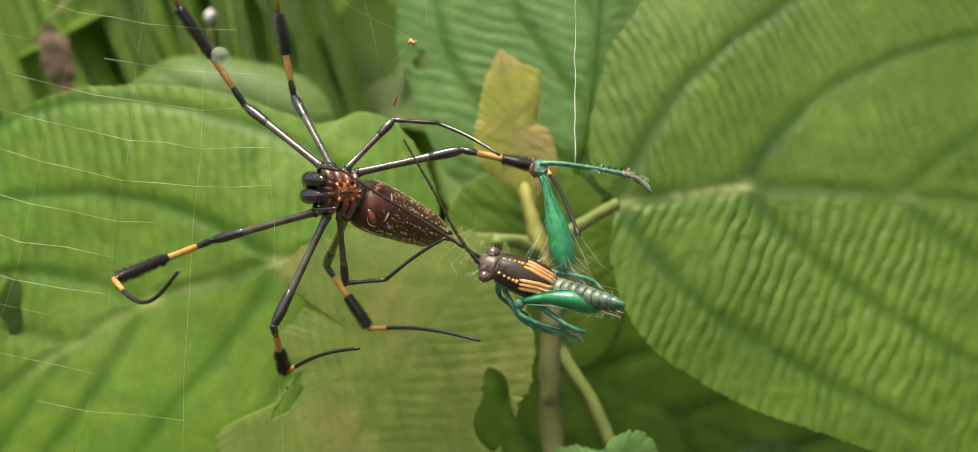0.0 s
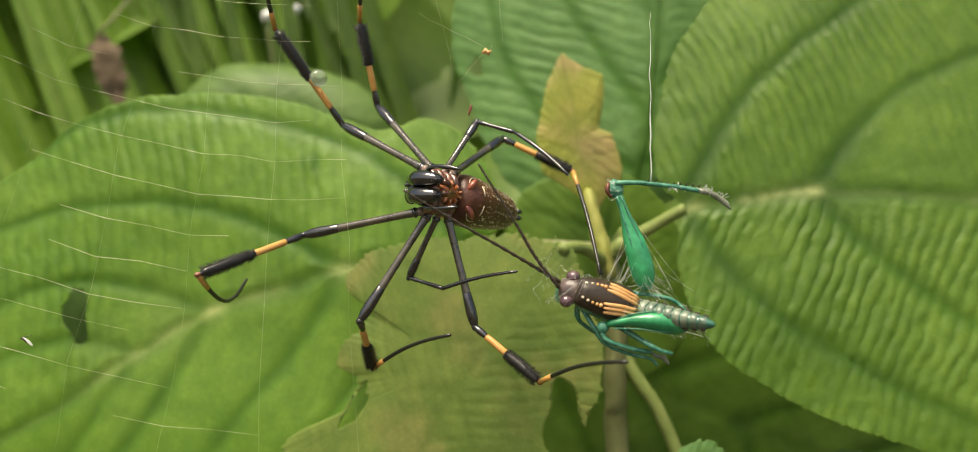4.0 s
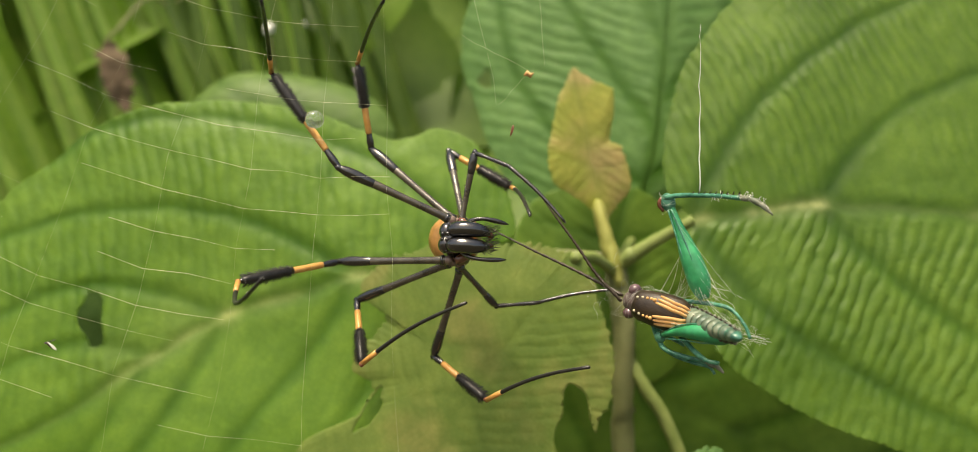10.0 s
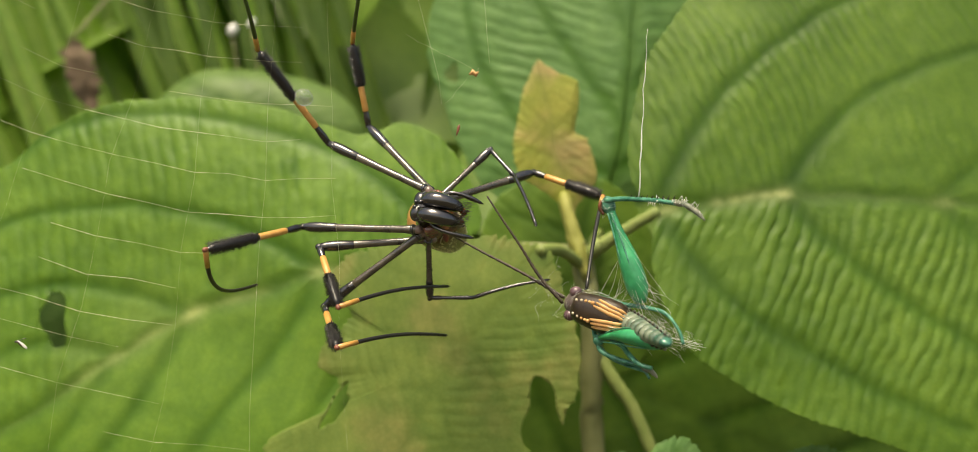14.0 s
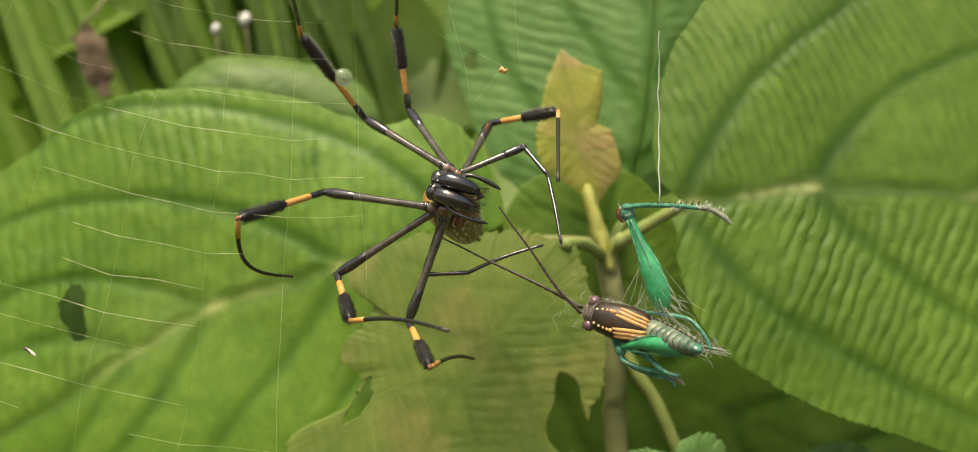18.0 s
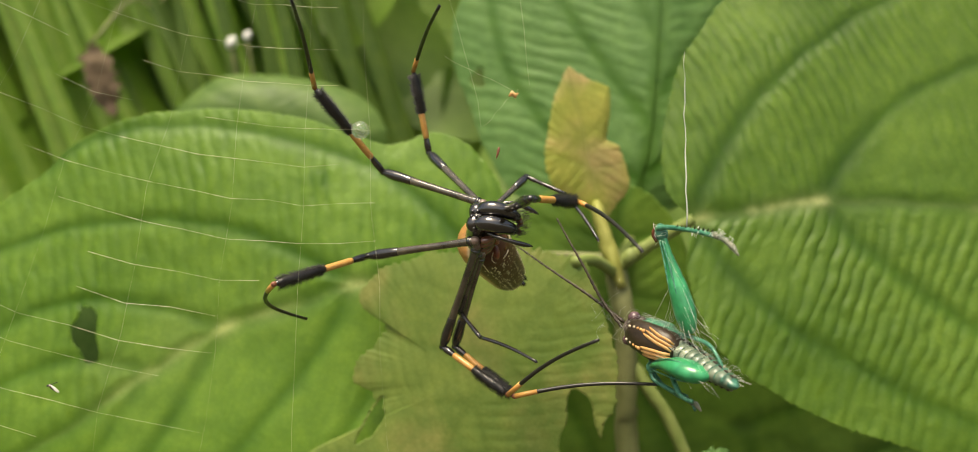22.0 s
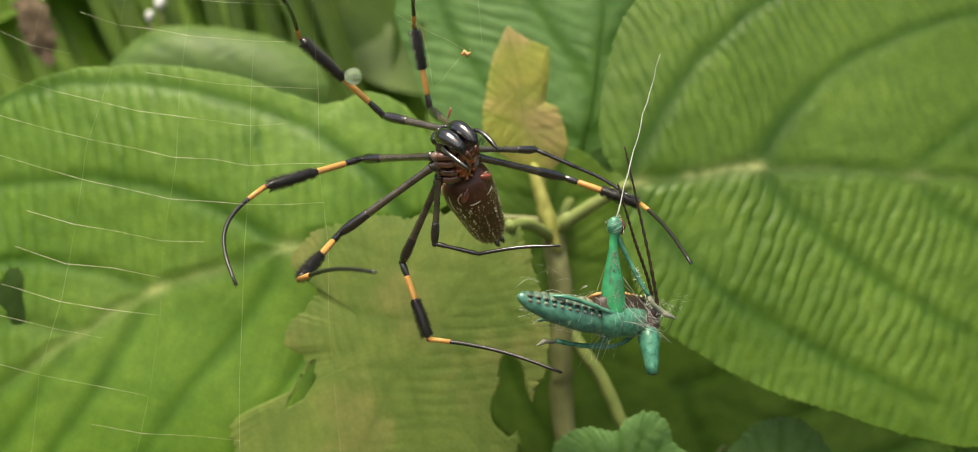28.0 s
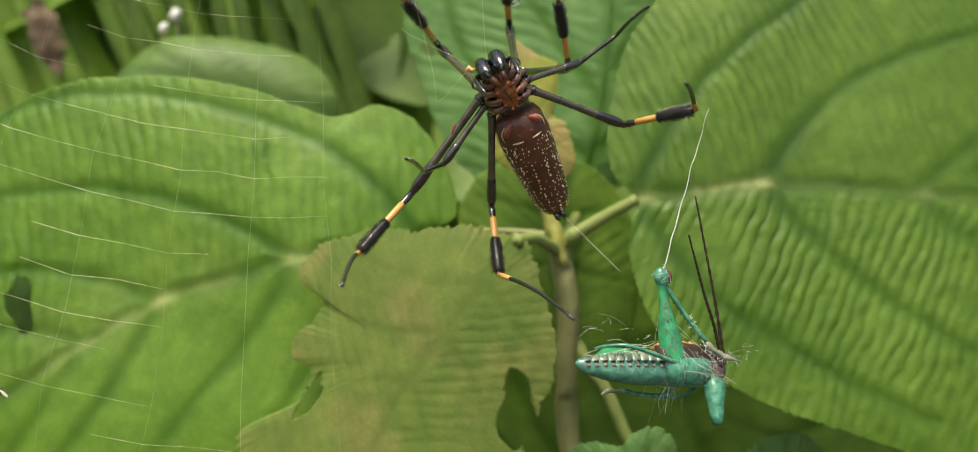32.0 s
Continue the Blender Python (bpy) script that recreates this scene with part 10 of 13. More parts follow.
    walk(LEGS["F"][2], [(0.0, bone(78, 11, -149, 184, -36, -75)), (0.5, bone(58, -42, -162, 151, -130, -110)), (1.0, bone(89, -39, -157, 204, -97, -110)), (1.5, bone(102, -42, -144, 213, -108, -95)),
        (2.0, bone(85, 8, -148, 196, -49, -89)), (2.5, bone(82, -42, -150, 196, -74, -81)), (3.0, bone(95, 24, -145, 227, 20, -104)), (3.5, bone(40, -43, -167, 161, -104, -144)),
        (4.0, bone(6, -8, -160, 130, -62, -129)), (4.5, bone(45, -1, -169, 157, -60, -114)), (5.0, bone(53, 3, -168, 170, -47, -116)), (5.5, bone(69, 14, -163, 197, -19, -122)), (6.0, bone(85, 24, -156, 219, 10, -128)),
        (6.5, bone(91, 28, -152, 227, 23, -130)), (7.0, bone(96, 26, -146, 232, 23, -127)), (7.5, bone(110, 24, -138, 245, 2, -117)), (8.0, bone(97, 49, -142, 232, 42, -114)), (8.5, bone(114, 26, -115, 244, 4, -73)),
        (9.0, bone(121, 44, -117, 254, 31, -84)), (9.5, bone(137, 57, -123, 271, 42, -92)), (10.0, bone(138, 45, -103, 272, 29, -77)), (10.5, bone(144, 29, -108, 278, 10, -81)),
        (11.0, bone(134, 40, -109, 269, 22, -87)), (11.5, bone(95, 70, -130, 230, 63, -100)), (12.0, bone(44, 18, -159, 181, 13, -145)), (12.5, bone(38, 23, -155, 175, 16, -138)),
        (13.0, bone(64, 31, -157, 199, 11, -138)), (13.5, bone(68, 59, -143, 202, 50, -111)), (14.0, bone(68, 59, -143, 202, 50, -111)), (14.5, bone(68, 59, -143, 202, 51, -111)),
        (15.0, bone(68, 59, -143, 202, 52, -111)), (15.5, bone(68, 59, -143, 202, 52, -110)), (16.0, bone(100, 64, -136, 237, 54, -122)), (16.5, bone(-28, 32, -145, 77, -51, -178)),
        (17.0, bone(16, 28, -133, 136, -3, -71)), (17.5, bone(26, 17, -143, 138, -30, -78)), (18.0, bone(31, 40, -137, 160, 33, -89)), (18.5, bone(-70, 22, -150, 0, -90, -188)),
        (19.0, bone(-26, -11, -148, 17, -133, -99)), (19.5, bone(-39, 32, -154, 31, -87, -152)), (20.0, bone(-30, 34, -144, 36, -65, -72)), (20.5, bone(-23, 15, -114, 27, -114, -117)),
        (21.0, bone(5, 30, -125, 27, -83, -49)), (21.5, bone(10, 23, -121, 14, -98, -54)), (22.0, bone(-7, -17, -179, 82, -118, -207)), (22.5, bone(54, 32, -137, 161, 4, -54)),
        (23.0, bone(102, -53, -112, 144, -184, -112)), (23.5, bone(66, 27, -156, 194, -23, -147)), (24.0, bone(38, 12, -145, 161, -43, -118)), (24.5, bone(49, 44, -176, 163, -22, -218)),
        (25.0, bone(44, 35, -174, 160, -25, -218)), (25.5, bone(29, 15, -165, 148, -33, -216)), (26.0, bone(10, -2, -153, 131, -37, -209)), (26.5, bone(0, -7, -147, 122, -37, -205)),
        (27.0, bone(9, 29, -153, 142, 12, -121)), (27.5, bone(22, 19, -150, 158, -1, -139)), (28.0, bone(39, 15, -161, 175, 0, -147)), (28.5, bone(-3, -42, -174, 134, -49, -162)),
        (29.0, bone(-33, 10, -178, 94, -40, -156)), (29.5, bone(-4, -48, -184, 88, -150, -167)), (30.0, bone(-27, 22, -198, 48, -58, -282)), (30.5, bone(-25, -42, -213, 13, -171, -244)),
        (31.0, bone(-45, -17, -189, -29, -141, -247)), (31.5, bone(-8, 63, -130, 15, -72, -141)), (32.0, bone(-133, -64, -138, -155, -200, -121))])
    walk(LEGS["G"][0], [(0.0, bone(5, 2, 35, 87, 30, 128)), (0.5, bone(1, 4, 35, 103, 1, 111)), (1.0, bone(0, 0, 35, 82, 11, 131)), (1.5, bone(1, 4, 35, 90, 10, 125)), (2.0, bone(-1, 2, 35, 86, 32, 122)),
        (2.5, bone(6, 6, 34, 101, 18, 117)), (3.0, bone(10, 9, 32, 121, 6, 94)), (3.5, bone(10, 5, 33, 84, -1, 136)), (4.0, bone(5, 4, 34, 60, 68, 129)), (4.5, bone(3, 3, 35, 81, 46, 126)),
        (5.0, bone(4, 3, 35, 83, 46, 125)), (5.5, bone(5, 3, 35, 86, 45, 122)), (6.0, bone(6, 3, 34, 90, 44, 119)), (6.5, bone(6, 3, 34, 92, 44, 118)), (7.0, bone(9, 7, 33, 99, 55, 108)),
        (7.5, bone(9, 8, 33, 104, -1, 117)), (8.0, bone(7, 5, 34, 77, 42, 133)), (8.5, bone(9, 8, 33, 52, -6, 151)), (9.0, bone(6, 9, 33, 33, -3, 157)), (9.5, bone(3, 5, 34, 36, 21, 156)),
        (10.0, bone(3, 8, 34, 26, -4, 158)), (10.5, bone(5, 7, 34, 50, -6, 152)), (11.0, bone(5, 10, 33, 66, 36, 141)), (11.5, bone(11, 8, 32, 103, 33, 117)), (12.0, bone(12, 9, 32, 70, 72, 125)),
        (12.5, bone(10, 6, 33, 103, 42, 112)), (13.0, bone(11, 9, 32, 103, 56, 106)), (13.5, bone(10, 10, 32, 105, 37, 112)), (14.0, bone(10, 9, 32, 99, 34, 119)), (14.5, bone(9, 8, 33, 84, 26, 134)),
        (15.0, bone(8, 6, 33, 66, 17, 146)), (15.5, bone(8, 6, 34, 58, 13, 150)), (16.0, bone(9, 7, 33, 92, 1, 129)), (16.5, bone(9, 7, 33, 75, 33, 138)), (17.0, bone(10, 9, 32, 107, 51, 102)),
        (17.5, bone(10, 6, 33, 111, 50, 96)), (18.0, bone(13, 5, 32, 128, 27, 81)), (18.5, bone(13, 7, 32, 128, 27, 82)), (19.0, bone(9, 3, 34, 117, 35, 92)), (19.5, bone(11, 7, 32, 116, -1, 104)),
        (20.0, bone(7, 3, 34, 83, 74, 106)), (20.5, bone(8, 4, 34, 99, 47, 112)), (21.0, bone(5, 5, 34, 67, 75, 120)), (21.5, bone(16, 5, 31, 83, 68, 118)), (22.0, bone(7, 17, 30, 79, 97, 97)),
        (22.5, bone(10, 18, 28, 57, 106, 107)), (23.0, bone(10, 22, 26, 81, 100, 96)), (23.5, bone(12, 23, 24, 46, 117, 101)), (24.0, bone(10, 25, 22, 85, 110, 79)), (24.5, bone(11, 25, 22, 95, 109, 67)),
        (25.0, bone(11, 25, 22, 97, 110, 62)), (25.5, bone(12, 25, 21, 101, 112, 49)), (26.0, bone(13, 25, 21, 104, 112, 37)), (26.5, bone(13, 25, 20, 105, 113, 31)), (27.0, bone(12, 26, 20, 90, 125, 38)),
        (27.5, bone(20, 22, 19, 130, 85, 18)), (28.0, bone(27, 15, 17, 142, 69, 17)), (28.5, bone(30, 3, 18, 140, 65, 16)), (29.0, bone(29, 1, 19, 125, 79, 50)), (29.5, bone(28, 1, 20, 150, 32, 36)),
        (30.0, bone(28, 0, 21, 150, 31, 39)), (30.5, bone(24, -5, 25, 114, 67, 80)), (31.0, bone(27, -4, 22, 73, 92, 91)), (31.5, bone(24, -6, 24, 110, 76, 68)), (32.0, bone(31, -1, 16, 134, 62, 56))])
    walk(LEGS["G"][1], [(0.0, bone(87, 30, 128, 163, 35, 124)), (0.5, bone(103, 1, 111, 147, -47, 71)), (1.0, bone(82, 11, 131, 136, 17, 78)), (1.5, bone(90, 10, 125, 147, -12, 77)),
        (2.0, bone(86, 32, 122, 134, -11, 79)), (2.5, bone(101, 18, 117, 148, -26, 73)), (3.0, bone(121, 6, 94, 178, -32, 60)), (3.5, bone(84, -1, 136, 132, -52, 104)), (4.0, bone(60, 68, 129, 126, 35, 107)),
        (4.5, bone(81, 46, 126, 114, 0, 74)), (5.0, bone(83, 46, 125, 118, 3, 71)), (5.5, bone(86, 45, 122, 128, 12, 66)), (6.0, bone(90, 44, 119, 136, 20, 63)), (6.5, bone(92, 44, 118, 140, 24, 61)),
        (7.0, bone(99, 55, 108, 147, 18, 61)), (7.5, bone(104, -1, 117, 156, -29, 68)), (8.0, bone(77, 42, 133, 135, 29, 84)), (8.5, bone(52, -6, 151, 106, -57, 132)), (9.0, bone(33, -3, 157, 86, -52, 129)),
        (9.5, bone(36, 21, 156, 102, 3, 120)), (10.0, bone(26, -4, 158, 84, -47, 132)), (10.5, bone(50, -6, 152, 111, -43, 123)), (11.0, bone(66, 36, 141, 121, -9, 110)), (11.5, bone(103, 33, 117, 150, -17, 82)),
        (12.0, bone(70, 72, 125, 131, 33, 98)), (12.5, bone(103, 42, 112, 158, 20, 63)), (13.0, bone(103, 56, 106, 146, 7, 65)), (13.5, bone(105, 37, 112, 140, -12, 64)), (14.0, bone(99, 34, 119, 140, -9, 69)),
        (14.5, bone(84, 26, 134, 136, 0, 83)), (15.0, bone(66, 17, 146, 126, 11, 98)), (15.5, bone(58, 13, 150, 120, 15, 104)), (16.0, bone(92, 1, 129, 137, -49, 92)), (16.5, bone(75, 33, 138, 126, -14, 104)),
        (17.0, bone(107, 51, 102, 143, 3, 54)), (17.5, bone(111, 50, 96, 147, -5, 56)), (18.0, bone(128, 27, 81, 166, -17, 31)), (18.5, bone(128, 27, 82, 168, -27, 45)), (19.0, bone(117, 35, 92, 177, 31, 43)),
        (19.5, bone(116, -1, 104, 165, -40, 59)), (20.0, bone(83, 74, 106, 143, 56, 61)), (20.5, bone(99, 47, 112, 156, 23, 66)), (21.0, bone(67, 75, 120, 138, 69, 89)), (21.5, bone(83, 68, 118, 142, 31, 86)),
        (22.0, bone(79, 97, 97, 145, 71, 65)), (22.5, bone(57, 106, 107, 124, 81, 77)), (23.0, bone(81, 100, 96, 140, 74, 55)), (23.5, bone(46, 117, 101, 115, 111, 68)), (24.0, bone(85, 110, 79, 160, 99, 63)),
        (24.5, bone(95, 109, 67, 162, 77, 47)), (25.0, bone(97, 110, 62, 165, 80, 43)), (25.5, bone(101, 112, 49, 172, 88, 34)), (26.0, bone(104, 112, 37, 178, 96, 25)), (26.5, bone(105, 113, 31, 180, 99, 21)),
        (27.0, bone(90, 125, 38, 154, 89, 12)), (27.5, bone(130, 85, 18, 201, 73, -10)), (28.0, bone(142, 69, 17, 212, 60, -14)), (28.5, bone(140, 65, 16, 175, 14, -31)), (29.0, bone(125, 79, 50, 155, 23, 6)),
        (29.5, bone(150, 32, 36, 170, -36, 5)), (30.0, bone(150, 31, 39, 177, -29, -1)), (30.5, bone(114, 67, 80, 170, 22, 108)), (31.0, bone(73, 92, 91, 100, 32, 131)), (31.5, bone(110, 76, 68, 141, 12, 97)),
        (32.0, bone(134, 62, 56, 194, 45, 101))])
    walk(LEGS["G"][2], [(0.0, bone(163, 35, 124, 271, -27, 64)), (0.5, bone(147, -47, 71, 177, -158, -6)), (1.0, bone(136, 17, 78, 187, -57, -27)), (1.5, bone(147, -12, 77, 211, -84, -21)),
        (2.0, bone(134, -11, 79, 188, -83, -25)), (2.5, bone(148, -26, 73, 188, -112, -26)), (3.0, bone(178, -32, 60, 228, -94, -53)), (3.5, bone(132, -52, 104, 199, -108, -3)), (4.0, bone(126, 35, 107, 214, -38, 29)),
        (4.5, bone(114, 0, 74, 112, -75, -42)), (5.0, bone(118, 3, 71, 121, -74, -43)), (5.5, bone(128, 12, 66, 140, -69, -45)), (6.0, bone(136, 20, 63, 159, -64, -44)), (6.5, bone(140, 24, 61, 167, -61, -43)),
        (7.0, bone(147, 18, 61, 183, -49, -55)), (7.5, bone(156, -29, 68, 190, -120, -30)), (8.0, bone(135, 29, 84, 191, -30, -27)), (8.5, bone(106, -57, 132, 164, -128, 28)), (9.0, bone(86, -52, 129, 149, -131, 35)),
        (9.5, bone(102, 3, 120, 168, -73, 26)), (10.0, bone(84, -47, 132, 177, -86, 38)), (10.5, bone(111, -43, 123, 195, -110, 36)), (11.0, bone(121, -9, 110, 200, -85, 26)), (11.5, bone(150, -17, 82, 204, -106, -8)),
        (12.0, bone(131, 33, 98, 205, -48, 15)), (12.5, bone(158, 20, 63, 203, -85, -15)), (13.0, bone(146, 7, 65, 198, 5, -63)), (13.5, bone(140, -12, 64, 166, -119, -19)), (14.0, bone(140, -9, 69, 171, -112, -17)),
        (14.5, bone(136, 0, 83, 180, -92, -9)), (15.0, bone(126, 11, 98, 182, -69, 0)), (15.5, bone(120, 15, 104, 180, -59, 5)), (16.0, bone(137, -49, 92, 185, -129, -10)), (16.5, bone(126, -14, 104, 181, -97, 8)),
        (17.0, bone(143, 3, 54, 172, -95, -39)), (17.5, bone(147, -5, 56, 194, -85, -46)), (18.0, bone(166, -17, 31, 183, -94, -83)), (18.5, bone(168, -27, 45, 191, -136, -37)), (19.0, bone(177, 31, 43, 238, -63, -37)),
        (19.5, bone(165, -40, 59, 214, -137, -25)), (20.0, bone(143, 56, 61, 194, -19, -43)), (20.5, bone(156, 23, 66, 213, -63, -25)), (21.0, bone(138, 69, 89, 231, 24, -2)), (21.5, bone(142, 31, 86, 177, -72, 1)),
        (22.0, bone(145, 71, 65, 193, -28, -18)), (22.5, bone(124, 81, 77, 203, -1, -1)), (23.0, bone(140, 74, 55, 204, -27, -13)), (23.5, bone(115, 111, 68, 203, 25, 4)), (24.0, bone(160, 99, 63, 274, 74, -10)),
        (24.5, bone(162, 77, 47, 233, -26, -11)), (25.0, bone(165, 80, 43, 241, -21, -12)), (25.5, bone(172, 88, 34, 257, -10, -13)), (26.0, bone(178, 96, 25, 270, 1, -14)), (26.5, bone(180, 99, 21, 276, 6, -15)),
        (27.0, bone(154, 89, 12, 210, -31, -24)), (27.5, bone(201, 73, -10, 324, 41, -64)), (28.0, bone(212, 60, -14, 286, -45, -63)), (28.5, bone(175, 14, -31, 189, -97, -111)), (29.0, bone(155, 23, 6, 105, -81, -70)),
        (29.5, bone(170, -36, 5, 116, -141, -66)), (30.0, bone(177, -29, -1, 187, -158, -50)), (30.5, bone(170, 22, 108, 226, -104, 110)), (31.0, bone(100, 32, 131, 116, -104, 148)),
        (31.5, bone(141, 12, 97, 160, -124, 114)), (32.0, bone(194, 45, 101, 223, -88, 126))])
    walk(LEGS["H"][0], [(0.0, bone(19, 10, 33, 208, 9, 75)), (0.5, bone(17, 7, 35, 49, 163, 146)), (1.0, bone(13, 8, 36, 164, -7, 157)), (1.5, bone(17, 8, 35, -81, 133, 146)), (2.0, bone(13, 8, 36, 181, 77, 104)),
        (2.5, bone(20, 12, 32, 201, 47, 93)), (3.0, bone(20, 20, 27, 26, 180, 136)), (3.5, bone(25, 9, 29, 61, 153, 154)), (4.0, bone(18, 13, 32, 103, 169, 110)), (4.5, bone(18, 10, 34, 199, -6, 102)),
        (5.0, bone(18, 10, 33, 194, -6, 112)), (5.5, bone(18, 11, 33, 183, -7, 134)), (6.0, bone(19, 12, 33, 169, -8, 154)), (6.5, bone(19, 12, 32, 162, -8, 162)), (7.0, bone(20, 17, 29, -21, 142, 171)),
        (7.5, bone(17, 20, 29, 166, -1, 151)), (8.0, bone(19, 16, 31, 66, 170, 139)), (8.5, bone(18, 21, 28, 73, -8, 212)), (9.0, bone(16, 21, 29, -31, 154, 163)), (9.5, bone(13, 18, 32, 144, 69, 166)),
        (10.0, bone(9, 23, 31, -27, 147, 175)), (10.5, bone(13, 21, 31, 100, -8, 202)), (11.0, bone(12, 24, 29, -29, 161, 160)), (11.5, bone(22, 18, 27, 188, 67, 116)), (12.0, bone(19, 22, 27, -31, 159, 154)),
        (12.5, bone(20, 18, 29, 169, 136, 66)), (13.0, bone(18, 23, 27, -49, 155, 153)), (13.5, bone(17, 23, 27, 174, 130, 68)), (14.0, bone(17, 22, 28, 179, 113, 85)), (14.5, bone(16, 21, 29, 181, 69, 120)),
        (15.0, bone(15, 20, 30, 170, 20, 148)), (15.5, bone(15, 20, 31, 161, 0, 156)), (16.0, bone(17, 20, 29, 37, 121, 193)), (16.5, bone(19, 19, 29, 147, 129, 125)), (17.0, bone(18, 22, 27, 153, 86, 151)),
        (17.5, bone(19, 18, 29, 175, 122, 81)), (18.0, bone(20, 19, 28, 70, 172, 137)), (18.5, bone(21, 20, 27, 207, 69, 55)), (19.0, bone(20, 14, 31, 169, 97, 124)), (19.5, bone(22, 19, 27, 31, 168, 150)),
        (20.0, bone(17, 16, 32, 88, 170, 126)), (20.5, bone(20, 15, 31, 115, 138, 146)), (21.0, bone(17, 15, 32, 54, 168, 145)), (21.5, bone(28, 14, 24, 86, 172, 121)), (22.0, bone(10, 30, 23, 74, -151, 49)),
        (22.5, bone(12, 32, 20, 53, -157, 38)), (23.0, bone(9, 35, 16, 98, -133, 56)), (23.5, bone(13, 35, 14, 72, -148, 43)), (24.0, bone(10, 37, 11, 90, -139, 31)), (24.5, bone(10, 36, 11, 42, -154, -9)),
        (25.0, bone(11, 36, 10, 77, -144, -13)), (25.5, bone(11, 37, 10, 181, -52, -21)), (26.0, bone(11, 37, 9, 197, 86, -13)), (26.5, bone(11, 37, 9, 185, 120, -9)), (27.0, bone(12, 37, 8, 110, -128, -22)),
        (27.5, bone(20, 33, 8, 176, 138, -40)), (28.0, bone(29, 26, 6, 197, 116, -32)), (28.5, bone(36, 13, 8, 184, 124, -52)), (29.0, bone(38, 9, 8, 189, 116, -47)), (29.5, bone(37, 10, 10, 193, 112, -44)),
        (30.0, bone(38, 7, 9, 165, 153, 6)), (30.5, bone(35, 3, 17, 218, 64, -5)), (31.0, bone(37, 4, 13, 203, 103, 26)), (31.5, bone(36, 2, 16, 219, 64, 7)), (32.0, bone(38, 8, 5, 213, 70, -51))])
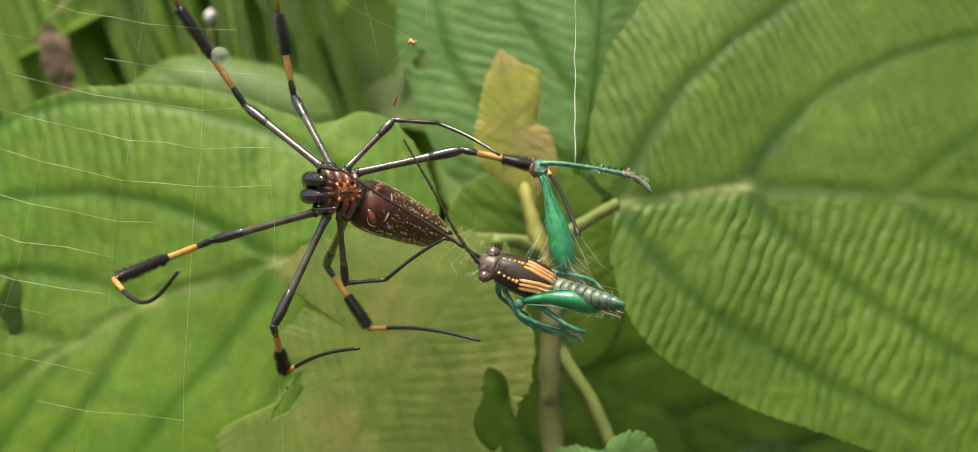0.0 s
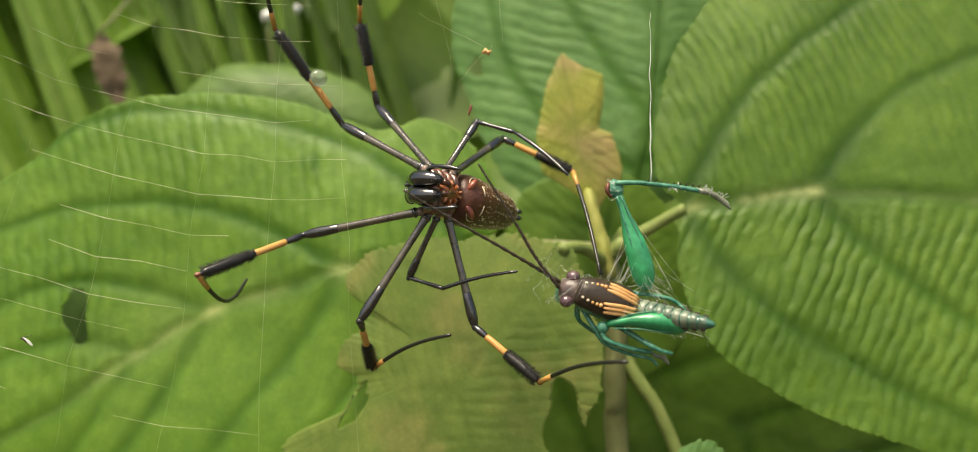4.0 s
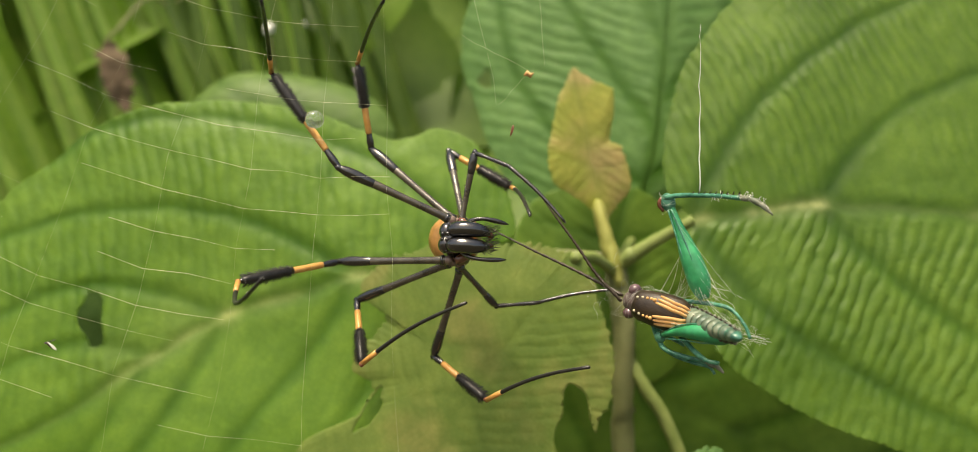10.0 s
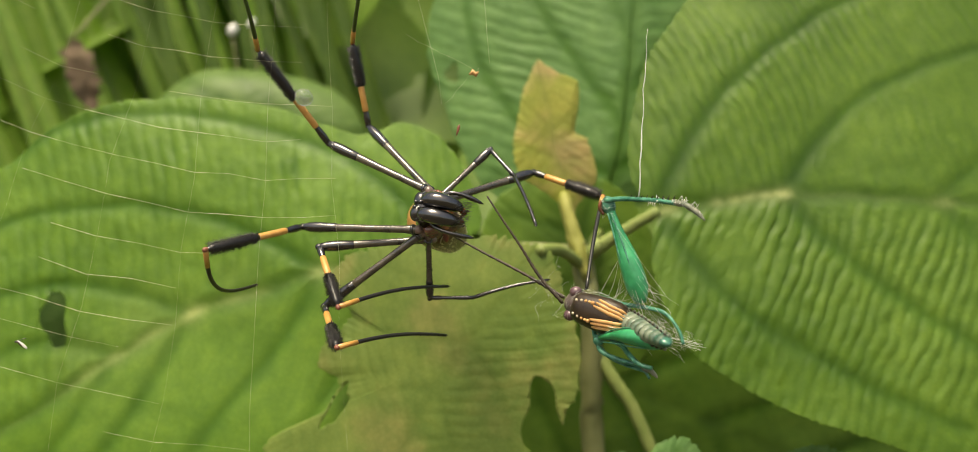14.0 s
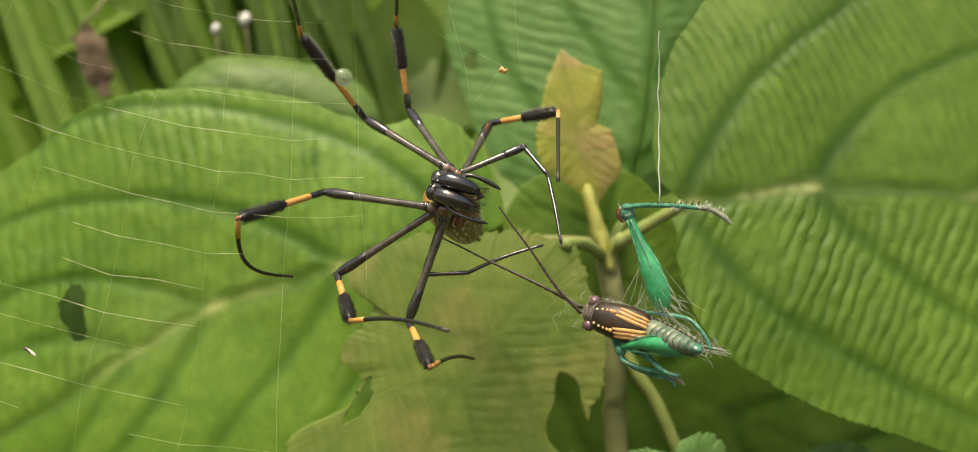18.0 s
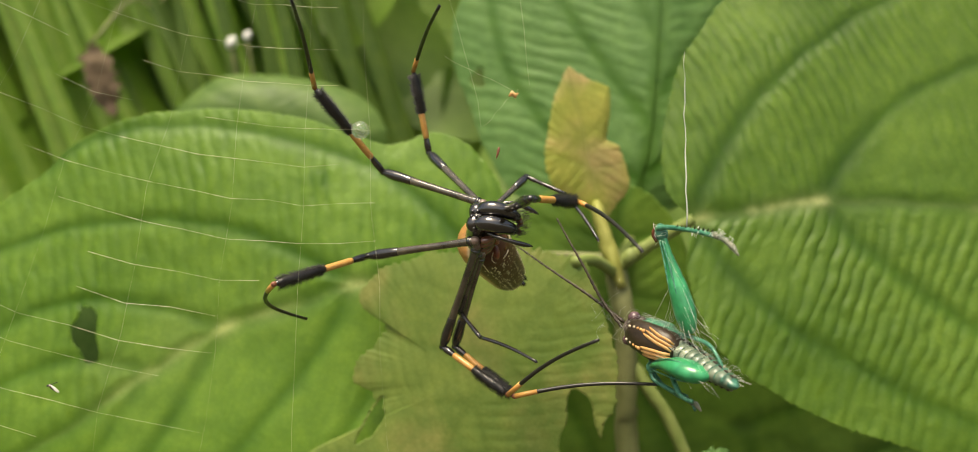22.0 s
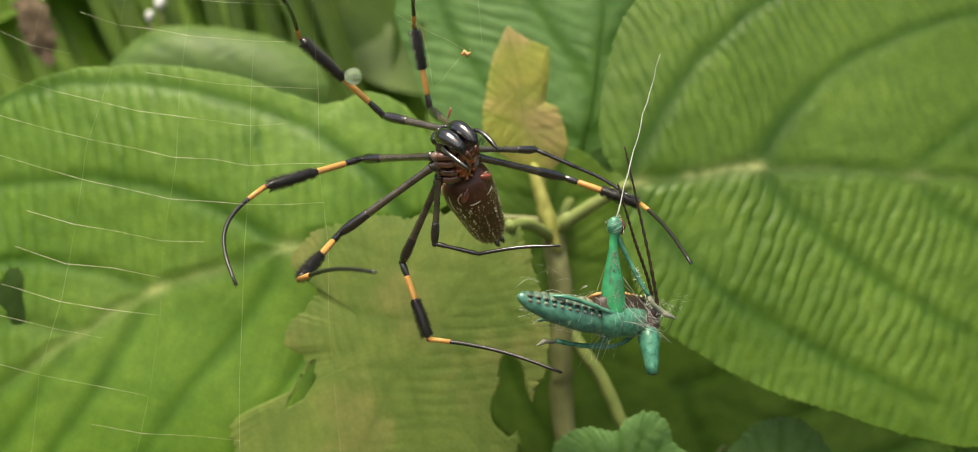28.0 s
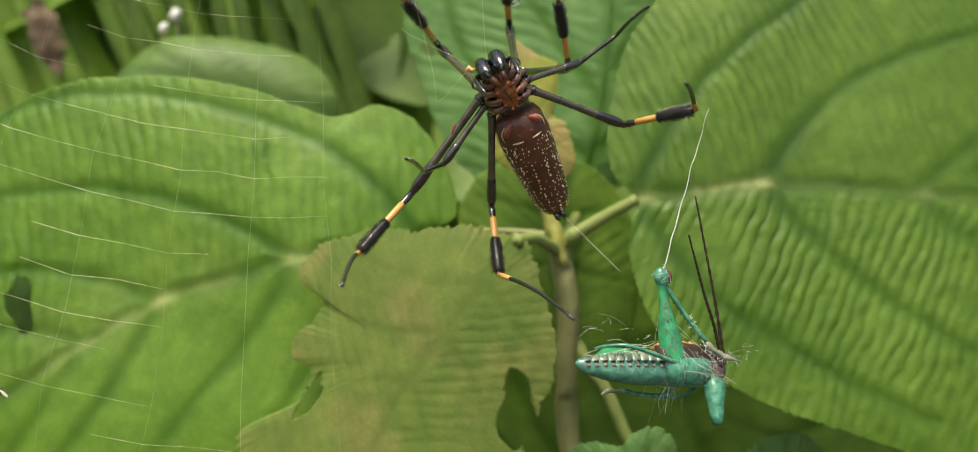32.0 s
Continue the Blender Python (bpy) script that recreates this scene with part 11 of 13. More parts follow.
    walk(LEGS["H"][1], [(0.0, bone(208, 9, 75, 350, 1, 44)), (0.5, bone(49, 163, 146, 194, 161, 147)), (1.0, bone(164, -7, 157, 284, -85, 182)), (1.5, bone(-81, 133, 146, 51, 99, 193)),
        (2.0, bone(181, 77, 104, 295, -1, 60)), (2.5, bone(201, 47, 93, 304, -46, 49)), (3.0, bone(26, 180, 136, 171, 180, 126)), (3.5, bone(61, 153, 154, 205, 145, 141)), (4.0, bone(103, 169, 110, 234, 163, 48)),
        (4.5, bone(199, -6, 102, 315, -80, 60)), (5.0, bone(194, -6, 112, 309, -88, 78)), (5.5, bone(183, -7, 134, 289, -105, 119)), (6.0, bone(169, -8, 154, 264, -117, 158)), (6.5, bone(162, -8, 162, 250, -122, 175)),
        (7.0, bone(-21, 142, 171, 91, 91, 95)), (7.5, bone(166, -1, 151, 279, -92, 156)), (8.0, bone(66, 170, 139, 187, 170, 59)), (8.5, bone(73, -8, 212, 153, -129, 203)), (9.0, bone(-31, 154, 163, 102, 157, 104)),
        (9.5, bone(144, 69, 166, 265, -8, 147)), (10.0, bone(-27, 147, 175, 92, 102, 105)), (10.5, bone(100, -8, 202, 198, -115, 201)), (11.0, bone(-29, 161, 160, 103, 138, 105)),
        (11.5, bone(188, 67, 116, 306, -18, 108)), (12.0, bone(-31, 159, 154, 73, 96, 76)), (12.5, bone(169, 136, 66, 289, 74, 15)), (13.0, bone(-49, 155, 153, 53, 74, 88)), (13.5, bone(174, 130, 68, 295, 71, 13)),
        (14.0, bone(179, 113, 85, 299, 48, 37)), (14.5, bone(181, 69, 120, 298, -12, 89)), (15.0, bone(170, 20, 148, 280, -73, 135)), (15.5, bone(161, 0, 156, 268, -98, 152)), (16.0, bone(37, 121, 193, 167, 65, 226)),
        (16.5, bone(147, 129, 125, 288, 107, 98)), (17.0, bone(153, 86, 151, 251, -21, 142)), (17.5, bone(175, 122, 81, 303, 64, 47)), (18.0, bone(70, 172, 137, 193, 97, 151)), (18.5, bone(207, 69, 55, 319, -11, 10)),
        (19.0, bone(169, 97, 124, 296, 34, 94)), (19.5, bone(31, 168, 150, 161, 162, 86)), (20.0, bone(88, 170, 126, 223, 121, 102)), (20.5, bone(115, 138, 146, 231, 55, 117)), (21.0, bone(54, 168, 145, 198, 152, 135)),
        (21.5, bone(86, 172, 121, 213, 103, 117)), (22.0, bone(74, -151, 49, 157, -32, 48)), (22.5, bone(53, -157, 38, 126, -33, 18)), (23.0, bone(98, -133, 56, 203, -35, 36)), (23.5, bone(72, -148, 43, 200, -83, 24)),
        (24.0, bone(90, -139, 31, 216, -67, 35)), (24.5, bone(42, -154, -9, 107, -36, -63)), (25.0, bone(77, -144, -13, 162, -43, -71)), (25.5, bone(181, -52, -21, 316, -48, -73)),
        (26.0, bone(197, 86, -13, 305, -10, -30)), (26.5, bone(185, 120, -9, 276, 7, -15)), (27.0, bone(110, -128, -22, 236, -58, -39)), (27.5, bone(176, 138, -40, 308, 85, -69)),
        (28.0, bone(197, 116, -32, 331, 88, -80)), (28.5, bone(184, 124, -52, 316, 100, -107)), (29.0, bone(189, 116, -47, 306, 61, -114)), (29.5, bone(193, 112, -44, 312, 85, -121)),
        (30.0, bone(165, 153, 6, 289, 77, 9)), (30.5, bone(218, 64, -5, 341, -11, -20)), (31.0, bone(203, 103, 26, 325, 74, 99)), (31.5, bone(219, 64, 7, 322, -34, 36)), (32.0, bone(213, 70, -51, 314, -31, -31))])
    walk(LEGS["H"][2], [(0.0, bone(350, 1, 44, 388, -212, -71)), (0.5, bone(194, 161, 147, 211, -71, 70)), (1.0, bone(284, -85, 182, 329, -257, 14)), (1.5, bone(51, 99, 193, 97, -132, 127)),
        (2.0, bone(295, -1, 60, 200, -149, -111)), (2.5, bone(304, -46, 49, 209, -210, -106)), (3.0, bone(171, 180, 126, 225, -22, -1)), (3.5, bone(205, 145, 141, 355, 129, -52)),
        (4.0, bone(234, 163, 48, 271, 7, -137)), (4.5, bone(315, -80, 60, 285, -279, -80)), (5.0, bone(309, -88, 78, 292, -261, -95)), (5.5, bone(289, -105, 119, 337, -102, -121)),
        (6.0, bone(264, -117, 158, 345, 59, 9)), (6.5, bone(250, -122, 175, 332, 80, 62)), (7.0, bone(91, 91, 95, 95, -48, -107)), (7.5, bone(279, -92, 156, 287, -298, 24)), (8.0, bone(187, 170, 59, 208, -67, 3)),
        (8.5, bone(153, -129, 203, 145, 48, 34)), (9.0, bone(102, 157, 104, 139, -41, -36)), (9.5, bone(265, -8, 147, 253, -161, -44)), (10.0, bone(92, 102, 105, 119, -135, 46)),
        (10.5, bone(198, -115, 201, 233, 40, 15)), (11.0, bone(103, 138, 105, 153, -15, -80)), (11.5, bone(306, -18, 108, 325, -212, -40)), (12.0, bone(73, 96, 76, 65, -55, -117)),
        (12.5, bone(289, 74, 15, 212, -113, -123)), (13.0, bone(53, 74, 88, 72, -154, 1)), (13.5, bone(295, 71, 13, 239, -136, -104)), (14.0, bone(299, 48, 37, 249, -136, -118)),
        (14.5, bone(298, -12, 89, 290, -39, -154)), (15.0, bone(280, -73, 135, 319, 72, -59)), (15.5, bone(268, -98, 152, 315, 78, -11)), (16.0, bone(167, 65, 226, 217, -118, 71)),
        (16.5, bone(288, 107, 98, 261, -121, 12)), (17.0, bone(251, -21, 142, 249, -215, -9)), (17.5, bone(303, 64, 47, 277, -168, -27)), (18.0, bone(193, 97, 151, 177, -107, 16)),
        (18.5, bone(319, -11, 10, 282, -202, -139)), (19.0, bone(296, 34, 94, 279, -140, -78)), (19.5, bone(161, 162, 86, 220, -52, -18)), (20.0, bone(223, 121, 102, 285, -69, -40)),
        (20.5, bone(231, 55, 117, 210, -127, -46)), (21.0, bone(198, 152, 135, 218, -66, 25)), (21.5, bone(213, 103, 117, 177, -110, 2)), (22.0, bone(157, -32, 48, 230, -252, -32)),
        (22.5, bone(126, -33, 18, 138, -273, -28)), (23.0, bone(203, -35, 36, 205, -251, -81)), (23.5, bone(200, -83, 24, 192, -324, -23)), (24.0, bone(216, -67, 35, 191, -286, -70)),
        (24.5, bone(107, -36, -63, 107, -281, -73)), (25.0, bone(162, -43, -71, 166, -287, -91)), (25.5, bone(316, -48, -73, 326, -289, -113)), (26.0, bone(305, -10, -30, 322, -247, -90)),
        (26.5, bone(276, 7, -15, 296, -228, -84)), (27.0, bone(236, -58, -39, 256, -293, -104)), (27.5, bone(308, 85, -69, 345, -148, -133)), (28.0, bone(331, 88, -80, 365, -139, -165)),
        (28.5, bone(316, 100, -107, 362, -111, -221)), (29.0, bone(306, 61, -114, 294, -151, -235)), (29.5, bone(312, 85, -121, 324, -115, -263)), (30.0, bone(289, 77, 9, 368, -148, -48)),
        (30.5, bone(341, -11, -20, 363, -236, -115)), (31.0, bone(325, 74, 99, 408, -155, 127)), (31.5, bone(322, -34, 36, 306, -278, 20)), (32.0, bone(314, -31, -31, 242, -265, -15))])
    walk(hopper, [(0.0, spun(0.0224, -0.0116, -6.0, -0.4, -3.2)), (0.5, spun(0.0214, -0.0137, 2.0, -3.1, -3.1)), (1.0, spun(0.0252, -0.0126, -29.6, -6.9, -1.5)), (1.5, spun(0.0267, -0.0136, -4.9, -2.8, -3.2)),
        (2.0, spun(0.0248, -0.0137, -32.1, -2.6, -1.4)), (2.5, spun(0.0220, -0.0126, -23.5, -2.4, -2.2)), (3.0, spun(0.0263, -0.0137, -2.8, -3.1, -3.2)), (3.5, spun(0.0255, -0.0146, -10.0, -5.1, -2.6)),
        (4.0, spun(0.0226, -0.0137, -1.1, -2.6, -3.1)), (4.5, spun(0.0195, -0.0145, -3.8, -5.7, -3.0)), (6.5, spun(0.0249, -0.0130, -34.6, -8.7, -1.5)), (7.0, spun(0.0249, -0.0119, -28.7, -7.1, -2.0)),
        (7.5, spun(0.0253, -0.0130, -39.3, -9.3, -0.9)), (8.0, spun(0.0257, -0.0132, -37.2, -3.5, -1.0)), (8.5, spun(0.0252, -0.0136, -37.0, -2.5, -1.6)), (9.0, spun(0.0285, -0.0137, -39.8, -5.9, -0.4)),
        (9.5, spun(0.0299, -0.0139, -40.8, -8.1, -0.7)), (10.0, spun(0.0294, -0.0139, -41.1, -8.1, -0.1)), (10.5, spun(0.0292, -0.0137, -45.2, -10.8, 0.4)), (11.0, spun(0.0304, -0.0133, -52.0, -8.1, 0.1)),
        (11.5, spun(0.0220, -0.0135, -39.2, -10.0, -0.0)), (12.0, spun(0.0224, -0.0136, 0.4, -3.3, -5.8)), (12.5, spun(0.0227, -0.0130, -31.4, -3.5, -2.6)), (13.0, spun(0.0231, -0.0149, -62.0, -9.9, 2.1)),
        (13.5, spun(0.0262, -0.0163, -41.8, -5.4, -0.1)), (15.5, spun(0.0231, -0.0155, -60.0, -12.9, 1.2)), (16.0, spun(0.0242, -0.0175, -35.1, -5.1, -4.3)), (16.5, spun(0.0244, -0.0152, -39.3, -5.7, -1.9)),
        (17.0, spun(0.0256, -0.0165, -29.7, -7.7, -4.7)), (17.5, spun(0.0228, -0.0171, -35.6, -6.3, -3.5)), (18.0, spun(0.0241, -0.0173, -39.8, -7.8, -2.0)), (18.5, spun(0.0266, -0.0170, -34.9, -10.7, -3.2)),
        (19.0, spun(0.0268, -0.0179, -32.5, -8.3, -3.7)), (19.5, spun(0.0258, -0.0165, -41.6, -10.9, -2.2)), (20.0, spun(0.0270, -0.0168, -52.0, -10.9, -1.8)), (20.5, spun(0.0277, -0.0169, -43.5, -6.9, -2.5)),
        (21.0, spun(0.0302, -0.0171, -59.0, -11.8, 0.4)), (21.5, spun(0.0263, -0.0168, -44.5, -6.4, -2.3)), (22.0, spun(0.0265, -0.0177, -62.0, -5.8, 0.1)), (22.5, spun(0.0286, -0.0171, -68.5, -6.9, -1.7)),
        (23.0, spun(0.0277, -0.0199, -81.1, -5.2, 1.2)), (23.5, spun(0.0252, -0.0152, -104.1, 39.3, -3.6)), (24.0, spun(0.0251, -0.0143, -117.7, 25.9, 0.5)), (24.5, spun(0.0208, -0.0167, -123.0, 20.6, -3.0)),
        (26.5, spun(0.0273, -0.0166, -123.7, 23.5, 4.1)), (27.0, spun(0.0250, -0.0147, -182.5, 39.7, 54.0)), (27.5, spun(0.0239, -0.0156, -183.8, 36.3, 52.5)), (28.0, spun(0.0246, -0.0162, -184.3, 39.5, 52.1)),
        (28.5, spun(0.0228, -0.0148, -187.0, 42.7, 48.2)), (29.0, spun(0.0157, -0.0164, -188.1, 43.3, 46.6)), (29.5, spun(0.0200, -0.0170, -188.0, 42.8, 47.1)), (30.0, spun(0.0314, -0.0162, -186.0, 36.9, 51.1)),
        (30.5, spun(0.0280, -0.0202, -188.7, 37.3, 48.1)), (31.0, spun(0.0324, -0.0175, -186.6, 37.0, 50.9)), (31.5, spun(0.0351, -0.0155, -186.0, 42.7, 51.7)), (32.0, spun(0.0336, -0.0215, -187.2, 35.0, 50.8))])
    walk(hang, [(0.0, bone(263, 11, 80, 263, 11, 355)), (0.5, bone(243, 16, 60, 243, 16, 335)), (1.0, bone(265, -11, 73, 265, -11, 348)), (1.5, bone(297, 11, 61, 297, 11, 336)), (2.0, bone(275, -13, 61, 275, -13, 336)),
        (2.5, bone(250, -5, 72, 250, -5, 347)), (3.0, bone(292, 13, 60, 292, 13, 335)), (3.5, bone(278, 6, 53, 278, 6, 328)), (4.0, bone(258, 14, 60, 258, 14, 335)), (4.5, bone(215, 12, 54, 215, 12, 329)),
        (6.5, bone(254, -14, 70, 254, -14, 345)), (7.0, bone(261, -9, 81, 261, -9, 356)), (7.5, bone(254, -19, 69, 254, -19, 344)), (8.0, bone(279, -18, 66, 279, -18, 341)), (8.5, bone(277, -15, 62, 277, -15, 337)),
        (9.0, bone(298, -21, 61, 298, -21, 336)), (9.5, bone(304, -21, 59, 304, -21, 334)), (10.0, bone(299, -23, 59, 299, -23, 334)), (10.5, bone(286, -27, 61, 286, -27, 336)),
        (11.0, bone(307, -25, 66, 307, -25, 341)), (11.5, bone(219, -22, 64, 219, -22, 339)), (12.0, bone(253, 24, 61, 253, 24, 336)), (12.5, bone(252, -8, 68, 268, -8, 343)), (13.0, bone(235, -35, 44, 251, -35, 319)),
        (13.5, bone(276, -23, 35, 292, -23, 310)), (15.5, bone(222, -31, 40, 238, -31, 315)), (16.0, bone(259, -5, 24, 259, -5, 299)), (16.5, bone(258, -16, 47, 258, -16, 322)), (17.0, bone(266, 0, 35, 266, 0, 310)),
        (17.5, bone(242, -8, 28, 242, -8, 303)), (18.0, bone(248, -16, 26, 248, -16, 301)), (18.5, bone(264, -9, 30, 264, -9, 305)), (19.0, bone(275, -5, 21, 275, -5, 296)), (19.5, bone(253, -16, 35, 253, -16, 310)),
        (20.0, bone(263, -20, 31, 263, -20, 306)), (20.5, bone(285, -16, 30, 285, -16, 305)), (21.0, bone(289, -31, 26, 289, -31, 301)), (21.5, bone(273, -17, 31, 273, -17, 306)),
        (22.0, bone(270, -32, 21, 270, -32, 296)), (22.5, bone(281, -30, 27, 314, -30, 302)), (23.0, bone(269, -43, -4, 302, -43, 271)), (23.5, bone(277, -21, 27, 332, -21, 302)), (24.0, bone(293, 29, 24, 348, 29, 299)),
        (24.5, bone(252, 24, 2, 307, 24, 277)), (26.5, bone(295, 35, 1, 370, 35, 276)), (27.0, bone(284, 7, -2, 358, 7, 273)), (27.5, bone(269, 5, -10, 343, 5, 265)), (28.0, bone(283, 4, -17, 357, 4, 258)),
        (28.5, bone(263, 4, -6, 337, 4, 269)), (29.0, bone(197, 2, -23, 272, 2, 252)), (29.5, bone(231, 5, -28, 305, 5, 247)), (30.0, bone(334, 7, -18, 408, 7, 257)), (30.5, bone(305, 6, -59, 379, 6, 216)),
        (31.0, bone(343, 6, -32, 417, 6, 243)), (31.5, bone(372, 9, -13, 446, 9, 262)), (32.0, bone(347, 12, -73, 421, 12, 202))])
    lift = Matrix.Translation(hop(1.5, 0, -0.8)) @ Matrix.Rotation(radians(13), 4, Vector((-0.41, -0.74, -0.53))) @ Matrix.Translation(-hop(1.5, 0, -0.8))
    walk(abd, [(0.0, Matrix()), (24.5, Matrix()), (27.0, lift), (32.0, lift)])
    walk(shin, [(0.0, at(-0.0016, -0.0006, 0.0200) @ turn(13, 0, 99, 99, 0, -13)), (23.0, at(-0.0016, -0.0006, 0.0200) @ turn(13, 0, 99, 99, 0, -13)), (23.5, at(0.0058, -0.0087, 0.0150) @ turn(96, 16, 23, 7, 67, -74)),
        (24.0, at(-0.0010, -0.0051, 0.0168) @ turn(83, 18, -53, -56, 32, -76)), (24.5, at(-0.0002, -0.0030, 0.0174) @ turn(80, 14, -58, -60, 20, -77)),
        (26.5, at(-0.0013, -0.0070, 0.0158) @ turn(83, 22, -51, -55, 43, -72)), (27.0, at(0.0029, -0.0125, 0.0079) @ turn(50, 36, -79, -68, 72, -11)),
        (27.5, at(0.0033, -0.0122, 0.0082) @ turn(51, 37, -78, -71, 69, -13)), (28.0, at(0.0033, -0.0120, 0.0086) @ turn(48, 33, -81, -70, 70, -14)),
        (28.5, at(0.0048, -0.0109, 0.0089) @ turn(40, 30, -87, -76, 64, -12)), (29.0, at(0.0049, -0.0104, 0.0095) @ turn(40, 26, -88, -76, 63, -16)),
        (29.5, at(0.0054, -0.0106, 0.0087) @ turn(36, 30, -88, -78, 62, -10)), (30.0, at(0.0046, -0.0117, 0.0076) @ turn(42, 40, -81, -76, 65, -7)), (30.5, at(0.0051, -0.0110, 0.0084) @ turn(40, 35, -84, -78, 62, -11)),
        (31.0, at(0.0049, -0.0116, 0.0076) @ turn(41, 40, -82, -77, 64, -7)), (31.5, at(0.0050, -0.0118, 0.0070) @ turn(36, 38, -85, -75, 66, -2)), (32.0, at(0.0051, -0.0117, 0.0068) @ turn(40, 45, -80, -78, 63, -3))])
    walk(fem, [(0.0, at(0.0000, 0.0000, 0.0000) @ turn(0, 0, 100, 100, 0, 0)), (23.0, at(0.0000, 0.0000, 0.0000) @ turn(0, 0, 100, 100, 0, 0)), (23.5, at(-0.0044, 0.0008, 0.0005) @ turn(56, -41, 72, 78, 55, -30)),
        (24.0, at(-0.0077, 0.0026, -0.0005) @ turn(41, -34, 84, 91, 12, -39)), (24.5, at(-0.0078, 0.0023, -0.0004) @ turn(45, -22, 86, 89, 10, -44)),
        (26.5, at(-0.0077, 0.0029, -0.0004) @ turn(40, -46, 80, 92, 14, -38)), (27.0, at(-0.0075, 0.0037, 0.0022) @ turn(59, -77, 24, 61, 23, -76)), (27.5, at(-0.0076, 0.0035, 0.0021) @ turn(61, -75, 26, 62, 25, -74)),
        (28.0, at(-0.0076, 0.0036, 0.0022) @ turn(61, -74, 28, 60, 21, -77)), (28.5, at(-0.0076, 0.0035, 0.0024) @ turn(68, -69, 27, 52, 18, -83)), (29.0, at(-0.0076, 0.0035, 0.0023) @ turn(68, -66, 31, 52, 15, -84)),
        (29.5, at(-0.0076, 0.0034, 0.0025) @ turn(70, -66, 26, 49, 19, -85)), (30.0, at(-0.0076, 0.0033, 0.0024) @ turn(67, -71, 21, 55, 29, -79)), (30.5, at(-0.0077, 0.0033, 0.0023) @ turn(70, -67, 25, 53, 24, -81)),
        (31.0, at(-0.0076, 0.0033, 0.0024) @ turn(68, -70, 21, 54, 29, -79)), (31.5, at(-0.0075, 0.0034, 0.0027) @ turn(68, -72, 17, 48, 26, -84)), (32.0, at(-0.0076, 0.0031, 0.0025) @ turn(70, -70, 17, 52, 34, -78))])
    walk(fem2, [(0.0, Matrix.Rotation(0.0, 4, FWD)), (23.0, Matrix.Rotation(0.0, 4, FWD)), (23.5, Matrix.Rotation(radians(-70), 4, FWD)), (24.0, Matrix.Rotation(radians(-135), 4, FWD)), (24.5, Matrix.Rotation(radians(-135), 4, FWD)), (26.5, Matrix.Rotation(radians(-100), 4, FWD)), (27.0, Matrix.Rotation(radians(-48), 4, FWD)), (32.0, Matrix.Rotation(radians(-48), 4, FWD))])
    walk(FEELERS[0], [(0.0, at(-0.0112, -0.0028, 0.0039) @ turn(0, 0, 100, 100, 0, 0)), (22.5, at(-0.0112, -0.0028, 0.0039) @ turn(0, 0, 100, 100, 0, 0)),
        (23.5, at(-0.0112, -0.0028, 0.0039) @ turn(46, -89, 3, 89, 45, -9)), (24.0, at(-0.0112, -0.0028, 0.0039) @ turn(61, -76, 22, 78, 53, -35)), (24.5, at(-0.0112, -0.0028, 0.0039) @ turn(70, -66, 28, 69, 53, -49)),
        (26.5, at(-0.0112, -0.0028, 0.0039) @ turn(66, -71, 24, 74, 53, -42)), (27.0, at(-0.0112, -0.0028, 0.0039) @ turn(94, -33, -3, 18, 56, -81)), (27.5, at(-0.0112, -0.0028, 0.0039) @ turn(95, -30, 3, 19, 51, -84)),
        (28.0, at(-0.0112, -0.0028, 0.0039) @ turn(96, -29, -2, 14, 52, -84)), (28.5, at(-0.0112, -0.0028, 0.0039) @ turn(98, -21, -6, 4, 45, -89)), (29.0, at(-0.0112, -0.0028, 0.0039) @ turn(98, -17, -7, 1, 41, -91)),
        (29.5, at(-0.0112, -0.0028, 0.0039) @ turn(98, -18, -6, 2, 42, -91)), (30.0, at(-0.0112, -0.0028, 0.0039) @ turn(97, -26, 2, 14, 47, -87)), (30.5, at(-0.0112, -0.0028, 0.0039) @ turn(98, -19, 2, 9, 39, -92)),
        (31.0, at(-0.0112, -0.0028, 0.0039) @ turn(97, -25, 2, 13, 46, -88)), (31.5, at(-0.0112, -0.0028, 0.0039) @ turn(96, -26, -7, 7, 51, -86)), (32.0, at(-0.0112, -0.0028, 0.0039) @ turn(97, -24, 5, 15, 44, -89))])
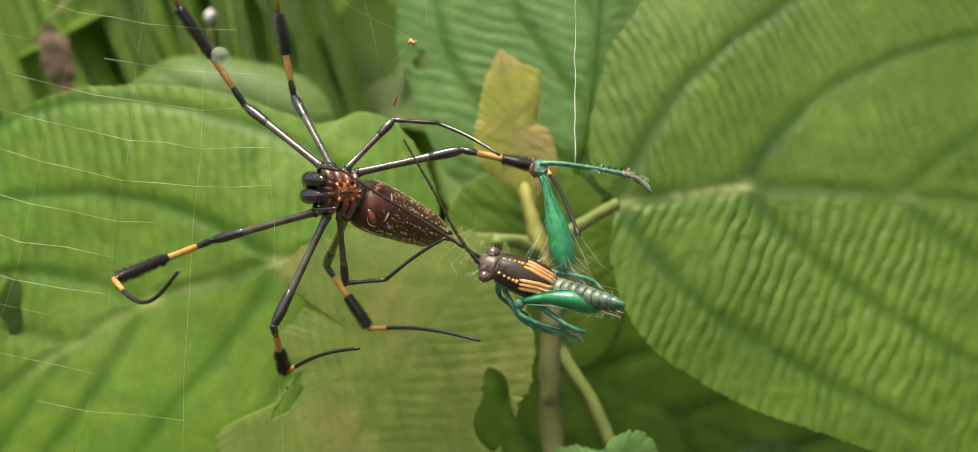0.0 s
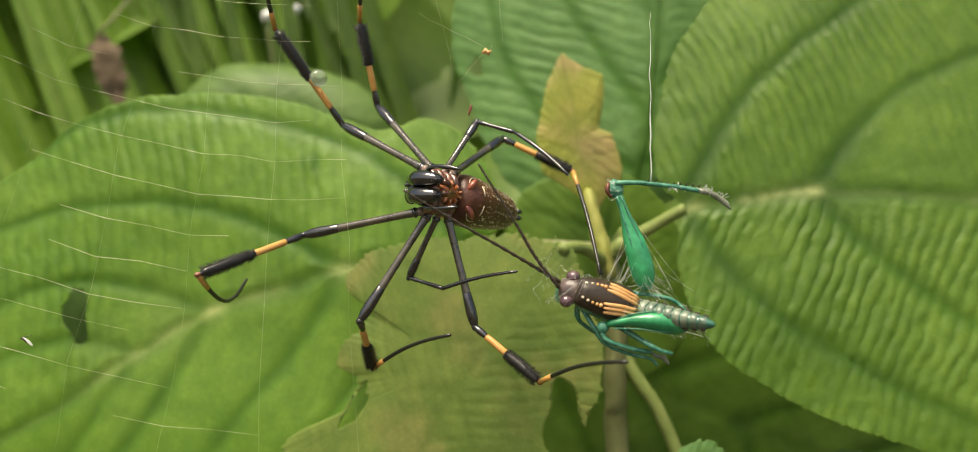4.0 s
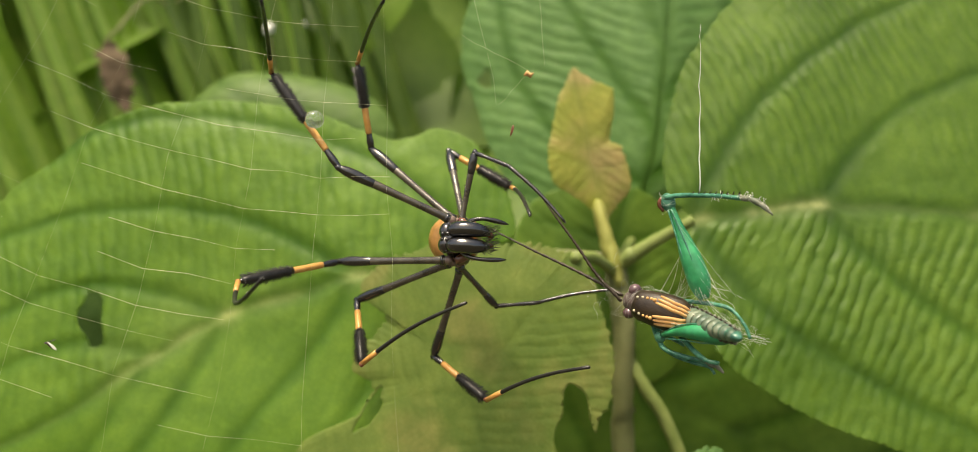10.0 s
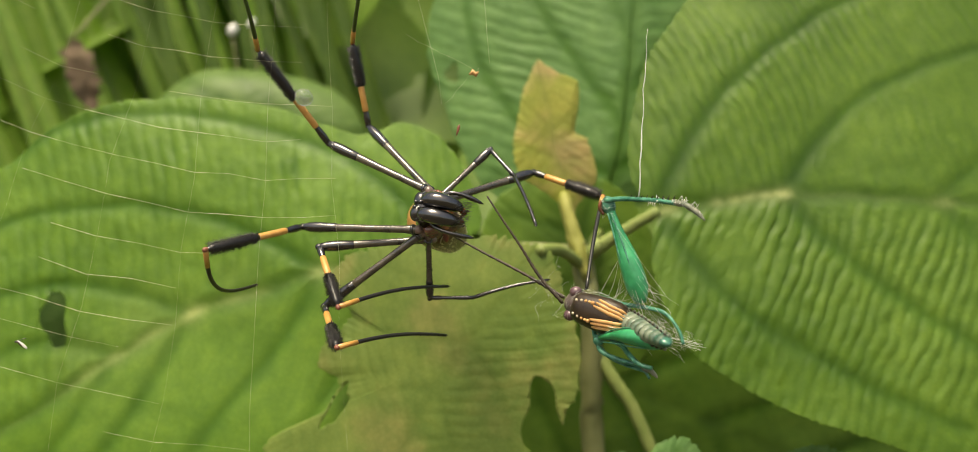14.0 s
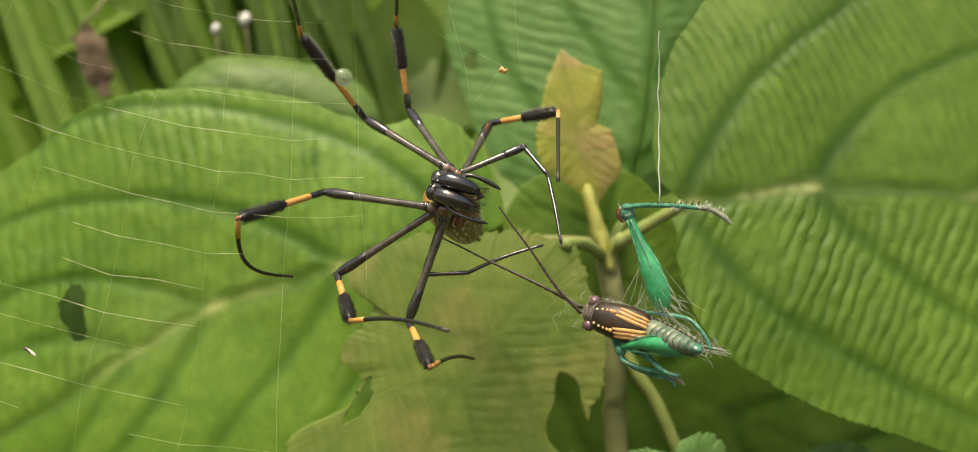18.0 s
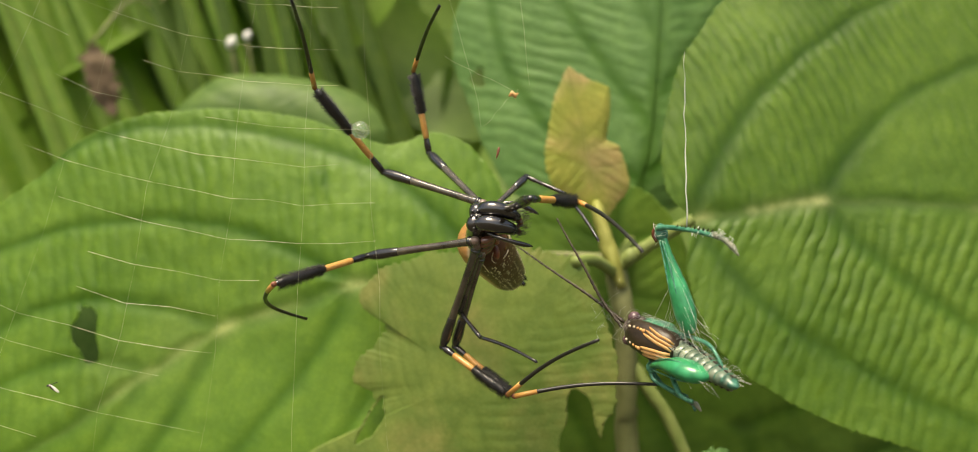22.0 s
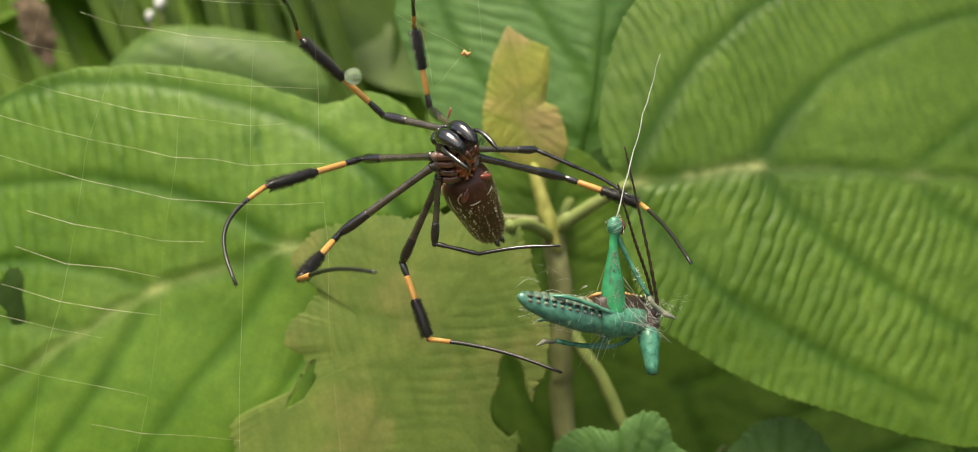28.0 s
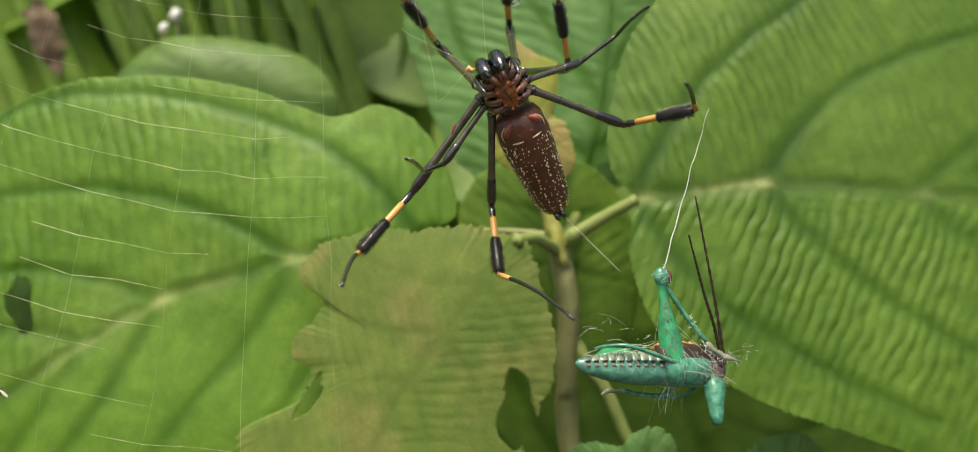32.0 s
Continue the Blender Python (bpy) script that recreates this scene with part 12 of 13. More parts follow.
    walk(FEELERS[1], [(0.0, at(-0.0110, -0.0025, 0.0048) @ turn(0, 0, 100, 100, 0, 0)), (22.5, at(-0.0110, -0.0025, 0.0048) @ turn(0, 0, 100, 100, 0, 0)),
        (23.5, at(-0.0110, -0.0025, 0.0048) @ turn(84, -6, 54, 20, 96, -20)), (24.0, at(-0.0110, -0.0025, 0.0048) @ turn(92, 12, 38, 13, 82, -56)), (24.5, at(-0.0110, -0.0025, 0.0048) @ turn(95, 19, 25, 5, 69, -72)),
        (26.5, at(-0.0110, -0.0025, 0.0048) @ turn(93, 14, 35, 12, 77, -62)), (27.0, at(-0.0110, -0.0025, 0.0048) @ turn(94, 18, 30, -3, 90, -44)), (27.5, at(-0.0110, -0.0025, 0.0048) @ turn(94, 19, 28, -2, 86, -51)),
        (28.0, at(-0.0110, -0.0025, 0.0048) @ turn(94, 22, 25, -6, 86, -50)), (28.5, at(-0.0110, -0.0025, 0.0048) @ turn(95, 29, 13, -16, 80, -58)), (29.0, at(-0.0110, -0.0025, 0.0048) @ turn(95, 31, 7, -20, 76, -62)),
        (29.5, at(-0.0110, -0.0025, 0.0048) @ turn(95, 30, 9, -19, 77, -62)), (30.0, at(-0.0110, -0.0025, 0.0048) @ turn(95, 23, 22, -7, 83, -56)), (30.5, at(-0.0110, -0.0025, 0.0048) @ turn(95, 27, 13, -12, 76, -64)),
        (31.0, at(-0.0110, -0.0025, 0.0048) @ turn(95, 23, 21, -8, 82, -57)), (31.5, at(-0.0110, -0.0025, 0.0048) @ turn(95, 25, 20, -12, 86, -50)), (32.0, at(-0.0110, -0.0025, 0.0048) @ turn(95, 23, 21, -6, 80, -59))])
    walk(abd, [(0.0, at(-0.0004, -0.0006, 0.0003) @ turn(-5, 26, 96, 77, -61, 20)), (0.5, at(-0.0004, -0.0006, 0.0003) @ turn(-5, 26, 96, 77, -61, 20)),
        (1.0, at(-0.0004, -0.0006, 0.0003) @ turn(-5, 26, 96, 77, -61, 20)), (1.5, at(-0.0004, -0.0006, 0.0003) @ turn(-5, 26, 96, 77, -61, 20)), (2.0, at(-0.0004, -0.0006, 0.0003) @ turn(-5, 26, 96, 77, -61, 20)),
        (2.5, at(-0.0004, -0.0006, 0.0003) @ turn(-5, 26, 96, 77, -61, 20)), (3.0, at(-0.0004, -0.0006, 0.0003) @ turn(-5, 26, 96, 77, -61, 20)), (3.5, at(-0.0004, -0.0006, 0.0003) @ turn(-5, 26, 96, 77, -61, 20)),
        (4.0, at(-0.0004, -0.0006, 0.0003) @ turn(-5, 26, 96, 77, -61, 20)), (4.5, at(-0.0004, -0.0006, 0.0003) @ turn(-5, 26, 96, 77, -61, 20)), (6.5, at(-0.0004, -0.0006, 0.0003) @ turn(-5, 26, 96, 77, -61, 20)),
        (7.0, at(-0.0004, -0.0006, 0.0003) @ turn(-5, 26, 96, 77, -61, 20)), (7.5, at(-0.0004, -0.0006, 0.0003) @ turn(-5, 26, 96, 77, -61, 20)), (8.0, at(-0.0004, -0.0006, 0.0003) @ turn(-5, 26, 96, 77, -61, 20)),
        (8.5, at(-0.0004, -0.0006, 0.0003) @ turn(-5, 26, 96, 77, -61, 20)), (9.0, at(-0.0004, -0.0006, 0.0003) @ turn(-5, 26, 96, 77, -61, 20)), (9.5, at(-0.0004, -0.0006, 0.0003) @ turn(-5, 26, 96, 77, -61, 20)),
        (10.0, at(-0.0004, -0.0006, 0.0003) @ turn(-5, 26, 96, 77, -61, 20)), (10.5, at(-0.0004, -0.0006, 0.0003) @ turn(-5, 26, 96, 77, -61, 20)), (11.0, at(-0.0004, -0.0006, 0.0003) @ turn(-5, 26, 96, 77, -61, 20)),
        (11.5, at(-0.0004, -0.0006, 0.0003) @ turn(-5, 26, 96, 77, -61, 20)), (12.0, at(-0.0004, -0.0006, 0.0003) @ turn(-5, 26, 96, 77, -61, 20)), (12.5, at(-0.0004, -0.0006, 0.0003) @ turn(-5, 26, 96, 77, -61, 20)),
        (13.0, at(-0.0004, -0.0006, 0.0003) @ turn(-5, 26, 96, 77, -61, 20)), (13.5, at(-0.0004, -0.0006, 0.0003) @ turn(-5, 26, 96, 77, -61, 20)), (15.5, at(-0.0004, -0.0006, 0.0003) @ turn(-5, 26, 96, 77, -61, 20)),
        (16.0, at(-0.0004, -0.0006, 0.0003) @ turn(-5, 26, 96, 77, -61, 20)), (16.5, at(-0.0004, -0.0006, 0.0003) @ turn(-5, 26, 96, 77, -61, 20)), (17.0, at(-0.0004, -0.0006, 0.0003) @ turn(-5, 26, 96, 77, -61, 20)),
        (17.5, at(-0.0004, -0.0006, 0.0003) @ turn(-5, 26, 96, 77, -61, 20)), (18.0, at(-0.0004, -0.0006, 0.0003) @ turn(-5, 26, 96, 77, -61, 20)), (18.5, at(-0.0004, -0.0006, 0.0003) @ turn(-5, 26, 96, 77, -61, 20)),
        (19.0, at(-0.0004, -0.0006, 0.0003) @ turn(-5, 26, 96, 77, -61, 20)), (19.5, at(-0.0004, -0.0006, 0.0003) @ turn(-5, 26, 96, 77, -61, 20)), (20.0, at(-0.0004, -0.0006, 0.0003) @ turn(-5, 26, 96, 77, -61, 20)),
        (20.5, at(-0.0003, -0.0006, 0.0002) @ turn(-6, 22, 97, 83, -53, 17)), (21.0, at(-0.0002, -0.0005, 0.0002) @ turn(-6, 18, 98, 89, -45, 13)), (21.5, at(-0.0002, -0.0004, 0.0001) @ turn(-5, 14, 99, 93, -36, 10)),
        (22.0, at(-0.0001, -0.0003, 0.0001) @ turn(-4, 10, 99, 96, -26, 7)), (22.5, at(-0.0000, -0.0002, 0.0001) @ turn(-3, 6, 100, 99, -16, 4)), (23.0, at(-0.0000, -0.0002, 0.0001) @ turn(-3, 5, 100, 99, -15, 4)),
        (24.0, at(0.0000, 0.0000, 0.0000) @ turn(0, 0, 100, 100, 0, 0)), (32.0, at(0.0000, 0.0000, 0.0000) @ turn(0, 0, 100, 100, 0, 0))])
    walk(dragline, [(0.0, bone(-92, 141, 23, 34, 280, -31)), (0.5, bone(-77, 148, 42, 26, 308, 2)), (1.0, bone(-84, 152, 59, 2, 327, 57)), (1.5, bone(-78, 152, 32, 9, 326, 14)), (2.0, bone(-68, 153, 40, 13, 330, 45)),
        (2.5, bone(-110, 154, 39, -49, 336, 3)), (3.0, bone(-118, 153, 26, -61, 330, -32)), (3.5, bone(-81, 151, 35, 1, 323, -6)), (4.0, bone(-58, 151, 44, 33, 322, 20)), (4.5, bone(-63, 154, 27, 4, 337, 11)),
        (5.0, bone(-67, 155, 26, -3, 338, 8)), (5.5, bone(-74, 155, 25, -18, 341, 1)), (6.0, bone(-81, 156, 23, -33, 342, -5)), (6.5, bone(-84, 156, 23, -40, 343, -8)), (7.0, bone(-99, 155, 33, -55, 341, -7)),
        (7.5, bone(-87, 156, 18, -51, 346, -10)), (8.0, bone(-71, 157, 22, -34, 348, 14)), (8.5, bone(-84, 157, -7, -47, 348, -21)), (9.0, bone(-67, 157, -6, -27, 347, -2)), (9.5, bone(-77, 158, -9, -60, 352, -21)),
        (10.0, bone(-85, 158, -21, -69, 352, -19)), (10.5, bone(-80, 158, -10, -64, 352, -18)), (11.0, bone(-54, 157, -9, -22, 349, -25)), (11.5, bone(-120, 155, -6, -99, 340, -63)),
        (12.0, bone(-85, 154, 28, -39, 335, -29)), (12.5, bone(-58, 154, 46, -2, 334, -3)), (13.0, bone(-68, 154, 27, -48, 338, -37)), (13.5, bone(-53, 156, 3, -19, 345, -33)), (14.0, bone(-56, 156, 3, -23, 346, -29)),
        (14.5, bone(-62, 157, 3, -31, 348, -21)), (15.0, bone(-68, 157, 4, -39, 349, -12)), (15.5, bone(-71, 157, 4, -43, 350, -8)), (16.0, bone(-116, 156, -18, -77, 346, -42)), (16.5, bone(-38, 155, 19, 22, 341, 19)),
        (17.0, bone(-70, 156, 14, -33, 344, -21)), (17.5, bone(-94, 156, 21, -50, 342, -14)), (18.0, bone(-77, 154, 31, -41, 337, -28)), (18.5, bone(-73, 154, 35, -22, 335, -16)),
        (19.0, bone(-90, 154, 27, -31, 334, -17)), (19.5, bone(-78, 154, 34, -8, 334, 11)), (20.0, bone(-28, 154, 45, 23, 337, 2)), (20.5, bone(-56, 150, 34, 40, 317, 5)), (21.0, bone(-18, 151, -1, 68, 325, -26)),
        (21.5, bone(-10, 151, 2, 70, 320, -51)), (22.0, bone(-31, 150, -4, 27, 318, -84)), (22.5, bone(-4, 154, -1, 32, 334, -65)), (23.0, bone(-18, 154, 7, 5, 335, -61)), (23.5, bone(46, 152, 18, 21, 326, -66)),
        (24.0, bone(43, 150, 23, 11, 318, -71)), (24.5, bone(22, 151, 12, -18, 324, -70)), (25.0, bone(24, 151, 15, -15, 322, -70)), (25.5, bone(30, 150, 23, -10, 316, -71)), (26.0, bone(35, 148, 31, -4, 310, -71)),
        (26.5, bone(38, 147, 34, -1, 307, -71)), (27.0, bone(73, 147, 36, 66, 306, -77)), (27.5, bone(37, 147, 49, 32, 303, -67)), (28.0, bone(46, 145, 53, 100, 297, -56)), (28.5, bone(64, 138, 87, 124, 268, -46)),
        (29.0, bone(25, 151, 60, 148, 129, -90)), (29.5, bone(100, 164, -6, 209, 31, -98)), (30.0, bone(170, 225, -42, 273, 64, -79)), (30.5, bone(111, 234, -33, 220, 83, -92)), (31.0, bone(133, 226, 9, 249, 84, -56)),
        (31.5, bone(190, 246, 58, 291, 99, -22)), (32.0, bone(200, 213, 23, 290, 70, -75))])
    walk(web, [(0.0, at(-0.0010, 0, 0.0027)), (0.5, at(-0.0013, 0, 0.0027)), (1.0, at(-0.0006, 0, 0.0033)), (1.5, at(-0.0013, 0, 0.0020)), (2.0, at(-0.0011, 0, 0.0019)), (2.5, at(-0.0013, 0, 0.0022)),
        (3.0, at(-0.0012, 0, 0.0024)), (3.5, at(-0.0013, 0, 0.0022)), (4.0, at(-0.0012, 0, 0.0021)), (4.5, at(-0.0022, 0, 0.0022)), (6.5, at(-0.0014, 0, 0.0017)), (7.0, at(-0.0023, 0, 0.0033)),
        (7.5, at(-0.0000, 0, 0.0016)), (8.0, at(0.0007, 0, 0.0018)), (8.5, at(0.0005, 0, 0.0013)), (9.0, at(0.0017, 0, 0.0007)), (9.5, at(0.0017, 0, 0.0006)), (10.0, at(0.0015, 0, 0.0006)),
        (10.5, at(0.0024, 0, 0.0009)), (11.0, at(0.0035, 0, 0.0013)), (11.5, at(0.0025, 0, 0.0009)), (12.0, at(0.0016, 0, 0.0006)), (12.5, at(0.0004, 0, 0.0005)), (13.0, at(-0.0004, 0, 0.0004)),
        (13.5, at(-0.0004, 0, -0.0002)), (15.5, at(-0.0007, 0, -0.0012)), (16.0, at(-0.0006, 0, -0.0014)), (16.5, at(-0.0003, 0, -0.0014)), (17.0, at(0.0001, 0, -0.0012)), (17.5, at(-0.0021, 0, -0.0024)),
        (18.0, at(-0.0007, 0, -0.0008)), (18.5, at(-0.0000, 0, -0.0007)), (19.0, at(-0.0008, 0, -0.0017)), (19.5, at(-0.0012, 0, -0.0018)), (20.0, at(-0.0012, 0, -0.0034)), (20.5, at(-0.0014, 0, -0.0035)),
        (21.0, at(-0.0010, 0, -0.0020)), (21.5, at(0.0001, 0, -0.0009)), (22.0, at(-0.0007, 0, -0.0012)), (22.5, at(-0.0004, 0, -0.0005)), (23.0, at(-0.0007, 0, -0.0007)), (23.5, at(0.0002, 0, 0.0001)),
        (24.0, at(0.0009, 0, 0.0000)), (24.5, at(0.0022, 0, -0.0004)), (26.5, at(0.0036, 0, -0.0007)), (27.0, at(0.0039, 0, -0.0012)), (27.5, at(0.0017, 0, -0.0003)), (28.0, at(0.0038, 0, -0.0001)),
        (28.5, at(0.0053, 0, 0.0003)), (29.0, at(0.0039, 0, 0.0001)), (29.5, at(0.0031, 0, -0.0002)), (30.0, at(0.0041, 0, 0.0004)), (30.5, at(0.0026, 0, -0.0001)), (31.0, at(0.0045, 0, -0.0003)),
        (31.5, at(0.0033, 0, -0.0002)), (32.0, at(0.0027, 0, -0.0000))])
    walk(crumb, [(0.0, at(-0.0000, 0, 0.0276)), (0.5, at(-0.0003, 0, 0.0276)), (1.0, at(0.0004, 0, 0.0282)), (1.5, at(-0.0003, 0, 0.0269)), (2.0, at(-0.0001, 0, 0.0268)), (2.5, at(-0.0003, 0, 0.0271)),
        (3.0, at(-0.0002, 0, 0.0273)), (3.5, at(-0.0003, 0, 0.0271)), (4.0, at(-0.0002, 0, 0.0270)), (4.5, at(-0.0012, 0, 0.0271)), (6.5, at(-0.0004, 0, 0.0266)), (7.0, at(-0.0013, 0, 0.0282)),
        (7.5, at(0.0010, 0, 0.0265)), (8.0, at(0.0017, 0, 0.0267)), (8.5, at(0.0015, 0, 0.0262)), (9.0, at(0.0027, 0, 0.0256)), (9.5, at(0.0027, 0, 0.0255)), (10.0, at(0.0025, 0, 0.0255)), (10.5, at(0.0034, 0, 0.0258)),
        (11.0, at(0.0045, 0, 0.0262)), (11.5, at(0.0035, 0, 0.0258)), (12.0, at(0.0026, 0, 0.0255)), (12.5, at(0.0014, 0, 0.0254)), (13.0, at(0.0006, 0, 0.0253)), (13.5, at(0.0006, 0, 0.0247)),
        (15.5, at(0.0003, 0, 0.0237)), (16.0, at(0.0004, 0, 0.0235)), (16.5, at(0.0007, 0, 0.0235)), (17.0, at(0.0011, 0, 0.0237)), (17.5, at(-0.0011, 0, 0.0225)), (18.0, at(0.0003, 0, 0.0241)),
        (18.5, at(0.0010, 0, 0.0242)), (19.0, at(0.0002, 0, 0.0232)), (19.5, at(-0.0002, 0, 0.0231)), (20.0, at(-0.0002, 0, 0.0215)), (20.5, at(-0.0004, 0, 0.0214)), (21.0, at(-0.0000, 0, 0.0229)),
        (21.5, at(0.0011, 0, 0.0240)), (22.0, at(0.0003, 0, 0.0237)), (22.5, at(0.0006, 0, 0.0244)), (23.0, at(0.0003, 0, 0.0242)), (23.5, at(0.0012, 0, 0.0250)), (24.0, at(0.0019, 0, 0.0249)),
        (24.5, at(0.0032, 0, 0.0245)), (26.5, at(0.0046, 0, 0.0242)), (27.0, at(0.0049, 0, 0.0237)), (27.5, at(0.0027, 0, 0.0246)), (28.0, at(0.0048, 0, 0.0248)), (28.5, at(0.0063, 0, 0.0252)),
        (29.0, at(0.0049, 0, 0.0250)), (29.5, at(0.0041, 0, 0.0247)), (30.0, at(0.0051, 0, 0.0253)), (30.5, at(0.0036, 0, 0.0248)), (31.0, at(0.0055, 0, 0.0246)), (31.5, at(0.0043, 0, 0.0247)),
        (32.0, at(0.0037, 0, 0.0249))])
    walk(husk, [(0.0, at(-0.0026, 0, 0.0183)), (0.5, at(-0.0029, 0, 0.0183)), (1.0, at(-0.0022, 0, 0.0189)), (1.5, at(-0.0029, 0, 0.0176)), (2.0, at(-0.0027, 0, 0.0175)), (2.5, at(-0.0029, 0, 0.0178)),
        (3.0, at(-0.0028, 0, 0.0180)), (3.5, at(-0.0029, 0, 0.0178)), (4.0, at(-0.0028, 0, 0.0177)), (4.5, at(-0.0038, 0, 0.0178)), (6.5, at(-0.0030, 0, 0.0173)), (7.0, at(-0.0039, 0, 0.0189)),
        (7.5, at(-0.0016, 0, 0.0172)), (8.0, at(-0.0009, 0, 0.0174)), (8.5, at(-0.0011, 0, 0.0169)), (9.0, at(0.0001, 0, 0.0163)), (9.5, at(0.0001, 0, 0.0162)), (10.0, at(-0.0001, 0, 0.0162)),
        (10.5, at(0.0008, 0, 0.0165)), (11.0, at(0.0019, 0, 0.0169)), (11.5, at(0.0009, 0, 0.0165)), (12.0, at(-0.0000, 0, 0.0162)), (12.5, at(-0.0012, 0, 0.0161)), (13.0, at(-0.0020, 0, 0.0160)),
        (13.5, at(-0.0020, 0, 0.0154)), (15.5, at(-0.0023, 0, 0.0144)), (16.0, at(-0.0022, 0, 0.0142)), (16.5, at(-0.0019, 0, 0.0142)), (17.0, at(-0.0015, 0, 0.0144)), (17.5, at(-0.0037, 0, 0.0132)),
        (18.0, at(-0.0023, 0, 0.0148)), (18.5, at(-0.0016, 0, 0.0149)), (19.0, at(-0.0024, 0, 0.0139)), (19.5, at(-0.0028, 0, 0.0138)), (20.0, at(-0.0028, 0, 0.0122)), (20.5, at(-0.0030, 0, 0.0121)),
        (21.0, at(-0.0026, 0, 0.0136)), (21.5, at(-0.0015, 0, 0.0147)), (22.0, at(-0.0023, 0, 0.0144)), (22.5, at(-0.0020, 0, 0.0151)), (23.0, at(-0.0023, 0, 0.0149)), (23.5, at(-0.0014, 0, 0.0157)),
        (24.0, at(-0.0007, 0, 0.0156)), (24.5, at(0.0006, 0, 0.0152)), (26.5, at(0.0020, 0, 0.0149)), (27.0, at(0.0023, 0, 0.0144)), (27.5, at(0.0001, 0, 0.0153)), (28.0, at(0.0022, 0, 0.0155)),
        (28.5, at(0.0037, 0, 0.0159)), (29.0, at(0.0023, 0, 0.0157)), (29.5, at(0.0015, 0, 0.0154)), (30.0, at(0.0025, 0, 0.0160)), (30.5, at(0.0010, 0, 0.0155)), (31.0, at(0.0029, 0, 0.0153)),
        (31.5, at(0.0017, 0, 0.0154)), (32.0, at(0.0011, 0, 0.0156))])
    walk(midge, [(0.0, at(-0.0740, 0, -0.0181)), (0.5, at(-0.0743, 0, -0.0181)), (1.0, at(-0.0736, 0, -0.0175)), (1.5, at(-0.0743, 0, -0.0188)), (2.0, at(-0.0741, 0, -0.0189)), (2.5, at(-0.0743, 0, -0.0186)),
        (3.0, at(-0.0742, 0, -0.0184)), (3.5, at(-0.0743, 0, -0.0186)), (4.0, at(-0.0742, 0, -0.0187)), (4.5, at(-0.0752, 0, -0.0186)), (6.5, at(-0.0744, 0, -0.0191)), (7.0, at(-0.0753, 0, -0.0175)),
        (7.5, at(-0.0775, 0, -0.0193)), (8.0, at(-0.0763, 0, -0.0187)), (8.5, at(-0.0768, 0, -0.0191)), (9.0, at(-0.0757, 0, -0.0194)), (9.5, at(-0.0751, 0, -0.0194)), (10.0, at(-0.0752, 0, -0.0194)),
        (10.5, at(-0.0731, 0, -0.0186)), (11.0, at(-0.0722, 0, -0.0179)), (11.5, at(-0.0726, 0, -0.0186)), (12.0, at(-0.0727, 0, -0.0189)), (12.5, at(-0.0727, 0, -0.0187)), (13.0, at(-0.0722, 0, -0.0179)),
        (13.5, at(-0.0725, 0, -0.0188)), (15.5, at(-0.0734, 0, -0.0196)), (16.0, at(-0.0742, 0, -0.0201)), (16.5, at(-0.0750, 0, -0.0202)), (17.0, at(-0.0760, 0, -0.0209)), (17.5, at(-0.0765, 0, -0.0209)),
        (18.0, at(-0.0754, 0, -0.0202)), (18.5, at(-0.0758, 0, -0.0207)), (19.0, at(-0.0766, 0, -0.0205)), (19.5, at(-0.0754, 0, -0.0199)), (20.0, at(-0.0729, 0, -0.0207)), (20.5, at(-0.0718, 0, -0.0205)),
        (21.0, at(-0.0735, 0, -0.0216)), (21.5, at(-0.0745, 0, -0.0224)), (22.0, at(-0.0742, 0, -0.0219)), (22.5, at(-0.0741, 0, -0.0234)), (23.0, at(-0.0753, 0, -0.0232)), (23.5, at(-0.0725, 0, -0.0227)),
        (24.0, at(-0.0724, 0, -0.0230)), (24.5, at(-0.0754, 0, -0.0245)), (26.5, at(-0.0717, 0, -0.0242)), (27.0, at(-0.0729, 0, -0.0245)), (27.5, at(-0.0722, 0, -0.0219)), (28.0, at(-0.0715, 0, -0.0234)),
        (28.5, at(-0.0712, 0, -0.0248)), (29.0, at(-0.0725, 0, -0.0249)), (29.5, at(-0.0729, 0, -0.0260)), (30.0, at(-0.0719, 0, -0.0254)), (30.5, at(-0.0724, 0, -0.0258)), (31.0, at(-0.0703, 0, -0.0266)),
        (31.5, at(-0.0705, 0, -0.0266)), (32.0, at(-0.0700, 0, -0.0259))])
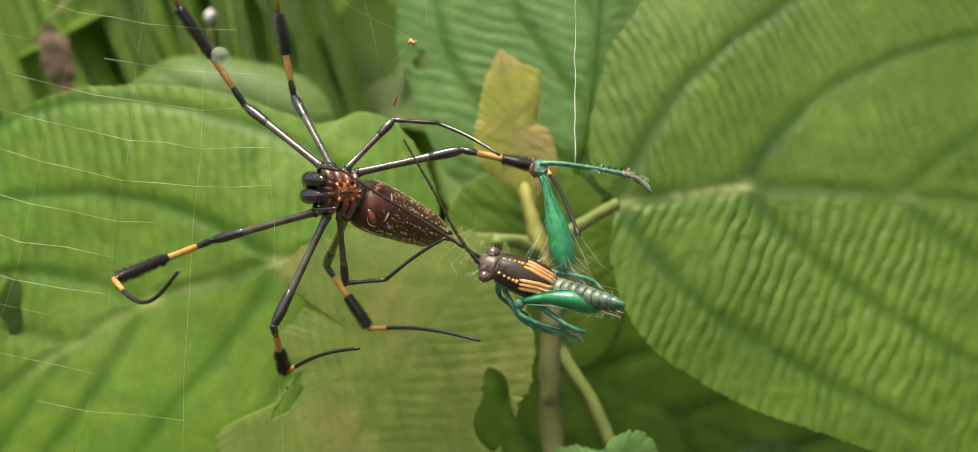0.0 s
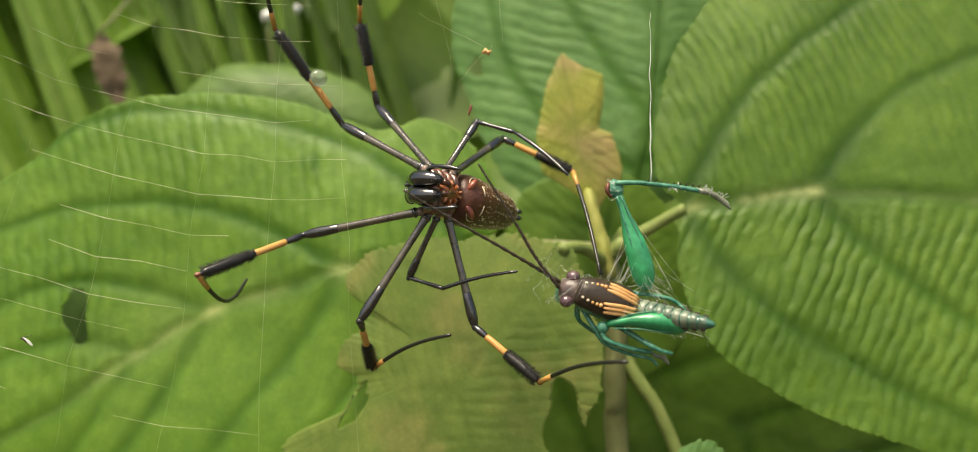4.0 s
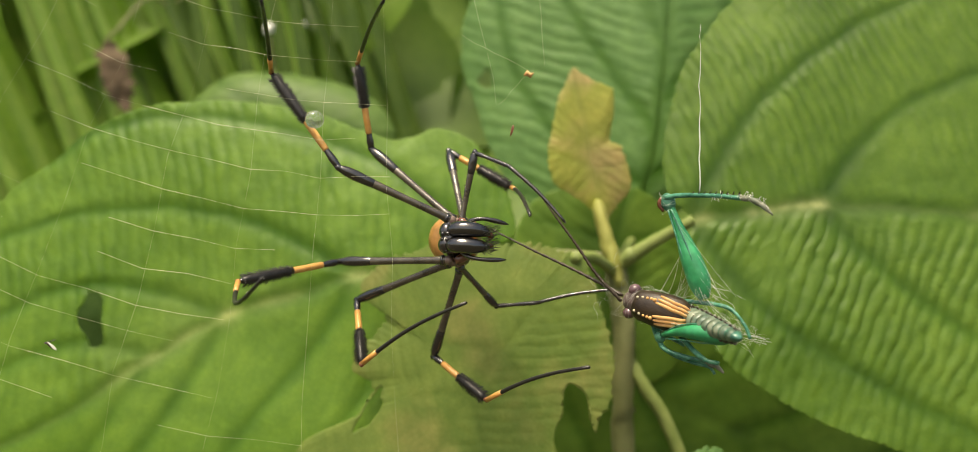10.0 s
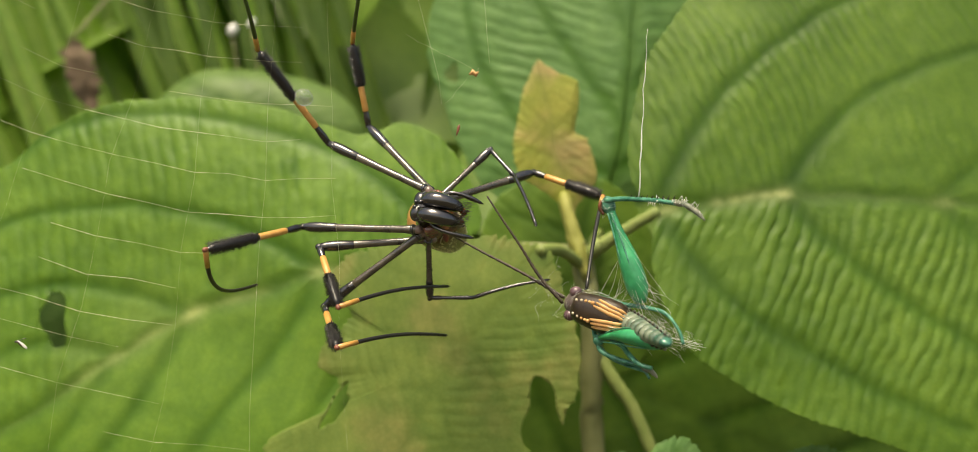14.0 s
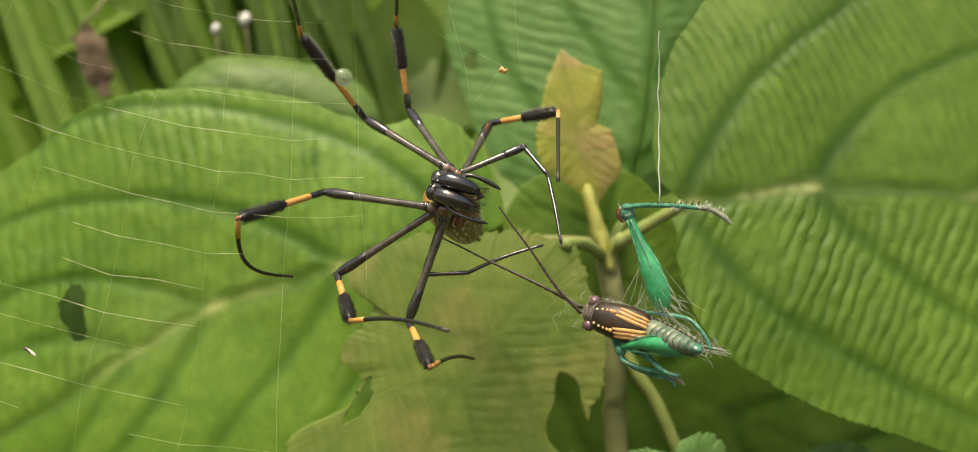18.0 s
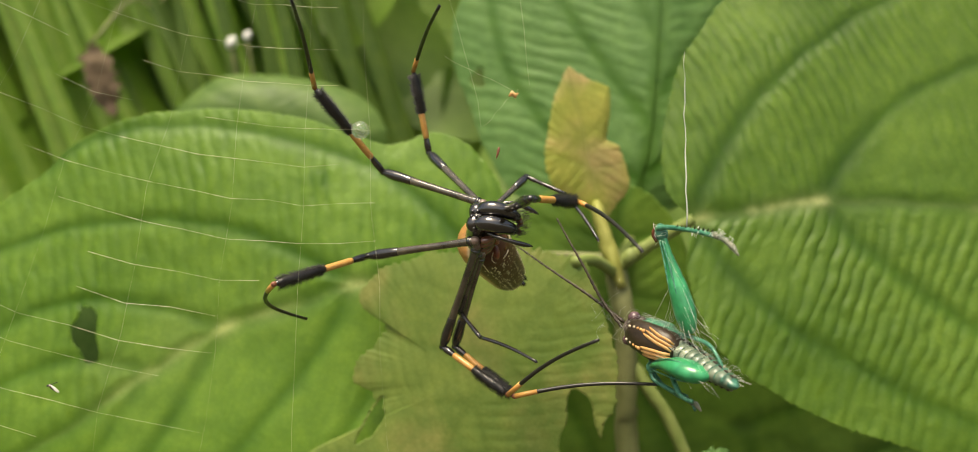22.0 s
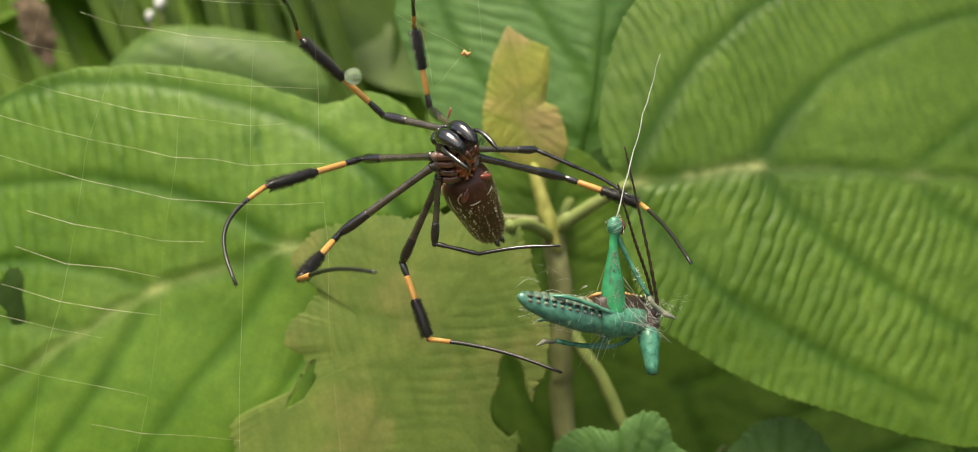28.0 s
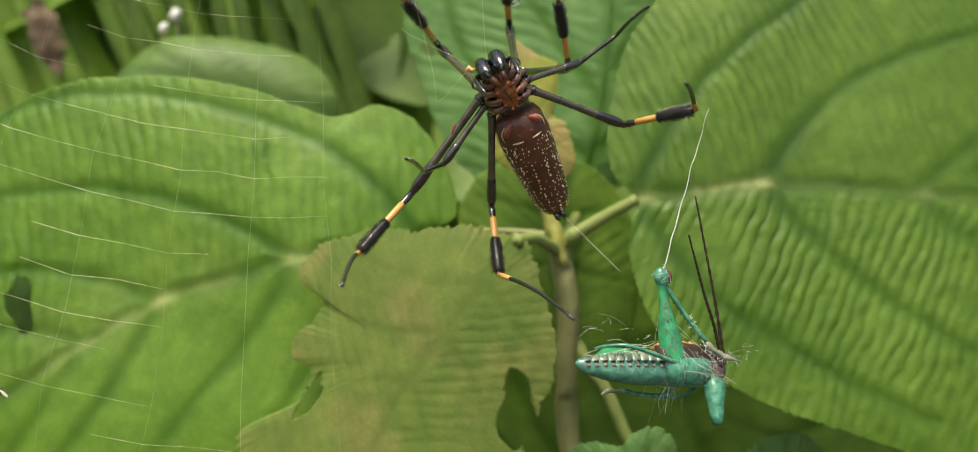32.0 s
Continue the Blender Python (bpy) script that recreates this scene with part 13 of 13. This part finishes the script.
    walk(GLINTS[0], [(0.0, at(-0.0802, 0.1600, 0.0682)), (1.0, at(-0.0787, 0.1600, 0.0692)), (4.0, at(-0.0781, 0.1600, 0.0707)), (8.0, at(-0.0800, 0.1600, 0.0706)), (9.0, at(-0.0802, 0.1600, 0.0696)),
        (12.0, at(-0.0799, 0.1600, 0.0693)), (13.0, at(-0.0807, 0.1600, 0.0689)), (17.0, at(-0.0815, 0.1600, 0.0655)), (18.0, at(-0.0816, 0.1600, 0.0669)), (20.0, at(-0.0834, 0.1600, 0.0616)),
        (22.0, at(-0.0882, 0.1600, 0.0651)), (23.0, at(-0.0880, 0.1600, 0.0643)), (24.0, at(-0.0873, 0.1600, 0.0633)), (24.5, at(-0.0900, 0.1600, 0.0623)), (27.0, at(-0.0931, 0.1600, 0.0592)),
        (28.0, at(-0.0917, 0.1600, 0.0614)), (31.0, at(-0.0928, 0.1600, 0.0625)), (32.0, at(-0.0898, 0.1600, 0.0609))])
    walk(GLINTS[1], [(0.0, at(-0.0710, 0.1600, 0.0708)), (1.0, at(-0.0686, 0.1600, 0.0715)), (4.0, at(-0.0683, 0.1600, 0.0727)), (8.0, at(-0.0705, 0.1600, 0.0712)), (9.0, at(-0.0690, 0.1600, 0.0707)),
        (12.0, at(-0.0690, 0.1600, 0.0709)), (13.0, at(-0.0699, 0.1600, 0.0706)), (17.0, at(-0.0913, 0.1600, 0.0669)), (20.0, at(-0.0907, 0.1600, 0.0592)), (22.0, at(-0.0829, 0.1600, 0.0673)),
        (24.0, at(-0.0927, 0.1600, 0.0586)), (27.0, at(-0.0969, 0.1600, 0.0556)), (28.0, at(-0.0951, 0.1600, 0.0575)), (32.0, at(-0.0936, 0.1600, 0.0567))])
    walk(drop, [(0.0, at(-0.0341, 0.0117, 0.0275)), (0.5, at(-0.0338, 0.0143, 0.0267)), (1.0, at(-0.0358, 0.0091, 0.0257)), (1.5, at(-0.0341, 0.0084, 0.0237)), (2.0, at(-0.0337, 0.0112, 0.0244)),
        (2.5, at(-0.0365, 0.0087, 0.0250)), (3.0, at(-0.0354, 0.0124, 0.0256)), (3.5, at(-0.0340, 0.0137, 0.0254)), (4.0, at(-0.0302, 0.0152, 0.0256)), (4.5, at(-0.0317, 0.0061, 0.0240)),
        (5.0, at(-0.0320, 0.0066, 0.0239)), (5.5, at(-0.0325, 0.0077, 0.0236)), (6.0, at(-0.0329, 0.0088, 0.0233)), (6.5, at(-0.0331, 0.0093, 0.0232)), (7.0, at(-0.0338, 0.0127, 0.0250)),
        (7.5, at(-0.0318, 0.0059, 0.0217)), (8.0, at(-0.0310, 0.0067, 0.0224)), (8.5, at(-0.0333, 0.0083, 0.0210)), (9.0, at(-0.0324, 0.0073, 0.0202)), (9.5, at(-0.0333, 0.0086, 0.0191)),
        (10.0, at(-0.0330, 0.0032, 0.0182)), (10.5, at(-0.0317, 0.0065, 0.0187)), (11.0, at(-0.0301, 0.0056, 0.0201)), (11.5, at(-0.0346, 0.0077, 0.0213)), (12.0, at(-0.0313, 0.0092, 0.0235)),
        (12.5, at(-0.0283, 0.0140, 0.0254)), (13.0, at(-0.0285, 0.0111, 0.0231)), (13.5, at(-0.0277, 0.0100, 0.0215)), (14.0, at(-0.0288, 0.0093, 0.0218)), (14.5, at(-0.0307, 0.0081, 0.0219)),
        (15.0, at(-0.0318, 0.0068, 0.0214)), (15.5, at(-0.0321, 0.0062, 0.0209)), (16.0, at(-0.0338, 0.0067, 0.0198)), (16.5, at(-0.0263, 0.0118, 0.0217)), (17.0, at(-0.0295, 0.0085, 0.0224)),
        (17.5, at(-0.0315, 0.0107, 0.0219)), (18.0, at(-0.0269, 0.0118, 0.0249)), (18.5, at(-0.0270, 0.0128, 0.0249)), (19.0, at(-0.0297, 0.0148, 0.0236)), (19.5, at(-0.0293, 0.0146, 0.0237)),
        (20.0, at(-0.0270, 0.0084, 0.0226)), (20.5, at(-0.0266, 0.0164, 0.0243)), (21.0, at(-0.0283, 0.0121, 0.0193)), (21.5, at(-0.0254, 0.0108, 0.0210)), (22.0, at(-0.0259, 0.0120, 0.0197)),
        (22.5, at(-0.0246, 0.0043, 0.0177)), (23.0, at(-0.0262, 0.0050, 0.0168)), (23.5, at(-0.0197, 0.0067, 0.0178)), (24.0, at(-0.0200, 0.0080, 0.0185)), (24.5, at(-0.0218, 0.0071, 0.0172)),
        (25.0, at(-0.0216, 0.0068, 0.0175)), (25.5, at(-0.0210, 0.0060, 0.0180)), (26.0, at(-0.0202, 0.0052, 0.0184)), (26.5, at(-0.0198, 0.0048, 0.0186)), (27.0, at(-0.0179, 0.0092, 0.0190)),
        (27.5, at(-0.0193, 0.0145, 0.0203)), (28.0, at(-0.0148, 0.0186, 0.0233)), (28.5, at(-0.0099, 0.0224, 0.0260)), (29.0, at(-0.0107, 0.0229, 0.0288)), (29.5, at(-0.0073, 0.0231, 0.0298)),
        (30.0, at(-0.0080, 0.0234, 0.0308)), (30.5, at(-0.0142, 0.0218, 0.0290)), (31.0, at(-0.0116, 0.0195, 0.0318)), (31.5, at(0.0020, 0.0165, 0.0382)), (32.0, at(0.0114, 0.0171, 0.0396))])


motions()
